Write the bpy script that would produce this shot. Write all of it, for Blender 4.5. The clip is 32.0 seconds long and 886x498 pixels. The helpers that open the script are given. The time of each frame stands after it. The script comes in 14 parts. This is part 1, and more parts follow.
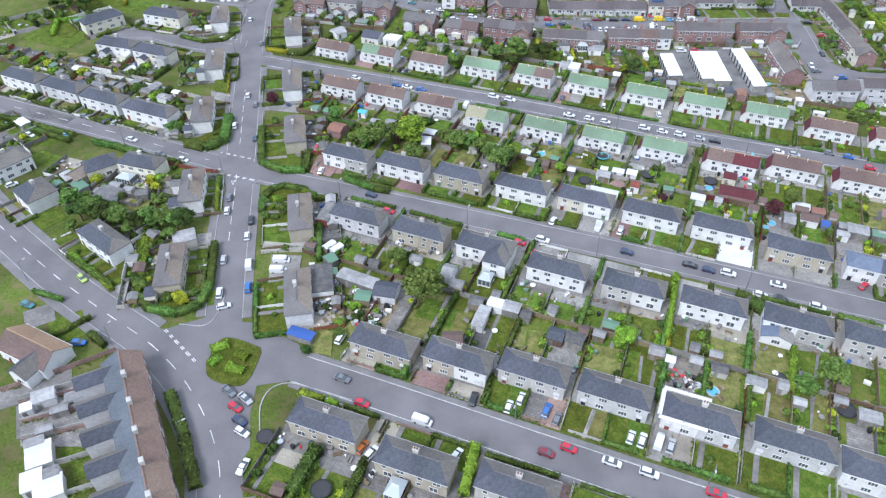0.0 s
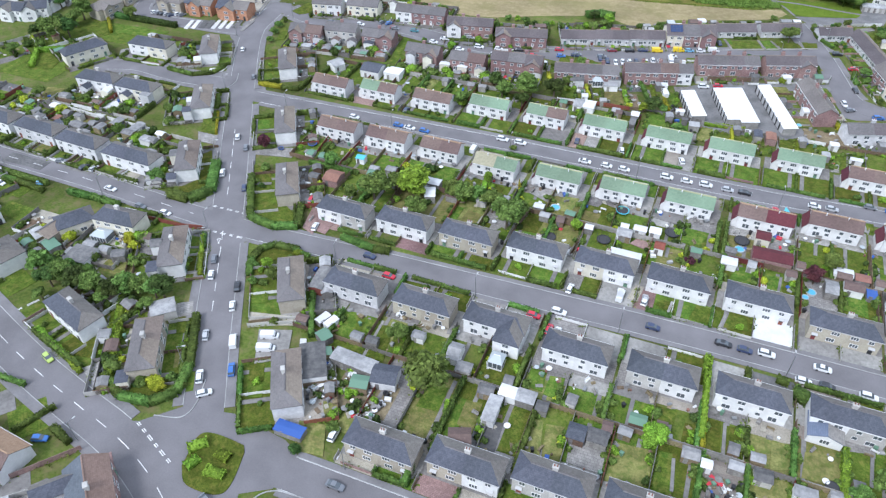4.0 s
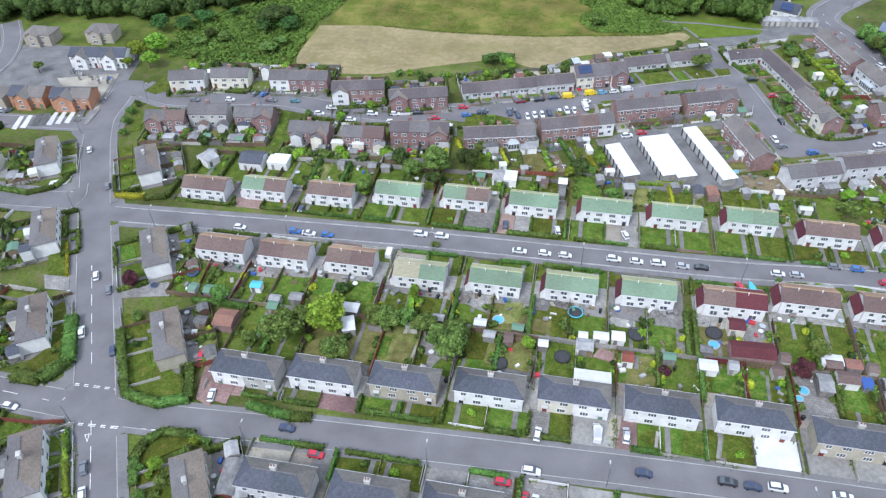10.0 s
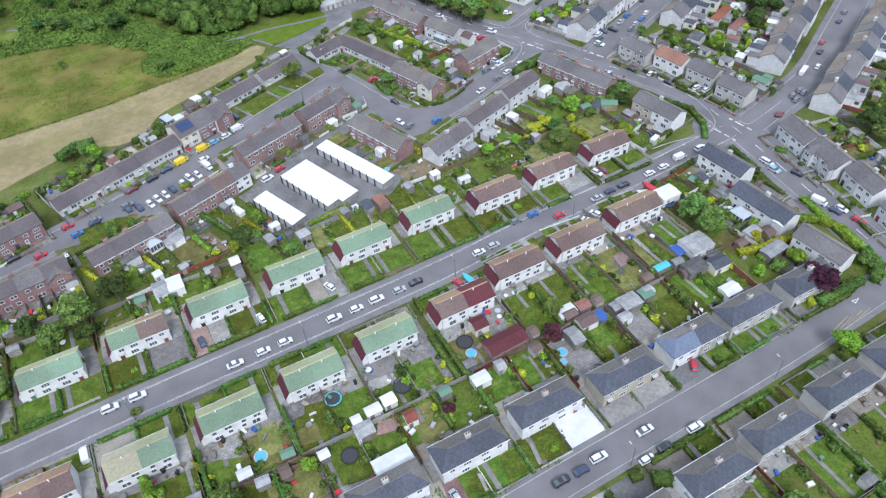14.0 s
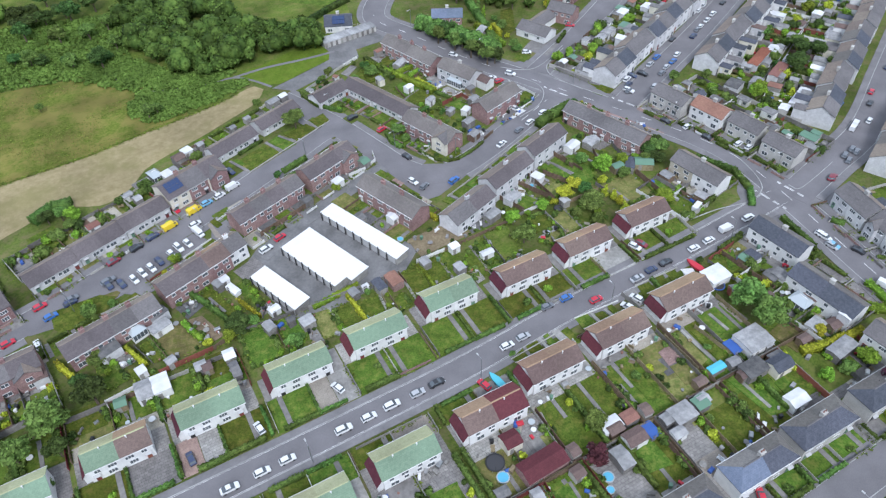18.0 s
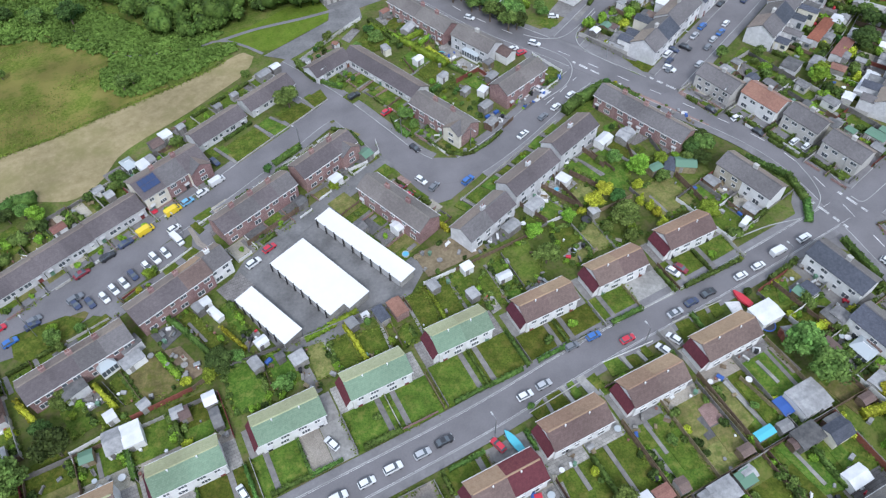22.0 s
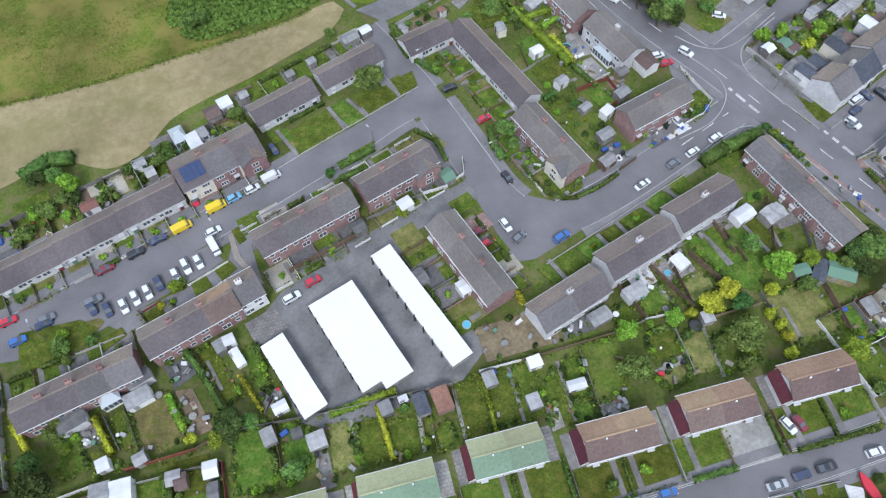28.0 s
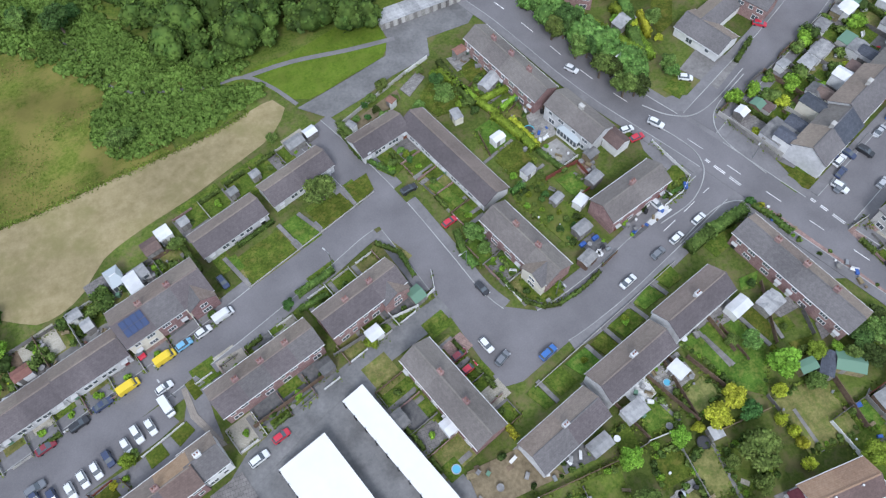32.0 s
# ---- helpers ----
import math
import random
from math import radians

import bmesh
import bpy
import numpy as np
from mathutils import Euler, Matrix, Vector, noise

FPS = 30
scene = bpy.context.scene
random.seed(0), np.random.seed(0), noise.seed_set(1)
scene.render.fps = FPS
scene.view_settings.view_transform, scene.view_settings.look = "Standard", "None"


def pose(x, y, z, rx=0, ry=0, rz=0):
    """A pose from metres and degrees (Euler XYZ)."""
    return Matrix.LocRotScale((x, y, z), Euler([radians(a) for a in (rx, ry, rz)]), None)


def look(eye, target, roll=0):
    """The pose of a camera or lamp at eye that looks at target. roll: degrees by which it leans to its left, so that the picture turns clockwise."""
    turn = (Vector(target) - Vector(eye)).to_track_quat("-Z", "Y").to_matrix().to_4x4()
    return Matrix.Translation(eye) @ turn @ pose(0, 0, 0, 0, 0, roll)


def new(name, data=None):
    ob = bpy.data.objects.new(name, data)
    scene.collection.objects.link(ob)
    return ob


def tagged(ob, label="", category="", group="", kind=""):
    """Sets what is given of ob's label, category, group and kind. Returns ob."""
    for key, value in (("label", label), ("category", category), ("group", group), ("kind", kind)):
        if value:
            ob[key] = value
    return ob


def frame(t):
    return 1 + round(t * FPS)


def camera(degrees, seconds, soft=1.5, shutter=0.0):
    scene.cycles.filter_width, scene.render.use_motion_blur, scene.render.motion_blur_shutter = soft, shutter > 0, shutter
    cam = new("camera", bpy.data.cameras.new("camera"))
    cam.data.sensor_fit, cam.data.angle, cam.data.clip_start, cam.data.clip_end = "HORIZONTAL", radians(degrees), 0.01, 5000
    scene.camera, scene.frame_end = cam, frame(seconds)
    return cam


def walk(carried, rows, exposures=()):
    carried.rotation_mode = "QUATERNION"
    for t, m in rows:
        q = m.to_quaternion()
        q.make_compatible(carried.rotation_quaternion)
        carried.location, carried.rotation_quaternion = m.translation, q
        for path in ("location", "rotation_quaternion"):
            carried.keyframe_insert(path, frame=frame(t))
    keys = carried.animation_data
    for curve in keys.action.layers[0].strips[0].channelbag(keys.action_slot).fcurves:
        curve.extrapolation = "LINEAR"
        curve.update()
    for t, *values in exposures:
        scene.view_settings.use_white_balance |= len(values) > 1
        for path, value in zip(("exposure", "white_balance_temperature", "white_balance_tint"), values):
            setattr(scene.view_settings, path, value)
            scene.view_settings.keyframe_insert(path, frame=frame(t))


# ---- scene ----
cam = camera(63.9, 32.0, soft=1.28)
METRES, EYE, TILT, LEAN, TURN = 292.5, 145.86, 0.0, 0.0, 21.8
ROWS = [
    (0.0, 0.0, 0.0, 0.0, -0.38, -41.8, 0.43),
    (0.5, -0.0005, 0.0094, 0.0003, -0.35, -41.82, 0.44),
    (1.0, -0.001, 0.0199, 0.0007, -0.33, -41.8, 0.43),
    (1.5, -0.0012, 0.0316, 0.0016, -0.29, -41.82, 0.43),
    (2.0, -0.0015, 0.0439, 0.002, -0.26, -41.8, 0.44),
    (2.5, -0.0018, 0.057, 0.0025, -0.24, -41.81, 0.44),
    (3.0, -0.0023, 0.0708, 0.0028, -0.22, -41.79, 0.42),
    (3.5, -0.0028, 0.0852, 0.0033, -0.2, -41.79, 0.41),
    (5.5, -0.0051, 0.1462, 0.0055, -0.11, -41.75, 0.4),
    (6.0, -0.0057, 0.1607, 0.0059, -0.08, -41.73, 0.39),
    (6.5, -0.0066, 0.1765, 0.0064, -0.06, -41.7, 0.37),
    (7.0, -0.0076, 0.1924, 0.0067, -0.05, -41.68, 0.37),
    (7.5, -0.0084, 0.2081, 0.0074, -0.03, -41.67, 0.36),
    (8.0, -0.0091, 0.2242, 0.0081, 0.01, -41.67, 0.34),
    (8.5, -0.0048, 0.2388, 0.0086, -1.93, -41.68, 0.71),
    (9.0, -0.0094, 0.2547, 0.0097, -10.25, -41.99, 1.24),
    (9.5, -0.0124, 0.2717, 0.0106, -11.61, -42.08, 1.2),
    (10.0, -0.0125, 0.2878, 0.011, -11.59, -42.08, 1.15),
    (10.5, -0.0094, 0.3025, 0.0117, -14.17, -42.2, 1.45),
    (11.0, -0.0095, 0.3178, 0.0129, -20.9, -42.54, 1.87),
    (11.5, -0.0106, 0.3344, 0.0151, -27.84, -43.02, 2.15),
    (12.0, -0.0118, 0.353, 0.0164, -32.5, -43.39, 2.16),
    (12.5, -0.0089, 0.3687, 0.0169, -32.46, -43.41, 2.05),
    (13.0, -0.0055, 0.3844, 0.0183, -36.69, -43.74, 2.16),
    (13.5, 0.0001, 0.3985, 0.018, -36.64, -43.73, 2.14),
    (14.0, 0.0032, 0.4153, 0.0211, -51.04, -44.75, 2.47),
    (14.5, 0.0098, 0.4294, 0.0215, -50.99, -44.76, 2.38),
    (16.5, 0.0457, 0.479, 0.0213, -51.63, -44.78, 2.07),
    (17.0, 0.0565, 0.4908, 0.0213, -51.5, -44.79, 1.96),
    (17.5, 0.0676, 0.5021, 0.0211, -51.36, -44.77, 1.85),
    (18.0, 0.0792, 0.5135, 0.0212, -51.22, -44.79, 1.78),
    (18.5, 0.091, 0.5245, 0.0209, -51.08, -44.76, 1.7),
    (19.0, 0.103, 0.5356, 0.0208, -50.95, -44.75, 1.62),
    (19.5, 0.1151, 0.5467, 0.0206, -50.8, -44.75, 1.53),
    (20.0, 0.1274, 0.5575, 0.0206, -50.67, -44.74, 1.47),
    (20.5, 0.1397, 0.5685, 0.0204, -50.55, -44.75, 1.41),
    (21.0, 0.1503, 0.5774, 0.0183, -50.36, -45.23, 1.36),
    (21.5, 0.1641, 0.5887, 0.0188, -50.13, -49.22, 1.34),
    (22.0, 0.1797, 0.6018, 0.0208, -49.97, -51.53, 1.31),
    (22.5, 0.1905, 0.6105, 0.0187, -49.75, -53.92, 1.32),
    (23.0, 0.2062, 0.6239, 0.0207, -49.61, -55.51, 1.31),
    (23.5, 0.2167, 0.633, 0.019, -49.47, -55.9, 1.3),
    (24.0, 0.2296, 0.6436, 0.0186, -49.25, -59.61, 1.33),
    (24.5, 0.2459, 0.6571, 0.0201, -49.1, -63.04, 1.4),
    (25.0, 0.2582, 0.6679, 0.0197, -48.98, -62.95, 1.39),
    (25.5, 0.2703, 0.6793, 0.0188, -37.38, -62.38, 0.89),
    (27.5, 0.3172, 0.725, 0.0171, -36.88, -61.98, 0.97),
    (28.0, 0.3292, 0.7382, 0.0172, -36.76, -61.94, 0.99),
    (28.5, 0.3399, 0.7507, 0.0173, -36.66, -61.88, 1.02),
    (29.0, 0.3506, 0.7635, 0.0172, -36.57, -61.84, 1.04),
    (29.5, 0.3606, 0.7764, 0.0169, -36.49, -61.77, 1.05),
    (30.0, 0.3709, 0.7898, 0.0172, -36.42, -61.71, 1.05),
    (30.5, 0.3804, 0.8016, 0.0172, -36.35, -61.67, 1.13),
    (31.0, 0.3888, 0.8117, 0.0172, -36.26, -61.7, 1.23),
    (31.5, 0.3952, 0.8195, 0.0174, -38.35, -61.85, 1.4),
    (32.0, 0.3992, 0.8241, 0.0171, -43.25, -62.11, 1.74),
]
walk(cam, [(t, pose(0, 0, EYE, TILT, LEAN, TURN) @ pose(METRES * x, METRES * y, METRES * z, 90 + pitch, roll, yaw)) for t, x, y, z, yaw, pitch, roll in ROWS], [(0.0, 0.45, 5730, 11), (8.0, 0.43, 5730, 11), (14.0, 0.31, 5730, 11), (32.0, 0.15, 5780, 11)])

# ---- world, sun, exposure ----
world = bpy.data.worlds.new("world")
scene.world = world
world.use_nodes = True
wn, wl = world.node_tree.nodes, world.node_tree.links
sky = wn.new("ShaderNodeTexSky")
sky.sky_type, sky.sun_disc = "NISHITA", False
sky.sun_elevation, sky.sun_rotation = radians(48), radians(200)
sky.air_density, sky.dust_density, sky.ozone_density = 1.0, 3.0, 1.0
veil = wn.new("ShaderNodeMix")
veil.data_type = "RGBA"
veil.inputs[0].default_value = 0.72
veil.inputs[7].default_value = (8.2, 8.8, 9.5, 1)
wl.new(sky.outputs[0], veil.inputs[6])
wl.new(veil.outputs[2], wn["Background"].inputs[0])
wn["Background"].inputs[1].default_value = 0.115
sun_data = bpy.data.lights.new("sun", "SUN")
sun_data.energy, sun_data.angle, sun_data.color = 2.1, radians(18), (1.0, 0.97, 0.93)
sun = new("sun", sun_data)
sun.matrix_world = look((0, 0, 0), (0.34 * 0.67, 0.94 * 0.67, -0.74))

# ---- materials ----
MATS = {}


def mat(name, c1, c2, scale=3.0, rough=0.85, bump=0.25, metal=0.0, vary=0.0, big=0.12, wear=0.25, courses=0.0, spec=0.12, island=0.0, third=None, blots=0.4, lines=0.8, cover=0.0):
    """Two-scale noise between two colours, an overlay of large stains, a value shift from thing to thing, fine relief, and, with courses, rows of tiles or bricks of that height."""
    m = bpy.data.materials.new(name)
    m.use_nodes = True
    n, l = m.node_tree.nodes, m.node_tree.links
    p = n["Principled BSDF"]
    co = n.new("ShaderNodeTexCoord")
    fine = n.new("ShaderNodeTexNoise")
    fine.inputs["Scale"].default_value, fine.inputs["Detail"].default_value, fine.inputs["Roughness"].default_value = scale, 6, 0.65
    l.new(co.outputs["Object"], fine.inputs["Vector"])
    ramp = n.new("ShaderNodeValToRGB")
    ramp.color_ramp.elements[0].position, ramp.color_ramp.elements[1].position = 0.32, 0.68
    ramp.color_ramp.elements[0].color, ramp.color_ramp.elements[1].color = (*c1, 1), (*c2, 1)
    l.new(fine.outputs["Fac"], ramp.inputs[0])
    large = n.new("ShaderNodeTexNoise")
    large.inputs["Scale"].default_value, large.inputs["Detail"].default_value = big, 3
    geo = n.new("ShaderNodeNewGeometry")
    l.new(geo.outputs["Position"], large.inputs["Vector"])
    span = n.new("ShaderNodeMapRange")
    span.inputs[1].default_value, span.inputs[2].default_value = 0.3, 0.7
    span.inputs[3].default_value, span.inputs[4].default_value = 1 - wear, 1 + wear
    l.new(large.outputs["Fac"], span.inputs[0])
    hsv = n.new("ShaderNodeHueSaturation")
    base = ramp.outputs[0]
    if third:
        blot = n.new("ShaderNodeTexNoise")
        blot.inputs["Scale"].default_value, blot.inputs["Detail"].default_value, blot.inputs["Roughness"].default_value = blots, 7, 0.7
        l.new(geo.outputs["Position"], blot.inputs["Vector"])
        edge = n.new("ShaderNodeMapRange")
        edge.inputs[1].default_value, edge.inputs[2].default_value, edge.inputs[4].default_value = 0.47 - cover, 0.62 - cover, 0.85
        l.new(blot.outputs["Fac"], edge.inputs[0])
        blend = n.new("ShaderNodeMix")
        blend.data_type = "RGBA"
        blend.inputs[7].default_value = (*third, 1)
        l.new(edge.outputs[0], blend.inputs[0]), l.new(base, blend.inputs[6])
        base = blend.outputs[2]
    l.new(base, hsv.inputs["Color"])
    last = span.outputs[0]
    if vary:
        info = n.new("ShaderNodeObjectInfo")
        shift = n.new("ShaderNodeMapRange")
        shift.inputs[3].default_value, shift.inputs[4].default_value = 1 - vary, 1 + vary
        l.new(info.outputs["Random"], shift.inputs[0])
        mul = n.new("ShaderNodeMath")
        mul.operation = "MULTIPLY"
        l.new(last, mul.inputs[0]), l.new(shift.outputs[0], mul.inputs[1])
        last = mul.outputs[0]
        tone = n.new("ShaderNodeMapRange")
        tone.inputs[3].default_value, tone.inputs[4].default_value = 0.5 - 0.1 * vary, 0.5 + 0.1 * vary
        l.new(info.outputs["Random"], tone.inputs[0])
        l.new(tone.outputs[0], hsv.inputs["Hue"])
    if island:
        each = n.new("ShaderNodeMapRange")
        each.inputs[3].default_value, each.inputs[4].default_value = 1 - island, 1 + island
        l.new(geo.outputs["Random Per Island"], each.inputs[0])
        mul2 = n.new("ShaderNodeMath")
        mul2.operation = "MULTIPLY"
        l.new(last, mul2.inputs[0]), l.new(each.outputs[0], mul2.inputs[1])
        last = mul2.outputs[0]
    l.new(last, hsv.inputs["Value"])
    height = fine.outputs["Fac"]
    colour = hsv.outputs[0]
    if courses:
        rows = n.new("ShaderNodeTexBrick")
        rows.inputs["Scale"].default_value = 1.0
        rows.inputs["Brick Width"].default_value, rows.inputs["Row Height"].default_value = courses * 1.3, courses
        rows.inputs["Mortar Size"].default_value = courses * 0.07
        rows.inputs["Color1"].default_value, rows.inputs["Color2"].default_value, rows.inputs["Mortar"].default_value = (0.86,) * 3 + (1,), (1.12,) * 3 + (1,), (0.6,) * 3 + (1,)
        l.new(co.outputs["UV"], rows.inputs["Vector"])
        both = n.new("ShaderNodeMix")
        both.data_type, both.blend_type = "RGBA", "MULTIPLY"
        both.inputs[0].default_value = lines
        l.new(colour, both.inputs[6]), l.new(rows.outputs["Color"], both.inputs[7])
        colour, height = both.outputs[2], rows.outputs["Color"]
    l.new(colour, p.inputs["Base Color"])
    relief = n.new("ShaderNodeBump")
    relief.inputs["Strength"].default_value, relief.inputs["Distance"].default_value = bump, 0.05
    l.new(height, relief.inputs["Height"])
    l.new(relief.outputs[0], p.inputs["Normal"])
    p.inputs["Roughness"].default_value, p.inputs["Metallic"].default_value = rough, metal
    p.inputs["Specular IOR Level"].default_value = spec
    MATS[name] = m
    return m


def flat(name, c, rough=0.5, metal=0.0, spec=0.5, coat=0.0):
    """Plain paint, plastic or glass."""
    m = bpy.data.materials.new(name)
    m.use_nodes = True
    p = m.node_tree.nodes["Principled BSDF"]
    p.inputs["Base Color"].default_value = (*c, 1)
    p.inputs["Roughness"].default_value, p.inputs["Metallic"].default_value = rough, metal
    p.inputs["Specular IOR Level"].default_value, p.inputs["Coat Weight"].default_value = spec, coat
    MATS[name] = m
    return m


mat("earth", (0.052, 0.086, 0.014), (0.122, 0.148, 0.034), 1.6, 0.95, 0.5, big=0.05, wear=0.35, third=(0.14, 0.122, 0.058), blots=0.22)
mat("asphalt", (0.160, 0.153, 0.161), (0.190, 0.182, 0.189), 4.0, 0.9, 0.2, big=0.09, wear=0.16)
mat("old_asphalt", (0.15, 0.148, 0.15), (0.20, 0.197, 0.195), 1.5, 0.9, 0.3, big=0.15, wear=0.25)
mat("pavement", (0.172, 0.166, 0.172), (0.210, 0.203, 0.207), 2.0, 0.9, 0.2, big=0.2, wear=0.15)
mat("kerb", (0.30, 0.30, 0.30), (0.40, 0.40, 0.39), 3.0, 0.9, 0.2)
mat("concrete", (0.20, 0.192, 0.183), (0.31, 0.30, 0.285), 1.2, 0.9, 0.3, vary=0.25, wear=0.25)
mat("slabs", (0.20, 0.19, 0.182), (0.31, 0.295, 0.28), 0.9, 0.9, 0.3, vary=0.3, courses=0.6)
mat("white_slab", (0.52, 0.52, 0.52), (0.66, 0.66, 0.65), 1.0, 0.8, 0.15, wear=0.12, courses=0.6, lines=0.3)
mat("gravel", (0.21, 0.185, 0.155), (0.38, 0.345, 0.30), 6.0, 0.95, 0.6, vary=0.25)
mat("red_paving", (0.23, 0.15, 0.14), (0.32, 0.22, 0.20), 1.5, 0.9, 0.3, vary=0.2, courses=0.3)
mat("dark_paving", (0.10, 0.10, 0.105), (0.17, 0.165, 0.16), 1.5, 0.9, 0.3, vary=0.2)
mat("soil", (0.12, 0.09, 0.06), (0.21, 0.16, 0.11), 1.5, 0.95, 0.6, vary=0.25)
mat("white_line", (0.55, 0.55, 0.55), (0.75, 0.75, 0.74), 2.5, 0.8, 0.1)
mat("yellow_line", (0.34, 0.28, 0.13), (0.44, 0.37, 0.18), 2.5, 0.8, 0.1)
mat("lawn", (0.047, 0.083, 0.011), (0.116, 0.160, 0.024), 2.6, 0.95, 0.5, vary=0.30, big=0.3, wear=0.25, third=(0.165, 0.166, 0.038), blots=0.5, cover=-0.03)
mat("park_grass", (0.070, 0.122, 0.012), (0.138, 0.192, 0.022), 1.6, 0.95, 0.5, big=0.12, wear=0.2, third=(0.125, 0.165, 0.024), blots=0.3)
mat("dry_lawn", (0.126, 0.134, 0.042), (0.235, 0.206, 0.082), 2.4, 0.95, 0.5, vary=0.22, big=0.3, wear=0.25, third=(0.100, 0.128, 0.026), blots=0.45)
mat("rough_grass", (0.050, 0.092, 0.013), (0.140, 0.175, 0.032), 1.8, 0.95, 0.7, big=0.06, wear=0.35, third=(0.15, 0.155, 0.045), blots=0.2)
mat("meadow", (0.060, 0.092, 0.010), (0.148, 0.168, 0.032), 1.4, 0.95, 0.8, big=0.06, wear=0.3, third=(0.190, 0.165, 0.048), blots=0.10, cover=0.055)
mat("mown_hay", (0.235, 0.192, 0.098), (0.335, 0.278, 0.160), 0.5, 0.95, 0.3, big=0.05, wear=0.14, third=(0.215, 0.190, 0.085), blots=0.06)
# each paler copy has sky brightness put into its colour; mixed_roof's is red tile
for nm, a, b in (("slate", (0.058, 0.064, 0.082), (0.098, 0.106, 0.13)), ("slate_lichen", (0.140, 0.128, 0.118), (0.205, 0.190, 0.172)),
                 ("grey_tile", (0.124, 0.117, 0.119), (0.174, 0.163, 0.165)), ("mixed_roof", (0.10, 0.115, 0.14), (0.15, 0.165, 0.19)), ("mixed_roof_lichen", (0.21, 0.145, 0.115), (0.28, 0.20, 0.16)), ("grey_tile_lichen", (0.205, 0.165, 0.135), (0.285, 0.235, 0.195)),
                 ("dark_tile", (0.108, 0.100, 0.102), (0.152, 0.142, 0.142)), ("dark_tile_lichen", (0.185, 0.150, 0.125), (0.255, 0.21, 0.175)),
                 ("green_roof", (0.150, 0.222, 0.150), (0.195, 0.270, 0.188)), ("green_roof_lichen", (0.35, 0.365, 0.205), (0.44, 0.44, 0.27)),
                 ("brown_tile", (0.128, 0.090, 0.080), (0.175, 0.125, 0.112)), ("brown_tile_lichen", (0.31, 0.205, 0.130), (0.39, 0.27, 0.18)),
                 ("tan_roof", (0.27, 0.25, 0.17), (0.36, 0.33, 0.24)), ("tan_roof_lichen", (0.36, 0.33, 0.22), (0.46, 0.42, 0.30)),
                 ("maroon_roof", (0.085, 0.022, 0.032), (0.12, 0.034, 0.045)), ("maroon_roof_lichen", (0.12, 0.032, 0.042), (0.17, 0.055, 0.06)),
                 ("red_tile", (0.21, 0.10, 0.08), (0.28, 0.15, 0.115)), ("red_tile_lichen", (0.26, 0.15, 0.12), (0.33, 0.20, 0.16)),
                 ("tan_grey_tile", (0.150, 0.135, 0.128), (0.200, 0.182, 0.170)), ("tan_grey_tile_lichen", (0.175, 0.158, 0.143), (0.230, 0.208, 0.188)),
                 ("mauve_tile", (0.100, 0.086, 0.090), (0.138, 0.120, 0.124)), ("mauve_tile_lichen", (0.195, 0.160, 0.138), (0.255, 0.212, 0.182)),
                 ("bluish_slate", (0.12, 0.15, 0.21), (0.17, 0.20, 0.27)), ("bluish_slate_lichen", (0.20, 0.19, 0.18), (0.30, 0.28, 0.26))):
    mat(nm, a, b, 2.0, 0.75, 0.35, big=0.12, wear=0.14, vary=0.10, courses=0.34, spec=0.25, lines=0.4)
mat("white_render", (0.62, 0.62, 0.62), (0.74, 0.74, 0.73), 0.8, 0.9, 0.1, big=0.3, wear=0.08, vary=0.05)
mat("cream_render", (0.60, 0.57, 0.48), (0.70, 0.67, 0.57), 0.8, 0.9, 0.1, big=0.3, wear=0.1, vary=0.08)
mat("pebbledash", (0.37, 0.36, 0.34), (0.50, 0.485, 0.46), 5.0, 0.95, 0.5, big=0.3, wear=0.12, vary=0.12)
mat("grey_render", (0.47, 0.47, 0.48), (0.60, 0.60, 0.61), 1.5, 0.9, 0.2, big=0.3, wear=0.1, vary=0.1)
mat("tan_render", (0.33, 0.30, 0.24), (0.44, 0.40, 0.33), 3.0, 0.9, 0.3, big=0.3, wear=0.12, vary=0.1)
mat("red_brick", (0.250, 0.150, 0.148), (0.345, 0.240, 0.222), 2.0, 0.9, 0.3, big=0.3, wear=0.15, vary=0.1, courses=0.225)
mat("orange_brick", (0.40, 0.20, 0.12), (0.50, 0.28, 0.18), 2.0, 0.9, 0.3, big=0.3, wear=0.12, courses=0.225)
mat("white_sheet", (0.57, 0.575, 0.59), (0.71, 0.715, 0.725), 0.5, 0.6, 0.05, big=0.12, wear=0.08, vary=0.12)
mat("garage_sheet", (0.70, 0.70, 0.70), (0.74, 0.74, 0.74), 0.4, 0.6, 0.03, big=0.1, wear=0.03)
mat("wood", (0.13, 0.095, 0.065), (0.24, 0.185, 0.122), 2.0, 0.9, 0.4, vary=0.35)
mat("grey_wood", (0.16, 0.15, 0.14), (0.28, 0.27, 0.255), 2.0, 0.9, 0.4, vary=0.3)
mat("red_wood", (0.16, 0.05, 0.04), (0.24, 0.085, 0.065), 2.0, 0.9, 0.3, vary=0.2)
mat("felt", (0.12, 0.12, 0.125), (0.24, 0.235, 0.23), 1.0, 0.95, 0.4, vary=0.4)
mat("pale_felt", (0.22, 0.22, 0.225), (0.37, 0.37, 0.37), 1.0, 0.8, 0.2, vary=0.25)
mat("leaf", (0.070, 0.126, 0.026), (0.160, 0.228, 0.056), 0.9, 0.75, 0.5, vary=0.25, wear=0.3, big=0.4, island=0.45)
mat("leaf_dark", (0.034, 0.066, 0.016), (0.075, 0.125, 0.032), 0.9, 0.75, 0.5, vary=0.35, wear=0.3, big=0.4, island=0.45)
mat("leaf_bright", (0.12, 0.20, 0.02), (0.21, 0.30, 0.035), 0.9, 0.75, 0.5, vary=0.3, wear=0.25, big=0.4, island=0.45)
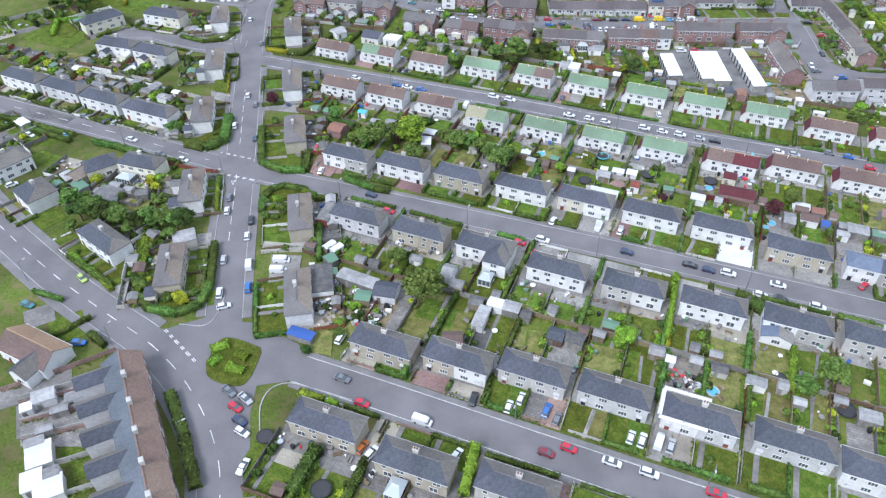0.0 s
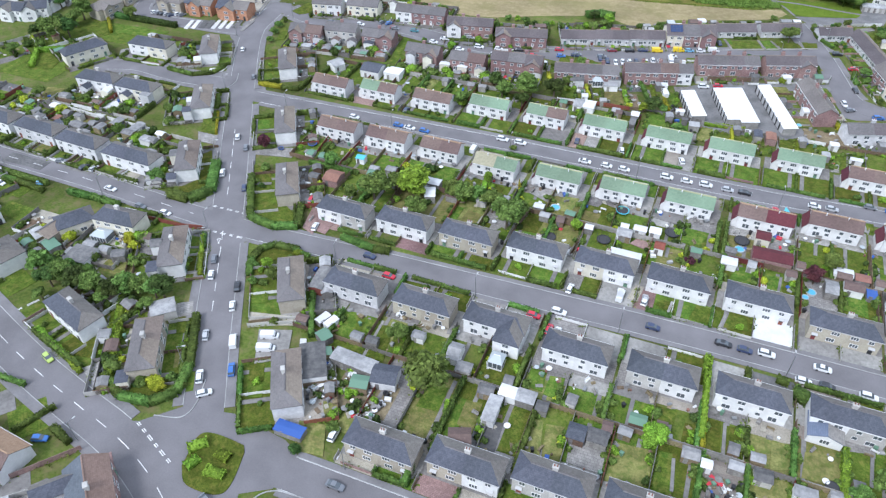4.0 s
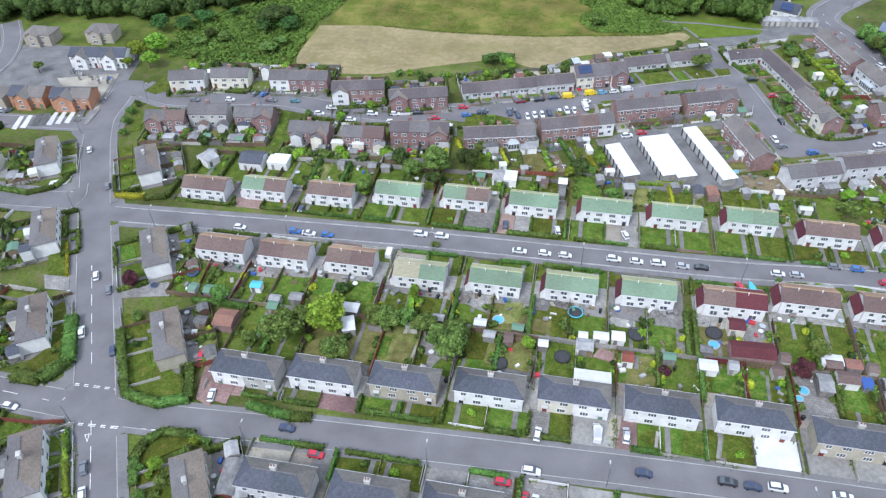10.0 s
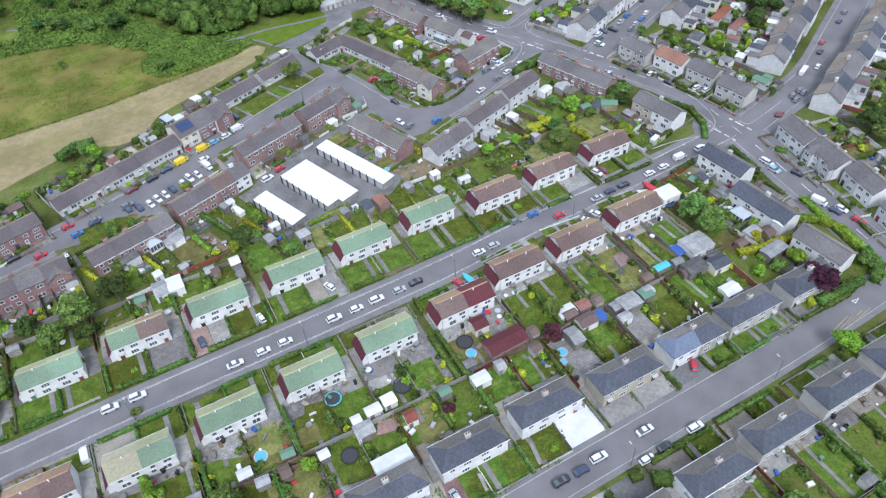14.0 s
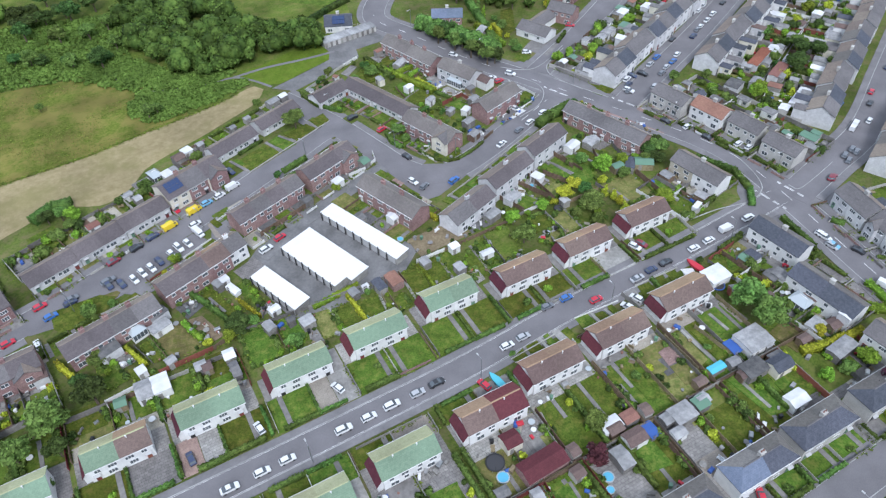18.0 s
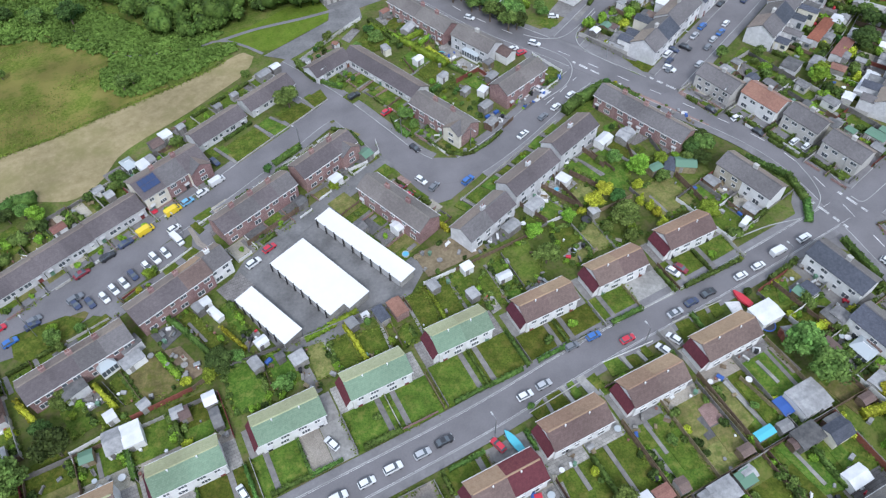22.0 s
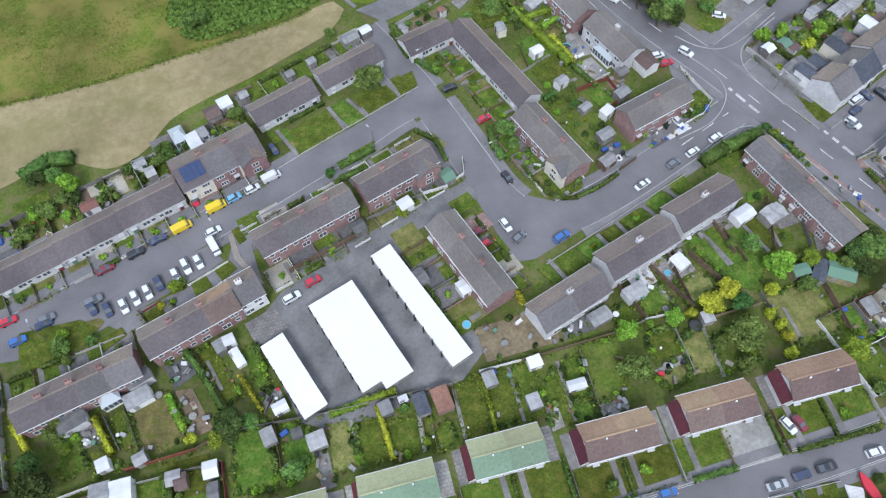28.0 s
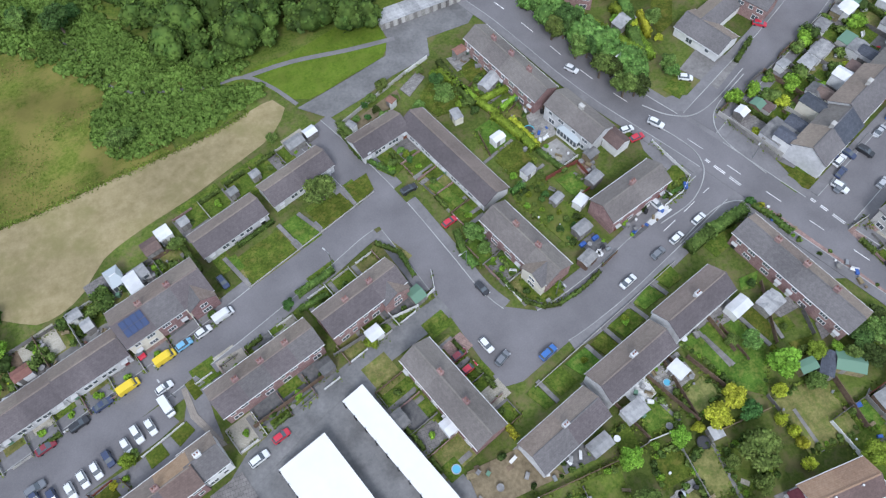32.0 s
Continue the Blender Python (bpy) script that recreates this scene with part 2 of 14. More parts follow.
mat("leaf_yellow", (0.25, 0.28, 0.02), (0.40, 0.40, 0.04), 0.9, 0.75, 0.5, vary=0.2, wear=0.25, big=0.4, island=0.45)
mat("leaf_purple", (0.055, 0.02, 0.03), (0.10, 0.035, 0.045), 0.9, 0.75, 0.5, vary=0.3, wear=0.3, big=0.4, island=0.45)
mat("hedge_leaf", (0.052, 0.095, 0.020), (0.115, 0.175, 0.040), 1.2, 0.8, 0.6, vary=0.3, wear=0.3, big=0.3, island=0.45)
mat("wood_leaf", (0.030, 0.062, 0.012), (0.098, 0.150, 0.030), 0.35, 0.75, 0.5, wear=0.5, big=0.14, island=0.45)
mat("tuft_leaf", (0.06, 0.10, 0.014), (0.17, 0.21, 0.035), 0.6, 0.85, 0.5, wear=0.35, big=0.3, island=0.4)
mat("bracken", (0.085, 0.150, 0.026), (0.150, 0.228, 0.048), 0.9, 0.8, 0.5, wear=0.3, big=0.1, island=0.22)
mat("bark", (0.09, 0.07, 0.05), (0.16, 0.13, 0.10), 4.0, 0.95, 0.6)
flat("upvc", (0.70, 0.70, 0.70), 0.4)
flat("pane", (0.09, 0.105, 0.12), 0.08, 0, 0.8)
flat("gutter", (0.45, 0.45, 0.45), 0.5)
flat("black", (0.02, 0.02, 0.022), 0.6)
flat("tyre", (0.025, 0.025, 0.027), 0.85)
flat("lamp_glass", (0.75, 0.77, 0.8), 0.1)
flat("steel", (0.35, 0.36, 0.37), 0.45, 0.8)
flat("solar", (0.03, 0.055, 0.14), 0.15, 0.2, 0.8)
flat("pool_blue", (0.12, 0.42, 0.60), 0.3)
flat("tarp_blue", (0.04, 0.10, 0.34), 0.5)
flat("sail_cyan", (0.10, 0.45, 0.55), 0.5)
flat("mesh_black", (0.045, 0.045, 0.05), 0.8)
flat("plastic_green", (0.12, 0.22, 0.15), 0.5)
flat("plastic_red", (0.50, 0.03, 0.05), 0.5)
flat("conservatory_glass", (0.42, 0.46, 0.48), 0.1, 0, 0.8)
for nm, c in (("white", (0.70, 0.71, 0.72)), ("silver", (0.42, 0.43, 0.45)), ("grey", (0.16, 0.17, 0.19)), ("black", (0.022, 0.023, 0.028)), ("navy", (0.035, 0.05, 0.11)),
              ("blue", (0.04, 0.14, 0.42)), ("red", (0.50, 0.02, 0.045)), ("maroon", (0.20, 0.025, 0.04)), ("yellow", (0.75, 0.55, 0.02)), ("lightblue", (0.18, 0.42, 0.62)), ("lime", (0.40, 0.52, 0.12)), ("orange", (0.55, 0.16, 0.02)), ("teal", (0.06, 0.20, 0.24))):
    flat("paint_" + nm, c, 0.3, 0.0, 0.5, 0.6)


# ---- mesh helpers ----
def mesh_of(name, verts, faces, mats, idx=None, uv=None, smooth=False):
    me = bpy.data.meshes.new(name)
    me.from_pydata([tuple(v) for v in verts], [], faces)
    for m in mats:
        me.materials.append(MATS[m])
    if idx is not None:
        me.polygons.foreach_set("material_index", idx)
    if smooth:
        me.polygons.foreach_set("use_smooth", [True] * len(faces))
    layer = me.uv_layers.new()
    co, no = me.vertices, me.polygons
    data = np.empty(len(me.loops) * 2, np.float32)
    k = 0
    for f in no:
        nx, ny, nz = f.normal
        if abs(nz) > 0.97:
            ux, uy, uz, vx, vy, vz = 1, 0, 0, 0, 1, 0
        else:
            s = math.hypot(nx, ny)
            ux, uy, uz = -ny / s, nx / s, 0
            vx, vy, vz = ny * uz - nz * uy, nz * ux - nx * uz, nx * uy - ny * ux
        for vi in f.vertices:
            x, y, z = co[vi].co
            data[k], data[k + 1] = x * ux + y * uy + z * uz, x * vx + y * vy + z * vz
            k += 2
    layer.data.foreach_set("uv", data)
    me.update()
    return me


def part(name, me, parent, label="", m=None):
    ob = new(name, me)
    ob.parent = parent
    if m is not None:
        ob.matrix_basis = m
    return tagged(ob, label)


def thing(name, label, category, m, group="", kind="", me=None):
    ob = new(name, me)
    ob.matrix_basis = m
    return tagged(ob, label, category, group, kind)


def slab_geo(verts, faces, th):
    """Faces thickened downwards by th, with their rim."""
    n = len(verts)
    vs = [tuple(v) for v in verts] + [(v[0], v[1], v[2] - th) for v in verts]
    fs = [tuple(f) for f in faces] + [tuple(i + n for i in reversed(f)) for f in faces]
    used = {}
    for f in faces:
        for a, b in zip(f, (*f[1:], f[0])):
            used[(a, b)] = 1
    for a, b in used:
        if (b, a) not in used:
            fs.append((b, a, a + n, b + n))
    return vs, fs


def box_geo(x0, y0, z0, x1, y1, z1):
    v = [(x0, y0, z0), (x1, y0, z0), (x1, y1, z0), (x0, y1, z0), (x0, y0, z1), (x1, y0, z1), (x1, y1, z1), (x0, y1, z1)]
    return v, [(0, 3, 2, 1), (4, 5, 6, 7), (0, 1, 5, 4), (1, 2, 6, 5), (2, 3, 7, 6), (3, 0, 4, 7)]


def join_geo(*geos):
    vs, fs = [], []
    for v, f in geos:
        k = len(vs)
        vs += v
        fs += [tuple(i + k for i in q) for q in f]
    return vs, fs


def tube_geo(x, y, z0, z1, r0, r1, n=8):
    v = [(x + r0 * math.cos(6.2832 * i / n), y + r0 * math.sin(6.2832 * i / n), z0) for i in range(n)] + [(x + r1 * math.cos(6.2832 * i / n), y + r1 * math.sin(6.2832 * i / n), z1) for i in range(n)]
    return v, [(i, (i + 1) % n, n + (i + 1) % n, n + i) for i in range(n)] + [tuple(range(n - 1, -1, -1)), tuple(range(n, 2 * n))]


SHARED = {}


def shared(key, make):
    if key not in SHARED:
        SHARED[key] = make()
    return SHARED[key]


# ---- ground, roads, fields ----
def smooth_line(pts, step=2.0):
    """A Catmull-Rom line through the points."""
    p = [Vector(q) for q in pts]
    p = [p[0] * 2 - p[1]] + p + [p[-1] * 2 - p[-2]]
    out = []
    for i in range(1, len(p) - 2):
        n = max(1, round((p[i + 1] - p[i]).length / step))
        for k in range(n):
            s = k / n
            a, b, c, d = p[i - 1], p[i], p[i + 1], p[i + 2]
            out.append(0.5 * (2 * b + (c - a) * s + (2 * a - 5 * b + 4 * c - d) * s * s + (3 * b - a - 3 * c + d) * s ** 3))
    return out + [p[-2]]


def normals(line):
    ns = []
    for i in range(len(line)):
        d = line[min(i + 1, len(line) - 1)] - line[max(i - 1, 0)]
        ns.append(Vector((-d.y, d.x)).normalized())
    return ns


def ribbon(line, off, width, z, th):
    """A strip along the line, off metres to its left."""
    ns = normals(line)
    v = []
    for q, n in zip(line, ns):
        for s in (off + width / 2, off - width / 2):
            w = q + n * s
            v.append((w.x, w.y, z))
    return slab_geo(v, [(2 * i, 2 * i + 1, 2 * i + 3, 2 * i + 2) for i in range(len(line) - 1)], th)


def sheet(name, pts, z, material, label="", kind="structure", th=0.02, step=0.0, category=""):
    line = smooth_line([*pts, pts[0]], step)[:-1] if step else [Vector(q) for q in pts]
    v, f = slab_geo([(q.x, q.y, z) for q in line], [tuple(range(len(line)))], th)
    return tagged(new(name, mesh_of(name, v, f, [material])), label, category, "", kind)


v = []
for j in range(41):
    for i in range(41):
        x, y = (i - 20) * 75.0, 150 + (j - 20) * 75.0
        far = max(0.0, math.hypot(x, y - 150) - 420)
        v.append((x, y, min(18.0, far * 0.02) * (0.6 + 0.4 * noise.noise(Vector((x, y, 0)) * 0.002))))
tagged(new("ground", mesh_of("ground", v, [(j * 41 + i, j * 41 + i + 1, j * 41 + i + 42, j * 41 + i + 41) for j in range(40) for i in range(40)], ["earth"])), "green and brown garden earth and grass of the housing estate", kind="structure")

ROADS = []


def road(pts, width, material="asphalt", walk_width=1.9):
    line = smooth_line(pts)
    k = len(ROADS)
    ROADS.append((line, width, walk_width))
    v, f = ribbon(line, 0, width, 0.05 + 0.004 * k, 0.05)
    tagged(new("road", mesh_of("road", v, f, [material])), "worn grey tarmac residential road", kind="structure")
    return line


S1 = road([(-66, 72.8), (-40, 72.8), (0, 72.2), (40, 72.0), (75, 72.0)], 6.6, walk_width=1.2)
S2 = road([(-230, 133), (-199, 130.6), (-155, 129.6), (-109, 127.3), (-64.6, 129), (-27, 130.3), (6, 131.2), (60, 131.6), (100, 133)], 5.8, walk_width=1.1)
S3 = road([(-141, 183.6), (-90, 185.4), (-52, 186.4), (-15, 186.5), (15, 186.8), (40, 188.4), (75, 189.5), (109, 191.4)], 5.6, walk_width=1.5)
NS = road([(-80, 75), (-91, 93.5), (-101, 111), (-112.5, 131), (-129.7, 160.3), (-148.4, 192.3), (-163.8, 221), (-166.8, 236), (-168, 250)], 7.8)
MAIN = road([(-205, 108), (-175, 95), (-152.3, 85.3), (-125.6, 76.1), (-106, 70.8), (-96.7, 68.6), (-88.5, 66.0), (-78.9, 61.5), (-68.4, 54.3), (-60.5, 46), (-54, 34), (-47, 16)], 7.8)
S4 = road([(-168.5, 247), (-158, 243.2), (-146, 240.5), (-118, 245), (-96, 242.5), (-78, 241.5), (-58, 245.5), (-40, 251.5), (-25, 257), (-9, 263), (8, 270), (20, 275.5), (27, 277)], 7.0)
LOOP = road([(18, 300), (23, 288), (27.5, 275), (31, 262), (34, 251), (38.5, 244.2), (45, 242.6), (56, 245.2), (69, 250.0), (88, 257.6)], 7.2)
NE = road([(84, 356), (76.5, 348), (68.8, 339.4), (64.9, 333), (64.2, 327.8), (65.8, 322), (68.8, 314.9), (72.2, 304.9), (75.8, 294), (80.2, 283.5), (88.4, 267), (96.6, 248.5), (104, 232), (109.5, 218), (111.5, 205), (109.5, 185), (106.5, 165), (103, 140), (98, 110)], 7.8)
road([(92, 271.0), (105, 277.5), (121, 285.5), (149, 301.6), (185, 322)], 7.6)
NET = road([(103, 243.3), (120, 250.5), (149.8, 263.2), (184, 279.4), (230, 301)], 7.4)
road([(111, 189.5), (128, 193.5), (150, 199), (180, 214), (215, 232)], 8.0)
road([(30, 253.3), (16, 249), (3.2, 244.5), (-9.5, 238)], 4.6, "old_asphalt", 0)
road([(-150, 187.3), (-169, 186.2), (-186, 187.4), (-196, 184.5)], 6.6)
road([(-164, 223), (-175, 222), (-187, 221.4), (-200, 220.6), (-209, 221), (-215.5, 224.5), (-219, 231.5), (-219.6, 242), (-221.4, 257.4), (-228, 271.7), (-238.4, 285.6)], 5.6, walk_width=1.0)


def in_road(q, skip, margin):
    for k, (line, w, ww) in enumerate(ROADS):
        if k != skip and min((q - p).length_squared for p in line) < (w / 2 + margin) ** 2:
            return True
    return False


APRONS = ([(-104, 68), (-92, 72), (-86, 78), (-76, 80), (-64, 78.5), (-60, 76.4), (-61, 69.2), (-66, 66.2), (-63.5, 60), (-57, 50), (-51.5, 38), (-58, 38), (-70, 55), (-86, 66)],
          [(-62, 246), (-46, 247), (-21, 254.5), (-18.5, 250.5), (-22, 248.8), (-40, 242.8), (-50, 240), (-60, 241)],
          [(31, 262), (29.8, 252), (33.2, 235.8), (37, 235.5), (56, 242), (45, 246), (38, 250)])
for pts in APRONS:
    sheet("road", pts, 0.045, "asphalt", "open grey tarmac at the junction and parking bays")

for k, (jx, jy, jr) in enumerate(((101.5, 241.5, 11.0), (92.0, 259.5, 12.5), (88.5, 269.5, 10.0), (110.5, 190.5, 12.0), (-111.5, 128.5, 11.0), (-146.0, 184.5, 9.5), (-153.0, 187.0, 8.5), (-164.5, 222.5, 8.0), (-130.0, 80.0, 7.0))):
    sheet("pavement", [(jx + jr * math.cos(a * 0.35), jy + jr * math.sin(a * 0.35)) for a in range(18)], 0.030 + 0.0015 * k, "pavement", "grey tarmac footway round the junction corner")


def in_poly(q, pts):
    inside = False
    for (x0, y0), (x1, y1) in zip(pts, (*pts[1:], pts[0])):
        if (y0 > q.y) != (y1 > q.y) and q.x < x0 + (q.y - y0) * (x1 - x0) / (y1 - y0):
            inside = not inside
    return inside


for k, (line, w, ww) in enumerate(ROADS):
    if not ww:
        continue
    ns = normals(line)
    for side in (1, -1):
        run = []
        for i in range(len(line) + 1):
            q = line[i] + ns[i] * side * (w / 2 + 0.5) if i < len(line) else None
            if q is not None and not in_road(q, k, 0.6) and not any(in_poly(q, a) for a in APRONS):
                run.append(line[i])
                continue
            if len(run) > 2:
                v, f = ribbon(run, side * (w / 2 + ww / 2 + 0.15), ww, 0.13 + 0.0025 * k, 0.13)
                tagged(new("pavement", mesh_of("pavement", v, f, ["pavement"])), "grey tarmac footway along the road", kind="structure")
                v, f = ribbon(run, side * (w / 2 + 0.07), 0.16, 0.142 + 0.0025 * k, 0.14)
                tagged(new("kerb", mesh_of("kerb", v, f, ["kerb"])), "pale concrete kerb", kind="structure")
            run = []

# rounded kerbs at the street corners
for pts in ([(73.3, 253.5), (81.3, 255.7), (86.4, 260.1), (87.6, 264.7), (86.0, 269.5), (83.6, 273.9)],
            [(74.5, 248.6), (79.6, 250.9), (85.2, 252.7), (89.1, 252.3), (91.9, 249.7), (94.7, 244.2)],
            [(83.6, 279.4), (86.9, 275.5), (91.5, 273.3), (97.5, 274.7), (107.6, 279.9)],
            [(106.9, 278.5), (98.0, 273.8), (94.7, 270.1), (94.3, 265.0), (97.4, 255.6)],
            [(-59.8, 57.5), (-62.7, 62.4), (-63.0, 66.4), (-60.6, 68.9), (-55.6, 69.5), (-47.0, 69.8)],
            [(-90.2, 74.1), (-85.1, 75.6), (-84.3, 79.2), (-86.0, 84.7)],
            [(83.5, 196.3), (92.1, 195.6), (101.0, 193.7), (107.1, 195.5), (110.0, 200.4), (111.5, 207.3)],
            [(113.8, 193.2), (114.9, 190.8), (122.1, 191.9), (130.6, 193.8)],
            [(112.0, 231.4), (111.5, 236.5), (115.7, 238.9), (125.9, 242.9)],
            [(-157.1, 182.6), (-151.2, 183.2), (-149.3, 188.9), (-151.7, 194.7)]):
    arc = smooth_line(pts, 1.0)
    tagged(new("kerb", mesh_of("kerb", *ribbon(arc, 0, 0.2, 0.19, 0.19), ["kerb"])), "pale concrete kerb round a street corner", kind="structure")


def dashes(line, off, long, gap, wide, z=0.125, a=0.0, b=1e9):
    """Painted marks along a road, between a and b metres."""
    s, geos, prev = 0.0, [], line[0]
    fine = []
    for p, q in zip(line, line[1:]):
        n = max(1, int((q - p).length / 0.5))
        fine += [p + (q - p) * (i / n) for i in range(n)]
    run = []
    for q in fine:
        s += (q - prev).length
        prev = q
        if a <= s <= b and (gap == 0 or s % (long + gap) < long):
            run.append(q)
        elif len(run) > 1:
            geos.append(ribbon(run, off, wide, z, 0.004))
            run = []
    if len(run) > 1:
        geos.append(ribbon(run, off, wide, z, 0.004))
    v, f = join_geo(*geos)
    tagged(new("road_marking", mesh_of("road_marking", v, f, ["white_line"])), "worn white painted road line", kind="structure")


dashes(MAIN, 0, 4.0, 3.0, 0.16, a=20, b=190)
dashes(NS, 0.6, 4.0, 2.0, 0.14, a=30, b=59)
dashes(NS, 0.6, 4.0, 2.0, 0.14, a=72, b=105)
dashes(NE, 0, 4.0, 5.0, 0.16, a=30)
dashes(LOOP, 0.3, 4.0, 2.0, 0.14, a=95, b=110)
dashes(S2, 0, 4.0, 5.0, 0.14, a=35, b=110)
for a, b in (((-113.6, 123.2), (-95.5, 124.4)), ((-117.5, 131.9), (-101.5, 132.3)), ((88.2, 262.8), (91.4, 254.6)), ((105.0, 196.5), (106.2, 186.6)), ((101.6, 247.5), (104.6, 239.6)), ((112.2, 195.5), (113.4, 187.2)), ((-92, 71.5), (-80.5, 66.5)), ((-135.8, 85.5), (-132.5, 92.0))):
    for off in (0.0, 0.35):
        dashes([Vector(a), Vector(b)], off, 0.6, 0.3, 0.2, z=0.13)
for line, w in ((S1, 6.5), (S3, 5.2)):
    for s in (1, -1):
        dashes(line, s * w / 2, 4, 0, 0.06, z=0.118, a=6, b=400)

sheet("car_park", [(-219, 226), (-211, 221), (-198, 221.5), (-197, 226.5), (-209, 226.8), (-212, 240), (-214, 262), (-222, 262)], 0.03, "old_asphalt", "tarmac parking court among the new houses")
sheet("building_plot", [(-213.5, 236), (-171.5, 236), (-170, 250), (-173.5, 268), (-182, 285), (-206, 284), (-222, 268), (-214, 250)], 0.025, "old_asphalt", "grey made-up ground of the building site")
sheet("car_park", [(17.8, 306.4), (23.3, 301.2), (31.7, 303.7), (38.7, 306.8), (48.3, 309.1), (49.6, 314.1), (59.6, 314.6), (61.6, 316.5), (61.4, 322), (41.2, 321.6), (41.5, 317.6), (39.5, 312.8), (30.5, 310.0), (21.2, 307.3)], 0.09, "old_asphalt", "rough grey tarmac car park beyond the gate")
sheet("garage_yard", [(-15, 236), (-9, 241.5), (5, 246), (13, 247.6), (23.5, 221.5), (18, 217), (-4, 213.8), (-9.8, 217)], 0.02, "old_asphalt", "patched tarmac yard between the garages")
sheet("verge", [(-78.5, 67.1), (-79.0, 74.2), (-70.5, 74.7), (-69.6, 73.6), (-68.5, 65.4), (-75.4, 64.3)], 0.2, "lawn", "grass island with clipped bushes at the junction", th=0.2, step=1.0)

# fields and open land to the north
sheet("meadow", [(-118, 297), (-96, 301), (-70, 297.5), (-42, 298), (-20, 302), (-8, 305.5), (-14, 318), (-22, 334), (-34, 345), (-60, 350), (-95, 352), (-112, 330)], 0.05, "meadow", "rough yellow-green meadow grass", step=5)
sheet("mown_field", [(-119, 299), (-117, 268), (-92, 265), (-72, 273), (-58.2, 278.5), (-48.4, 281.8), (-44, 280.1), (-39, 277.3), (-34.5, 277.8), (-30, 280.6), (-25.6, 286), (-18.2, 289.6), (-8.3, 292.9), (-0.4, 296.3), (6, 299), (11.2, 301.8), (15.4, 307.5), (13.5, 310.6), (8, 309.4), (1.2, 307.1), (-11.7, 304.8), (-24.2, 303.0), (-36.4, 300.9), (-48.3, 300.2), (-70, 299.6), (-95, 301.5)], 0.06, "mown_hay", "pale strip of mown dry hay", step=3)
sheet("verge", [(10, 318), (16.0, 311.0), (20.8, 307.8), (30.5, 310.4), (39.2, 313.2), (41.2, 318), (40.8, 323), (36, 326), (22, 322), (11, 320.5)], 0.06, "park_grass", "mown grass beside the car park", step=3)
sheet("rough_grassland", [(-260, 275), (-180, 268), (-140, 262), (-118, 268), (-119, 299), (-112, 330), (-95, 353), (-60, 351), (-33, 346), (-21, 334), (-13, 318), (-7, 306), (6, 310), (12, 313), (30, 323), (60, 345), (60, 520), (-300, 520)], 0.03, "rough_grass", "rough grass and bracken beyond the houses", step=6)
sheet("pasture", [(22, 384), (40, 362), (60, 350), (56, 420), (50, 600), (-120, 600), (-60, 470)], 0.06, "lawn", "bright green pasture beyond the wood", step=6)
v, f = ribbon(smooth_line([(18.0, 307.4), (14.3, 313.9), (9.4, 319.0), (1.4, 319.4), (-6.7, 321.8), (-15.7, 325.4), (-19.7, 330.9), (-23.3, 340.3), (-29.5, 350.3), (-36, 359), (-60, 372)]), 0, 0.9, 0.09, 0.03)
tagged(new("footpath", mesh_of("footpath", v, f, ["pavement"])), "narrow grey footpath across the grass", kind="structure")
v, f = ribbon(smooth_line([(9.4, 319.0), (20.1, 319.2), (32.5, 317.6), (43, 316.8)]), 0, 1.2, 0.1, 0.03)
tagged(new("footpath", mesh_of("footpath", v, f, ["pavement"])), "narrow grey footpath across the grass", kind="structure")

# give-way triangles and yellow bars painted on the road
v = [tuple(pose(-108.2, 121.0, 0.135, 0, 0, -59) @ Vector(q)) for q in ((-0.9, 0.5, 0), (-0.9, -0.5, 0), (1.1, 0, 0), (-0.7, 0.28, 0), (-0.7, -0.28, 0), (0.65, 0, 0))]
tagged(new("road_marking", mesh_of("road_marking", *slab_geo(v, [(1, 4, 3, 0), (1, 2, 5, 4), (2, 0, 3, 5)], 0.004), ["white_line"])), "worn white give-way triangle on the road", kind="structure")
v = [tuple(pose(85.9, 133.1, 0.135, 0, 0, 5) @ Vector(q)) for q in ((-0.9, 0.5, 0), (-0.9, -0.5, 0), (1.1, 0, 0), (-0.7, 0.28, 0), (-0.7, -0.28, 0), (0.65, 0, 0))]
tagged(new("road_marking", mesh_of("road_marking", *slab_geo(v, [(1, 4, 3, 0), (1, 2, 5, 4), (2, 0, 3, 5)], 0.004), ["white_line"])), "worn white give-way triangle on the road", kind="structure")
for a, b in (((75.4, 130.0), (80.9, 131.1)), ((77.0, 129.6), (82.1, 130.7)), ((79.0, 129.6), (84.6, 130.6)), ((80.8, 129.4), (86.7, 130.2))):
    v, f = ribbon([Vector(a), (Vector(a) + Vector(b)) / 2, Vector(b)], 0, 0.14, 0.137, 0.004)
    tagged(new("road_marking", mesh_of("road_marking", v, f, ["yellow_line"])), "worn yellow painted bars on the road", kind="structure")
sheet("road", [(-193.1 + 8.5 * math.cos(a * 0.35), 184.7 + 7.0 * math.sin(a * 0.35)) for a in range(18)], 0.047, "asphalt", "grey tarmac turning head of the close")
for k in range(9):
    a = Vector((44.5 + 2.1 * k * 0.62, 318.0 + 2.1 * k * 0.8))
    v, f = ribbon([a, a + Vector((1.9, -1.4)), a + Vector((3.8, -2.8))], 0, 0.12, 0.055, 0.004)
    tagged(new("road_marking", mesh_of("road_marking", v, f, ["white_line"])), "white line of the parking bays by the wood", kind="structure")


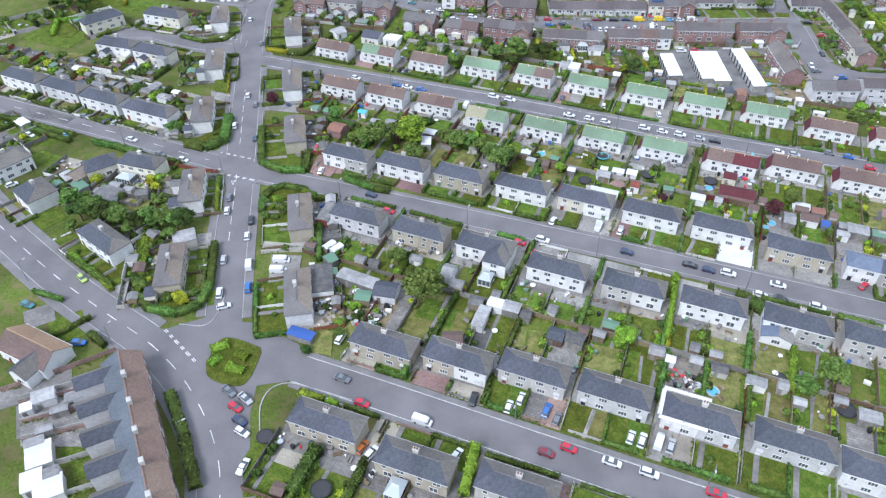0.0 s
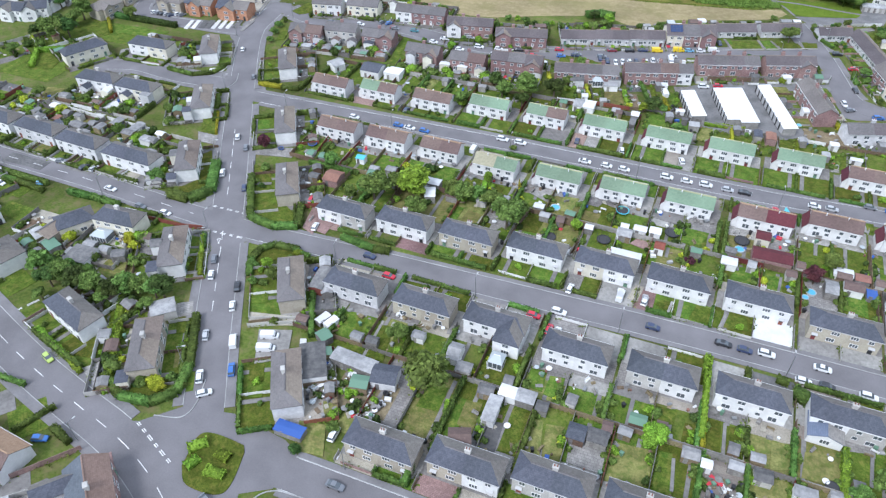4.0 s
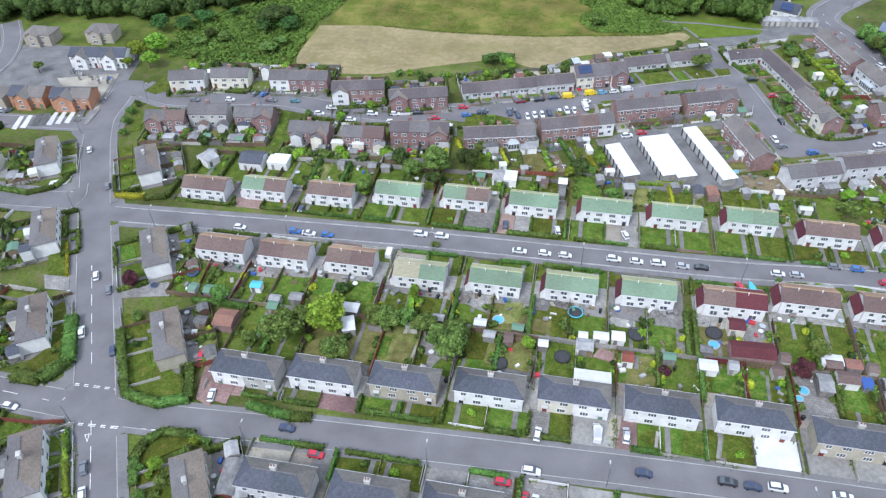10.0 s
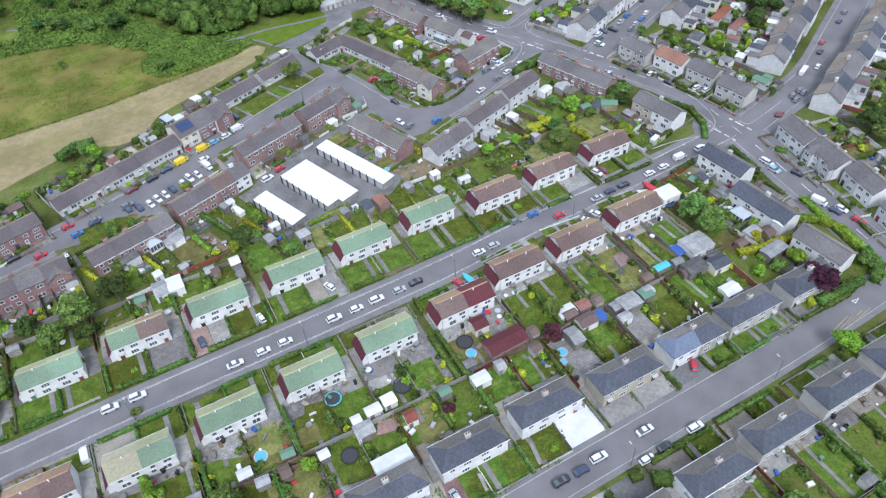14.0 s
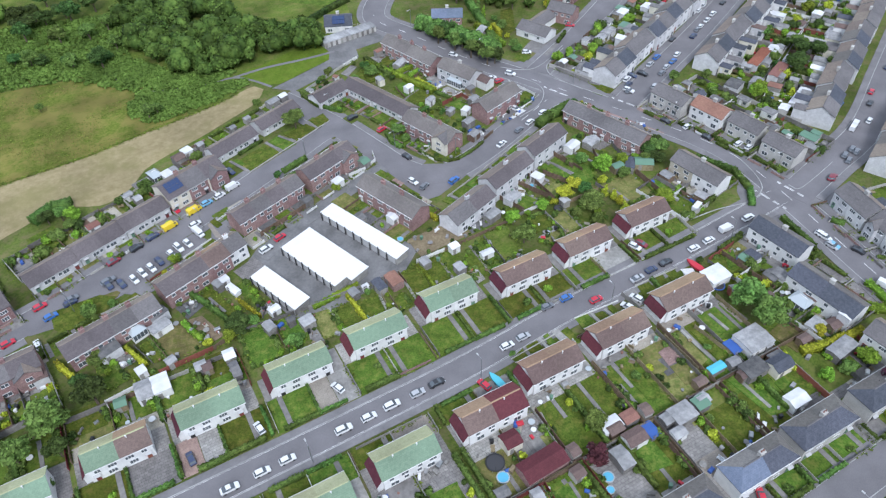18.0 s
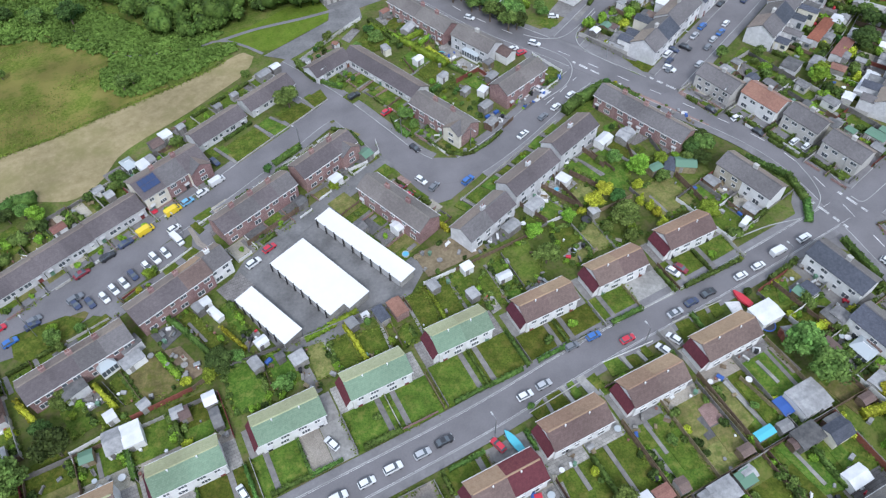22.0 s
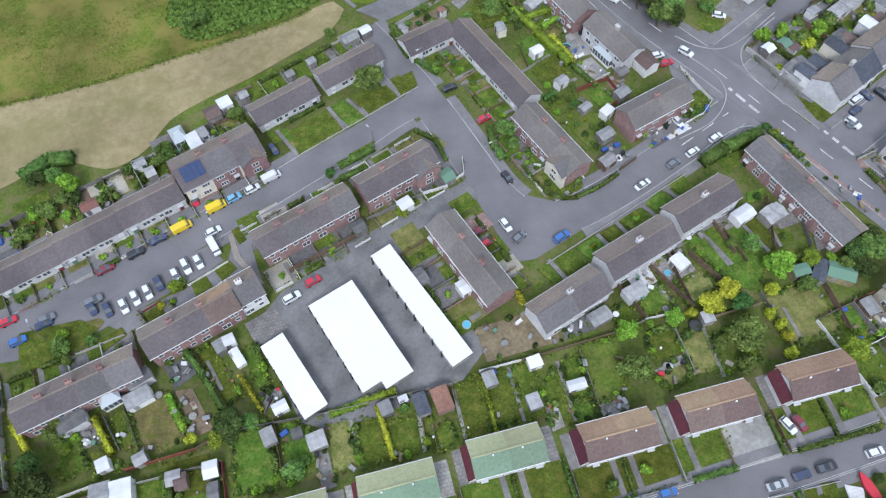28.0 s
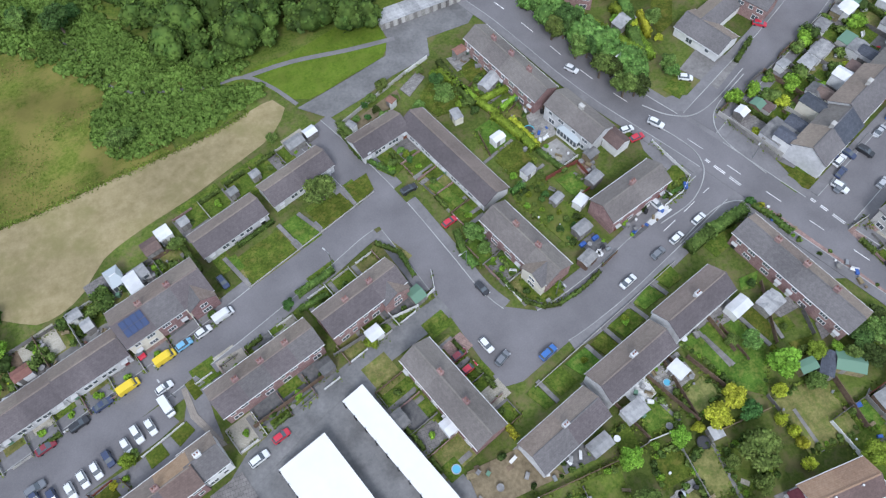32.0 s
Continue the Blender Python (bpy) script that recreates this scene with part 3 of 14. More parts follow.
# ---- houses ----
def window_mesh(w, h, bars):
    """A window: a white frame that stands proud, with sill and bars, and dark panes set back in it. It faces -y."""
    def make():
        fw = 0.09
        xs = [-w / 2]
        for i in range(bars):
            a = -w / 2 + (w - fw) * i / bars + fw
            xs += [a, a + (w - fw) / bars - fw]
        xs.append(w / 2)
        zs = [0, fw, h - fw, h]
        n = len(xs)
        v = [(x, -0.07 if z in (0, h) or x in (-w / 2, w / 2) else -0.03, z) for z in zs for x in xs]
        v += [(x, 0.04, z) for z in (0, h) for x in (-w / 2, w / 2)]
        f, idx = [], []
        for j in range(3):
            for i in range(n - 1):
                f.append((j * n + i, j * n + i + 1, (j + 1) * n + i + 1, (j + 1) * n + i))
                idx.append(1 if j == 1 and i % 2 == 1 else 0)
        k = 4 * n
        f += [tuple(range(n - 1, -1, -1)) + (k, k + 1), tuple(range(3 * n, 4 * n)) + (k + 3, k + 2), (0, n, 2 * n, 3 * n, k + 2, k), (k + 1, k + 3, 4 * n - 1, 3 * n - 1, 2 * n - 1, n - 1)]
        idx += [0] * 4
        return mesh_of("window", v, f, ["upvc", "pane"], idx)
    return shared(("window", w, h, bars), make)


def door_mesh(material):
    def make():
        xs, zs = (-0.42, -0.22, 0.22, 0.42), (0, 0.9, 1.5, 1.66)
        v = [(x, -0.06, z) for z in zs for x in xs] + [(x, 0.04, z) for z in (0, 1.66) for x in (-0.42, 0.42)]
        f = [(j * 4 + i, j * 4 + i + 1, j * 4 + i + 5, j * 4 + i + 4) for j in range(3) for i in range(3)]
        f += [(3, 2, 1, 0, 16, 17), (12, 13, 14, 15, 19, 18), (0, 4, 8, 12, 18, 16), (17, 19, 15, 11, 7, 3)]
        return mesh_of("door", v, f, [material, "pane"], [1 if i == 4 else 0 for i in range(13)])
    return shared(("door", material), make)


def canopy_mesh():
    return shared("canopy", lambda: mesh_of("door_canopy", *slab_geo([(-0.6, -0.55, 0.05), (0.6, -0.55, 0.05), (0.6, 0, 0.25), (-0.6, 0, 0.25)], [(0, 1, 2, 3)], 0.1), ["gutter"]))


def stack_geo(levels):
    """One closed body from levels (z, half length, half depth)."""
    v = [(sx * a, sy * b, z) for z, a, b in levels for sx, sy in ((-1, -1), (1, -1), (1, 1), (-1, 1))]
    f = [(4 * k + i, 4 * k + (i + 1) % 4, 4 * k + 4 + (i + 1) % 4, 4 * k + 4 + i) for k in range(len(levels) - 1) for i in range(4)]
    return v, f + [(3, 2, 1, 0), tuple(4 * (len(levels) - 1) + i for i in range(4))]


def chimney_mesh(material):
    return shared(("chimney", material), lambda: mesh_of("chimney", *stack_geo([(-0.9, 0.5, 0.35), (0.8, 0.5, 0.35), (0.82, 0.58, 0.43), (1.0, 0.58, 0.43), (1.08, 0.45, 0.3)]), [material]))


def pot_mesh():
    return shared("pot", lambda: mesh_of("chimney_pot", *tube_geo(0, 0, 1.05, 1.5, 0.14, 0.11, 8), ["red_tile"]))


def roof_geo(xa, xb, D, h, H, hip_a, hip_b, o=0.16):
    """Slopes over [xa, xb]: an eave at each long side, hips of that run at the ends. Returns vertices, faces, outward normals."""
    k = (H - h) / (D / 2)
    ze, ye = h - o * k, D / 2 + o
    ra = xa + hip_a if hip_a else xa
    rb = xb - hip_b if hip_b else xb
    v = [(xa, -ye, ze), (xb, -ye, ze), (xb, ye, ze), (xa, ye, ze), (ra, 0, H), (rb, 0, H)]
    f, ns = [(0, 1, 5, 4), (2, 3, 4, 5)], [(0, -1), (0, 1)]
    if hip_a:
        f.append((3, 0, 4)), ns.append((-1, 0))
    if hip_b:
        f.append((1, 2, 5)), ns.append((1, 0))
    return v, f, ns


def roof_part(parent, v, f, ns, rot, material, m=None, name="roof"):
    """The slopes as one slab; those that face away from the sun take the paler copy, with sky brightness put into its
    colour.
    """
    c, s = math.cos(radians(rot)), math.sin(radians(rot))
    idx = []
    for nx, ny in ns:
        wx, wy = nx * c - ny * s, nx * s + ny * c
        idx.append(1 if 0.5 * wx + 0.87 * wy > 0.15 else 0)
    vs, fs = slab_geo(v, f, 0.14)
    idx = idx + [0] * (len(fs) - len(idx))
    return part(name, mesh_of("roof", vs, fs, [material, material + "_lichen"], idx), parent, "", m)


def strip(name, parent, x0, x1, y0, y1, z0, z1, material, label=""):
    v, f = box_geo(x0, y0, z0, x1, y1, z1)
    return part(name, mesh_of(name, v, f, [material]), parent, label)


def house(label, x, y, rot, L, D=5.4, h=4.2, H=5.95, hip=2.3, units=2, walls=("pebbledash",), roofs=("slate",), front=-1, chimneys="mid", stack="pebbledash", leanto=False, wings=(), seed=0, group="", name="semi_detached_house", category="house", doors=("upvc", "red_wood", "plastic_green", "black"), plain=False):
    rnd = random.Random(seed * 7919 + int(x * 10) * 31 + int(y * 10))
    root = thing(name, label, category, pose(x, y, 0, 0, 0, rot), group)
    w = L / units
    two = h > 3.5
    far_panes = []
    for i in range(units):
        xa, xb = -L / 2 + i * w, -L / 2 + (i + 1) * w
        wm, rm = walls[i % len(walls)], roofs[i % len(roofs)]
        ha = hip if i == 0 else 0
        hb = hip if i == units - 1 else 0
        # body of the unit, up to the gable where there is no hip
        v = [(xa, -D / 2, 0), (xb, -D / 2, 0), (xb, D / 2, 0), (xa, D / 2, 0), (xa, -D / 2, h), (xb, -D / 2, h), (xb, D / 2, h), (xa, D / 2, h)]
        f = [(0, 1, 5, 4), (2, 3, 7, 6), (0, 3, 2, 1)]
        gz = H - 0.16
        if ha or i > 0:
            f.append((3, 0, 4, 7))
        else:
            v.append((xa, 0, gz))
            f.append((3, 0, 4, len(v) - 1, 7))
        if hb or i < units - 1:
            f.append((1, 2, 6, 5))
        else:
            v.append((xb, 0, gz))
            f.append((1, 2, 6, len(v) - 1, 5))
        f.append((4, 5, 6, 7))
        part("wall", mesh_of("wall", v, f, [wm]), root)
        oa, ob = (0.3 if i == 0 else 0), (0.3 if i == units - 1 else 0)
        rv, rf, ns = roof_geo(xa - oa, xb + ob, D, h, H, ha + oa if ha else 0, hb + ob if hb else 0)
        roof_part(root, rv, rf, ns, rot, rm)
        for s in (-1, 1) if i == 0 and not plain else ():
            ye = s * (D / 2 + 0.18)
            zg = h - 0.16 * (H - h) / (D / 2) - 0.12
            strip("gutter", root, -L / 2 - 0.3, L / 2 + 0.3, min(ye, ye + s * 0.11), max(ye, ye + s * 0.11), zg - 0.06, zg + 0.05, "upvc" if wm in ("white_render", "red_brick") else "gutter")
        # openings
        cx = (xa + xb) / 2
        flip = 1 if i % 2 == 0 else -1
        for s in (-1, 1):
            m = pose(0, 0, 0, 0, 0, 0 if s < 0 else 180)

            def put(mesh, px, z, nm="window"):
                if plain and nm != "door":
                    if nm == "window":
                        far_panes.append((mesh, Matrix.Translation((px, s * (D / 2 + 0.02), z)) @ m))
                    return
                part(nm, mesh, root, "", Matrix.Translation((px, s * (D / 2 + 0.02), z)) @ m)
            ups = (w * 0.23, -w * 0.23)
            if s == front:
                put(door_mesh(rnd.choice(doors)), cx - flip * w * 0.30, 0.05, "door")
                put(canopy_mesh(), cx - flip * w * 0.30, 1.74, "door_canopy")
                if not two:
                    put(window_mesh(1.5, 1.1, 2), cx + flip * w * 0.12, 0.8)
                    put(window_mesh(0.9, 0.9, 1), cx + flip * w * 0.36, 1.0)
                else:
                    put(window_mesh(1.6, 1.05, 3), cx + flip * w * 0.17, 0.6)
                    put(window_mesh(1.6, 0.95, 3), cx + ups[0] * flip, h - 1.55)
                    put(window_mesh(1.1, 0.95, 2), cx + ups[1] * flip, h - 1.55)
            else:
                put(window_mesh(1.6, 1.3, 2) if rnd.random() < 0.55 else window_mesh(1.6, 1.1, 2), cx - flip * w * 0.14, 0.5)
                if w > 5:
                    put(window_mesh(1.0, 0.9, 1), cx + flip * w * 0.27, 1.0)
                if two:
                    put(window_mesh(1.5, 0.95, 2), cx + ups[0], h - 1.55)
                    put(window_mesh(1.0, 0.9, 1), cx + ups[1], h - 1.5)
    if far_panes:
        vs, fs, idx = [], [], []
        for mesh, mm in far_panes:
            k = len(vs)
            vs += [tuple(mm @ q.co) for q in mesh.vertices]
            fs += [tuple(j + k for j in q.vertices) for q in mesh.polygons]
            idx += [q.material_index for q in mesh.polygons]
        tagged(part("glazing", mesh_of("glazing", vs, fs, ["upvc", "pane"], idx), root), kind="stuff")
    if leanto:
        for s in (-1,) if leanto == "one" else (-1, 1):
            xo = s * (L / 2 + 0.02)
            v = [(xo, -D / 2 + 0.4, 0), (xo + s * 1.1, -D / 2 + 0.4, 0), (xo + s * 1.1, D / 2 - 0.4, 0), (xo, D / 2 - 0.4, 0), (xo, -D / 2 + 0.4, 3.5), (xo + s * 1.1, -D / 2 + 0.4, 1.9), (xo + s * 1.1, D / 2 - 0.4, 1.9), (xo, D / 2 - 0.4, 3.5)]
            f = [(0, 1, 5, 4), (2, 3, 7, 6), (1, 2, 6, 5), (4, 5, 6, 7), (3, 0, 4, 7), (0, 3, 2, 1)]
            if s < 0:
                f = [tuple(reversed(q)) for q in f]
            part("side_porch", mesh_of("side_porch", v, f, ["white_render"]), root)
            q = [(xo, -D / 2 + 0.2, 3.7), (xo + s * 1.32, -D / 2 + 0.2, 1.82), (xo + s * 1.32, D / 2 - 0.2, 1.82), (xo, D / 2 - 0.2, 3.7)]
            vs, fs = slab_geo(q, [(0, 1, 2, 3) if s > 0 else (3, 2, 1, 0)], 0.1)
            part("side_porch_roof", mesh_of("side_porch_roof", vs, fs, ["maroon_roof"]), root, "dark maroon lean-to roof")
    # ridge and chimneys
    r0, r1 = -L / 2 + hip, L / 2 - hip
    v = []
    for px in (r0, r1):
        v += [(px, -0.17, H - 0.03), (px, -0.09, H + 0.09), (px, 0.09, H + 0.09), (px, 0.17, H - 0.03)]
    # ridges of the other roofs reuse the paler copy
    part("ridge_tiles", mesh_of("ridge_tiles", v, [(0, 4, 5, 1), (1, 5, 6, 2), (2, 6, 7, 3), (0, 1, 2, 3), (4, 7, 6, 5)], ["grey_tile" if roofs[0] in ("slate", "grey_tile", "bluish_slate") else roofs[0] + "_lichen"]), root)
    if chimneys == "mid":
        spots = [-L / 2 + w * k for k in range(1, units)] if units > 1 else [0]
    elif chimneys == "each":
        spots = [-L / 2 + w * (k + 0.5) for k in range(units)]
    else:
        spots = []
    for px in (-L * 0.22, L * 0.2) if leanto else ():
        part("flue", shared("flue", lambda: mesh_of("flue", *join_geo(tube_geo(0, 0, -0.2, 0.42, 0.09, 0.09, 8), tube_geo(0, 0, 0.42, 0.55, 0.17, 0.15, 8)), ["upvc"])), root, "", Matrix.Translation((px, -0.45, H - 0.2)))
    for px in spots:
        ch = part("chimney", chimney_mesh(stack), root, "", Matrix.Translation((px, 0.25, H)))
        for k in () if plain else (-0.25, 0.25):
            part("chimney_pot", pot_mesh(), ch, "", Matrix.Translation((k, 0, 0)))
    # wings: bodies that stand out from a long side, with a roof across
    for x0, x1, side, out, wh, wH, whip, wm, rm in wings:
        y0 = side * D / 2
        y1 = side * (D / 2 + out)
        a, b = (x0, x1) if side < 0 else (x1, x0)
        c = (a + b) / 2
        v = [(a, y1, 0), (b, y1, 0), (b, 0, 0), (a, 0, 0), (a, y1, wh), (b, y1, wh), (b, 0, wh), (a, 0, wh)]
        f = [(1, 2, 6, 5), (3, 0, 4, 7), (4, 5, 6, 7), (0, 3, 2, 1)]
        if whip:
            f.append((0, 1, 5, 4))
        else:
            v.append((c, y1, wH - 0.16))
            f.append((0, 1, 5, 8, 4))
        part("wing_wall", mesh_of("wing_wall", v, f, [wm]), root)
        ww = abs(x1 - x0)
        deep = abs(y1)
        rv, rf, ns = roof_geo(-deep - 0.3, 0, ww, wh, wH, whip + 0.3 if whip else 0, 0)
        turn = 90 if side < 0 else -90
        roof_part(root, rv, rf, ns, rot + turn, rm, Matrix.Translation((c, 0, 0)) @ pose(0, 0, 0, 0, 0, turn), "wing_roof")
        mm = pose(0, 0, 0, 0, 0, 0 if side < 0 else 180)
        part("window", window_mesh(1.7, 1.1, 3), root, "", Matrix.Translation((c, y1 + side * 0.02, 0.75)) @ mm)
        if wh > 3.5:
            part("window", window_mesh(1.4, 0.95, 2), root, "", Matrix.Translation((c, y1 + side * 0.02, wh - 1.5)) @ mm)
    return root
# the upper street: gabled semis with green or brown roofs
house("white rendered semi with a brown tiled gable roof", -116.6, 195.7, -0.5, 11.4, 5.8, 3.8, 5.5, hip=0, roofs=("brown_tile",), walls=("white_render",), front=-1, leanto="one", chimneys="none", group="gabled semis of the upper street")
house("white rendered semi, roof half green and half brown", -100.8, 197.8, -0.5, 11.4, 5.8, 3.8, 5.5, hip=0, roofs=("green_roof", "brown_tile"), walls=("white_render",), front=-1, leanto="one", chimneys="none", group="gabled semis of the upper street")
house("white rendered semi with a brown tiled gable roof", -83.1, 198.2, -0.5, 11.6, 5.8, 3.8, 5.5, hip=0, roofs=("brown_tile",), walls=("white_render",), front=-1, leanto="one", chimneys="none", group="gabled semis of the upper street")
house("white rendered semi with a green tiled gable roof", -65.9, 201.0, -0.5, 11.4, 5.8, 3.8, 5.5, hip=0, roofs=("green_roof",), walls=("white_render",), front=-1, leanto="one", chimneys="none", group="gabled semis of the upper street")
house("white rendered semi, roof half green and half brown", -48.4, 201.9, -0.5, 11.2, 5.8, 3.8, 5.5, hip=0, roofs=("green_roof", "brown_tile"), walls=("white_render",), front=-1, leanto="one", chimneys="none", group="gabled semis of the upper street")
house("white rendered semi with a green tiled gable roof", -31.3, 201.8, -0.5, 11.7, 5.8, 3.8, 5.5, hip=0, roofs=("green_roof",), walls=("white_render",), front=-1, leanto="one", chimneys="none", group="gabled semis of the upper street")
house("white rendered semi with a green tiled gable roof", -13.4, 202.0, -0.5, 11.7, 5.8, 3.8, 5.5, hip=0, roofs=("green_roof",), walls=("white_render",), front=-1, leanto="one", chimneys="none", group="gabled semis of the upper street")
house("white rendered semi with a green tiled gable roof", 3.5, 202.2, -0.5, 11.5, 5.8, 3.8, 5.5, hip=0, roofs=("green_roof",), walls=("white_render",), front=-1, leanto="one", chimneys="none", group="gabled semis of the upper street")
house("white rendered semi with a green tiled gable roof", 21.1, 203.1, -0.5, 11.2, 5.8, 3.8, 5.5, hip=0, roofs=("green_roof",), walls=("white_render",), front=-1, leanto="one", chimneys="none", group="gabled semis of the upper street")
house("white rendered semi with a brown tiled gable roof", 38.7, 200.9, -0.5, 11.4, 5.8, 3.8, 5.5, hip=0, roofs=("brown_tile",), walls=("white_render",), front=-1, leanto="one", chimneys="none", group="gabled semis of the upper street")
house("white rendered semi with a brown tiled gable roof", 55.6, 201.1, -0.5, 11.4, 5.8, 3.8, 5.5, hip=0, roofs=("brown_tile",), walls=("white_render",), front=-1, leanto="one", chimneys="none", group="gabled semis of the upper street")
house("white rendered semi with a brown tiled gable roof", 73.4, 201.5, -0.5, 11.3, 5.8, 3.8, 5.5, hip=0, roofs=("brown_tile",), walls=("white_render",), front=-1, leanto="one", chimneys="none", group="gabled semis of the upper street")
house("white rendered semi with a brown tiled gable roof", -102.5, 173.8, -0.7, 11.4, 5.8, 3.8, 5.5, hip=0, roofs=("brown_tile",), walls=("white_render",), front=1, leanto="one", chimneys="none", group="gabled semis of the upper street")
house("white rendered semi with a brown tiled gable roof", -87.0, 174.0, -0.7, 11.6, 5.8, 3.8, 5.5, hip=0, roofs=("brown_tile",), walls=("white_render",), front=1, leanto="one", chimneys="none", group="gabled semis of the upper street")
house("white rendered semi with a brown tiled gable roof", -71.0, 174.3, -0.7, 10.8, 5.8, 3.8, 5.5, hip=0, roofs=("brown_tile",), walls=("white_render",), front=1, leanto="one", chimneys="none", group="gabled semis of the upper street")
house("white rendered semi, roof half tan and half green", -54.4, 172.2, -0.7, 11.3, 5.8, 3.8, 5.5, hip=0, roofs=("tan_roof", "green_roof"), walls=("white_render",), front=1, leanto="one", chimneys="none", group="gabled semis of the upper street")
house("white rendered semi with a green tiled gable roof", -37.3, 172.9, -0.7, 11.2, 5.8, 3.8, 5.5, hip=0, roofs=("green_roof",), walls=("white_render",), front=1, leanto="one", chimneys="none", group="gabled semis of the upper street")
house("white rendered semi with a green tiled gable roof", -20.6, 173.5, -0.7, 10.9, 5.8, 3.8, 5.5, hip=0, roofs=("green_roof",), walls=("white_render",), front=1, leanto="one", chimneys="none", group="gabled semis of the upper street")
house("white rendered semi with a green tiled gable roof", -4.1, 174.2, -0.7, 11.1, 5.8, 3.8, 5.5, hip=0, roofs=("green_roof",), walls=("white_render",), front=1, leanto="one", chimneys="none", group="gabled semis of the upper street")
house("white and cream semi, roof half brown and half maroon", 13.8, 174.2, -0.7, 12.4, 5.8, 3.8, 5.5, hip=0, roofs=("brown_tile", "maroon_roof"), walls=("white_render",), front=1, leanto="one", chimneys="none", group="gabled semis of the upper street")
house("white rendered semi with a brown tiled gable roof", 29.4, 177.3, -0.7, 11.4, 5.8, 3.8, 5.5, hip=0, roofs=("brown_tile",), walls=("white_render",), front=1, leanto="one", chimneys="none", group="gabled semis of the upper street")
house("white rendered semi with a brown tiled gable roof", 45.9, 177.2, -0.7, 11.6, 5.8, 3.8, 5.5, hip=0, roofs=("brown_tile",), walls=("white_render",), front=1, leanto="one", chimneys="none", group="gabled semis of the upper street")
house("white rendered semi with a brown tiled gable roof", 63.3, 178.0, -0.7, 12.0, 5.8, 3.8, 5.5, hip=0, roofs=("brown_tile",), walls=("white_render",), front=1, leanto="one", chimneys="none", group="gabled semis of the upper street")
# the wide middle street: hipped semis
house("hipped semi with slate roof and rendered walls", -83.0, 139.7, -0.8, 13.1, 5.4, walls=("white_render", "pebbledash"), front=-1, group="hipped semis of the middle street")
house("hipped semi with white walls and grey slate roof", -67.4, 141.0, -0.8, 13.1, 5.4, walls=("white_render",), front=-1, group="hipped semis of the middle street")
house("hipped semi with slate roof and rendered walls", -51.3, 141.8, -0.8, 13.1, 5.4, walls=("tan_render",), front=-1, group="hipped semis of the middle street")
house("hipped semi with white walls and grey slate roof", -34.8, 142.9, -0.8, 13.1, 5.4, walls=("white_render",), front=-1, group="hipped semis of the middle street")
house("hipped semi with slate roof and rendered walls", -18.8, 143.6, -0.8, 13.1, 5.4, walls=("cream_render", "white_render"), front=-1, group="hipped semis of the middle street")
house("hipped semi with white walls and grey slate roof", -2.6, 143.9, -0.8, 13.1, 5.4, walls=("white_render",), front=-1, group="hipped semis of the middle street")
house("hipped semi with white walls and grey slate roof", 13.9, 144.1, -0.8, 13.1, 5.4, walls=("white_render",), front=-1, group="hipped semis of the middle street")
house("hipped semi with slate roof and rendered walls", 30.9, 142.2, -0.8, 13.4, 5.4, walls=("tan_render",), front=-1, group="hipped semis of the middle street")
house("hipped semi, slate roof half bluish and half grey", 47.4, 141.9, -0.8, 13.1, 5.4, walls=("white_render", "pebbledash"), front=-1, group="hipped semis of the middle street", roofs=("bluish_slate", "slate"))
house("hipped semi with slate roof and rendered walls", 62.5, 141.9, -0.8, 13.1, 5.4, walls=("pebbledash",), front=-1, group="hipped semis of the middle street")
house("hipped semi with slate roof and rendered walls", 79.0, 141.1, -0.8, 13.1, 5.4, walls=("pebbledash",), front=-1, group="hipped semis of the middle street")
house("hipped semi with slate roof and rendered walls", -68.8, 117.2, -0.5, 12.9, 5.4, walls=("grey_render",), front=1, group="hipped semis of the middle street")
house("hipped semi with slate roof and rendered walls", -52.3, 117.4, -0.5, 12.9, 5.4, walls=("tan_render",), front=1, group="hipped semis of the middle street")
house("hipped semi with slate roof and rendered walls", -36.3, 117.9, -0.5, 12.9, 5.4, walls=("white_render",), front=1, group="hipped semis of the middle street", wings=((1.0, 6.4, -1, 3.2, 4.2, 5.8, 2.2, "white_render", "slate"),))
house("hipped semi with slate roof and rendered walls", -18.9, 116.4, -0.5, 12.9, 5.4, walls=("white_render",), front=1, group="hipped semis of the middle street")
house("hipped semi with slate roof and rendered walls", -2.1, 116.9, -0.5, 12.9, 5.4, walls=("pebbledash", "white_render"), front=1, group="hipped semis of the middle street")
house("hipped semi with slate roof and rendered walls", 14.4, 117.5, -0.5, 12.9, 5.4, walls=("white_render",), front=1, group="hipped semis of the middle street")
house("hipped semi with slate roof and rendered walls", 31.0, 118.4, -0.5, 12.9, 5.4, walls=("white_render", "pebbledash"), front=1, group="hipped semis of the middle street", wings=((-6.5, -0.5, -1, 2.8, 2.3, 3.4, 0, "white_render", "bluish_slate"),))
house("hipped semi with slate roof and rendered walls", 46.4, 119.0, -0.5, 12.9, 5.4, walls=("pebbledash",), front=1, group="hipped semis of the middle street")
house("hipped semi with slate roof and rendered walls", 63.0, 119.4, -0.5, 12.9, 5.4, walls=("pebbledash",), front=1, group="hipped semis of the middle street")
house("hipped semi with slate roof and rendered walls", 79.0, 119.9, -0.5, 12.9, 5.4, walls=("pebbledash",), front=1, group="hipped semis of the middle street")
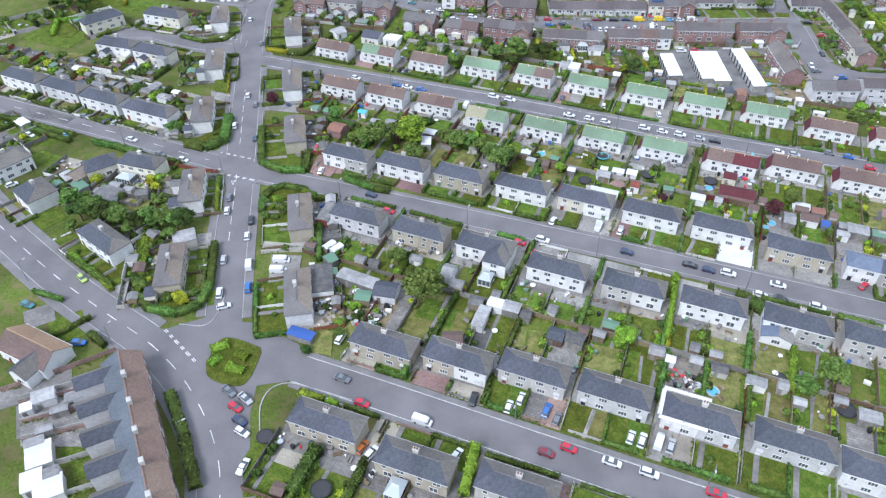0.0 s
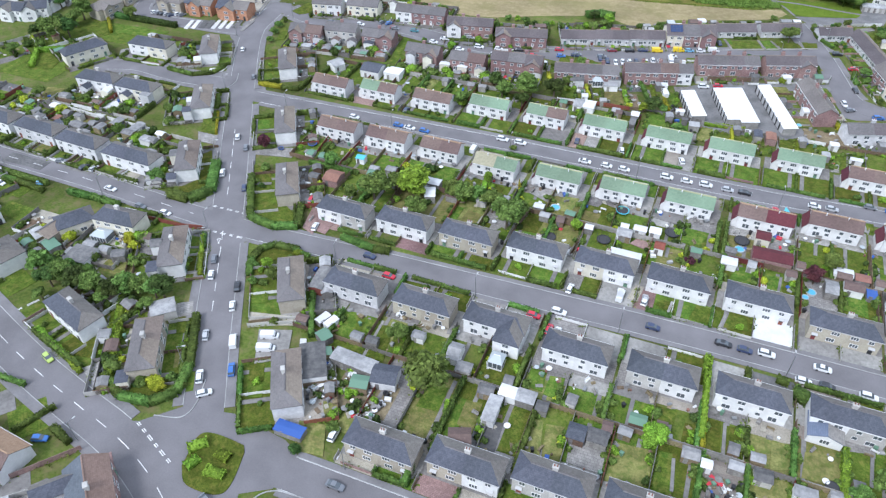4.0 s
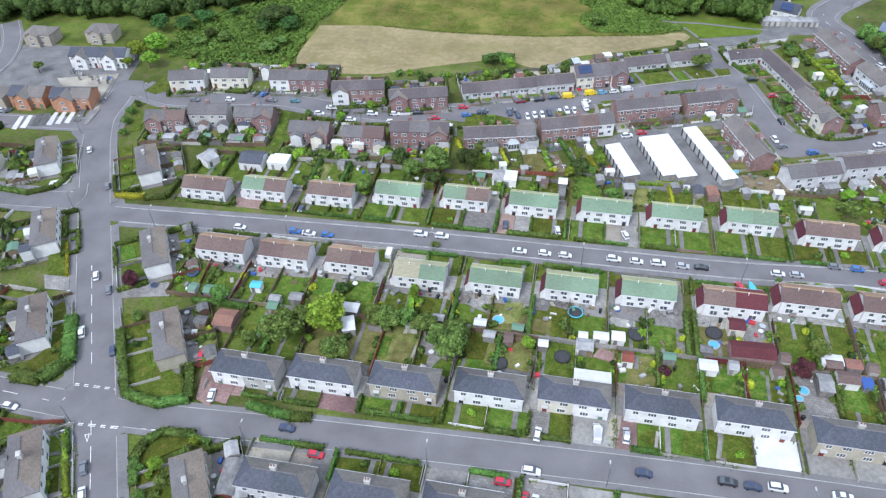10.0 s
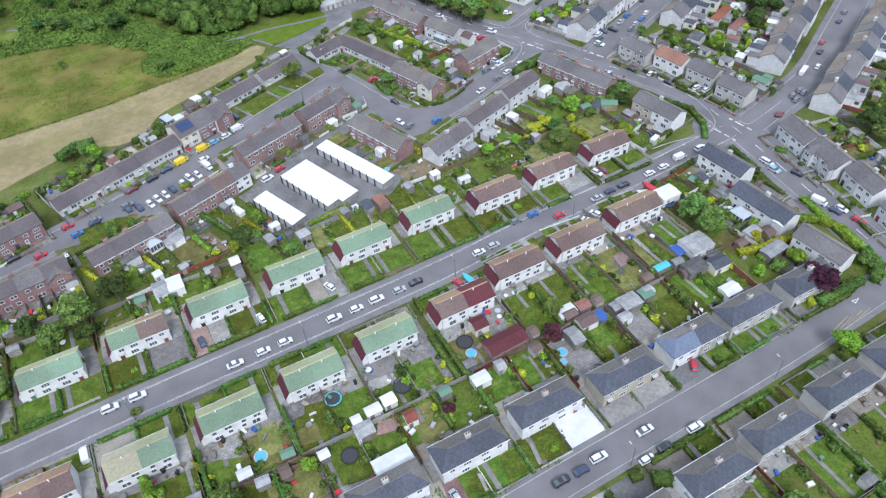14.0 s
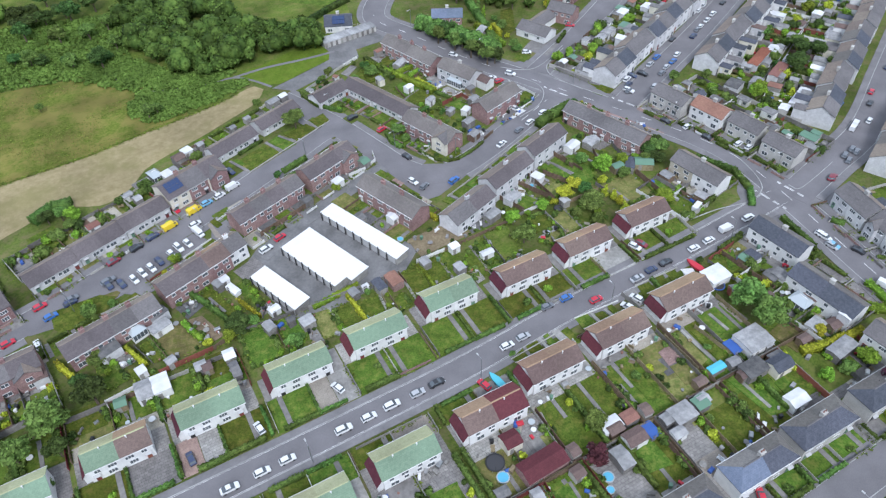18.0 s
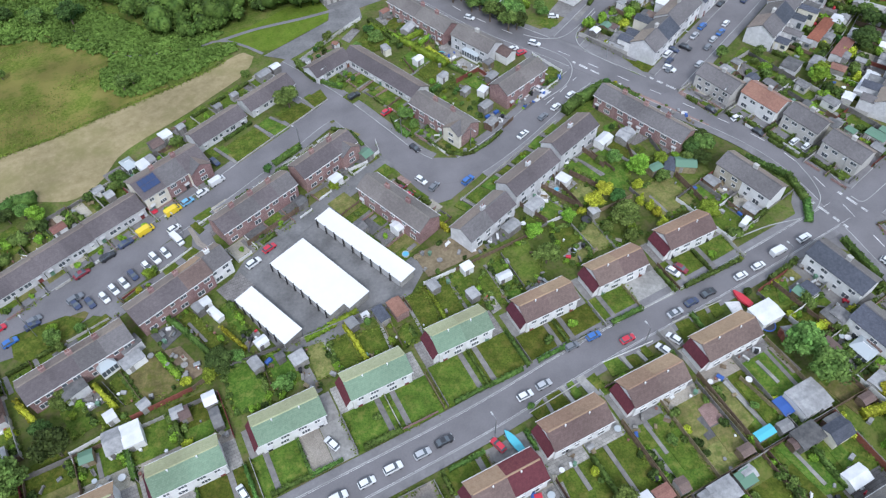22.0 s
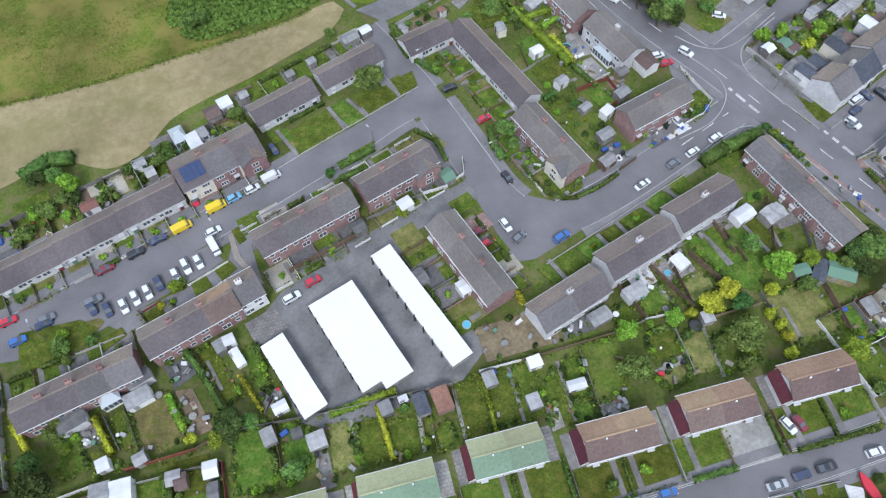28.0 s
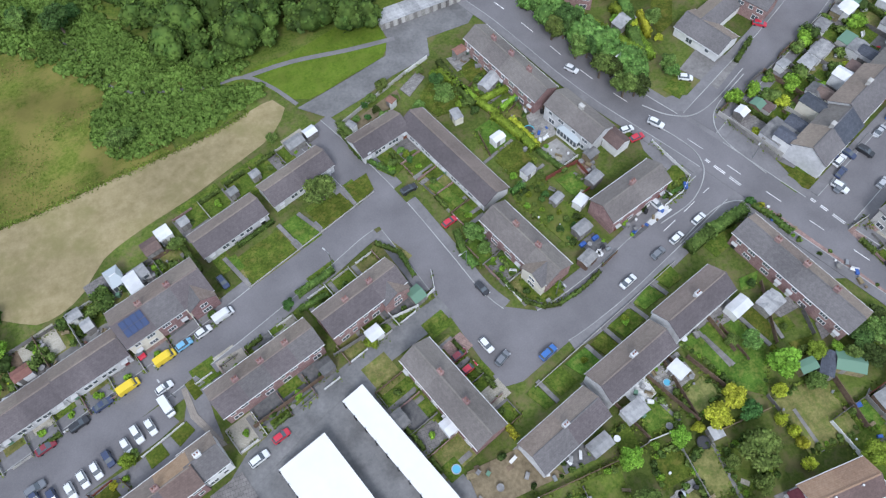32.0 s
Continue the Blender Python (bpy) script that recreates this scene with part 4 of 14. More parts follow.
# the lower street
house("hipped semi with slate roof and rendered walls", -45.9, 82.7, -0.3, 13.0, 5.4, walls=("tan_render",), front=-1, group="hipped semis of the lower street")
house("hipped semi with slate roof and rendered walls", -30.7, 84.5, -0.3, 13.0, 5.4, walls=("tan_render", "white_render"), front=-1, group="hipped semis of the lower street")
house("hipped semi with slate roof and rendered walls", -15.9, 86.8, -0.3, 13.0, 5.4, walls=("pebbledash",), front=-1, group="hipped semis of the lower street")
house("hipped semi with slate roof and rendered walls", -0.4, 87.3, -0.3, 13.0, 5.4, walls=("grey_render",), front=-1, group="hipped semis of the lower street")
house("hipped semi with slate roof and rendered walls", 15.1, 87.5, -0.3, 13.0, 5.4, walls=("white_render", "grey_render"), front=-1, group="hipped semis of the lower street")
house("hipped semi with slate roof and rendered walls", 31.0, 87.9, -0.3, 13.0, 5.4, walls=("grey_render",), front=-1, group="hipped semis of the lower street")
house("hipped semi with slate roof and rendered walls", 45.2, 86.7, -0.3, 13.0, 5.4, walls=("white_render", "grey_render"), front=-1, group="hipped semis of the lower street")
house("hipped semi with slate roof and rendered walls", 61.5, 86.8, -0.3, 13.0, 5.4, walls=("pebbledash",), front=-1, group="hipped semis of the lower street")
house("hipped semi with slate roof and rendered walls", -47.6, 62.0, 0.6, 13.3, 5.4, walls=("tan_render",), front=1, group="hipped semis of the lower street")
house("hipped semi with slate roof and rendered walls", -29.5, 60.2, 0.6, 13.3, 5.4, walls=("tan_render",), front=1, group="hipped semis of the lower street")
house("hipped semi with slate roof and rendered walls", -11.8, 62.0, 0.6, 13.3, 5.4, walls=("pebbledash",), front=1, group="hipped semis of the lower street")
house("hipped semi with slate roof and rendered walls", 5.5, 52.0, 0.6, 13.3, 5.4, walls=("pebbledash",), front=1, group="hipped semis of the lower street")
house("hipped semi with slate roof and rendered walls", 22.0, 57.0, 0.6, 13.3, 5.4, walls=("pebbledash",), front=1, group="hipped semis of the lower street")
house("hipped semi with slate roof and rendered walls", 39.0, 58.0, 0.6, 13.3, 5.4, walls=("pebbledash",), front=1, group="hipped semis of the lower street")
# along the cross road
house("hipped semi facing the cross road, weathered slate roof", -82.6, 112.8, 121, 13.6, 5.6, walls=("tan_render",), front=1, roofs=("grey_tile",), group="hipped semis of the cross road", plain=True)
house("hipped semi facing the cross road, weathered slate roof", -69.2, 88.6, 121, 13.6, 5.6, walls=("grey_render", "white_render"), front=1, roofs=("grey_tile",), group="hipped semis of the cross road", plain=True)
house("hipped semi facing the cross road, weathered slate roof", -102.8, 144.9, 121, 13.6, 5.6, walls=("tan_render",), front=1, roofs=("grey_tile",), group="hipped semis of the cross road", plain=True)
house("hipped semi facing the cross road, weathered slate roof", -118.4, 169.7, 121, 13.6, 5.6, walls=("white_render",), front=1, roofs=("grey_tile",), group="hipped semis of the cross road", plain=True)
house("hipped semi facing the cross road, weathered slate roof", -137.5, 203.0, 121, 13.6, 5.6, walls=("white_render",), front=1, roofs=("grey_tile",), group="hipped semis of the cross road", plain=True)
house("hipped semi facing the cross road, weathered slate roof", -149.0, 172.2, -59, 13.6, 5.6, walls=("white_render",), front=1, roofs=("grey_tile",), group="hipped semis of the cross road", plain=True)
house("hipped semi facing the cross road, weathered slate roof", -133.7, 144.4, -59, 13.6, 5.6, walls=("white_render",), front=1, roofs=("grey_tile",), group="hipped semis of the cross road", plain=True)
house("hipped semi facing the cross road, weathered slate roof", -167.9, 202.6, -59, 13.6, 5.6, walls=("white_render",), front=1, roofs=("grey_tile",), group="hipped semis of the cross road", plain=True)
house("hipped semi facing the cross road, weathered slate roof", -113.9, 112.3, -59, 13.6, 5.6, walls=("white_render",), front=1, roofs=("grey_tile",), group="hipped semis of the cross road", plain=True)
house("hipped semi facing the cross road, weathered slate roof", -100.4, 85.8, -59, 13.6, 5.6, walls=("tan_render",), front=1, roofs=("grey_tile",), group="hipped semis of the cross road", plain=True)
# the western streets
house("hipped house with pale rendered walls and slate roof", -148.5, 139.6, -2, 16.5, 5.8, walls=("white_render",), front=-1, group="houses of the western streets", plain=True)
house("hipped house with pale rendered walls and slate roof", -166.4, 140.4, -2, 14.5, 5.8, walls=("white_render", "grey_render"), front=-1, group="houses of the western streets", plain=True)
house("hipped house with pale rendered walls and slate roof", -182.7, 141.6, -3, 15, 5.8, walls=("grey_render",), front=-1, group="houses of the western streets", plain=True)
house("hipped house with pale rendered walls and slate roof", -199.5, 142.1, -4, 15, 5.8, walls=("white_render",), front=-1, group="houses of the western streets", plain=True)
house("hipped house with pale rendered walls and slate roof", -187.3, 171.1, 3, 14, 5.8, walls=("white_render",), front=-1, group="houses of the western streets", plain=True)
house("hipped house with pale rendered walls and slate roof", -172.1, 171.1, 0, 13.6, 5.8, walls=("white_render", "cream_render"), front=-1, group="houses of the western streets", plain=True)
house("hipped house with pale rendered walls and slate roof", -207.0, 185.5, 62, 14, 5.8, walls=("cream_render",), front=-1, group="houses of the western streets", plain=True)
house("hipped house with pale rendered walls and slate roof", -187.4, 196.7, 3, 15, 5.8, walls=("white_render", "cream_render"), front=-1, group="houses of the western streets", plain=True)
house("hipped house with pale rendered walls and slate roof", -133.1, 116.6, 4, 11.5, 5.8, walls=("cream_render",), front=-1, group="houses of the western streets", plain=True)
house("hipped house with pale rendered walls and slate roof", -149.9, 96.2, -20, 8.5, 7.6, walls=("white_render",), front=-1, group="houses of the western streets", plain=True, units=1)
house("hipped house with pale rendered walls and slate roof", -167.7, 104.3, 70, 10, 7.6, walls=("white_render",), front=-1, group="houses of the western streets", plain=True)
house("hipped house with pale rendered walls and slate roof", -120.9, 88.0, -17, 13.5, 5.8, walls=("white_render",), front=-1, group="houses of the western streets", plain=True)
# brick terraces by the parking street
house("red brick terrace with grey-brown tiled gable roof", -142.5, 225.1, 8, 11.5, 6.0, 4.20, 5.95, units=2, front=1, walls=("red_brick",), roofs=("grey_tile", "brown_tile", "dark_tile"), stack="red_brick", hip=0, name="terraced_house", group="brick terraces of the parking street", wings=((-5.6, -0.8, -1, 0.9, 4.2, 5.7, 0, "red_brick", "grey_tile"),), plain=True)
house("grey pebbledashed pair with grey-brown tiled gable roof", -130.9, 229.6, 8, 11.3, 6.0, 4.65, 6.40, units=2, front=1, walls=("pebbledash",), roofs=("grey_tile",), stack="red_brick", hip=0, name="terraced_house", group="brick terraces of the parking street", plain=True)
house("red brick terrace with grey-brown tiled gable roof", -117.0, 230.9, 6, 11.3, 6.0, 4.00, 5.75, units=2, front=1, walls=("red_brick",), roofs=("grey_tile",), stack="red_brick", hip=0, name="terraced_house", group="brick terraces of the parking street", wings=((0.8, 5.6, -1, 0.9, 4.2, 5.7, 0, "red_brick", "grey_tile"),), plain=True)
house("red brick terrace with grey-brown tiled gable roof", -97.6, 224.8, 3, 11.3, 6.0, 4.45, 6.20, units=2, front=1, walls=("red_brick",), roofs=("grey_tile", "dark_tile"), stack="red_brick", hip=0, name="terraced_house", group="brick terraces of the parking street", wings=((0.8, 5.6, -1, 0.9, 4.2, 5.7, 0, "red_brick", "grey_tile"),), plain=True)
house("red brick terrace with grey-brown tiled gable roof", -81.7, 225.0, 4, 11.4, 6.0, 4.20, 5.95, units=2, front=1, walls=("red_brick",), roofs=("grey_tile", "brown_tile", "dark_tile"), stack="red_brick", hip=0, name="terraced_house", group="brick terraces of the parking street", plain=True)
house("red brick terrace with grey-brown tiled gable roof", -66.3, 229.3, 6, 16.5, 6.0, 4.65, 6.40, units=3, front=1, walls=("red_brick",), roofs=("mauve_tile", "grey_tile"), stack="red_brick", hip=0, name="terraced_house", group="brick terraces of the parking street", wings=((3, 8, -1, 0.9, 4.2, 5.7, 0, "red_brick", "grey_tile"),), plain=True)
house("red brick terrace with grey-brown tiled gable roof", -43.8, 231.2, 13, 19.9, 6.0, 4.00, 5.75, units=4, front=1, walls=("red_brick",), roofs=("mauve_tile", "mauve_tile", "dark_tile", "grey_tile"), stack="red_brick", hip=0, name="terraced_house", group="brick terraces of the parking street")
house("red brick terrace with grey-brown tiled gable roof", -24.6, 238.2, 18, 16.4, 6.0, 4.45, 6.20, units=3, front=1, walls=("red_brick",), roofs=("mauve_tile", "mauve_tile", "brown_tile"), stack="red_brick", hip=0, name="terraced_house", group="brick terraces of the parking street")
house("white end terrace with grey-brown tiled gable roof", -15.1, 241.7, 18, 5.6, 6.0, units=1, front=1, walls=("white_render",), roofs=("grey_tile",), stack="white_render", hip=0, name="terraced_house", group="brick terraces of the parking street")
house("red brick terrace with grey-brown tiled gable roof", -2.3, 252.7, 18, 19.2, 6.0, 4.20, 5.95, units=4, front=1, walls=("red_brick",), roofs=("mauve_tile", "dark_tile"), stack="red_brick", hip=0, name="terraced_house", group="brick terraces of the parking street")
house("red brick terrace with grey-brown tiled gable roof", 16.3, 258.5, 19, 15.5, 6.0, 4.65, 6.40, units=3, front=1, walls=("red_brick",), roofs=("mauve_tile",), stack="red_brick", hip=0, name="terraced_house", group="brick terraces of the parking street", wings=((2.5, 7.7, -1, 0.9, 4.2, 5.7, 0, "red_brick", "grey_tile"),))
house("cream rendered pair with grey-brown tiled gable roof", -133.8, 252.7, 8, 12.0, 6.0, 4.00, 5.75, units=2, front=-1, walls=("cream_render",), roofs=("grey_tile",), stack="red_brick", hip=0, name="terraced_house", group="brick terraces of the parking street", plain=True)
house("pale rendered pair with grey-brown tiled gable roof", -146.8, 248.6, 12, 11.0, 6.0, 4.45, 6.20, units=2, front=-1, walls=("cream_render", "white_render"), roofs=("grey_tile", "dark_tile"), stack="red_brick", hip=0, name="terraced_house", group="brick terraces of the parking street", plain=True)
house("red brick terrace with grey-brown tiled gable roof", -110.8, 254.0, 6, 18.5, 6.0, 4.20, 5.95, units=3, front=-1, walls=("white_render", "red_brick", "red_brick"), roofs=("dark_tile", "grey_tile", "grey_tile"), stack="red_brick", hip=0, name="terraced_house", group="brick terraces of the parking street", plain=True)
house("red brick terrace with grey-brown tiled gable roof", -90.1, 249.7, 12, 16.0, 6.0, 4.65, 6.40, units=3, front=-1, walls=("red_brick",), roofs=("mauve_tile",), stack="red_brick", hip=0, name="terraced_house", group="brick terraces of the parking street", wings=((-8, -3, -1, 0.9, 4.2, 5.7, 0, "white_render", "grey_tile"),), plain=True)
house("red brick terrace with grey-brown tiled gable roof", -70.9, 248.8, 15, 17.5, 6.0, 4.00, 5.75, units=3, front=-1, walls=("red_brick",), roofs=("mauve_tile",), stack="red_brick", hip=0, name="terraced_house", group="brick terraces of the parking street", wings=((-8.7, -3.5, -1, 0.9, 4.2, 5.7, 0, "red_brick", "grey_tile"),), plain=True)
house("red brick terrace with grey-brown tiled gable roof", -16.4, 271.0, 18, 16.5, 8.2, 4.3, 6.5, units=3, front=-1, walls=("cream_render", "red_brick"), roofs=("mauve_tile", "grey_tile"), stack="red_brick", hip=0, name="terraced_house", group="brick terraces of the parking street", wings=((3.2, 8.2, -1, 0.9, 4.2, 5.7, 0, "red_brick", "grey_tile"),))
house("red brick terrace with grey-brown tiled gable roof", 47.2, 257.8, -71, 17.0, 6.0, 4.20, 5.95, units=3, front=-1, walls=("red_brick",), roofs=("tan_grey_tile",), stack="red_brick", hip=0, name="terraced_house", group="brick terraces of the parking street", wings=((3.4, 8.4, -1, 0.9, 4.2, 5.7, 0, "cream_render", "grey_tile"),))
house("red brick terrace with grey-brown tiled gable roof", 69.5, 260.0, 16, 14.2, 6.0, 4.65, 6.40, units=2, front=-1, walls=("red_brick",), roofs=("tan_grey_tile",), stack="red_brick", hip=0, name="terraced_house", group="brick terraces of the parking street")
house("red brick terrace with grey-brown tiled gable roof", 88.7, 234.5, -73, 24.4, 6.0, 4.00, 5.75, units=4, front=-1, walls=("red_brick",), roofs=("grey_tile",), stack="red_brick", hip=0, name="terraced_house", group="brick terraces of the parking street")
house("red brick terrace with grey-brown tiled gable roof", 24.9, 237.1, -71, 18.8, 6.0, 4.45, 6.20, units=3, front=-1, walls=("red_brick",), roofs=("tan_grey_tile",), stack="red_brick", hip=0, name="terraced_house", group="brick terraces of the parking street")
house("red brick terrace with grey-brown tiled gable roof", 61.8, 297.4, -73, 22.0, 6.0, 4.20, 5.95, units=4, front=-1, walls=("red_brick",), roofs=("tan_grey_tile",), stack="red_brick", hip=0, name="terraced_house", group="brick terraces of the parking street")
house("grey rendered semi with grey-brown tiled gable roof", 68.7, 236.3, 17.5, 13.5, 6.0, 4.75, 6.50, units=2, front=1, walls=("grey_render",), roofs=("mauve_tile",), stack="grey_render", hip=0, group="brick terraces of the parking street")
house("grey rendered semi with grey-brown tiled gable roof", 54.0, 231.0, 17.5, 14.5, 6.0, 4.35, 6.10, units=2, front=1, walls=("grey_render",), roofs=("mauve_tile",), stack="grey_render", hip=0, group="brick terraces of the parking street")
house("grey rendered semi with grey-brown tiled gable roof", 39.1, 225.0, 18.5, 13.8, 6.0, 3.90, 5.65, units=2, front=1, walls=("grey_render",), roofs=("grey_tile", "mauve_tile"), stack="grey_render", hip=0, group="brick terraces of the parking street")
# bungalow terraces
house("low bungalow terrace with brown-grey tiles and white windows", -52.8, 258.0, 17.7, 11.7, 6.2, 2.35, 4.15, hip=0, units=2, walls=("grey_render",), roofs=("mauve_tile",), front=-1, chimneys="none", name="bungalow_terrace", group="bungalow terraces")
house("low bungalow terrace with brown-grey tiles and white windows", -41.5, 261.6, 17.7, 11.7, 6.2, 2.60, 4.40, hip=0, units=2, walls=("grey_render",), roofs=("mauve_tile",), front=-1, chimneys="none", name="bungalow_terrace", group="bungalow terraces")
house("low bungalow terrace with brown-grey tiles and white windows", -30.2, 265.2, 17.7, 11.7, 6.2, 2.85, 4.65, hip=0, units=2, walls=("grey_render",), roofs=("mauve_tile",), front=-1, chimneys="none", name="bungalow_terrace", group="bungalow terraces")
house("low bungalow terrace with brown-grey tiles and white windows", -2.0, 282.9, 20, 13.8, 6.0, 2.4, 4.1, hip=0, units=2, walls=("grey_render",), roofs=("mauve_tile",), front=-1, chimneys="none", name="bungalow_terrace", group="bungalow terraces")
house("low bungalow terrace with brown-grey tiles and white windows", 12.8, 288.7, 20, 13.8, 6.0, 2.4, 4.1, hip=0, units=2, walls=("grey_render",), roofs=("mauve_tile",), front=-1, chimneys="none", name="bungalow_terrace", group="bungalow terraces")
house("low bungalow terrace with brown-grey tiles and white windows", 30.8, 292.0, 17, 11, 6.0, 2.4, 4.1, hip=0, units=2, walls=("grey_render",), roofs=("mauve_tile",), front=-1, chimneys="none", name="bungalow_terrace", group="bungalow terraces")
house("low bungalow terrace with brown-grey tiles and white windows", 42.6, 281.5, -71, 25.4, 6.0, 2.4, 4.1, hip=0, units=4, walls=("grey_render",), roofs=("mauve_tile",), front=-1, chimneys="none", name="bungalow_terrace", group="bungalow terraces")
# the eastern streets
house("semi-detached house with grey roof near the curved road", 68.7, 279.5, -70, 12.5, 6.2, walls=("grey_render",), roofs=("tan_grey_tile",), front=1, hip=0, group="houses of the eastern streets", plain=True)
house("semi-detached house with grey roof near the curved road", 93.8, 178.9, -83, 12.4, 6.2, walls=("white_render",), roofs=("slate",), front=1, hip=0, group="houses of the eastern streets", plain=True)
house("semi-detached house with grey roof near the curved road", 89.4, 162.6, -85, 15, 6.2, walls=("white_render",), roofs=("slate",), front=1, hip=0, group="houses of the eastern streets", plain=True)
house("semi-detached house with grey roof near the curved road", 96.0, 206.4, -80, 13.7, 6.2, walls=("tan_render", "white_render"), roofs=("grey_tile",), front=1, hip=0, group="houses of the eastern streets", plain=True)
house("semi-detached house with grey roof near the curved road", 112.8, 234.9, -79, 10.3, 6.2, walls=("pebbledash",), roofs=("grey_tile",), front=1, hip=0, group="houses of the eastern streets", plain=True)
house("semi-detached house with grey roof near the curved road", 117.5, 224.3, -80, 9.8, 6.2, walls=("white_render",), roofs=("red_tile",), front=1, hip=0, group="houses of the eastern streets", plain=True)
house("semi-detached house with grey roof near the curved road", 120.4, 213.8, -81, 9.0, 6.2, walls=("pebbledash",), roofs=("grey_tile",), front=1, hip=0, group="houses of the eastern streets", plain=True)
house("semi-detached house with grey roof near the curved road", 121.1, 202.3, -81, 9.4, 6.2, walls=("pebbledash",), roofs=("grey_tile",), front=1, hip=0, group="houses of the eastern streets", plain=True)
house("semi-detached house with grey roof near the curved road", 128.0, 307.0, -62, 10, 6.2, walls=("red_brick",), roofs=("grey_tile",), front=1, hip=0, group="houses of the eastern streets", plain=True)
house("semi-detached house with grey roof near the curved road", 118.4, 294.6, -62, 9, 6.2, walls=("red_brick",), roofs=("grey_tile",), front=1, hip=0, group="houses of the eastern streets", plain=True)
house("semi-detached house with grey roof near the curved road", 83.3, 312.7, -30, 10, 6.2, walls=("red_brick",), roofs=("bluish_slate",), front=1, hip=0, group="houses of the eastern streets", plain=True)
house("semi-detached house with grey roof near the curved road", 51.0, 331.0, -25, 9, 7.0, 2.5, 4.9, walls=("white_render",), roofs=("slate",), front=1, hip=0, group="houses of the eastern streets", plain=True)
house("stepped block of a grey two-storey terrace with tiled roof", 109.8, 256.8, 22.8, 12.9, 7.4, 4.60, 6.80, units=2, hip=0, walls=("grey_render", "white_render", "pebbledash"), roofs=("grey_tile", "slate",), front=-1, chimneys="mid", seed=0, name="terraced_house", group="long terraces of the eastern streets", plain=True)
house("stepped block of a grey two-storey terrace with tiled roof", 122.1, 262.6, 22.8, 12.9, 7.4, 4.88, 7.08, units=2, hip=0, walls=("grey_render", "white_render", "pebbledash"), roofs=("grey_tile",), front=-1, chimneys="mid", seed=1, name="terraced_house", group="long terraces of the eastern streets", plain=True)
house("stepped block of a grey two-storey terrace with tiled roof", 134.9, 267.1, 22.8, 12.9, 7.4, 5.16, 7.36, units=2, hip=0, walls=("grey_render", "white_render", "pebbledash"), roofs=("slate", "grey_tile",), front=-1, chimneys="mid", seed=2, name="terraced_house", group="long terraces of the eastern streets", plain=True)
house("stepped block of a grey two-storey terrace with tiled roof", 147.2, 272.8, 22.8, 12.9, 7.4, 5.44, 7.64, units=2, hip=0, walls=("grey_render", "white_render", "pebbledash"), roofs=("slate", "grey_tile",), front=-1, chimneys="mid", seed=3, name="terraced_house", group="long terraces of the eastern streets", plain=True)
house("stepped block of a grey two-storey terrace with tiled roof", 159.8, 277.7, 22.8, 12.9, 7.4, 5.72, 7.92, units=2, hip=0, walls=("grey_render", "white_render", "pebbledash"), roofs=("grey_tile",), front=-1, chimneys="mid", seed=4, name="terraced_house", group="long terraces of the eastern streets", plain=True)
house("stepped block of a grey two-storey terrace with tiled roof", 140.6, 246.8, 23.0, 13.7, 7.4, 4.60, 6.80, units=2, hip=0, walls=("grey_render", "white_render", "pebbledash"), roofs=("grey_tile", "slate",), front=-1, chimneys="mid", seed=0, name="terraced_house", group="long terraces of the eastern streets", plain=True)
house("stepped block of a grey two-storey terrace with tiled roof", 153.6, 252.9, 23.0, 13.7, 7.4, 4.88, 7.08, units=2, hip=0, walls=("grey_render", "white_render", "pebbledash"), roofs=("grey_tile",), front=-1, chimneys="mid", seed=1, name="terraced_house", group="long terraces of the eastern streets", plain=True)
house("stepped block of a grey two-storey terrace with tiled roof", 167.1, 257.7, 23.0, 13.7, 7.4, 5.16, 7.36, units=2, hip=0, walls=("grey_render", "white_render", "pebbledash"), roofs=("slate", "grey_tile",), front=-1, chimneys="mid", seed=2, name="terraced_house", group="long terraces of the eastern streets", plain=True)
house("stepped block of a grey two-storey terrace with tiled roof", 180.1, 263.8, 23.0, 13.7, 7.4, 5.44, 7.64, units=2, hip=0, walls=("grey_render", "white_render", "pebbledash"), roofs=("slate", "grey_tile",), front=-1, chimneys="mid", seed=3, name="terraced_house", group="long terraces of the eastern streets", plain=True)
house("stepped block of a grey two-storey terrace with tiled roof", 193.5, 269.0, 23.0, 13.7, 7.4, 5.72, 7.92, units=2, hip=0, walls=("grey_render", "white_render", "pebbledash"), roofs=("grey_tile",), front=-1, chimneys="mid", seed=4, name="terraced_house", group="long terraces of the eastern streets", plain=True)
house("stepped block of a grey two-storey terrace with tiled roof", 145.1, 209.7, 27.2, 13.1, 7.4, 4.60, 6.80, units=2, hip=0, walls=("grey_render", "white_render", "pebbledash"), roofs=("grey_tile", "slate",), front=-1, chimneys="mid", seed=0, name="terraced_house", group="long terraces of the eastern streets", plain=True)
house("stepped block of a grey two-storey terrace with tiled roof", 157.1, 216.5, 27.2, 13.1, 7.4, 4.88, 7.08, units=2, hip=0, walls=("grey_render", "white_render", "pebbledash"), roofs=("grey_tile",), front=-1, chimneys="mid", seed=1, name="terraced_house", group="long terraces of the eastern streets", plain=True)
house("stepped block of a grey two-storey terrace with tiled roof", 169.6, 222.0, 27.2, 13.1, 7.4, 5.16, 7.36, units=2, hip=0, walls=("grey_render", "white_render", "pebbledash"), roofs=("slate", "grey_tile",), front=-1, chimneys="mid", seed=2, name="terraced_house", group="long terraces of the eastern streets", plain=True)
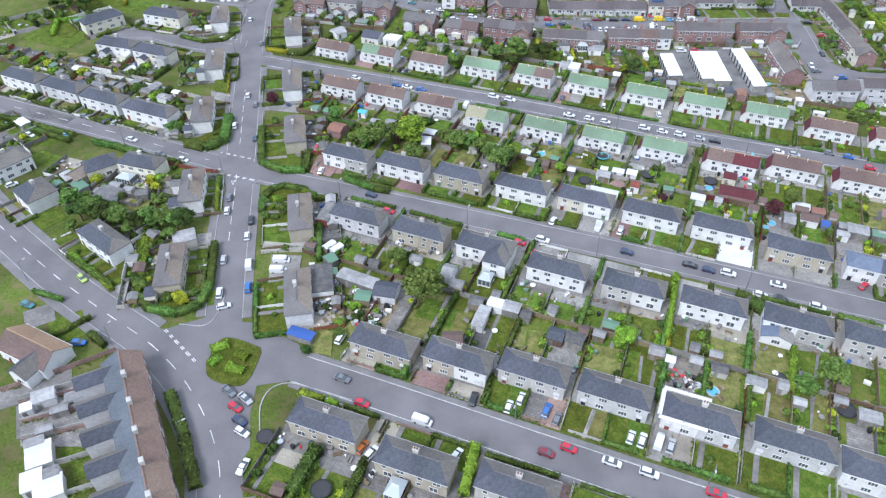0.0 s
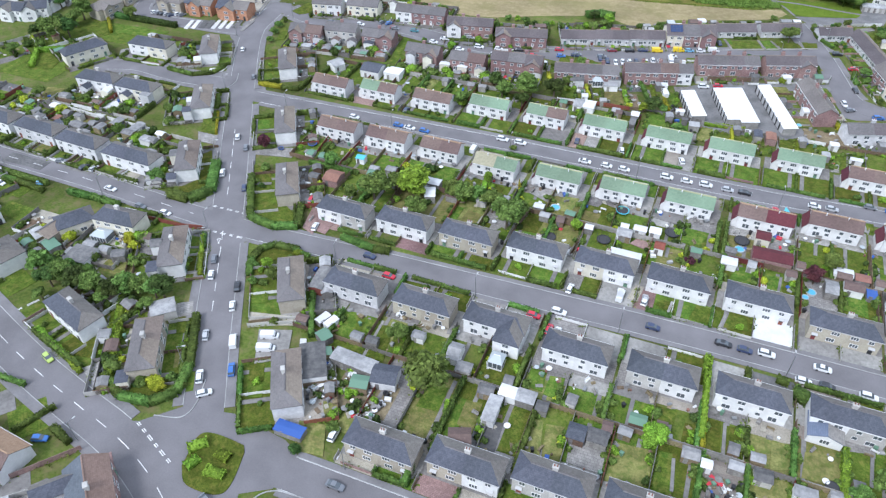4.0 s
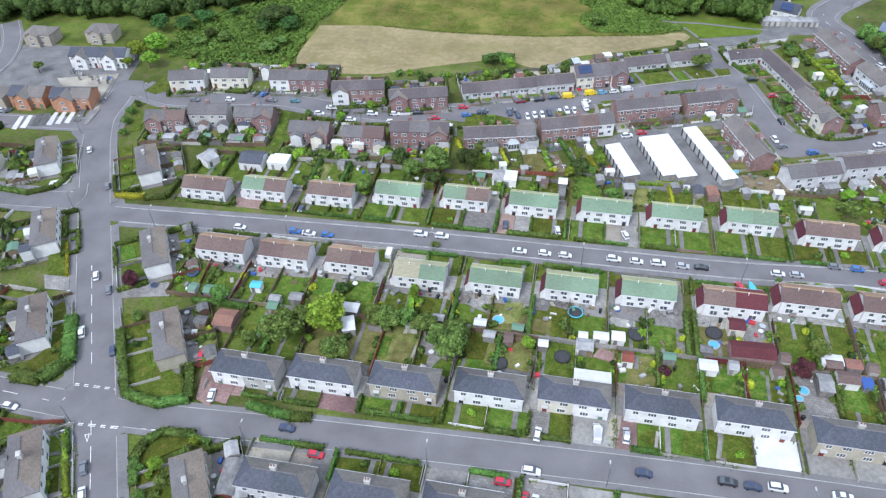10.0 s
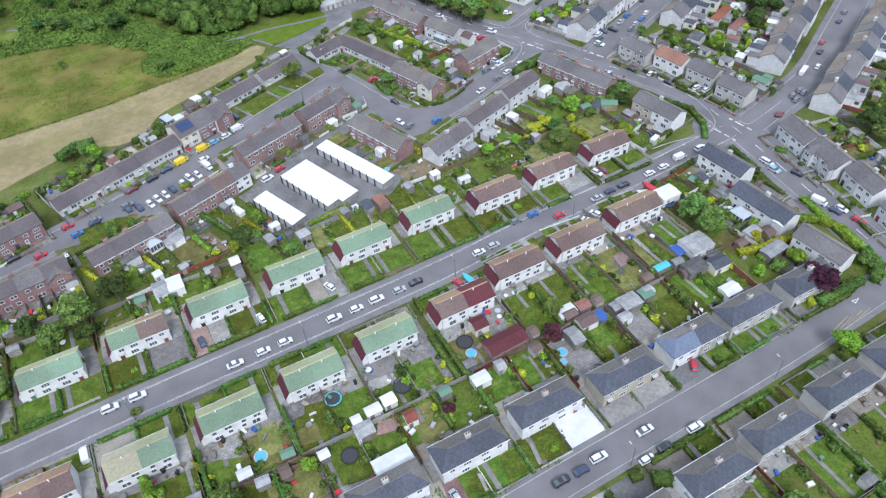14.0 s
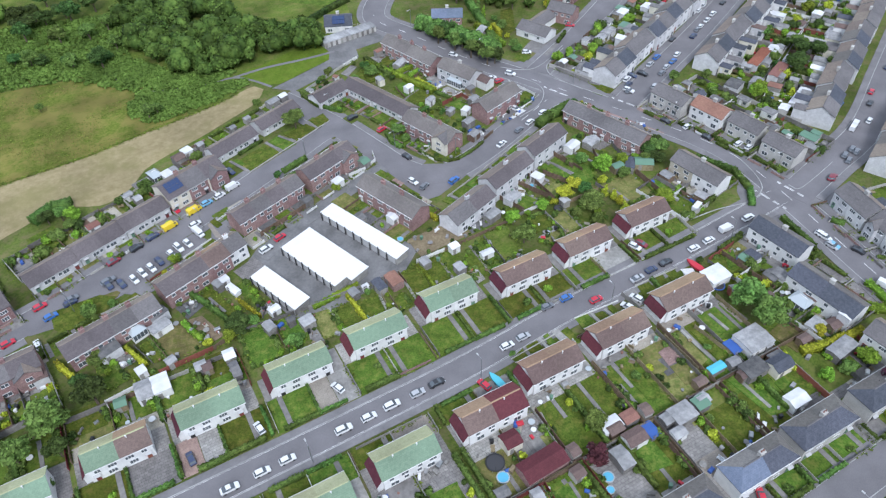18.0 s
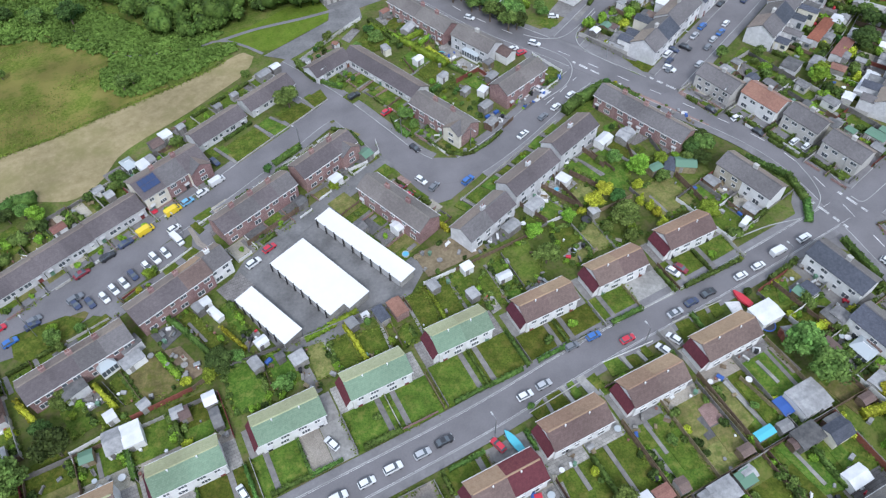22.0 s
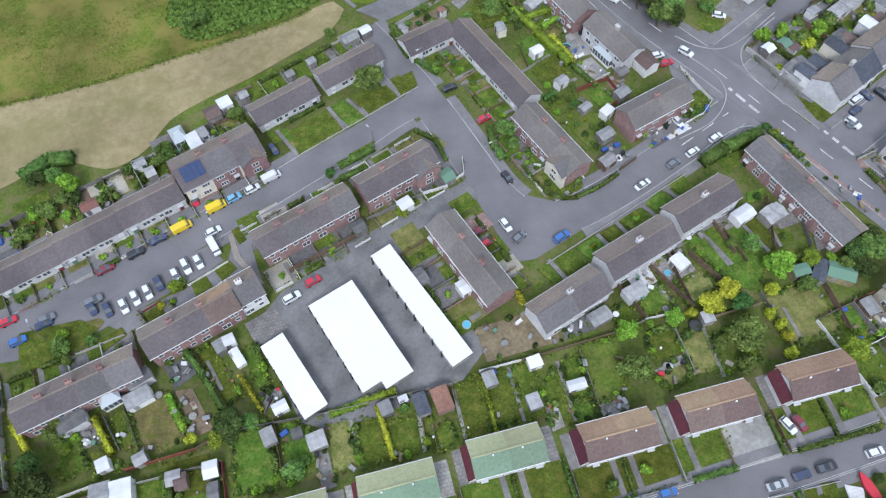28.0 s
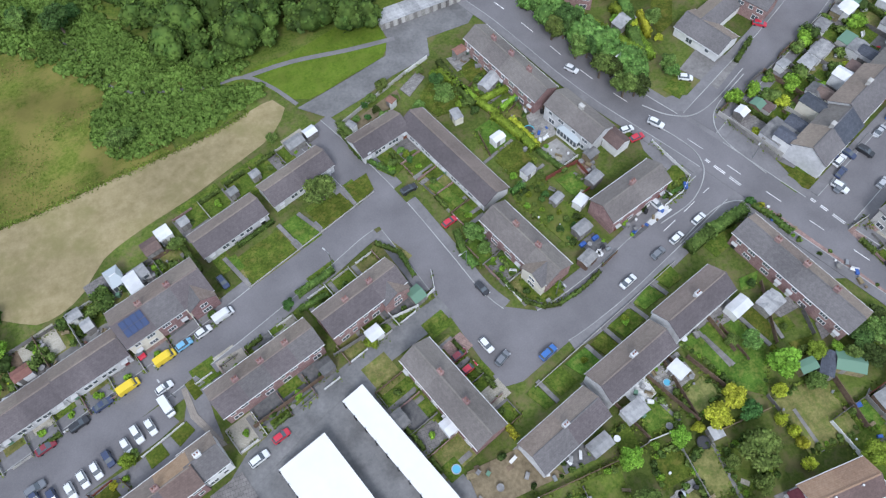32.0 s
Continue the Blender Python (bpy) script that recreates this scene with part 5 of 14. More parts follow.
house("stepped block of a grey two-storey terrace with tiled roof", 181.6, 228.8, 27.2, 13.1, 7.4, 5.44, 7.64, units=2, hip=0, walls=("grey_render", "white_render", "pebbledash"), roofs=("slate", "grey_tile",), front=-1, chimneys="mid", seed=3, name="terraced_house", group="long terraces of the eastern streets", plain=True)
house("stepped block of a grey two-storey terrace with tiled roof", 194.0, 234.7, 27.2, 13.1, 7.4, 5.72, 7.92, units=2, hip=0, walls=("grey_render", "white_render", "pebbledash"), roofs=("grey_tile",), front=-1, chimneys="mid", seed=4, name="terraced_house", group="long terraces of the eastern streets", plain=True)
house("stepped block of a grey two-storey terrace with tiled roof", 177.5, 284.2, 23.4, 15.7, 7.4, 4.60, 6.80, units=2, hip=0, walls=("grey_render", "white_render", "pebbledash"), roofs=("slate", "grey_tile",), front=-1, chimneys="mid", seed=0, name="terraced_house", group="long terraces of the eastern streets", plain=True)
house("stepped block of a grey two-storey terrace with tiled roof", 192.3, 291.2, 23.4, 15.7, 7.4, 4.88, 7.08, units=2, hip=0, walls=("grey_render", "white_render", "pebbledash"), roofs=("grey_tile",), front=-1, chimneys="mid", seed=1, name="terraced_house", group="long terraces of the eastern streets", plain=True)
house("stepped block of a grey two-storey terrace with tiled roof", 207.6, 297.0, 23.4, 15.7, 7.4, 5.16, 7.36, units=2, hip=0, walls=("grey_render", "white_render", "pebbledash"), roofs=("grey_tile", "slate",), front=-1, chimneys="mid", seed=2, name="terraced_house", group="long terraces of the eastern streets", plain=True)
house("stepped block of a grey two-storey terrace with tiled roof", 222.4, 303.9, 23.4, 15.7, 7.4, 5.44, 7.64, units=2, hip=0, walls=("grey_render", "white_render", "pebbledash"), roofs=("grey_tile",), front=-1, chimneys="mid", seed=3, name="terraced_house", group="long terraces of the eastern streets", plain=True)
house("stepped block of a grey two-storey terrace with tiled roof", 208.4, 242.4, 26.4, 12.7, 7.4, 4.60, 6.80, units=2, hip=0, walls=("grey_render", "white_render", "pebbledash"), roofs=("grey_tile", "slate",), front=-1, chimneys="mid", seed=0, name="terraced_house", group="long terraces of the eastern streets", plain=True)
house("stepped block of a grey two-storey terrace with tiled roof", 220.1, 248.7, 26.4, 12.7, 7.4, 4.88, 7.08, units=2, hip=0, walls=("grey_render", "white_render", "pebbledash"), roofs=("grey_tile",), front=-1, chimneys="mid", seed=1, name="terraced_house", group="long terraces of the eastern streets", plain=True)
house("stepped block of a grey two-storey terrace with tiled roof", 232.4, 253.9, 26.4, 12.7, 7.4, 5.16, 7.36, units=2, hip=0, walls=("grey_render", "white_render", "pebbledash"), roofs=("slate", "grey_tile",), front=-1, chimneys="mid", seed=2, name="terraced_house", group="long terraces of the eastern streets", plain=True)
house("stepped block of a grey two-storey terrace with tiled roof", 244.1, 260.3, 26.4, 12.7, 7.4, 5.44, 7.64, units=2, hip=0, walls=("grey_render", "white_render", "pebbledash"), roofs=("slate", "grey_tile",), front=-1, chimneys="mid", seed=3, name="terraced_house", group="long terraces of the eastern streets", plain=True)
house("stepped block of a grey two-storey terrace with tiled roof", 256.1, 265.9, 26.4, 12.7, 7.4, 5.72, 7.92, units=2, hip=0, walls=("grey_render", "white_render", "pebbledash"), roofs=("grey_tile",), front=-1, chimneys="mid", seed=4, name="terraced_house", group="long terraces of the eastern streets", plain=True)
house("stepped block of a grey two-storey terrace with tiled roof", 141.4, 186.5, 23.6, 12.6, 7.4, 4.60, 6.80, units=2, hip=0, walls=("grey_render", "white_render", "pebbledash"), roofs=("grey_tile", "slate",), front=-1, chimneys="mid", seed=0, name="terraced_house", group="long terraces of the eastern streets", plain=True)
house("stepped block of a grey two-storey terrace with tiled roof", 153.3, 192.3, 23.6, 12.6, 7.4, 4.88, 7.08, units=2, hip=0, walls=("grey_render", "white_render", "pebbledash"), roofs=("grey_tile",), front=-1, chimneys="mid", seed=1, name="terraced_house", group="long terraces of the eastern streets", plain=True)
house("stepped block of a grey two-storey terrace with tiled roof", 165.7, 196.8, 23.6, 12.6, 7.4, 5.16, 7.36, units=2, hip=0, walls=("grey_render", "white_render", "pebbledash"), roofs=("slate", "grey_tile",), front=-1, chimneys="mid", seed=2, name="terraced_house", group="long terraces of the eastern streets", plain=True)
house("stepped block of a grey two-storey terrace with tiled roof", 177.6, 202.6, 23.6, 12.6, 7.4, 5.44, 7.64, units=2, hip=0, walls=("grey_render", "white_render", "pebbledash"), roofs=("slate", "grey_tile",), front=-1, chimneys="mid", seed=3, name="terraced_house", group="long terraces of the eastern streets", plain=True)
house("stepped block of a grey two-storey terrace with tiled roof", 189.8, 207.5, 23.6, 12.6, 7.4, 5.72, 7.92, units=2, hip=0, walls=("grey_render", "white_render", "pebbledash"), roofs=("grey_tile",), front=-1, chimneys="mid", seed=4, name="terraced_house", group="long terraces of the eastern streets", plain=True)
house("red and slate roofed terrace of two-storey houses with tiled roof", -76.4, 46.0, -42.0, 41.0, 7.4, 4.6, 6.8, units=6, hip=0, walls=("red_brick",), roofs=("mixed_roof",), wings=tuple((-20 + 6.8 * k, -16.4 + 6.8 * k, -1, 5.0, 4.4, 5.8, 0, "grey_render", "slate") for k in range(6)), front=1, chimneys="mid", name="terraced_house", group="long terraces of the western streets", plain=True)


# ---- vegetation ----
def leaf_quads(centres, normals_, size, rng):
    """A quad for each centre, roughly facing its normal."""
    n = len(centres)
    nn = normals_ + rng.normal(0, 0.55, (n, 3))
    nn /= np.linalg.norm(nn, axis=1)[:, None] + 1e-9
    t = np.cross(nn, rng.normal(0, 1, (n, 3)))
    t /= np.linalg.norm(t, axis=1)[:, None] + 1e-9
    b = np.cross(nn, t)
    s = (size * rng.uniform(0.6, 1.3, n))[:, None]
    return np.stack([centres - t * s - b * s * 0.7, centres + t * s - b * s * 0.7, centres + t * s * 0.8 + b * s * 0.8, centres - t * s * 0.8 + b * s * 0.8], 1).reshape(-1, 3)


def quads_mesh(name, verts, material, core_v=(), core_f=()):
    """Leaves as loose quads and the dense core beneath them, in one mesh."""
    nq = len(verts) // 4
    v = np.concatenate([verts, np.array(core_v, float).reshape(-1, 3)]) if len(core_v) else verts
    me = bpy.data.meshes.new(name)
    me.vertices.add(len(v))
    me.vertices.foreach_set("co", v.astype(np.float32).ravel())
    loops = np.concatenate([np.arange(nq * 4), np.array([i + nq * 4 for f in core_f for i in f], int)]).astype(np.int32)
    sizes = np.concatenate([np.full(nq, 4), np.array([len(f) for f in core_f], int)]).astype(np.int32)
    me.loops.add(len(loops))
    me.loops.foreach_set("vertex_index", loops)
    me.polygons.add(len(sizes))
    me.polygons.foreach_set("loop_start", np.concatenate([[0], np.cumsum(sizes)[:-1]]).astype(np.int32))
    me.polygons.foreach_set("loop_total", sizes)
    me.update(calc_edges=True)
    me.materials.append(MATS[material])
    return me


def ball_geo(c, r, rz, seed, n=7, m=5, rough=0.22):
    """A lumpy closed body."""
    v = [(c[0], c[1], c[2] - rz)]
    for j in range(1, m):
        a = math.pi * j / m
        for i in range(n):
            b = 6.2832 * i / n
            k = 1 + rough * noise.noise(Vector((math.cos(b) * 1.7 + seed, math.sin(b) * 1.7, j * 0.9 + seed)))
            v.append((c[0] + r * k * math.sin(a) * math.cos(b), c[1] + r * k * math.sin(a) * math.sin(b), c[2] - rz * k * math.cos(a)))
    v.append((c[0], c[1], c[2] + rz))
    f = [(0, 1 + (i + 1) % n, 1 + i) for i in range(n)]
    for j in range(m - 2):
        f += [(1 + j * n + i, 1 + j * n + (i + 1) % n, 1 + (j + 1) * n + (i + 1) % n, 1 + (j + 1) * n + i) for i in range(n)]
    k = 1 + (m - 2) * n
    f += [(k + i, k + (i + 1) % n, len(v) - 1) for i in range(n)]
    return v, f


def clump(c, r, rz, count, size, rng, seed, core=0.72):
    """Leaves over a lumpy ball, with the ball's core."""
    d = rng.normal(0, 1, (count, 3))
    d /= np.linalg.norm(d, axis=1)[:, None]
    d[:, 2] = np.where(d[:, 2] < -0.45, -d[:, 2], d[:, 2])
    rad = rng.uniform(0.74, 1.06, count)[:, None]
    p = np.array(c) + d * rad * np.array([r, r, rz])
    return leaf_quads(p, d, size, rng), ball_geo(c, r * core, rz * core, seed)


def crown_mesh(kind, variant, conifer=False):
    """A crown of radius 1 and height 2 about its centre: a dozen or more uneven clumps of leaves with gaps between."""
    def make():
        rng = np.random.default_rng(variant * 17 + 5)
        qs, geos = [], []
        if conifer:
            spots = [((rng.normal(0, 0.12), rng.normal(0, 0.12), -0.8 + 0.27 * k), 0.62 * (1 - k / 7.5), 0.3) for k in range(7)]
        else:
            spots = [((0, 0, 0.15), 0.62, 0.7)]
            for k in range(15):
                a, e = rng.uniform(0, 6.28), rng.uniform(-0.75, 1.3)
                q = rng.uniform(0.5, 0.78)
                spots.append(((q * math.cos(a) * math.cos(e), q * math.sin(a) * math.cos(e), 0.1 + q * math.sin(e)), rng.uniform(0.24, 0.42), rng.uniform(0.22, 0.38)))
        for k, (c, r, rz) in enumerate(spots):
            q, g = clump(c, r, rz, int(420 * r * r + 55), 0.062, rng, variant + k * 0.37)
            qs.append(q), geos.append(g)
        v, f = join_geo(*geos)
        return quads_mesh("crown", np.concatenate(qs), kind, v, f)
    return shared(("crown", kind, variant, conifer), make)


def trunk_mesh(variant):
    """A tapered trunk with four limbs, 1 high."""
    def make():
        rng = np.random.default_rng(variant)
        geos = [tube_geo(0, 0, -0.02, 0.6, 0.045, 0.03, 7), tube_geo(0, 0, 0.6, 1.0, 0.03, 0.012, 6)]
        for k in range(4):
            a = k * 1.57 + rng.uniform(-0.4, 0.4)
            v, f = tube_geo(0, 0, 0, 0.45, 0.018, 0.006, 5)
            m = Matrix.Translation((0, 0, 0.42 + 0.06 * k)) @ Euler((0.8, 0, a)).to_matrix().to_4x4()
            geos.append(([tuple(m @ Vector(q)) for q in v], f))
        return mesh_of("trunk", *join_geo(*geos), ["bark"])
    return shared(("trunk", variant), make)


COUNT = [0]
TREE_WORDS = {"leaf": "mid-green broadleaved tree with an uneven crown", "leaf_dark": "dark green bushy tree", "leaf_bright": "bright green leafy tree", "leaf_yellow": "golden yellow-green garden tree", "leaf_purple": "dark purple-leaved garden tree"}


def tree(x, y, r, h=0.0, kind="leaf", conifer=False, z=0.0):
    COUNT[0] += 1
    k = COUNT[0]
    h = h or r * 1.9
    ch = h * (0.92 if conifer else 0.78)
    root = thing("tree", TREE_WORDS[kind] if not conifer else "slim pointed garden conifer", "tree", pose(x, y, z, 0, 0, k * 47 % 360), "garden trees")
    part("trunk", trunk_mesh(k % 3), root, "", Matrix.Diagonal((h, h, h * 0.8, 1)))
    part("crown", crown_mesh(kind, k % 4, conifer), root, "", Matrix.Translation((0, 0, h - ch / 2)) @ Matrix.Diagonal((r, r * (0.9 + 0.05 * (k % 5)), ch / 2, 1)))


def bush(x, y, r, h=0.0, kind="leaf"):
    COUNT[0] += 1
    k = COUNT[0]
    h = h or r * 1.5
    ob = thing("bush", {"leaf_dark": "dark green garden shrub", "leaf_yellow": "golden rounded garden shrub", "hedge_leaf": "clipped rounded green bush", "leaf_purple": "dark purple leafy garden shrub", "leaf_bright": "bright green garden shrub"}.get(kind, "rounded green garden shrub"), "shrub", pose(x, y, 0, 0, 0, k * 61 % 360), "garden shrubs", "", crown_mesh(kind, k % 4))
    ob.matrix_basis = pose(x, y, h * 0.42, 0, 0, k * 61 % 360) @ Matrix.Diagonal((r, r, h / 2 * 1.1, 1))


SHRUBS = []


def shrub(x, y, r, kind):
    """Remembers one of the uncounted shrubs along the garden edges."""
    SHRUBS.append((x, y, r, kind))


def plant_shrubs():
    """All those shrubs, one sheet of leaves for each kind of leaf."""
    for kind in sorted({q[3] for q in SHRUBS}):
        rng = np.random.default_rng(len(kind))
        qs, geos = [], []
        for k, (x, y, r, _) in enumerate([q for q in SHRUBS if q[3] == kind]):
            for j in range(3):
                a = rng.uniform(0, 6.28)
                q, g = clump((x + r * 0.4 * math.cos(a), y + r * 0.4 * math.sin(a), r * rng.uniform(0.4, 0.8)), r * rng.uniform(0.5, 0.8), r * rng.uniform(0.5, 0.8), int(24 + 40 * r), 0.18, rng, k + j * 0.4, 0.8)
                qs.append(q), geos.append(g)
        v, f = join_geo(*geos)
        tagged(new("garden_shrubs", quads_mesh("garden_shrubs", np.concatenate(qs), kind, v, f)), "small leafy shrubs along the garden edges", "shrubs", "", "stuff")


FAR_HEDGES = []


def hedge(x0, y0, x1, y1, w=1.0, h=1.3, kind="hedge_leaf", far=False):
    """A clipped hedge with leafy faces."""
    L = math.hypot(x1 - x0, y1 - y0)
    if L < 0.6:
        return
    COUNT[0] += 1
    rng = np.random.default_rng(COUNT[0])
    n = int(L * (w + 2 * h) * 11) + 20
    p, d = np.empty((n, 3)), np.zeros((n, 3))
    pick = rng.uniform(0, 1, n)
    top = w / (w + 2 * h)
    p[:, 0] = rng.uniform(-L / 2, L / 2, n)
    on_top = pick < top
    side = np.where(rng.uniform(0, 1, n) < 0.5, -1, 1)
    wob = 1 + 0.16 * np.sin(p[:, 0] * 1.1 + COUNT[0]) + 0.08 * np.sin(p[:, 0] * 2.7)
    p[:, 1] = np.where(on_top, rng.uniform(-w / 2, w / 2, n), side * w / 2 * wob * rng.uniform(0.85, 1.1, n))
    p[:, 2] = np.where(on_top, h * (0.94 + 0.06 * wob) + rng.normal(0, 0.05, n), rng.uniform(0.05, h, n))
    d[:, 2] = on_top
    d[:, 1] = np.where(on_top, 0, side)
    ends = rng.uniform(0, 1, n) < w / (L + w)
    p[:, 0] = np.where(ends, np.sign(p[:, 0]) * L / 2, p[:, 0])
    v, f = stack_geo([(0, L / 2 - 0.1, w / 2 - 0.1), (h * 0.6, L / 2 - 0.08, w / 2 - 0.06), (h - 0.08, L / 2 - 0.15, w / 2 - 0.15)])
    if far:
        m = np.array(pose((x0 + x1) / 2, (y0 + y1) / 2, 0, 0, 0, math.degrees(math.atan2(y1 - y0, x1 - x0))))
        q = leaf_quads(p, d, 0.16, rng)
        FAR_HEDGES.append((q @ m[:3, :3].T + m[:3, 3], [tuple(m[:3, :3] @ np.array(a) + m[:3, 3]) for a in v], f))
        return
    thing("hedge", {"leaf_yellow": "golden clipped garden hedge", "leaf_dark": "tall dark green hedge"}.get(kind, "clipped green hedge round a garden"), "hedge", pose((x0 + x1) / 2, (y0 + y1) / 2, 0, 0, 0, math.degrees(math.atan2(y1 - y0, x1 - x0))), "garden hedges", "", quads_mesh("hedge", leaf_quads(p, d, 0.16, rng), kind, v, f))


def plant_far_hedges():
    v, f = join_geo(*[(a, b) for _, a, b in FAR_HEDGES])
    tagged(new("far_hedges", quads_mesh("far_hedges", np.concatenate([q[0] for q in FAR_HEDGES]), "hedge_leaf", v, f)), "clipped green hedges of the outlying streets", "hedge", "", "stuff")


def hedge_line(pts, w=1.0, h=1.3, kind="hedge_leaf"):
    for a, b in zip(pts, pts[1:]):
        hedge(*a, *b, w, h, kind)


def scatter(pts, spacing, seed):
    """Points spread unevenly over a polygon."""
    rng = random.Random(seed)
    xs, ys = [p[0] for p in pts], [p[1] for p in pts]
    out = []
    y = min(ys)
    while y < max(ys):
        x = min(xs)
        while x < max(xs):
            q = Vector((x + rng.uniform(-0.45, 0.45) * spacing, y + rng.uniform(-0.45, 0.45) * spacing))
            if in_poly(q, pts):
                out.append(q)
            x += spacing
        y += spacing
    return out


def wood(pts, spacing, r0, r1, kind, seed, label, leaves=200, size=0.38, lift=0.35):
    """A stretch of woodland or scrub: many crowns of differing size in one sheet of leaves."""
    rng = np.random.default_rng(seed)
    qs, geos = [], []
    for k, q in enumerate(scatter(pts, spacing, seed)):
        r = rng.uniform(r0, r1)
        top = r * rng.uniform(1.2, 1.9) if lift else r * 0.7
        for j in range(5 if r > 2 else 1):
            a = j * 1.5 + rng.uniform(0, 1)
            off = 0 if j == 0 else r * 0.5
            c = (q.x + off * math.cos(a), q.y + off * math.sin(a), top * (0.6 if j else 0.75) + rng.uniform(-0.1, 0.2) * r)
            rr = r * (0.62 if j else 0.75) * rng.uniform(0.8, 1.1)
            if r <= 2:
                c, rr = (q.x, q.y, r * 0.45), r
            d, g = clump(c, rr, rr * (1.0 if r > 2 else 0.5), int(leaves * (0.35 if r > 2 else 0.3)), size * (1 if r > 2 else 1.0), rng, seed + k + j * 0.3, 0.86 if r > 2 else 0.6)
            qs.append(d), geos.append(g)
        if r > 2:
            geos.append(tube_geo(q.x, q.y, 0, top, 0.3, 0.15, 5))
    v, f = join_geo(*geos)
    tagged(new("woodland" if r1 > 2 else "bracken", quads_mesh("woodland", np.concatenate(qs), kind, v, f)), label, "woodland" if r1 > 2 else "scrub", "", "stuff")


# ---- garden fittings ----
def patch(x, y, rot, w, d, material, z=0.06, name="", label=""):
    """A piece of garden ground: lawn, paving, gravel or soil."""
    kind = {"lawn": ("lawn", "green garden lawn"), "dry_lawn": ("lawn", "yellowed dry garden lawn"), "concrete": ("concrete_slab", "pale concrete hardstanding"), "slabs": ("patio", "grey slabbed patio"), "gravel": ("gravel_bed", "pale gravelled garden"), "red_paving": ("driveway", "reddish block-paved driveway"), "dark_paving": ("driveway", "dark tarmac driveway"), "soil": ("flower_bed", "bare brown garden soil"), "rough_grass": ("lawn", "rough uncut garden grass"), "white_sheet": ("driveway", "bright white painted driveway"), "old_asphalt": ("driveway", "old grey tarmac drive"), "earth": ("flower_bed", "patchy planted ground")}[material]
    COUNT[0] += 1
    v, f = box_geo(-w / 2, -d / 2, 0, w / 2, d / 2, z + 0.0013 * (COUNT[0] % 23))
    if x < -95 or x > 72 or y < 66 or y > 222:
        m = pose(x, y, 0, 0, 0, rot)
        GARDEN.setdefault(material, []).append(([tuple(m @ Vector(q)) for q in v], f[1:]))
        return
    return thing(name or kind[0], label or kind[1], kind[0].replace("_", " "), pose(x, y, 0, 0, 0, rot), "", "structure", mesh_of(kind[0], v, f[1:], [material]))


PATHS = []


def path(x, y, rot, w, d, z):
    """Remembers one of the narrow garden paths."""
    m = pose(x, y, 0, 0, 0, rot)
    v, f = box_geo(-w / 2, -d / 2, 0, w / 2, d / 2, z + 0.0013 * (len(PATHS) % 19))
    PATHS.append(([tuple(m @ Vector(q)) for q in v], f))


def lay_paths():
    v, f = join_geo(*PATHS)
    tagged(new("garden_paths", mesh_of("garden_paths", v, f, ["concrete"])), "narrow pale concrete paths through the gardens", "path", "", "stuff")


LOOSE = []
GARDEN = {}
TUFTS = []


def grow_tufts():
    """Weeds and uncut grass along the foot of the fences, thick in places and missing in others."""
    rng = np.random.default_rng(77)
    ps = []
    for x0, y0, x1, y1 in TUFTS:
        L = math.hypot(x1 - x0, y1 - y0)
        n = int(L * 11)
        s = rng.uniform(0, L, n)
        keep = np.sin(s * rng.uniform(0.4, 0.9) + rng.uniform(0, 6)) + rng.uniform(-0.6, 0.6, n) > -0.35
        s, n = s[keep], int(keep.sum())
        off = rng.normal(0, 0.38, n)
        ux, uy = (x1 - x0) / L, (y1 - y0) / L
        ps.append(np.stack([x0 + ux * s - uy * off, y0 + uy * s + ux * off, 0.12 + rng.uniform(0, 1, n) ** 2 * 0.6 * np.exp(-off ** 2 * 4)], 1))
    p = np.concatenate(ps)
    up = np.tile(np.array([0.0, 0.0, 0.8]), (len(p), 1))
    tagged(new("undergrowth", quads_mesh("undergrowth", leaf_quads(p, up, 0.17, rng), "tuft_leaf")), "weeds and uncut grass along the garden fences", "undergrowth", "", "stuff")


def lay_fences():
    """The fences of the outlying streets, in one."""
    for material in sorted({q[2] for q in LOOSE}):
        v, f = join_geo(*[(a, b) for a, b, k in LOOSE if k == material])
        tagged(new("far_fences", mesh_of("far_fences", v, f, [material])), "low garden fences and walls of the outlying streets", "fence", "", "stuff")


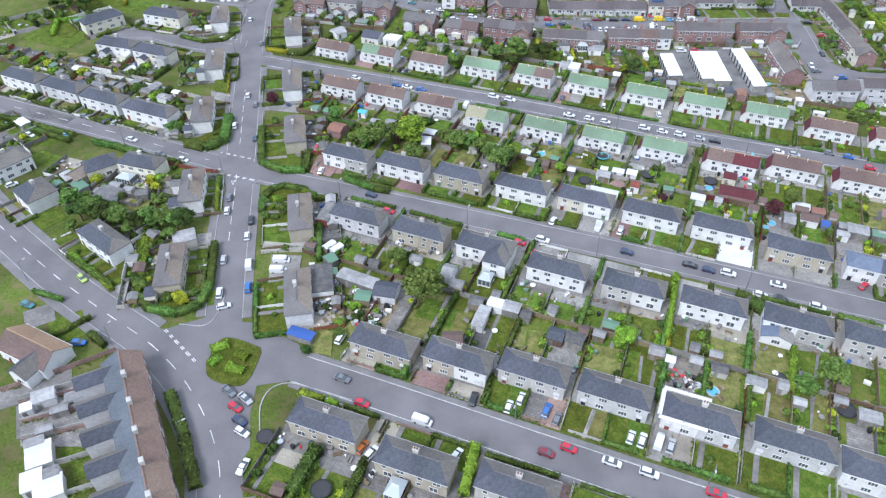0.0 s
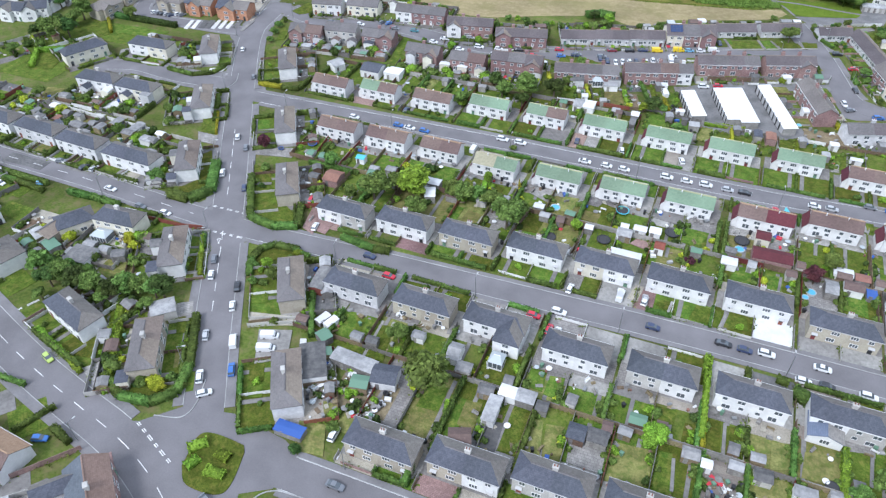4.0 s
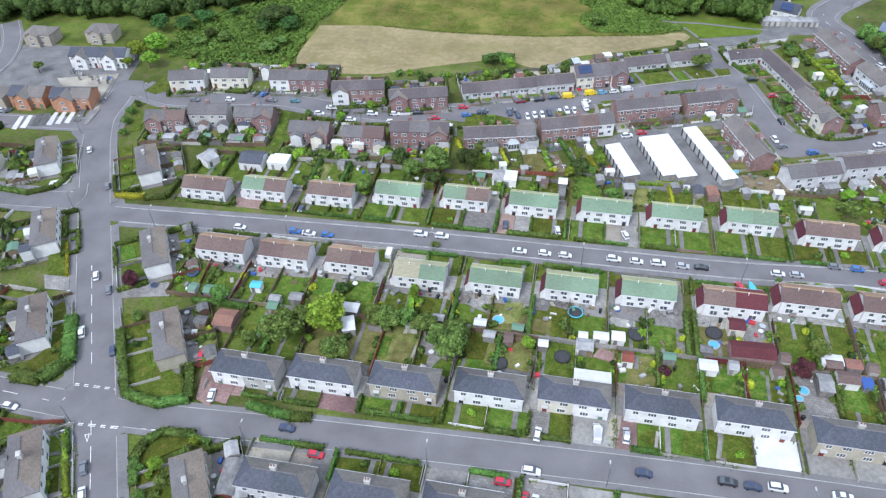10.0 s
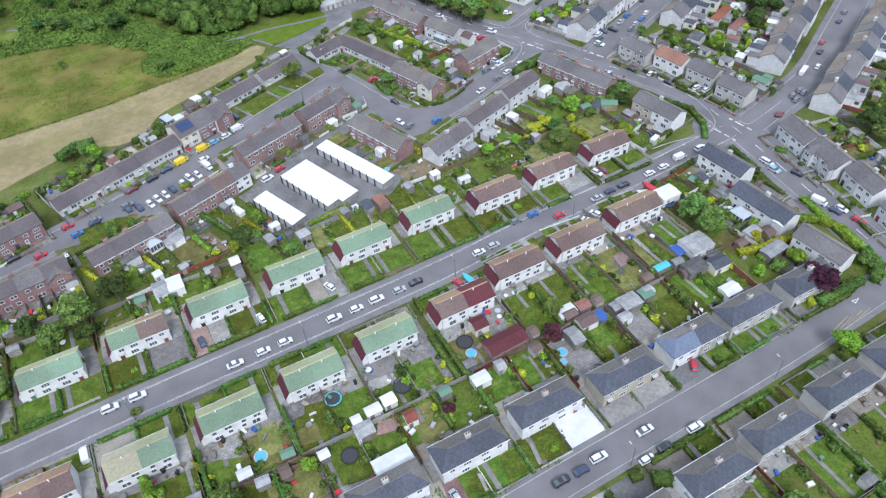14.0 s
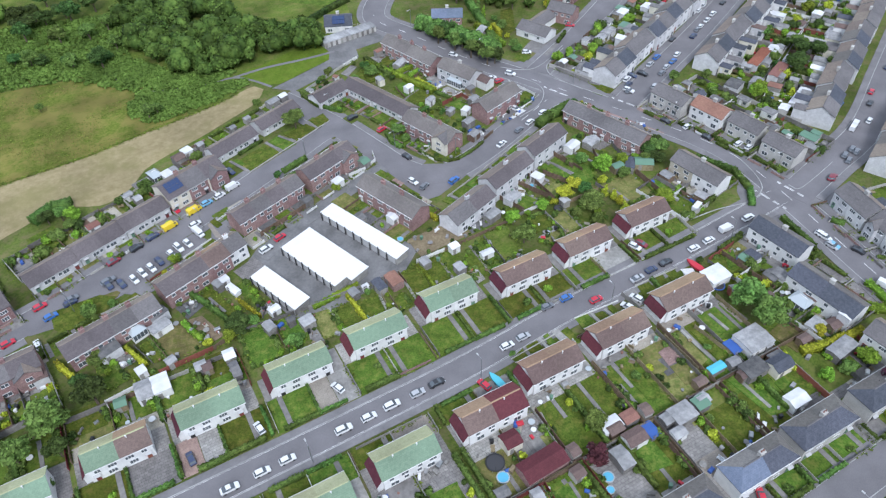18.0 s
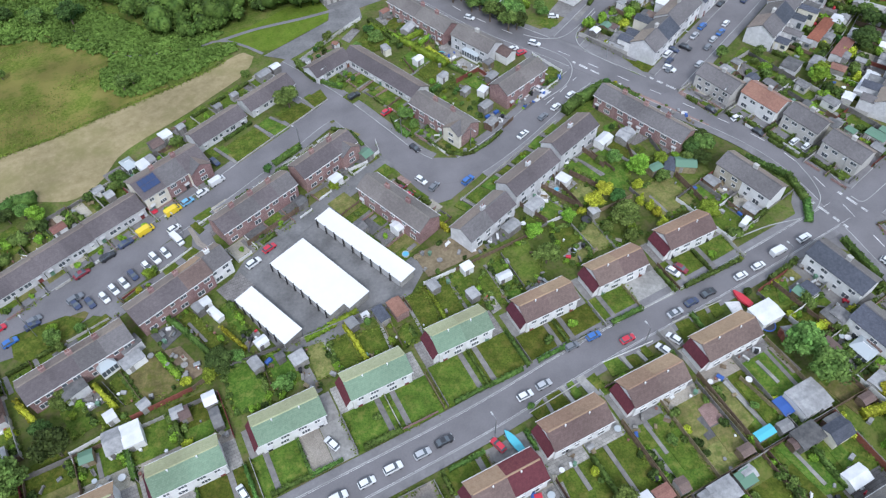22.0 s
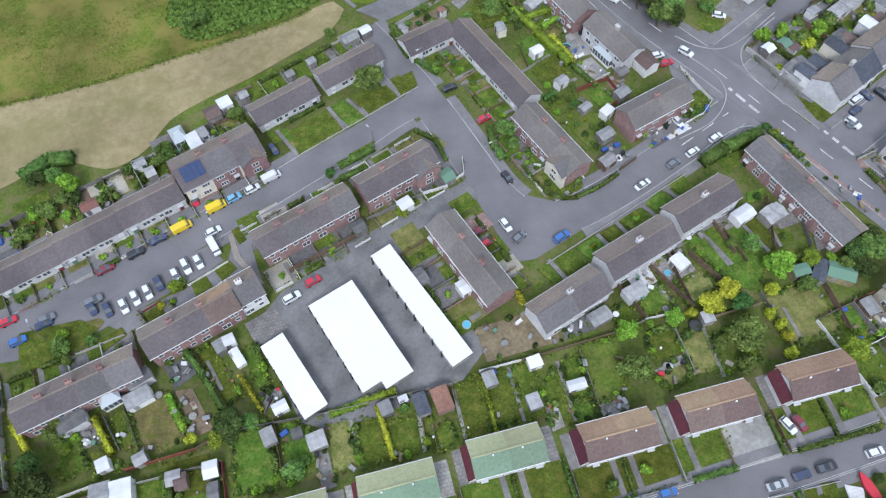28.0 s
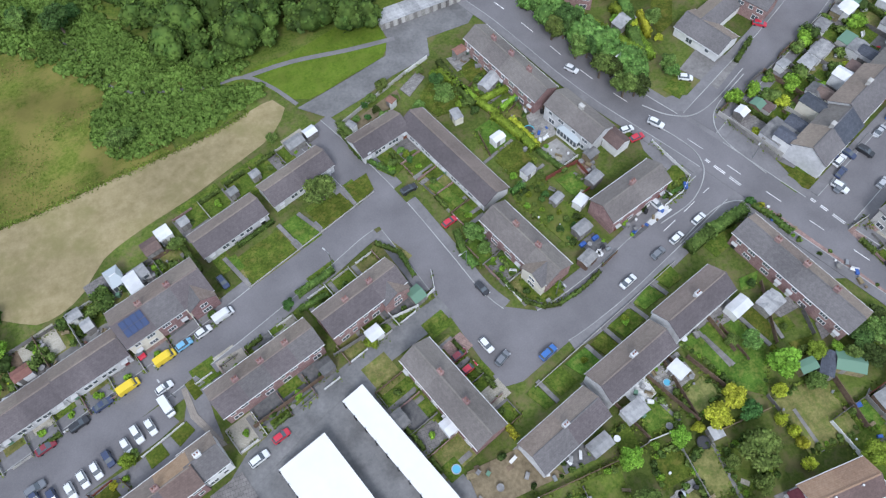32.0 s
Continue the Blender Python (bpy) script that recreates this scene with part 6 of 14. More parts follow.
def fence(x0, y0, x1, y1, h=1.5, material="wood"):
    """A run of close-boarded panels between posts, as one body."""
    L = math.hypot(x1 - x0, y1 - y0)
    if L < 0.5:
        return
    if L > 2.5 and h > 0.7:
        TUFTS.append((x0, y0, x1, y1))
    n = max(1, round(L / 1.9))
    prof = []
    for i in range(n):
        a, b = L * i / n, L * (i + 1) / n
        prof += [(a, h + 0.08, 0.07), (a + 0.12, h + 0.08, 0.07), (a + 0.13, h - 0.03, 0.035), (b - 0.01, h - 0.03, 0.035)]
    prof.append((L, h, 0.05))
    v = []
    for s, z, t in prof:
        v += [(s, -t, 0), (s, -t, z), (s, t, z), (s, t, 0)]
    f = []
    for i in range(len(prof) - 1):
        k = 4 * i
        f += [(k, k + 4, k + 5, k + 1), (k + 1, k + 5, k + 6, k + 2), (k + 2, k + 6, k + 7, k + 3)]
    f += [(0, 1, 2, 3), (len(v) - 1, len(v) - 2, len(v) - 3, len(v) - 4)]
    if x0 < -95 or x0 > 72 or y0 < 80 or y0 > 218:
        m = pose(x0, y0, 0, 0, 0, math.degrees(math.atan2(y1 - y0, x1 - x0)))
        LOOSE.append(([tuple(m @ Vector(q)) for q in v], f, material))
        return
    words = {"wood": "weathered brown timber garden fence", "grey_wood": "silvered grey timber garden fence", "red_wood": "dark red stained timber fence", "white_render": "white painted low garden wall", "pebbledash": "grey rendered garden wall", "red_brick": "red brick garden wall", "concrete": "pale concrete garden wall"}
    thing("garden_wall" if material in ("white_render", "pebbledash", "red_brick", "concrete") else "fence", words[material], "fence", pose(x0, y0, 0, 0, 0, math.degrees(math.atan2(y1 - y0, x1 - x0))), "garden boundaries", "", mesh_of("fence", v, f, [material]))


SHED_WORDS = {"felt": "dark felt roof", "pale_felt": "pale grey sheet roof", "white_sheet": "white sheet roof", "plastic_green": "green roof", "red_tile": "rusty red roof", "maroon_roof": "maroon roof", "slate": "slate roof", "tarp_blue": "blue roof", "brown_tile": "brown tiled roof", "sail_cyan": "turquoise roof", "red_wood": "red stained roof", "pool_blue": "bright blue roof"}


def shed(x, y, rot, w, d, h=2.0, wall="wood", roof="felt", pitch=0.35, name="garden_shed"):
    """A shed or outbuilding: walls, a pitched or near-flat roof, a door and a window."""
    key = (round(w, 1), round(d, 1), h, wall, roof, pitch)
    root = thing(name, f"{'timber' if 'wood' in wall else 'rendered'} {name.replace('_', ' ')} with {SHED_WORDS[roof]}", "shed", pose(x, y, 0, 0, 0, rot), "garden outbuildings")
    top = h + pitch * d / 2

    def body():
        v = [(-w / 2, -d / 2, 0), (w / 2, -d / 2, 0), (w / 2, d / 2, 0), (-w / 2, d / 2, 0), (-w / 2, -d / 2, h), (w / 2, -d / 2, h), (w / 2, d / 2, h), (-w / 2, d / 2, h), (-w / 2, 0, top), (w / 2, 0, top)]
        return mesh_of("wall", v, [(0, 1, 5, 4), (2, 3, 7, 6), (1, 2, 6, 9, 5), (3, 0, 4, 8, 7), (4, 5, 9, 8), (6, 7, 8, 9), (0, 3, 2, 1)], [wall])

    def cover():
        a, b, z = w / 2 + 0.12, d / 2 + 0.12, h + 0.07 - 0.12 * pitch
        v = [(-a, -b, z), (a, -b, z), (a, 0, top + 0.08), (-a, 0, top + 0.08), (a, b, z), (-a, b, z)]
        return mesh_of("roof", *slab_geo(v, [(0, 1, 2, 3), (3, 2, 4, 5)], 0.07), [roof])
    part("wall", shared(("shed", key), body), root)
    part("roof", shared(("shed_roof", key), cover), root)
    part("door", shared("shed_door", lambda: mesh_of("door", *box_geo(-0.4, -0.03, 0.05, 0.4, 0.03, 1.75), ["grey_wood"])), root, "", Matrix.Translation((-w * 0.22, -d / 2 - 0.02, 0)))


def conservatory(x, y, rot, w, d, h=2.2):
    """A glazed lean-to: white base and frame, glazing bars and a pale pitched roof."""
    root = thing("conservatory", "white framed conservatory with pale glazed roof", "conservatory", pose(x, y, 0, 0, 0, rot), "conservatories")
    v, f = box_geo(-w / 2, -d / 2, 0, w / 2, d / 2, h)
    part("glazing", mesh_of("glazing", v, f, ["pane"]), root)
    geos = [box_geo(-w / 2 - 0.04, -d / 2 - 0.04, 0, w / 2 + 0.04, d / 2 + 0.04, 0.6)]
    part("dwarf_wall", mesh_of("dwarf_wall", *geos[0], ["upvc"]), root)
    n = max(3, round(w / 0.9))
    for i in range(n + 1):
        px = -w / 2 + w * i / n
        part("post", shared("cons_post", lambda: mesh_of("post", *box_geo(-0.05, -0.05, 0.6, 0.05, 0.05, 2.2), ["upvc"])), root, "", Matrix.Translation((px, -d / 2 - 0.01, 0)))
    a, b = w / 2 + 0.12, d / 2 + 0.12
    v = [(-a, -b, h), (a, -b, h), (a, b, h), (-a, b, h), (-a * 0.45, 0, h + 0.8), (a * 0.45, 0, h + 0.8)]
    part("roof", mesh_of("roof", *slab_geo(v, [(0, 1, 5, 4), (1, 2, 5), (2, 3, 4, 5), (3, 0, 4)], 0.05), ["conservatory_glass"]), root)
    part("ridge_bar", mesh_of("ridge_bar", *box_geo(-a * 0.47, -0.07, h + 0.78, a * 0.47, 0.07, h + 0.88), ["upvc"]), root)


def disc_geo(r0, r1, z0, z1, n=20):
    v = [(r * math.cos(6.2832 * i / n), r * math.sin(6.2832 * i / n), z) for r, z in ((r1, z0), (r1, z1), (r0, z1), (r0, z0)) for i in range(n)]
    return v, [(k * n + i, k * n + (i + 1) % n, ((k + 1) % 4) * n + (i + 1) % n, ((k + 1) % 4) * n + i) for k in range(4) for i in range(n)]


def trampoline(x, y, r, rim="black"):
    root = thing("trampoline", "round garden trampoline with dark mat", "trampoline", pose(x, y, 0), "trampolines")
    part("mat", shared(("tramp", r), lambda: mesh_of("mat", *tube_geo(0, 0, 0.74, 0.8, r * 0.86, r * 0.86, 20), ["mesh_black"])), root)
    part("rim", shared(("tramp_rim", r, rim), lambda: mesh_of("rim", *disc_geo(r * 0.86, r, 0.72, 0.84), [rim])), root)
    for k in range(4):
        part("leg", shared("tramp_leg", lambda: mesh_of("leg", *tube_geo(0, 0, 0, 0.74, 0.03, 0.03, 6), ["steel"])), root, "", Matrix.Translation((r * 0.93 * math.cos(k * 1.571 + 0.7), r * 0.93 * math.sin(k * 1.571 + 0.7), 0)))
    for k in range(6 if r > 1.6 else 0):
        part("net_pole", shared("tramp_pole", lambda: mesh_of("net_pole", *tube_geo(0, 0, 0.8, 2.5, 0.03, 0.03, 6), ["mesh_black"])), root, "", Matrix.Translation((r * 0.97 * math.cos(k * 1.047), r * 0.97 * math.sin(k * 1.047), 0)))


def pool(x, y, r):
    root = thing("paddling_pool", "round blue garden paddling pool", "pool", pose(x, y, 0), "paddling pools")
    part("ring", mesh_of("ring", *disc_geo(r * 0.84, r, 0, 0.45), ["conservatory_glass"]), root)
    part("water", mesh_of("water", *tube_geo(0, 0, 0.02, 0.32, r * 0.85, r * 0.85, 20), ["pool_blue"]), root)


# ---- cars ----
def loft(sections):
    """A body from cross sections (x, half width, z low, z high, half width at top): lower sill, waist and top, mirrored."""
    v, f = [], []
    for x, wb, z0, z1, wt in sections:
        v += [(x, -wb * 0.94, z0), (x, -wb, (z0 + z1) * 0.5), (x, -wt, z1), (x, wt, z1), (x, wb, (z0 + z1) * 0.5), (x, wb * 0.94, z0)]
    n = len(sections)
    for k in range(n - 1):
        a, b = 6 * k, 6 * k + 6
        f += [(a + i, a + (i + 1) % 6, b + (i + 1) % 6, b + i) for i in range(6)]
    f += [(5, 4, 3, 2, 1, 0), tuple(6 * (n - 1) + i for i in range(6))]
    return v, [tuple(reversed(q)) for q in f]


CARS = {"hatch": (4.0, 1.74, [(-2.0, .70, .35, .80, .62), (-1.88, .84, .25, .92, .76), (-1.0, .87, .22, .95, .80), (0.7, .87, .22, .93, .80), (1.5, .86, .24, .82, .74), (1.92, .80, .28, .70, .66), (2.0, .66, .34, .60, .56)],
                  [(-1.85, .74, .90, .95, .70), (-1.55, .76, .90, 1.36, .60), (-0.4, .77, .90, 1.46, .62), (0.25, .77, .90, 1.42, .60), (1.0, .74, .88, .93, .70)], (-1.5, 0.28)),
        "saloon": (4.5, 1.80, [(-2.25, .70, .38, .82, .62), (-2.1, .86, .25, .94, .78), (-1.1, .89, .22, .96, .82), (0.8, .89, .22, .93, .82), (1.75, .88, .24, .84, .76), (2.15, .82, .28, .72, .68), (2.25, .66, .34, .62, .58)],
                   [(-1.75, .74, .92, .96, .72), (-1.05, .78, .92, 1.38, .60), (-0.3, .79, .92, 1.44, .62), (0.35, .79, .92, 1.40, .60), (1.2, .76, .88, .94, .72)], (-0.95, 0.3)),
        "suv": (4.45, 1.84, [(-2.22, .74, .42, .98, .68), (-2.1, .88, .30, 1.06, .82), (-1.1, .91, .26, 1.08, .84), (0.8, .91, .26, 1.05, .84), (1.7, .90, .28, .96, .80), (2.12, .84, .32, .86, .72), (2.22, .70, .40, .72, .62)],
                [(-2.08, .78, 1.04, 1.08, .74), (-1.85, .80, 1.04, 1.58, .64), (-0.5, .81, 1.04, 1.68, .66), (0.3, .81, 1.04, 1.64, .64), (1.05, .78, 1.02, 1.07, .74)], (-1.8, 0.3)),
        "van": (5.0, 1.92, [(-2.5, .92, .35, 1.90, .84), (-2.42, .95, .28, 2.0, .88), (0.9, .95, .26, 2.0, .88), (1.35, .95, .26, 1.85, .86), (1.9, .94, .28, 1.15, .86), (2.42, .88, .32, .95, .76), (2.5, .76, .40, .80, .66)],
                [(0.72, .89, 1.3, 1.90, .84), (1.33, .955, 1.2, 1.80, .87), (1.93, .90, 1.12, 1.20, .82)], (9, 9))}
CAR_WORDS = {"hatch": "parked hatchback car", "saloon": "parked saloon car", "suv": "parked estate car", "van": "parked panel van"}


def car(x, y, rot, colour="white", kind="hatch", z=0.06):
    L, W, body, cabin, (r0, r1) = CARS[kind]
    root = thing("van" if kind == "van" else "car", f"{ {'lightblue': 'light blue', 'lime': 'lime green', 'navy': 'dark blue'}.get(colour, colour)} {CAR_WORDS[kind]} at the roadside", "van" if kind == "van" else "car", pose(x, y, z, 0, 0, rot), "parked cars")
    part("body", shared(("body", kind, colour), lambda: mesh_of("body", *loft(body), ["paint_" + colour], smooth=False)), root)
    part("cabin_glass", shared(("cabin", kind), lambda: mesh_of("cabin_glass", *loft(cabin), ["pane"])), root)
    if kind != "van":
        def top():
            zt = max(c[3] for c in cabin)
            v = [(r0, -.61, zt - .06), (r1, -.61, zt - .02), (r1, .61, zt - .02), (r0, .61, zt - .06), ((r0 + r1) / 2, -.63, zt + .03), ((r0 + r1) / 2, .63, zt + .03)]
            return mesh_of("roof", *slab_geo(v, [(0, 4, 5, 3), (4, 1, 2, 5)], 0.05), ["paint_" + colour])
        part("roof", shared(("car_roof", kind, colour), top), root)

    def wheel():
        v, f = tube_geo(0, 0, -0.11, 0.11, 0.31, 0.31, 12)
        return mesh_of("wheel", [(a, c, b) for a, b, c in v], f, ["tyre"])
    for sx in (-0.3, 0.31):
        for sy in (-1, 1):
            part("wheel", shared("wheel", wheel), root, "", Matrix.Translation((L * sx, sy * (W / 2 - 0.09), 0.31)))
    for sy in (-1, 1) if 0 < x < 60 and y > 170 else ():
        part("headlight", shared("headlight", lambda: mesh_of("headlight", *box_geo(-0.16, -0.15, -0.08, 0.05, 0.15, 0.08), ["lamp_glass"])), root, "", Matrix.Translation((L / 2 - 0.07, sy * (W / 2 - 0.26), 0.62)))


# ---- plots: the ground round a row house ----
CLUTTER = {}


def clutter(x, y, rnd):
    """One small garden thing: a pot, bin, table, bench or toy."""
    what = rnd.choice(("pot", "pot", "bin", "table", "bench", "box", "box", "slab"))
    a = rnd.uniform(0, 360)
    if what == "pot":
        r = rnd.uniform(0.16, 0.34)
        g, m = tube_geo(0, 0, 0, rnd.uniform(0.3, 0.6), r * 0.75, r, 7), rnd.choice(("red_tile", "soil", "upvc", "felt"))
    elif what == "bin":
        g, m = stack_geo([(0, 0.24, 0.28), (0.95, 0.3, 0.36), (0.97, 0.33, 0.4), (1.08, 0.3, 0.36)]), rnd.choice(("black", "plastic_green", "felt"))
    elif what == "table":
        r = rnd.uniform(0.45, 0.7)
        g, m = join_geo(tube_geo(0, 0, 0.68, 0.74, r, r, 10), tube_geo(0, 0, 0, 0.68, 0.06, 0.06, 6)), rnd.choice(("upvc", "grey_wood", "felt", "conservatory_glass"))
    elif what == "bench":
        g, m = join_geo(box_geo(-0.7, -0.25, 0.38, 0.7, 0.25, 0.45), box_geo(-0.7, 0.2, 0.45, 0.7, 0.27, 0.9), box_geo(-0.66, -0.22, 0, -0.58, 0.24, 0.38), box_geo(0.58, -0.22, 0, 0.66, 0.24, 0.38)), rnd.choice(("wood", "grey_wood", "upvc"))
    elif what == "box":
        s = rnd.uniform(0.3, 0.7)
        g, m = stack_geo([(0, s, s * 0.6), (s * 0.9, s, s * 0.6), (s, s * 0.92, s * 0.5)]), rnd.choice(("upvc", "felt", "grey_wood", "tarp_blue", "wood", "steel", "pale_felt", "plastic_red"))
    else:
        g, m = box_geo(-rnd.uniform(0.4, 0.9), -0.4, 0, rnd.uniform(0.4, 0.9), 0.4, 0.12), rnd.choice(("concrete", "wood", "gravel", "soil"))
    q = pose(x, y, 0.1, 0, 0, a)
    CLUTTER.setdefault(m, []).append(([tuple(q @ Vector(p)) for p in g[0]], g[1]))


def lay_clutter():
    for m in sorted(CLUTTER):
        v, f = join_geo(*CLUTTER[m])
        tagged(new("garden_clutter", mesh_of("garden_clutter", v, f, [m])), "pots, bins, benches and boxes about the gardens", "garden clutter", "", "stuff")


def street_lamp(x, y, rot):
    root = thing("street_lamp", "tall grey steel street lamp beside the road", "street lamp", pose(x, y, 0, 0, 0, rot), "street lamps")
    part("pole", shared("lamp_pole", lambda: mesh_of("pole", *tube_geo(0, 0, 0, 6.0, 0.09, 0.06, 8), ["steel"])), root)
    part("arm", shared("lamp_arm", lambda: mesh_of("arm", *box_geo(-0.03, -0.03, 5.9, 1.3, 0.03, 6.0), ["steel"])), root)
    part("lamp_head", shared("lamp_head", lambda: mesh_of("lamp_head", *box_geo(1.0, -0.13, 5.85, 1.65, 0.13, 6.02), ["gutter"])), root)


def plot(x, y, rot, L, D, gap, near, far, fronts=("", ""), backs=("", ""), front=-1, seed=0, sheds=0.7, green=0.6):
    """Front and back gardens of a pair: surfaces, paths, fences, hedges, sheds and shrubs. near and far: depth of ground before and behind the near side."""
    rnd = random.Random(seed + int(x * 13) + int(y * 7))
    M = pose(x, y, 0, 0, 0, rot)
    far_off = x < -95 or x > 72 or y < 80 or y > 212

    def at(px, py):
        q = M @ Vector((px, py, 0))
        return q.x, q.y
    W = (L + gap) / 2
    for u, s in ((0, -1), (1, 1)):
        c = s * W / 2
        for side, deep in ((-1, near), (1, far)):
            if deep < 1.5:
                continue
            y0 = side * D / 2
            is_front = side == front
            kind = (fronts if is_front else backs)[u] or rnd.choice(("lawn",) * 6 + ("drive", "drive", "gravel", "dry") if is_front else ("lawn",) * 5 + ("dry", "dry", "paved", "wild"))
            zz = 0.05 + 0.004 * (u + 2 * (side > 0))
            hz = rnd.uniform(0.02, 0.05)
            if is_front:
                mid = y0 + side * deep / 2
                if kind in ("lawn", "dry", "wild"):
                    patch(*at(c, mid), rot, W - 0.3, deep, "dry_lawn" if kind == "dry" else "lawn" if kind == "lawn" else "earth", zz)
                    px = c + s * W * (0.18 if rnd.random() < 0.5 else -0.32)
                    path(*at(px, mid), rot, 1.0, deep, zz + hz + 0.06)
                    if rnd.random() < 0.45:
                        shrub(*at(c - s * W * 0.15, mid + rnd.uniform(-0.2, 0.2) * deep), rnd.uniform(0.6, 1.1), rnd.choice(("leaf", "leaf_bright", "hedge_leaf")))
                elif kind == "drive":
                    cut = W * 0.5
                    patch(*at(c + s * (W - cut) / 2, mid), rot, cut, deep, rnd.choice(("concrete", "red_paving", "slabs", "dark_paving", "concrete")), zz + 0.02)
                    patch(*at(c - s * cut / 2, mid), rot, W - cut - 0.2, deep, rnd.choice(("lawn", "lawn", "gravel", "slabs")), zz)
                elif kind in ("gravel", "slabs", "concrete", "red_paving", "dark_paving", "old_asphalt", "white_sheet"):
                    patch(*at(c, mid), rot, W - 0.3, deep, kind, zz)
                edge = y0 + side * (deep - 0.25)
                gapw = 2.8 if kind == "drive" else 1.3
                style = rnd.random()
                a, b = c - s * W / 2, c + s * (W / 2 - gapw)
                if kind not in ("concrete", "red_paving", "dark_paving", "old_asphalt", "white_sheet"):
                    if style < green:
                        hedge(*at(a, edge), *at(b, edge), rnd.uniform(0.6, 1.0), rnd.uniform(0.8, 1.3), far=far_off)
                    else:
                        fence(*at(a, edge), *at(b, edge), 0.8, rnd.choice(("white_render", "pebbledash", "red_brick", "concrete")))
                if u == 0:
                    if rnd.random() < 0.5:
                        hedge(*at(0, y0 + side * 0.5), *at(0, edge), 0.5, 1.0, far=far_off)
                    else:
                        fence(*at(0, y0), *at(0, edge), 0.9, rnd.choice(("wood", "white_render", "pebbledash", "grey_wood")))
                if rnd.random() < 0.4:
                    hedge(*at(s * W, y0 + side * 0.3), *at(s * W, edge), 0.6, rnd.uniform(1.0, 1.6), far=far_off)
                else:
                    fence(*at(s * W, y0), *at(s * W, edge), 1.0, rnd.choice(("wood", "concrete", "pebbledash")))
            else:
                pat = rnd.uniform(2.0, 3.8)
                patch(*at(c, y0 + side * pat / 2), rot, W - 0.3, pat, rnd.choice(("slabs", "concrete", "concrete", "gravel", "slabs")), zz + 0.01)
                rest = deep - pat
                mid = y0 + side * (pat + rest / 2)
                surf = {"lawn": "lawn", "dry": "dry_lawn", "paved": "slabs", "wild": "rough_grass", "gravel": "gravel", "soil": "soil"}.get(kind, kind)
                patch(*at(c, mid), rot, W - 0.3, rest, surf, zz)
                if rnd.random() < 0.75:
                    px = c + s * W * rnd.choice((-0.1, 0.0, 0.3))
                    path(*at(px, mid - side * 0.4), rot, 0.8, rest - 0.8, zz + hz + 0.06)
                for k in range(rnd.randint(5, 10)):
                    clutter(*at(c + W * rnd.uniform(-0.42, 0.42), y0 + side * (rnd.uniform(0.4, pat) if rnd.random() < 0.7 else rnd.uniform(pat, deep - 0.4))), rnd)
                if rnd.random() < sheds:
                    w, d = rnd.choice(((2.4, 1.8), (1.8, 2.4), (3.0, 2.4), (2.2, 2.2)))
                    shed(*at(c + s * (W / 2 - w / 2 - 0.5) * rnd.choice((1, -0.8)), y0 + side * (deep - d / 2 - 0.5)), rot + rnd.uniform(-4, 4) + (0 if side > 0 else 180), w, d, 1.9, rnd.choice(("wood", "wood", "grey_wood", "pebbledash")), rnd.choice(("felt", "felt", "pale_felt", "plastic_green", "pale_felt", "felt", "brown_tile")))
                for k in range(rnd.randint(4, 9)):
                    shrub(*at(c + s * W * rnd.choice((-0.4, 0.4)), y0 + side * rnd.uniform(pat + 0.8, deep - 0.6)), rnd.uniform(0.45, 1.2), rnd.choice(("leaf", "leaf", "leaf_dark", "leaf_bright", "hedge_leaf", "leaf_yellow" if rnd.random() < 0.3 else "leaf")))
                if u == 0:
                    if rnd.random() < 0.3:
                        hedge(*at(0, y0 + side * 3), *at(0, y0 + side * deep), 0.8, 1.5, far=far_off)
                    else:
                        fence(*at(0, y0), *at(0, y0 + side * deep), rnd.uniform(1.0, 1.6), rnd.choice(("wood", "grey_wood", "wood", "concrete")))
                if rnd.random() < 0.25:
                    hedge(*at(s * W, y0 + side * 0.5), *at(s * W, y0 + side * deep), 0.9, 1.7, far=far_off)
                else:
                    fence(*at(s * W, y0), *at(s * W, y0 + side * deep), rnd.uniform(1.2, 1.7), rnd.choice(("wood", "wood", "grey_wood", "red_wood")))
                if side == 1 or front == 1:
                    fence(*at(c - W / 2, y0 + side * deep), *at(c + W / 2, y0 + side * deep), rnd.uniform(1.2, 1.7), rnd.choice(("wood", "grey_wood", "wood", "concrete")))
    # the passages beside the house
    patch(*at(0, 0), rot, L + gap - 0.2, D + 0.4, rnd.choice(("concrete", "slabs", "concrete")), 0.02)


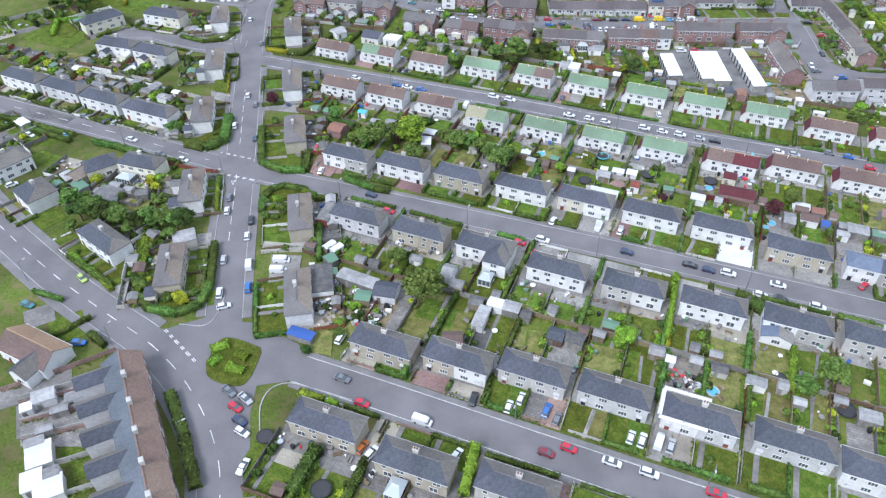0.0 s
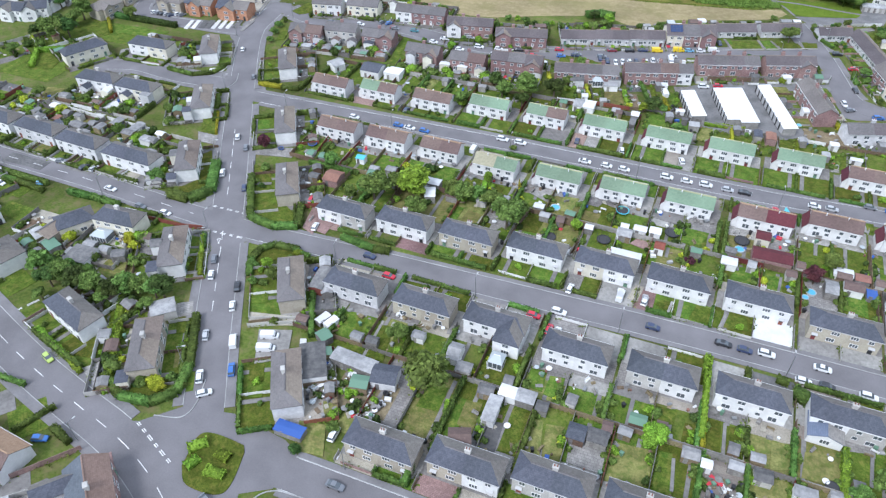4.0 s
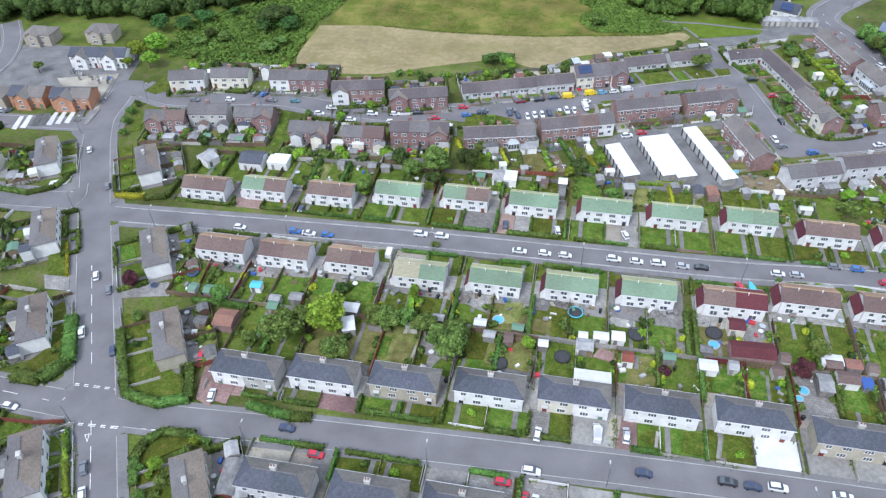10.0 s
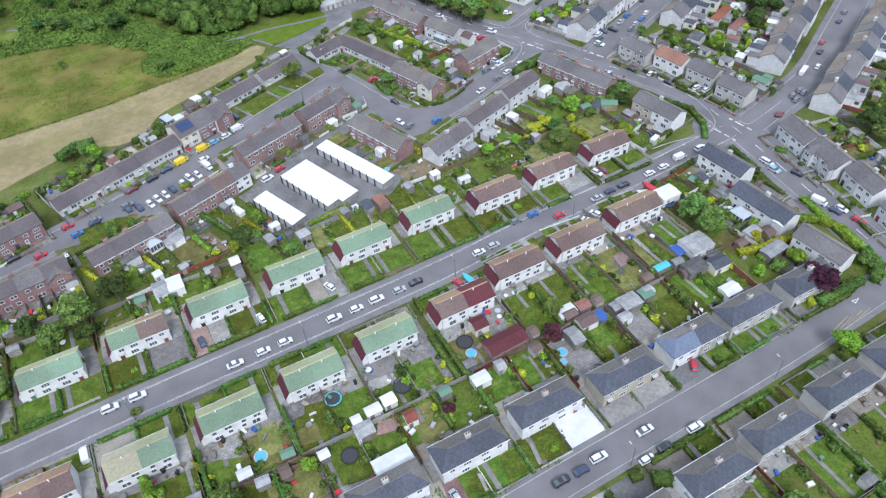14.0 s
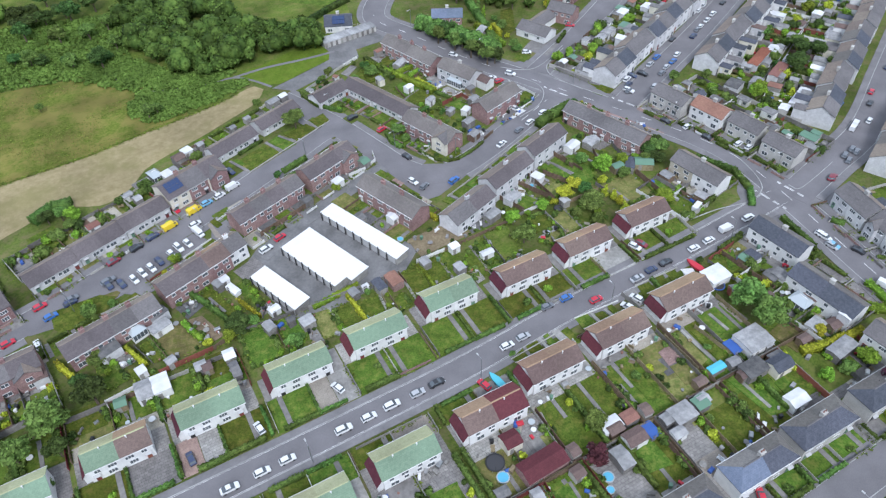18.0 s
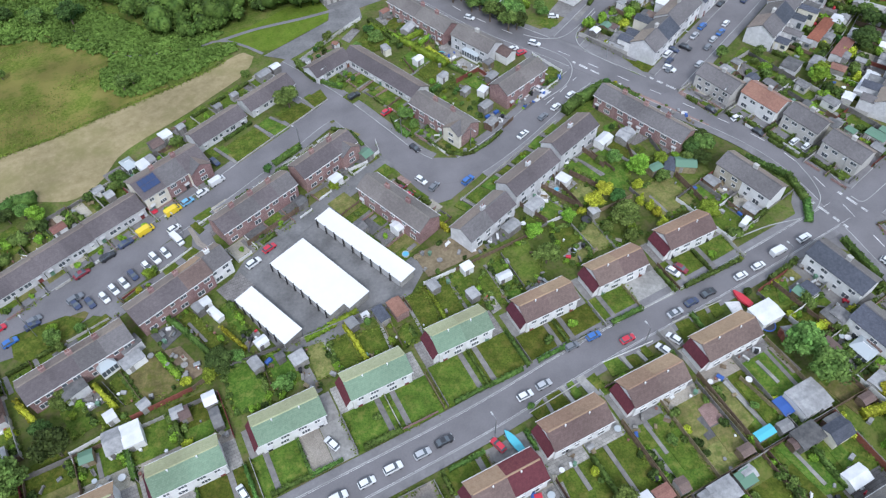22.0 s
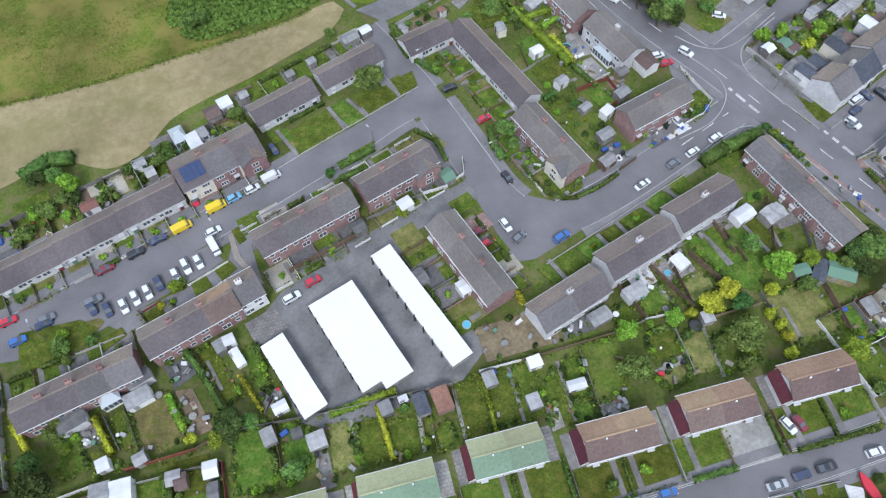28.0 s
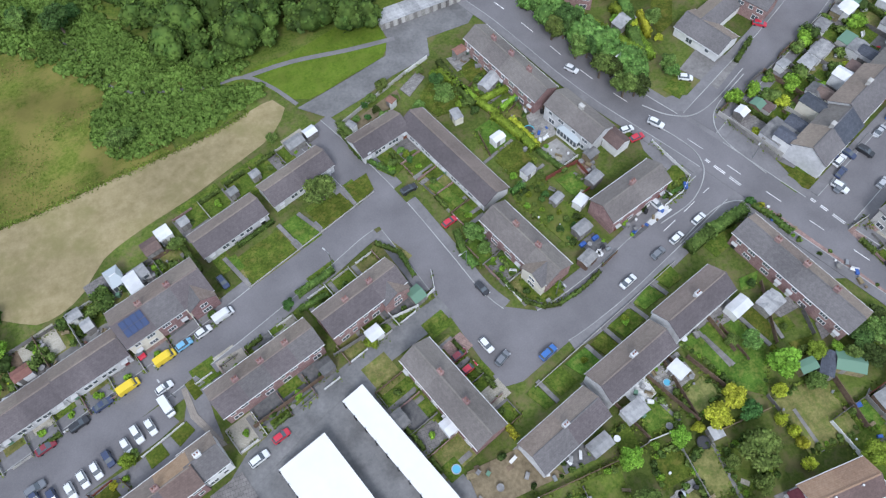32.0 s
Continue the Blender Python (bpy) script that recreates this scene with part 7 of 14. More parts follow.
def garage_block(x, y, rot, L, W, notch=0.0):
    """A row of lock-up garages under one white sheet roof."""
    root = thing("garage_block", "row of lock-up garages under a bright white flat roof", "garage", pose(x, y, 0, 0, 0, rot), "lock-up garages")
    if notch:
        g = join_geo(box_geo(-L / 2 + 0.25, -W / 2 + 0.25, 0, L / 2 - notch - 0.25, W / 2 - 0.25, 2.3), box_geo(L / 2 - notch - 0.25, -W * 0.1 + 0.25, 0, L / 2 - 0.25, W / 2 - 0.25, 2.3))
    else:
        g = box_geo(-L / 2 + 0.25, -W / 2 + 0.25, 0, L / 2 - 0.25, W / 2 - 0.25, 2.3)
    part("wall", mesh_of("wall", *g, ["concrete"]), root)
    if notch:
        v = [(-L / 2, -W / 2, 2.38), (L / 2 - notch, -W / 2, 2.38), (L / 2 - notch, -W * 0.1, 2.45), (L / 2, -W * 0.1, 2.45), (L / 2, W / 2, 2.55), (-L / 2, W / 2, 2.55)]
    else:
        v = [(-L / 2, -W / 2, 2.38), (L / 2, -W / 2, 2.38), (L / 2, W / 2, 2.55), (-L / 2, W / 2, 2.55)]
    part("roof", mesh_of("roof", *slab_geo(v, [tuple(range(len(v)))], 0.12), ["garage_sheet"]), root)
    n = round(L / 2.7)
    for i in range(n):
        px = -L / 2 + 0.5 + (L - 1) * (i + 0.5) / n
        for s in (-1, 1) if px + 1.2 < L / 2 - notch else (1,):
            part("garage_door", shared("garage_door", lambda: mesh_of("garage_door", *box_geo(-1.1, -0.04, 0.03, 1.1, 0.04, 2.05), ["gutter"])), root, "", Matrix.Translation((px, s * (W / 2 - 0.24), 0)))
        if px - 1.3 < L / 2 - notch:
            part("post", shared("garage_post", lambda: mesh_of("post", *box_geo(-0.08, -0.12, 0, 0.08, 0.12, 2.6), ["black"])), root, "", Matrix.Translation((px - 1.3, -W / 2 - 0.05, 0)))


# ---- woods ----
wood([(-2, 435), (-13, 378), (-14, 357), (-10, 342), (-5, 332), (5, 318), (9, 318), (18, 325), (29, 325), (39, 319), (43, 328), (34, 336), (23, 341), (20, 361), (19, 387), (23, 419)], 5.2, 2.6, 5.0, "wood_leaf", 3, "dense mixed green woodland beyond the meadow")
wood([(-55, 396), (-13, 385), (-16, 351), (-6, 329), (7, 316), (-4, 315), (-19, 324), (-33, 348), (-57, 359)], 1.5, 0.6, 1.3, "bracken", 18, "bracken and low scrub below the wood", 130, 0.3, 0)
wood([(24, 326.5), (42, 327.5), (44, 332), (26, 331)], 3.2, 2.2, 3.0, "leaf_dark", 5, "dark dense trees at the edge of the wood")
wood([(-275, 286), (-240, 286), (-190, 295), (-171, 296), (-163, 304), (-147, 317), (-133, 333), (-135, 375), (-230, 375), (-270, 330)], 5.5, 2.6, 5.2, "leaf_dark", 7, "dark woodland west of the hay field")
wood([(-140, 385), (-60, 378), (-48, 405), (-60, 480), (-180, 480)], 6.5, 2.8, 5.5, "wood_leaf", 9, "distant woodland beyond the rough grass")
wood([(100, 312), (112, 306), (128, 318), (110, 360), (94, 350)], 7, 2.0, 3.6, "wood_leaf", 12, "garden trees behind the bungalow")
wood([(8.3, 319.9), (1.7, 320.6), (-7.6, 323.6), (-15.5, 327), (-19, 333.3), (-21.6, 340.6), (-29, 351.2), (-36, 360), (-30, 364), (-15, 347), (-6, 333), (3, 326), (12, 323)], 1.15, 0.6, 1.1, "bracken", 15, "bracken and low scrub", 150, 0.26, 0)
wood([(-172, 292), (-164, 268), (-140, 264), (-120, 268), (-121, 300), (-113, 330), (-95, 354), (-60, 351), (-38, 346), (-26, 335), (-22.5, 340), (-31, 353), (-62, 362), (-105, 372), (-135, 340), (-149, 315), (-163, 302)], 1.7, 0.6, 1.4, "bracken", 16, "bracken and low scrub along the meadow", 150, 0.3, 0)
wood([(12.3, 315.6), (12.0, 312.4), (-1.0, 308.2), (-13.0, 307.1), (-18.8, 306.8), (-23.3, 314.5), (-22.2, 321.5), (-17.6, 324.2), (-6.9, 320.2), (2.4, 318)], 1.1, 0.6, 1.1, "bracken", 17, "bracken and low scrub", 150, 0.26, 0)


def garden(name, pts, z, material, label, th=0.1):
    """A piece of garden ground with shrubs, weeds and odds and ends along its edges."""
    sheet(name, pts, z, material, label, th=th)
    rnd = random.Random(int(pts[0][0] * 31 + pts[0][1] * 17))
    lush = material in ("lawn", "dry_lawn", "rough_grass")
    c = Vector((sum(q[0] for q in pts), sum(q[1] for q in pts))) / len(pts)
    for a, b in zip(pts, (*pts[1:], pts[0])):
        a, b = Vector(a), Vector(b)
        L = (b - a).length
        if L > 2.5 and lush:
            TUFTS.append((*a, *b))
        planted = rnd.random() < 0.3 and lush
        s = rnd.uniform(0.2, 1.2)
        while s < L - 0.2:
            q = a + (b - a) * (s / L)
            q += (c - q) * rnd.uniform(0.02, 0.1)
            if planted or rnd.random() < 0.12:
                shrub(q.x, q.y, rnd.uniform(0.3, 0.75), rnd.choice(("leaf", "leaf", "leaf_dark", "leaf_bright", "hedge_leaf")))
            elif rnd.random() < 0.13:
                clutter(q.x, q.y, rnd)
            s += rnd.uniform(0.7, 1.7)
    for k in range(rnd.randint(0, 1) if lush else rnd.randint(4, 8)):
        q = c + (Vector(pts[k % len(pts)]) - c) * rnd.uniform(0.2, 0.8)
        clutter(q.x, q.y, rnd)


def turf(pts, z, th, material="lawn"):
    sheet("lawn", pts, z, material, "green mown garden lawn" if material == "lawn" else "yellowed dry garden lawn", th=th)


def garden_path(x, y, rot, w, d, z):
    patch(x, y, rot, w, d, "concrete", z, "garden_path", "narrow concrete garden path")


def solar_panels(x, y, rot, z=5.62, tilt=28):
    """Two rows of dark blue panels on a near roof slope."""
    root = thing("solar_panel_array", "blue solar panels on a tiled roof slope", "solar panel", pose(x, y, z, tilt, 0, rot), "roof fittings")
    for i in range(4):
        for j in range(2):
            part("panel", shared("solar_panel", lambda: mesh_of("panel", *box_geo(-0.5, -0.7, 0, 0.5, 0.7, 0.06), ["solar"])), root, "", Matrix.Translation((-1.6 + 1.06 * i, -0.75 + 1.5 * j, 0.05)))


def boat(x, y, rot, material):
    """A small dinghy on a trailer, bow forward."""
    root = thing("dinghy", "small covered sailing dinghy on a trailer", "boat", pose(x, y, 0, 0, 0, rot), "boats")
    part("hull", mesh_of("hull", *loft([(-2.2, .55, .45, .95, .62), (-1.0, .7, .35, 1.0, .75), (0.6, .65, .35, 1.05, .7), (1.6, .35, .45, 1.1, .4), (2.3, .05, .7, 1.15, .06)]), [material]), root)
    part("trailer", mesh_of("trailer", *box_geo(-1.4, -0.5, 0.18, 1.9, 0.5, 0.36), ["steel"]), root)
    for s in (-1, 1):
        v, f = tube_geo(0, 0, -0.08, 0.08, 0.24, 0.24, 10)
        part("wheel", mesh_of("wheel", [(a, c + s * 0.62, b + 0.24) for a, b, c in v], f, ["tyre"]), root)


def scaffold(x, y, rot, L, D, h):
    """Steel poles and pale boards round a house under repair."""
    root = thing("scaffold", "steel scaffold with pale boards round a house under repair", "scaffold", pose(x, y, 0, 0, 0, rot))
    a, b = L / 2 + 0.7, D / 2 + 0.7
    for sx in (-a, 0, a):
        for sy in (-b, b):
            part("pole", shared("scaffold_pole", lambda: mesh_of("pole", *tube_geo(0, 0, 0, h + 1.3, 0.04, 0.04, 6), ["steel"])), root, "", Matrix.Translation((sx, sy, 0)))
    for i, (x0, y0, x1, y1) in enumerate(((-a, -b - 0.3, a, -b + 0.5), (-a, b - 0.5, a, b + 0.3), (-a - 0.3, -b + 0.52, -a + 0.5, b - 0.52))):
        part("board", mesh_of("board", *box_geo(x0, y0, h - 0.35, x1, y1, h - 0.28), ["upvc"]), root)
        part("guard_rail", mesh_of("guard_rail", *box_geo(x0, y0 if i < 2 else y0, h + 0.7, x1 if i < 2 else x0 + 0.06, y0 + 0.06 if i < 2 else y1, h + 0.76), ["steel"]), root)


def meadow_tufts(seed=91):
    """Uneven tufts of long grass on the meadow and along the mown edge."""
    rng = np.random.default_rng(seed)
    area = [(-100, 303), (-70, 300), (-42, 301), (-20, 304.5), (-9, 307), (-15, 318), (-23, 333), (-36, 343), (-60, 348), (-95, 350)]
    ps = []
    for q in scatter(area, 1.6, seed):
        if noise.noise(Vector((q.x, q.y, 3)) * 0.09) > -0.1:
            ps += [(q.x + rng.normal(0, 0.75), q.y + rng.normal(0, 0.75), 0.07 + rng.uniform(0, 0.06)) for _ in range(11)]
    rim = smooth_line([(-95, 301.7), (-70, 299.8), (-48.3, 300.4), (-36.4, 301.1), (-24.2, 303.2), (-11.7, 305), (1.2, 307.3), (8, 309.6)], 0.35)
    for q in rim:
        ps += [(q.x + rng.normal(0, 0.35), q.y + rng.normal(0, 0.45), 0.09 + rng.uniform(0, 0.1)) for _ in range(12)]
    p = np.array(ps)
    up = rng.normal(0, 0.25, p.shape) + np.array((0, 0, 1.0))
    up /= np.linalg.norm(up, axis=1)[:, None]
    tagged(new("meadow_grass", quads_mesh("meadow_grass", leaf_quads(p, up, 0.13, rng), "tuft_leaf")), "long uneven tufts of green meadow grass", "grass", "", "stuff")


meadow_tufts()


# ---- back gardens of the outlying rows ----
FAR_SHEDS = {}


def annex(x, y, rot, w, d, h, wall, roof, pitch=0.3, name="garden_shed", label=""):
    """A small outbuilding or rear extension in one piece, its roof proud of its walls."""
    top = h + pitch * d / 2
    key = ("annex", round(w, 1), round(d, 1), round(h, 1), wall, roof, pitch)

    def body():
        v = [(-w / 2, -d / 2, 0), (w / 2, -d / 2, 0), (w / 2, d / 2, 0), (-w / 2, d / 2, 0), (-w / 2, -d / 2, h), (w / 2, -d / 2, h), (w / 2, d / 2, h), (-w / 2, d / 2, h), (-w / 2, 0, top), (w / 2, 0, top)]
        f = [(0, 1, 5, 4), (2, 3, 7, 6), (1, 2, 6, 9, 5), (3, 0, 4, 8, 7)]
        a, b, z = w / 2 + 0.15, d / 2 + 0.15, h + 0.07 - 0.15 * pitch
        rv, rf = slab_geo([(-a, -b, z), (a, -b, z), (a, 0, top + 0.08), (-a, 0, top + 0.08), (a, b, z), (-a, b, z)], [(0, 1, 2, 3), (3, 2, 4, 5)], 0.08)
        dv, df = box_geo(-w * 0.3, -d / 2 - 0.04, 0.05, -w * 0.3 + 0.8, -d / 2, min(1.9, h * 0.9))
        gv, gf = box_geo(w * 0.1, -d / 2 - 0.04, h * 0.42, w * 0.1 + min(1.2, w * 0.3), -d / 2, h * 0.8)
        vv, ff = join_geo((v, f), (rv, rf), (dv, df), (gv, gf))
        return mesh_of(name, vv, ff, [wall, roof, "upvc", "pane"], [0] * len(f) + [1] * len(rf) + [2] * len(df) + [3] * len(gf))
    if name == "garden_shed" and (x > 118 or x < -150 or y < 70 or y > 262):
        m = pose(x, y, 0, 0, 0, rot)
        me = shared(key, body)
        names = [wall, roof, "upvc", "pane"]
        for q in me.polygons:
            FAR_SHEDS.setdefault(names[q.material_index], []).append(([tuple(m @ me.vertices[i].co) for i in q.vertices], [tuple(range(len(q.vertices)))]))
        return
    words = SHED_WORDS.get(roof, "tiled roof")
    return thing(name, label or f"{'timber' if 'wood' in wall else 'rendered'} {name.replace('_', ' ')} with {words}", "shed" if name == "garden_shed" else name.replace("_", " "), pose(x, y, 0, 0, 0, rot), "garden outbuildings", "", shared(key, body))


def ground_piece(M, x0, y0, x1, y1, material, rnd):
    z = 0.012 + 0.001 * rnd.randint(0, 24)
    v, f = box_geo(x0, y0, 0, x1, y1, z)
    GARDEN.setdefault(material, []).append(([tuple(M @ Vector(q)) for q in v], f[1:]))


def yards(cx, cy, rot, L, D, side, depth, n, seed=0, wing=0.0, tidy=0.5, sheds=0.38, wall="grey_render", roof="slate"):
    """A row of n gardens along one side of a house or terrace, each with its own ground, fence, beds and sheds."""
    rnd = random.Random(int(cx * 7 + cy * 3) + seed)
    M = pose(cx, cy, 0, 0, 0, rot + (0 if side > 0 else 180))

    def at(px, py):
        q = M @ Vector((px, py, 0))
        return q.x, q.y
    W = L / n
    rr = rot + (0 if side > 0 else 180)
    for i in range(n):
        x0 = -L / 2 + i * W
        xm, x1 = x0 + W / 2, x0 + W
        y0, y1 = D / 2, D / 2 + depth * rnd.uniform(0.94, 1.0)
        w0 = rnd.uniform(2.2, 4.5) if tidy < 1 else rnd.uniform(1.5, 3.0)
        if depth < 7 and sheds < 0.4:
            ground_piece(M, x0, y0 - 0.5, x1, y1, rnd.choice(("lawn", "lawn", "lawn", "dry_lawn", "lawn", "slabs", "gravel")), rnd)
            a = rnd.choice((x0 + 0.4, x1 - 1.4))
            z = M @ Vector((a + 0.5, (y0 + y1) / 2, 0))
            path(z.x, z.y, rr, 0.9, y1 - y0, 0.05)
            fence(*at(x1, y0), *at(x1, y1), 0.8, rnd.choice(("pebbledash", "white_render", "concrete", "wood", "red_brick")))
            if rnd.random() < 0.45:
                hedge(*at(x0 + (1.5 if a < xm else 0.2), y1 - 0.3), *at(x1 - (0.2 if a < xm else 1.5), y1 - 0.3), 0.7, 0.9, far=True)
            else:
                fence(*at(x0 + (1.5 if a < xm else 0.2), y1 - 0.2), *at(x1 - (0.2 if a < xm else 1.5), y1 - 0.2), 0.75, rnd.choice(("pebbledash", "white_render", "concrete", "red_brick")))
            if rnd.random() < 0.6:
                shrub(*at(xm, (y0 + y1) / 2), rnd.uniform(0.5, 0.9), rnd.choice(("leaf", "leaf_bright", "hedge_leaf")))
            continue
        ground_piece(M, x0, y0 - 0.5, x1, y0 + w0, rnd.choice(("slabs", "concrete", "concrete", "slabs", "gravel", "dark_paving")), rnd)
        y = y0 + w0
        while y < y1 - 1.2:
            step = min(y1 - y, rnd.uniform(4.0, 9.0))
            ground_piece(M, x0, y, x1, y + step, rnd.choice(("lawn",) * (7 if tidy < 1 else 16) + ("dry_lawn",) * 3 + ("rough_grass",) * 2 + ("gravel", "slabs", "soil", "concrete")), rnd)
            if rnd.random() < 0.6:
                a = rnd.choice((x0 + 0.3, xm - 0.4, x1 - 1.2))
                ground_piece(M, a, y, a + 0.9, y + step, rnd.choice(("concrete", "slabs")), rnd)
            if rnd.random() < 0.5:
                a = rnd.choice((x0, x1 - 1.1))
                ground_piece(M, a, y + 0.3, a + 1.1, y + step - 0.3, rnd.choice(("soil", "soil", "gravel")), rnd)
            y += step
        kind = rnd.random()
        h = rnd.uniform(1.0, 1.7)
        if kind < 0.22:
            hedge(*at(x1, y0 + 1), *at(x1, y1), rnd.uniform(0.6, 1.1), h, rnd.choice(("hedge_leaf", "leaf", "leaf_bright")), far=True)
        else:
            fence(*at(x1, y0), *at(x1, y1), h, rnd.choice(("wood", "grey_wood", "concrete", "pebbledash", "red_wood", "white_render", "grey_wood")))
        if i == 0:
            fence(*at(x0, y0), *at(x0, y1), h, "pebbledash")
        fence(*at(x0, y1), *at(x1, y1), rnd.uniform(1.0, 1.7), rnd.choice(("wood", "grey_wood", "concrete", "pebbledash", "white_render")))
        if wing and rnd.random() < 0.85:
            wd, wl = min(W * 0.55, rnd.uniform(2.4, 3.4)), wing * rnd.uniform(0.6, 1.0)
            annex(*at(x0 + wd / 2 + 0.3, y0 + wl / 2 - 0.2), rr + 90, round(wl, 1), round(wd, 1), rnd.choice((2.4, 2.5, 4.0)), rnd.choice((wall, "white_render", wall, "cream_render")), rnd.choice((roof, roof, "pale_felt", "felt", "brown_tile", roof, "grey_tile", "white_sheet")), rnd.choice((0.5, 0.1)), "rear_extension", "")
        for k in range(2 if depth > 11 else 1):
            if rnd.random() < sheds:
                sw, sd = rnd.choice(((2.4, 1.8), (3.0, 2.4), (2.2, 2.2), (3.6, 2.6), (4.4, 2.8)))
                sx = rnd.uniform(x0 + sw / 2 + 0.2, max(x0 + sw / 2 + 0.3, x1 - sw / 2 - 0.3))
                sy = y1 - sd / 2 - 0.5 if k == 0 else rnd.uniform(y0 + 4.5, y1 - 4.0)
                annex(*at(sx, sy), rr + rnd.choice((0, 90, 180)) + rnd.uniform(-4, 4), sw, sd, rnd.choice((1.9, 2.1)), rnd.choice(("wood", "grey_wood", "pebbledash", "white_render", "grey_wood")), rnd.choice(("felt", "felt", "pale_felt", "pale_felt", "pale_felt", "plastic_green", "white_sheet", "brown_tile", "red_tile", "felt")), rnd.choice((0.1, 0.3, 0.15)))
        for k in range(rnd.randint(4, 9)):
            shrub(*at(rnd.choice((x0 + 0.5, x1 - 0.5, rnd.uniform(x0, x1))), rnd.uniform(y0 + w0, y1 - 0.3)), rnd.uniform(0.4, 1.3) if rnd.random() < 0.85 else rnd.uniform(1.5, 2.3), rnd.choice(("leaf", "leaf", "leaf_dark", "leaf_bright", "hedge_leaf", "leaf_yellow" if rnd.random() < 0.4 else "leaf")))
        for k in range(rnd.randint(4, 8)):
            clutter(*at(rnd.uniform(x0 + 0.4, x1 - 0.4), y0 + (rnd.uniform(0.4, w0) if rnd.random() < 0.6 else rnd.uniform(w0, max(w0 + 0.5, y1 - y0 - 1)))), rnd)


def lay_gardens():
    for m in sorted(FAR_SHEDS):
        v, f = join_geo(*FAR_SHEDS[m])
        tagged(new("outlying_sheds", mesh_of("outlying_sheds", v, f, [m])), "garden sheds of the outlying streets", "sheds", "", "stuff")
    for m in sorted(GARDEN):
        v, f = join_geo(*GARDEN[m])
        tagged(new("garden_ground", mesh_of("garden_ground", v, f, [m])), f"{m.replace('_', ' ')} strips of the outlying back gardens", "garden ground", "", "stuff")
# ---- plots ----
plot(-116.6, 195.7, -0.5, 11.4, 5.5, 5.4, 1.6, 15.5, front=-1)
plot(-100.8, 197.8, -0.5, 11.4, 5.5, 5.4, 3.6, 13.5, front=-1, fronts=("red_paving","lawn"))
plot(-83.1, 198.2, -0.5, 11.6, 5.5, 5.2, 4.1, 13.0, front=-1, fronts=("lawn","lawn"))
plot(-65.9, 201.0, -0.5, 11.4, 5.5, 5.4, 6.9, 10.2, front=-1, fronts=("lawn","lawn"))
plot(-48.4, 201.9, -0.5, 11.2, 5.5, 5.6, 7.7, 9.4, front=-1, fronts=("lawn","slabs"))
plot(-31.3, 201.8, -0.5, 11.7, 5.5, 5.1, 7.6, 9.5, front=-1, fronts=("drive","lawn"))
plot(-13.4, 202.0, -0.5, 11.7, 5.5, 5.1, 7.9, 1.0, front=-1, fronts=("lawn","drive"))
plot(3.5, 202.2, -0.5, 11.5, 5.5, 5.3, 8.1, 1.0, front=-1, fronts=("lawn","lawn"))
plot(21.1, 203.1, -0.5, 11.2, 5.5, 5.6, 9.0, 1.0, front=-1, fronts=("lawn","lawn"))
plot(38.7, 200.9, -0.5, 11.4, 5.5, 5.4, 6.7, 1.0, front=-1, fronts=("lawn","lawn"))
plot(55.6, 201.1, -0.5, 11.4, 5.5, 5.4, 6.9, 1.0, front=-1, fronts=("lawn","concrete"))
plot(73.4, 201.5, -0.5, 11.3, 5.5, 5.5, 7.4, 1.0, front=-1)
plot(-102.5, 173.8, -0.7, 11.4, 5.5, 4.8, 12.4, 4.9, front=1)
plot(-87.0, 174.0, -0.7, 11.6, 5.5, 4.6, 12.6, 4.7, front=1)
plot(-71.0, 174.3, -0.7, 10.8, 5.5, 5.4, 12.9, 4.4, front=1)
plot(-54.4, 172.2, -0.7, 11.3, 5.5, 4.9, 10.8, 6.5, front=1)
plot(-37.3, 172.9, -0.7, 11.2, 5.5, 5.0, 11.5, 5.8, front=1)
plot(-20.6, 173.5, -0.7, 10.9, 5.5, 5.3, 12.1, 5.2, front=1)
plot(-4.1, 174.2, -0.7, 11.1, 5.5, 5.1, 12.9, 4.4, front=1)
plot(13.8, 174.2, -0.7, 12.4, 5.5, 3.8, 12.8, 4.5, front=1, fronts=("lawn","concrete"))
plot(29.4, 177.3, -0.7, 11.4, 5.5, 4.8, 15.9, 1.4, front=1)
plot(45.9, 177.2, -0.7, 11.6, 5.5, 4.6, 15.8, 1.5, front=1)
plot(63.3, 178.0, -0.7, 12.0, 5.5, 4.2, 16.6, 0.7, front=1)
plot(-83.0, 139.8, -0.8, 13.1, 5.5, 3.1, 2.3, 15.9, front=-1, fronts=("red_paving","wild"))
plot(-67.4, 140.9, -0.8, 13.1, 5.5, 3.1, 3.5, 14.7, front=-1, fronts=("wild","red_paving"))
plot(-51.3, 141.5, -0.8, 13.1, 5.5, 3.1, 4.0, 14.2, front=-1, fronts=("lawn","lawn"))
plot(-34.8, 143.0, -0.8, 13.1, 5.5, 3.1, 5.5, 12.7, front=-1, fronts=("lawn","lawn"))
plot(-18.8, 143.8, -0.8, 13.1, 5.5, 3.1, 6.3, 11.9, front=-1, fronts=("drive","concrete"))
plot(-2.6, 144.2, -0.8, 13.1, 5.5, 3.1, 6.7, 11.5, front=-1, fronts=("drive","lawn"))
plot(13.9, 144.6, -0.8, 13.1, 5.5, 3.1, 7.2, 11.0, front=-1, fronts=("lawn","white_sheet"))
plot(30.9, 142.2, -0.8, 13.4, 5.5, 2.8, 4.7, 13.5, front=-1, fronts=("concrete","concrete"))
plot(47.4, 141.9, -0.8, 13.1, 5.5, 3.1, 4.4, 13.8, front=-1, fronts=("dark_paving","lawn"))
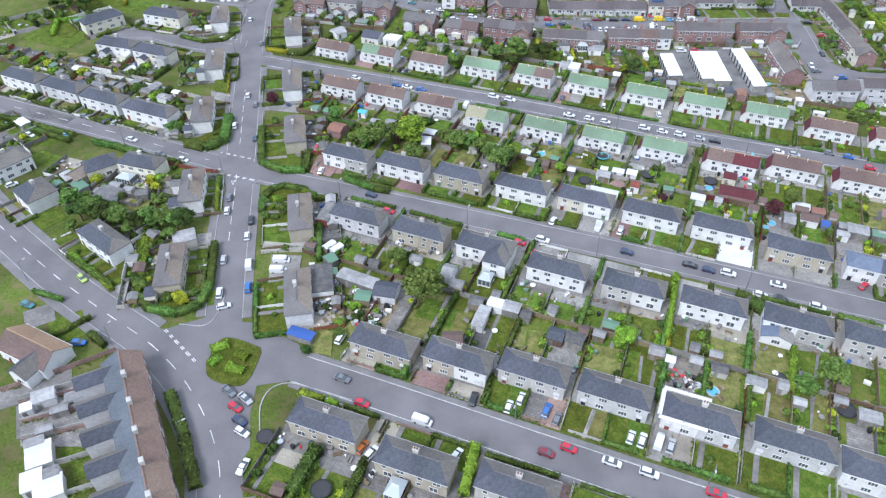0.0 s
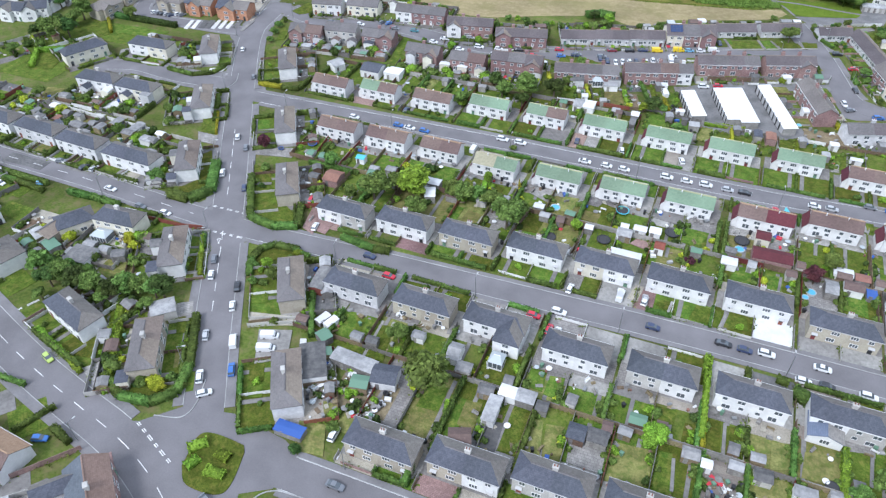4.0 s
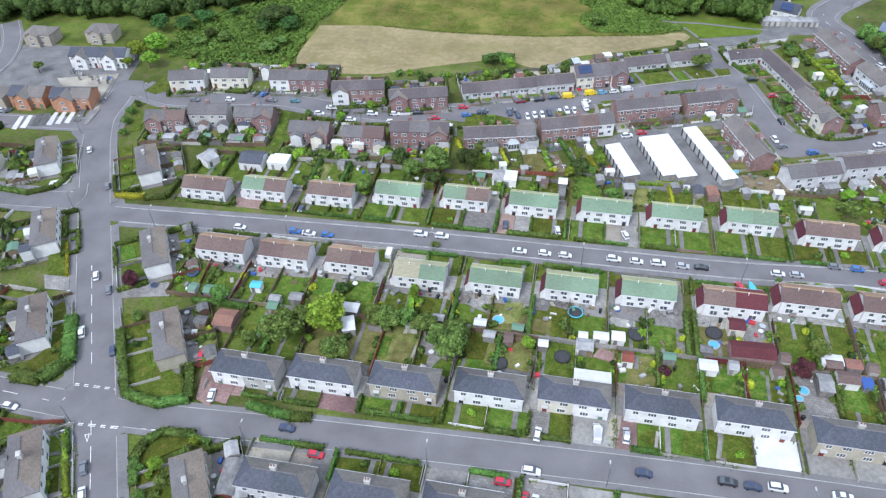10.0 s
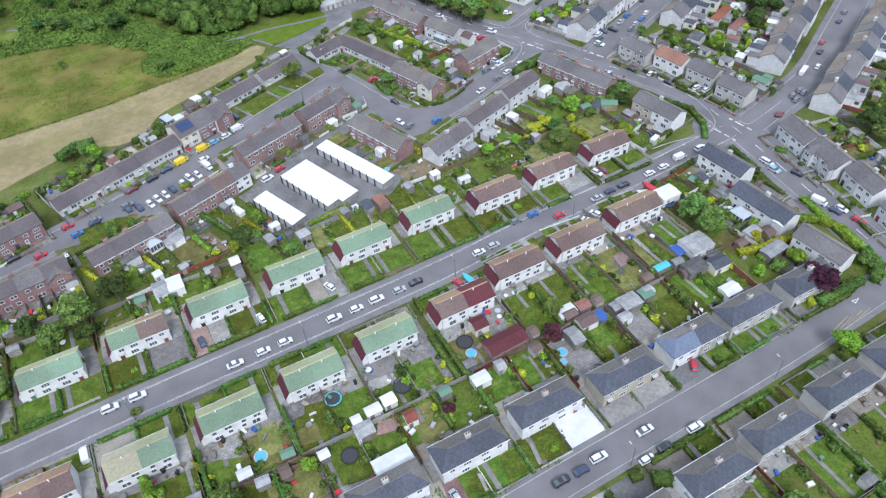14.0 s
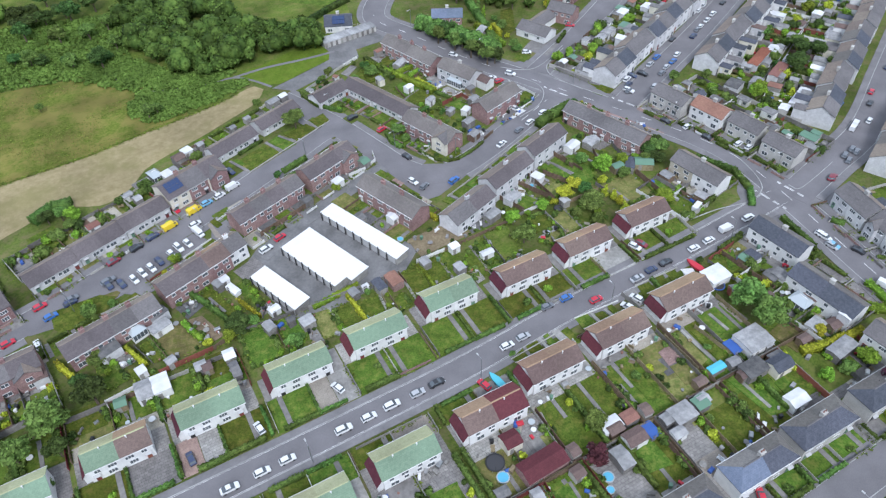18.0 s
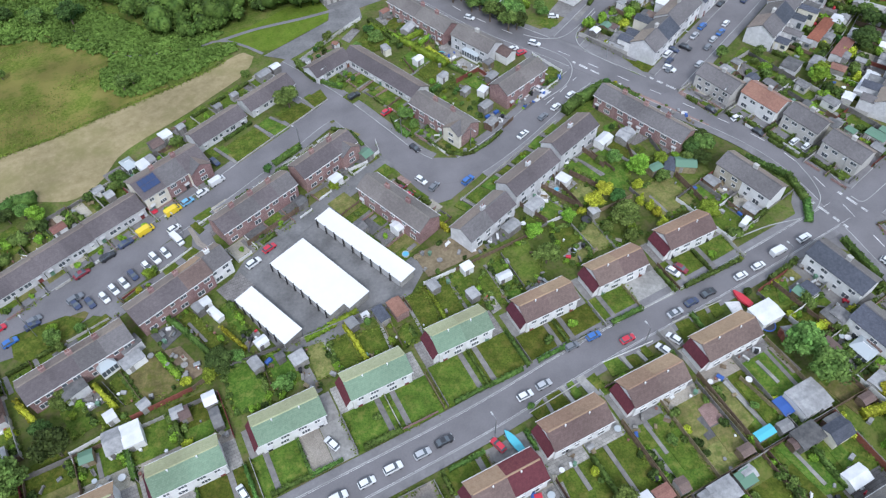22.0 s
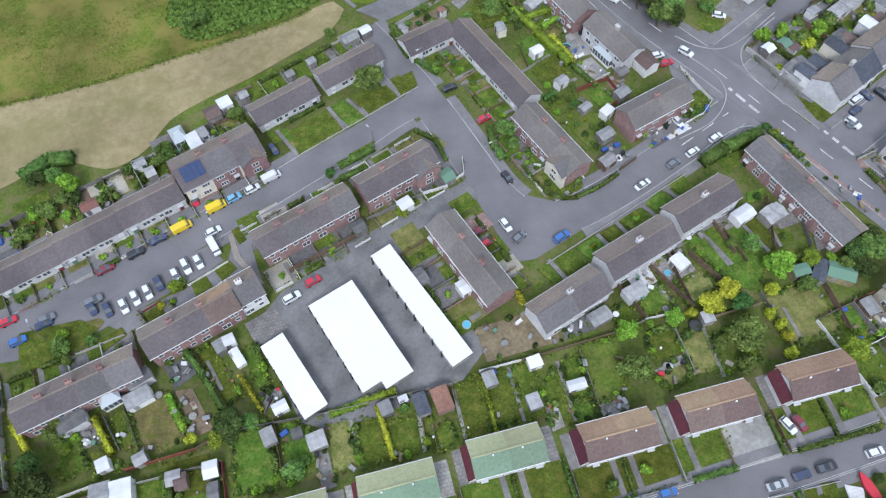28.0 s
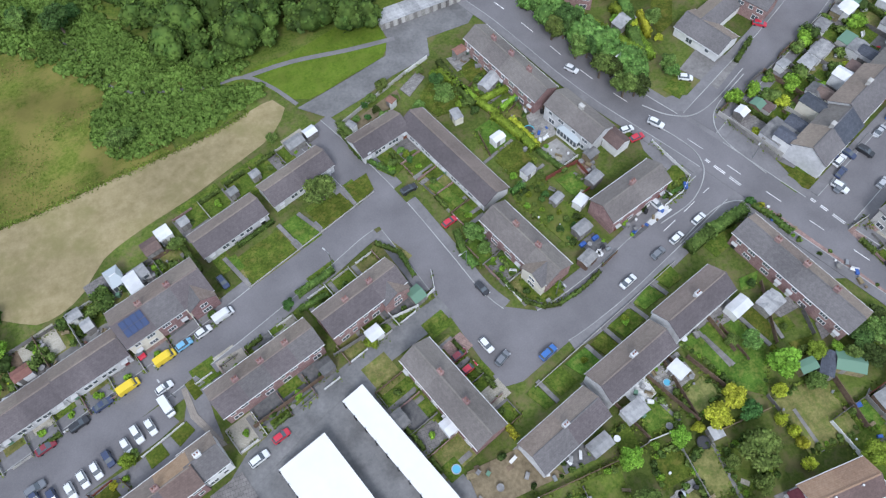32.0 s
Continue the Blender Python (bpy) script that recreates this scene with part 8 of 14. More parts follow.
plot(62.5, 141.8, -0.8, 13.1, 5.5, 3.1, 4.4, 13.8, front=-1)
plot(79.0, 141.5, -0.8, 13.1, 5.5, 3.1, 4.1, 14.2, front=-1)
plot(-68.8, 116.8, -0.5, 12.9, 5.5, 3.5, 10.6, 6.7, front=1)
plot(-52.3, 117.8, -0.5, 12.9, 5.5, 3.5, 11.7, 5.6, front=1)
plot(-36.3, 119.0, -0.5, 12.9, 5.5, 3.5, 12.9, 4.4, front=1, fronts=("concrete","slabs"))
plot(-18.9, 115.3, -0.5, 12.9, 5.5, 3.5, 9.1, 8.2, front=1, fronts=("slabs","concrete"))
plot(-2.1, 116.4, -0.5, 12.9, 5.5, 3.5, 10.2, 7.1, front=1, fronts=("concrete","lawn"))
plot(14.4, 117.3, -0.5, 12.9, 5.5, 3.5, 11.1, 6.2, front=1, fronts=("concrete","dark_paving"))
plot(31.0, 118.9, -0.5, 12.9, 5.5, 3.5, 12.8, 4.5, front=1)
plot(46.4, 119.5, -0.5, 12.9, 5.5, 3.5, 13.3, 4.0, front=1)
plot(63.0, 119.5, -0.5, 12.9, 5.5, 3.5, 13.3, 4.0, front=1)
plot(79.0, 119.5, -0.5, 12.9, 5.5, 3.5, 13.3, 4.0, front=1)
plot(-45.9, 82.6, -0.3, 13.0, 5.5, 2.4, 2.2, 17.9, front=-1, fronts=("gravel","lawn"))
plot(-30.7, 84.0, -0.3, 13.0, 5.5, 2.4, 3.7, 16.4, front=-1, fronts=("red_paving","gravel"))
plot(-15.9, 87.8, -0.3, 13.0, 5.5, 2.4, 7.5, 12.6, front=-1, fronts=("lawn","drive"))
plot(-0.4, 87.4, -0.3, 13.0, 5.5, 2.4, 7.1, 13.0, front=-1, fronts=("lawn","lawn"))
plot(15.1, 87.1, -0.3, 13.0, 5.5, 2.4, 6.8, 13.3, front=-1, fronts=("drive","lawn"))
plot(31.0, 88.0, -0.3, 13.0, 5.5, 2.4, 7.6, 12.5, front=-1, fronts=("lawn","lawn"))
plot(45.2, 85.7, -0.3, 13.0, 5.5, 2.4, 5.4, 14.7, front=-1)
plot(61.5, 87.5, -0.3, 13.0, 5.5, 2.4, 7.2, 13.0, front=-1)
plot(-47.6, 62.0, 0.6, 13.3, 5.5, 4.1, 13.0, 3.4, front=1)
plot(-29.5, 60.2, 0.6, 13.3, 5.5, 4.1, 13.0, 5.3, front=1)
plot(-11.8, 62.0, 0.6, 13.3, 5.5, 4.1, 13.0, 3.4, front=1)
plot(5.5, 52.0, 0.6, 13.3, 5.5, 4.1, 13.0, 13.5, front=1)
plot(22.0, 57.0, 0.6, 13.3, 5.5, 4.1, 13.0, 8.5, front=1)
plot(39.0, 58.0, 0.6, 13.3, 5.5, 4.1, 13.0, 7.5, front=1)
plot(-82.6, 112.8, 121, 14, 5.5, 3, 6.5, 7.0, front=1, fronts=("lawn", "lawn"))
plot(-69.2, 88.6, 121, 14, 5.5, 3, 6.5, 7.0, front=1, fronts=("lawn", "lawn"))
plot(-102.8, 144.9, 121, 14, 5.5, 3, 6.5, 7.0, front=1, fronts=("lawn", "lawn"))
plot(-118.4, 169.7, 121, 14, 5.5, 3, 6.5, 7.0, front=1, fronts=("lawn", "lawn"))
plot(-137.5, 203.0, 121, 14, 5.5, 3, 6.5, 7.0, front=1, fronts=("lawn", "lawn"))
plot(-149.0, 172.2, -59, 14, 5.5, 3, 6.5, 4.5, front=1)
plot(-133.7, 144.4, -59, 14, 5.5, 3, 6.5, 4.5, front=1)
plot(-167.9, 202.6, -59, 14, 5.5, 3, 6.5, 4.5, front=1)
plot(-113.9, 112.3, -59, 14, 5.5, 3, 6.5, 4.5, front=1)
plot(-100.4, 85.8, -59, 14, 5.5, 3, 6.5, 4.5, front=1)
plot(-148.5, 139.6, -2, 16.5, 5.5, 2, 4.0, 9.0, front=-1)
plot(-166.4, 140.4, -2, 14.5, 5.5, 2, 5.0, 9.0, front=-1)
plot(-182.7, 141.6, -3, 15, 5.5, 2, 5.0, 10.0, front=-1)
plot(-199.5, 142.1, -4, 15, 5.5, 2, 5.0, 10.0, front=-1)
plot(-187.3, 171.1, 3, 14, 5.5, 2, 9.0, 3.0, front=1)
plot(-172.1, 171.1, 0, 13.6, 5.5, 2, 9.0, 3.0, front=1)
plot(-207.0, 185.5, 62, 14, 5.5, 2, 4.0, 8.0, front=-1)
plot(-187.4, 196.7, 3, 15, 5.5, 2, 5.0, 8.0, front=-1)
plot(-133.1, 116.6, 4, 11.5, 5.5, 2, 8.0, 4.0, front=1)
plot(-149.9, 96.2, -20, 8.5, 5.5, 2, 6.0, 5.0, front=-1)
plot(-120.9, 88.0, -17, 13.5, 5.5, 2, 5.0, 8.0, front=-1)
plot(-142.5, 225.1, 8, 11.5, 5.5, 1.0, 7.0, 4.0, front=1)
plot(-130.9, 229.6, 8, 11.3, 5.5, 1.0, 9.0, 4.0, front=1)
plot(-117.0, 230.9, 6, 11.3, 5.5, 1.0, 10.0, 4.0, front=1)
plot(-97.6, 224.8, 3, 11.3, 5.5, 1.0, 5.0, 8.0, front=1)
plot(-81.7, 225.0, 4, 11.4, 5.5, 1.0, 5.5, 7.0, front=1)
plot(-66.3, 229.3, 6, 16.5, 5.5, 1.0, 8.5, 5.0, front=1)
plot(-133.8, 252.7, 8, 12, 5.5, 1.0, 3.5, 6.0, front=-1)
plot(-146.8, 248.6, 12, 11, 5.5, 1.0, 3.5, 6.0, front=-1)
plot(-110.8, 254.0, 6, 18.5, 5.5, 1.0, 3.5, 7.0, front=-1)
plot(-90.1, 249.7, 12, 16, 5.5, 1.0, 3.5, 8.0, front=-1)
plot(-70.9, 248.8, 15, 17.5, 5.5, 1.0, 3.5, 8.0, front=-1)
plot(68.9, 235.6, 17.5, 14, 5.5, 1.0, 1.0, 1.0, front=1)
plot(54.0, 231.1, 17.5, 15, 5.5, 1.0, 1.0, 1.0, front=1)
plot(39.2, 225.6, 18.5, 15, 5.5, 1.0, 1.0, 1.0, front=1)
plot(88.7, 234.5, -73, 24.4, 5.5, -0.4, 1.0, 1.9, front=1)
plot(61.8, 296.7, -73, 22, 5.5, 1.0, 1.0, 2.0, front=1)
plot(93.8, 178.9, -83, 12.4, 5.5, 2.1, 8.6, 3.4, front=1)
plot(89.4, 162.6, -85, 15, 5.5, 1.0, 8.0, 5.0, front=1)
plot(96.0, 206.4, -80, 13.7, 5.5, 0.8, 4.8, 4.2, front=1)
plot(112.8, 234.9, -79, 10.3, 5.5, 1.7, 5.1, 5.9, front=-1)
plot(117.5, 224.3, -80, 9.8, 5.5, 1.7, 4.1, 6.9, front=-1)
plot(120.4, 213.8, -81, 9.0, 5.5, 2.5, 5.0, 6.0, front=-1)
plot(121.1, 202.3, -81, 9.4, 5.5, 1.6, 3.3, 6.7, front=-1)

# ---- gardens in rows ----
# western streets
yards(-173, 140.8, -2.3, 66, 5.6, 1, 12.5, 8, wing=3.0)
yards(-173, 140.8, -2.3, 66, 5.6, -1, 4.6, 8, sheds=0)
yards(-180, 171.1, 1, 31, 5.8, -1, 10.5, 4, wing=3.0)
yards(-180, 171.1, 1, 31, 5.8, 1, 6.5, 4, sheds=0.2)
yards(-215, 163, 0, 36, 2, -1, 10.5, 5)
yards(-228, 176, 62, 34, 3, 1, 14, 4)
yards(-207, 185.5, 62, 16, 5.8, 1, 13, 2)
yards(-187.4, 196.7, 3, 17, 5.8, -1, 4.5, 2, sheds=0)
for x, y in ((-149, 172.2), (-133.7, 144.4), (-167.9, 202.6), (-113.9, 112.3), (-100.4, 85.8)):
    yards(x, y, -59, 17, 5.6, -1, 8.5, 2, wing=2.6)
yards(-133.1, 116.6, 4, 14, 5.8, -1, 11, 2)
yards(-150, 117, 0, 16, 5, -1, 9, 2)
yards(-149.9, 96.2, -20, 14, 7.6, 1, 8, 2)
yards(-167.7, 104.3, 70, 14, 7.6, 1, 10, 2)
yards(-185, 112, -20, 22, 6, 1, 10, 3)
yards(-215, 125, -14, 40, 3, -1, 9, 5)
yards(-120.9, 88, -17, 18, 5.8, 1, 8, 3)
yards(-120.9, 88, -17, 18, 5.8, -1, 5, 2, sheds=0.3)
# brick terraces of the north
yards(-125, 253.5, 7, 50, 6, -1, 3.4, 9, sheds=0)
yards(-80, 249, 14, 36, 6, -1, 3.6, 7, sheds=0)
yards(-41.5, 261.6, 17.7, 36, 6, -1, 4.4, 7, sheds=0)
yards(-16, 270, 18, 17, 6, -1, 4.0, 3, sheds=0)
yards(-130, 228.6, 8, 37, 6, 1, 5.0, 6, sheds=0)
yards(-90, 225, 3.5, 30, 6, 1, 6.5, 5, sheds=0)
yards(-54, 230, 10, 40, 6, 1, 4.6, 7, sheds=0)
yards(-3, 251.7, 18, 20, 6, 1, 4.6, 4, sheds=0)
yards(-3, 251.7, 18, 20, 6, -1, 4.8, 4, sheds=0.3)
yards(16.3, 258.5, 19, 16, 6, 1, 5.0, 3, sheds=0)
yards(16.3, 258.5, 19, 16, 6, -1, 4.2, 3, sheds=0.3)
yards(-130, 228.6, 8, 37, 6, -1, 9, 6, wing=2.5)
yards(-90, 225, 3.5, 30, 6, -1, 8, 5, wing=2.5)
yards(-66.5, 229.2, 6, 18, 6, -1, 9, 3, wing=2.5)

yards(-125, 253.5, 7, 50, 6, 1, 9, 8, wing=2.5)
yards(-80, 249, 14, 36, 6, 1, 8, 6, wing=2.5)
yards(-41.5, 261.6, 17.7, 36, 6, 1, 9, 6)
yards(-16, 270, 18, 17, 6, 1, 9, 3)
yards(5, 286, 20, 30, 6, 1, 6, 5)
# the brick blocks and bungalows
yards(42.7, 280, -71, 25, 6, -1, 5, 5, sheds=0)
yards(47.2, 257.8, -71, 17, 6, -1, 4.5, 3, sheds=0.1)
yards(24.5, 236.8, -71, 18.5, 6, 1, 4.5, 4, sheds=0.2)
yards(24.5, 236.8, -71, 18.5, 6, -1, 6, 4, sheds=0.22, tidy=1)
yards(92.8, 205.6, -80, 15, 6.2, -1, 9, 2, sheds=0.22, tidy=1)
yards(90.6, 170, -84, 30, 6.2, -1, 9, 4, wing=3, sheds=0.22, tidy=1)
yards(90.6, 170, -84, 30, 6.2, 1, 6, 4, sheds=0.1)
# eastern terraces
yards(134.8, 267.4, 22.8, 67.8, 7.4, 1, 15, 13, wing=5.5)
yards(200, 294, 23.4, 65.4, 7.4, 1, 15, 12, wing=5.5)
yards(167, 258, 23, 71.7, 7.4, -1, 13, 14, wing=5.5)
yards(169.5, 222.3, 27.2, 68.6, 7.4, 1, 13, 13, wing=5.5)
yards(232, 254, 27.2, 66, 7.4, 1, 13, 12, wing=5.5)
yards(118, 218, -80, 44, 6.2, 1, 13, 6, wing=3)
yards(118, 218, -80, 44, 6.2, -1, 4.5, 8, sheds=0)
yards(165.5, 197.1, 23.6, 66, 7.4, -1, 13, 12, wing=5)
# garages
garage_block(14.2, 231.6, -69.8, 25.6, 4.2)
garage_block(2.7, 228.0, -71.1, 20.3, 8.9, 1.6)
garage_block(-9.3, 224.5, -69.8, 15.2, 4.4)
# outbuildings between the upper and the middle street
shed(-15.4, 148.5, 0, 7, 3.6, 2.5, "white_render", "white_sheet", 0.1, "garden_room")
shed(-17.1, 157.3, 0, 3.4, 3, 2.0, "white_render", "pale_felt", 0.35)
shed(-13.8, 160.4, 0, 3, 2, 1.8, "white_render", "white_sheet", 0.2)
shed(-10.3, 160.9, 0, 2.6, 2.4, 1.8, "white_render", "white_sheet", 0.2)
shed(-17.5, 160.0, 0, 1.8, 1.8, 1.8, "grey_wood", "white_sheet", 0.35)
shed(-8.5, 155.3, 0, 2.2, 2.6, 2.2, "white_render", "red_wood", 0.5, "summerhouse")
shed(-39.1, 160.2, 0, 2.5, 1.9, 1.8, "grey_wood", "white_sheet", 0.35)
shed(-25.5, 156.4, 0, 1.9, 1.8, 1.9, "grey_wood", "white_sheet", 0.35)
shed(7.2, 155.9, 0, 3.4, 2.6, 2.0, "white_render", "white_sheet", 0.15)
shed(16.2, 161.0, 2, 8.6, 4.2, 2.3, "red_brick", "maroon_roof", 0.35, "outbuilding")
shed(13.9, 167.7, 0, 3.2, 3.2, 2.3, "cream_render", "maroon_roof", 0.4, "outbuilding")
shed(28.9, 154.9, 0, 2.6, 4.2, 2.1, "grey_wood", "pale_felt", 0.2)
shed(33.4, 156.9, 0, 4, 3, 2.2, "white_render", "brown_tile", 0.4, "garden_room")
shed(37.3, 156.9, 0, 2.0, 3.2, 1.2, "grey_wood", "tarp_blue", 0.1)
shed(31.4, 161.2, 0, 4, 2.6, 2.0, "white_render", "white_sheet", 0.1)
shed(35.4, 160.8, 0, 3, 2.4, 1.9, "grey_wood", "red_tile", 0.2)
shed(44.2, 156.4, 0, 4.6, 3.6, 2.1, "grey_wood", "pale_felt", 0.12, "garage")
shed(40.9, 153.7, 0, 2.6, 2.0, 1.9, "white_render", "pale_felt", 0.35)
shed(48.7, 156.4, 0, 2.8, 2.6, 2.0, "grey_wood", "plastic_green", 0.15)
shed(64.5, 148.0, 0, 4, 3, 2.1, "white_render", "white_sheet", 0.3)
shed(57.1, 160.8, 0, 3.6, 1.6, 1.7, "grey_wood", "sail_cyan", 0.2, "greenhouse")
shed(68.1, 162.0, 0, 6.2, 5.2, 2.4, "white_render", "pale_felt", 0.12, "garage")
shed(63.6, 163.0, 0, 2.0, 3.2, 1.4, "grey_wood", "tarp_blue", 0.1)
shed(74.4, 178.8, 0, 5.2, 4.2, 2.4, "white_render", "white_sheet", 0.08, "garage")
shed(67.9, 155.1, 0, 4.4, 3.4, 2.3, "cream_render", "slate", 0.45, "garden_room")
shed(62.9, 157.0, 0, 5, 3.4, 2.2, "grey_wood", "felt", 0.15, "garage")
shed(-90.7, 163.4, 0, 2.4, 2.0, 1.8, "white_render", "sail_cyan", 0.35)
shed(-80.5, 161.2, 0, 2.8, 2.2, 1.9, "grey_wood", "pale_felt", 0.35)
shed(-84.7, 158.0, 0, 2.2, 2.6, 1.8, "wood", "plastic_green", 0.35)
shed(-93.4, 152.4, 0, 4.2, 4.6, 2.2, "red_brick", "red_tile", 0.3, "garage")
shed(-67.7, 159.5, 0, 4, 2.6, 2.3, "grey_wood", "white_sheet", 0.1)
shed(-66.7, 154.9, 20, 2.6, 4, 2.3, "grey_wood", "white_sheet", 0.1)
shed(-98.5, 151.2, 0, 2.6, 2.2, 1.9, "wood", "felt", 0.35)
trampoline(-33.9, 150.7, 1.7)
trampoline(-21.4, 154.4, 1.7)
trampoline(-19.3, 167.2, 1.7, "sail_cyan")
trampoline(-6.4, 163.0, 1.9)
trampoline(9.5, 165.9, 1.8)
pool(-35.5, 162.8, 1.3)
pool(9.3, 163.0, 1.2)
pool(25.2, 153.8, 1.1)
pool(24.0, 151.7, 0.8)
patch(-37.9, 155.0, 0, 6.4, 7, "lawn", 0.09)
patch(-32.6, 153.8, 0, 5, 7, "dry_lawn", 0.09)
patch(-35.9, 163.3, 0, 5.6, 6, "dry_lawn", 0.09)
patch(-9.5, 167.1, 0, 6, 4, "concrete", 0.09)
patch(16.5, 166.0, 0, 6, 5, "concrete", 0.09)
patch(50.6, 166.7, 0, 4, 4, "dark_paving", 0.1)
patch(53.8, 150.3, 0, 16, 9, "lawn", 0.1)
patch(-12.0, 157.0, 0, 4, 3, "red_paving", 0.1)
patch(-5.7, 154.7, 0, 5.6, 6, "dry_lawn", 0.1)
patch(-0.5, 162.8, 0, 4.6, 6, "lawn", 0.11)
fence(-42.6, 148.6, -41.2, 158.7, 1.6, "wood")
fence(-41.2, 158.7, -26.4, 156.7, 1.6, "wood")
fence(-26.4, 156.7, -27.5, 146.0, 1.6, "wood")
fence(7.1, 158.2, 14.6, 158.3, 1.6, "red_wood")
fence(14.8, 158.8, 14.0, 149.1, 1.5, "red_wood")
fence(38.4, 153.6, 38.1, 145.3, 1.6, "wood")
tree(25.5, 157.0, 2.4, kind="leaf_purple")
bush(-1.2, 153.4, 1.5, 0, "leaf_purple")
tree(28.8, 163.0, 2.6)
tree(-71.4, 154.9, 5.4, 8, kind="leaf_bright")
tree(-80.1, 149.5, 4.8, 8)
tree(-44.5, 150.2, 4.6, 8.5)
tree(-49.9, 155.4, 3.4)
tree(-54.4, 157.9, 2.6)
tree(-54.3, 165.2, 1.3, 5, kind="leaf_bright")
tree(-58.3, 157.0, 3)
tree(-61.5, 157.4, 2.8)
tree(-46.1, 165.9, 1.0, 4, kind="leaf_yellow", conifer=True)
tree(-28.9, 155.6, 1.9, kind="leaf_bright")
tree(59.5, 165.5, 0.9)
bush(76.0, 184.6, 1.0, 0, "leaf_dark")
tree(75.6, 170.1, 4.5, 6)
bush(2.0, 159.5, 1.0, 0, "leaf_yellow")
tree(-67.2, 146.6, 3.2)
tree(-97.5, 158.6, 2.4)
tree(-59.0, 213.9, 4.6, 7.5)
tree(-65.0, 209.2, 3.4)
tree(-58.0, 207.3, 2.6, kind="leaf_dark")
tree(-75.1, 200.8, 2.8)
tree(-68.8, 215.1, 3, kind="leaf_dark")
tree(-60.7, 202.0, 1.4)
bush(-53.3, 183.9, 1.2)
tree(-105.2, 212.8, 1.6)
tree(-85.6, 178.1, 1.2)
# outbuildings behind the brick terraces
shed(-38.3, 212.7, 0, 3.2, 4.4, 2.3, "white_render", "white_sheet", 0.1, "garage")
shed(-41.5, 213.0, 0, 3, 4.6, 2.0, "white_render", "pale_felt", 0.3, "greenhouse")
shed(-30.3, 213.1, 0, 2.2, 2.2, 1.9, "grey_wood", "pale_felt", 0.35)
shed(-24.5, 212.9, 0, 2.2, 2.6, 1.9, "grey_wood", "white_sheet", 0.35)
shed(-24.5, 208.9, 0, 1.6, 4, 1.6, "grey_wood", "felt", 0.35)
hedge_line([(-55.4, 228.7), (-53.1, 223.7)], 1.0, 1.5, "leaf_yellow")
tree(-50.2, 215.7, 3.6, kind="leaf_dark")
fence(-48.8, 214.9, -48.3, 212.0, 1.4, "white_render")
fence(-48.8, 214.9, -43.2, 215.5, 1.4, "white_render")
patch(-46.1, 213.3, 0, 6, 5, "lawn", 0.09)
patch(-28.4, 213.0, 0, 7, 6, "lawn", 0.09)
patch(-45.7, 236.8, 16, 5, 3, "dark_paving", 0.09)
sheet("verge", [(-53.8, 239.3), (-54.4, 242.5), (-48.9, 244.4), (-41.0, 244.7), (-41.3, 242.8), (-45.1, 241.1), (-52.4, 238.9)], 0.16, "dry_lawn", "grass island beside the parking bays", th=0.16, step=0.8)
bush(-47.4, 240.6, 1.9)
bush(-42.6, 240.6, 1.2)
bush(-46.7, 237.9, 1.2)
# around the garages and the brick blocks
shed(81.6, 231.9, -72, 3, 3, 2.1, "grey_wood", "pale_felt", 0.35)
fence(59.8, 233.3, 60.4, 219.5, 1.7, "wood")
fence(70.1, 240.8, 72.1, 226.8, 1.5, "wood")
fence(60.3, 233.2, 61.9, 227.3, 1.6, "wood")
patch(20.7, 226.5, -72, 3, 3, "lawn", 0.09)
tree(16.5, 282.7, 3.6, 5.5)
bush(57.8, 238.5, 0.8, 0, "leaf_bright")
bush(48.0, 235.0, 0.7, 0, "leaf_bright")
hedge_line([(-54.5, 278.6), (-49.4, 281.7), (-44.7, 281.0)], 2.5, 2.2)
tree(-47.8, 276.2, 2.2)
tree(-45.1, 273.6, 2.4, kind="leaf_bright")
tree(-46.4, 270.7, 1.8)
tree(-51.0, 276.6, 2.0, kind="leaf_dark")
tree(-45.6, 267.1, 1.4, kind="leaf_bright")
shed(-41.6, 268.2, 18, 3, 2.2, 1.9, "white_render", "red_tile", 0.4)
patch(-38.7, 272.6, 18, 7, 6, "gravel", 0.09)
patch(-52.4, 270.9, 18, 7, 8, "lawn", 0.09)
patch(-32.6, 274.7, 18, 4, 6, "lawn", 0.09)
shed(-29.8, 272.8, 18, 1.8, 2.2, 1.9, "grey_wood", "pale_felt", 0.35)
conservatory(-23.7, 280.2, 18, 2.6, 4)
shed(-20.7, 277.7, 18, 2.4, 4, 2.4, "white_render", "white_sheet", 0.05, "extension")
patch(-26.8, 279.5, 18, 5, 6, "slabs", 0.09)
shed(-16.4, 284.0, 18, 3, 3, 2.2, "grey_wood", "brown_tile", 0.4)
shed(-13.7, 286.0, 18, 2.6, 2.6, 2.2, "white_render", "white_sheet", 0.1)
shed(-9.7, 287.2, 18, 1.8, 1.8, 1.9, "grey_wood", "pale_felt", 0.35)
patch(-19.9, 265.1, 18, 4.6, 4, "red_paving", 0.09)
patch(-14.6, 266.7, 18, 4.6, 3.6, "dark_paving", 0.09)
bush(-9.5, 269.6, 1.2, 0, "leaf_bright")
shed(0.5, 290.3, 20, 1.8, 1.6, 1.8, "grey_wood", "pale_felt", 0.35)
shed(5.5, 292.6, 20, 1.8, 1.6, 1.8, "grey_wood", "pale_felt", 0.35)
patch(-5.6, 290.4, 20, 9, 6, "lawn", 0.06)
patch(4.2, 293.7, 20, 10, 6, "lawn", 0.06)
patch(15.2, 298.4, 20, 5, 4, "gravel", 0.07)
shed(14.8, 296.9, 20, 3.6, 2.4, 1.9, "grey_wood", "pale_felt", 0.35)
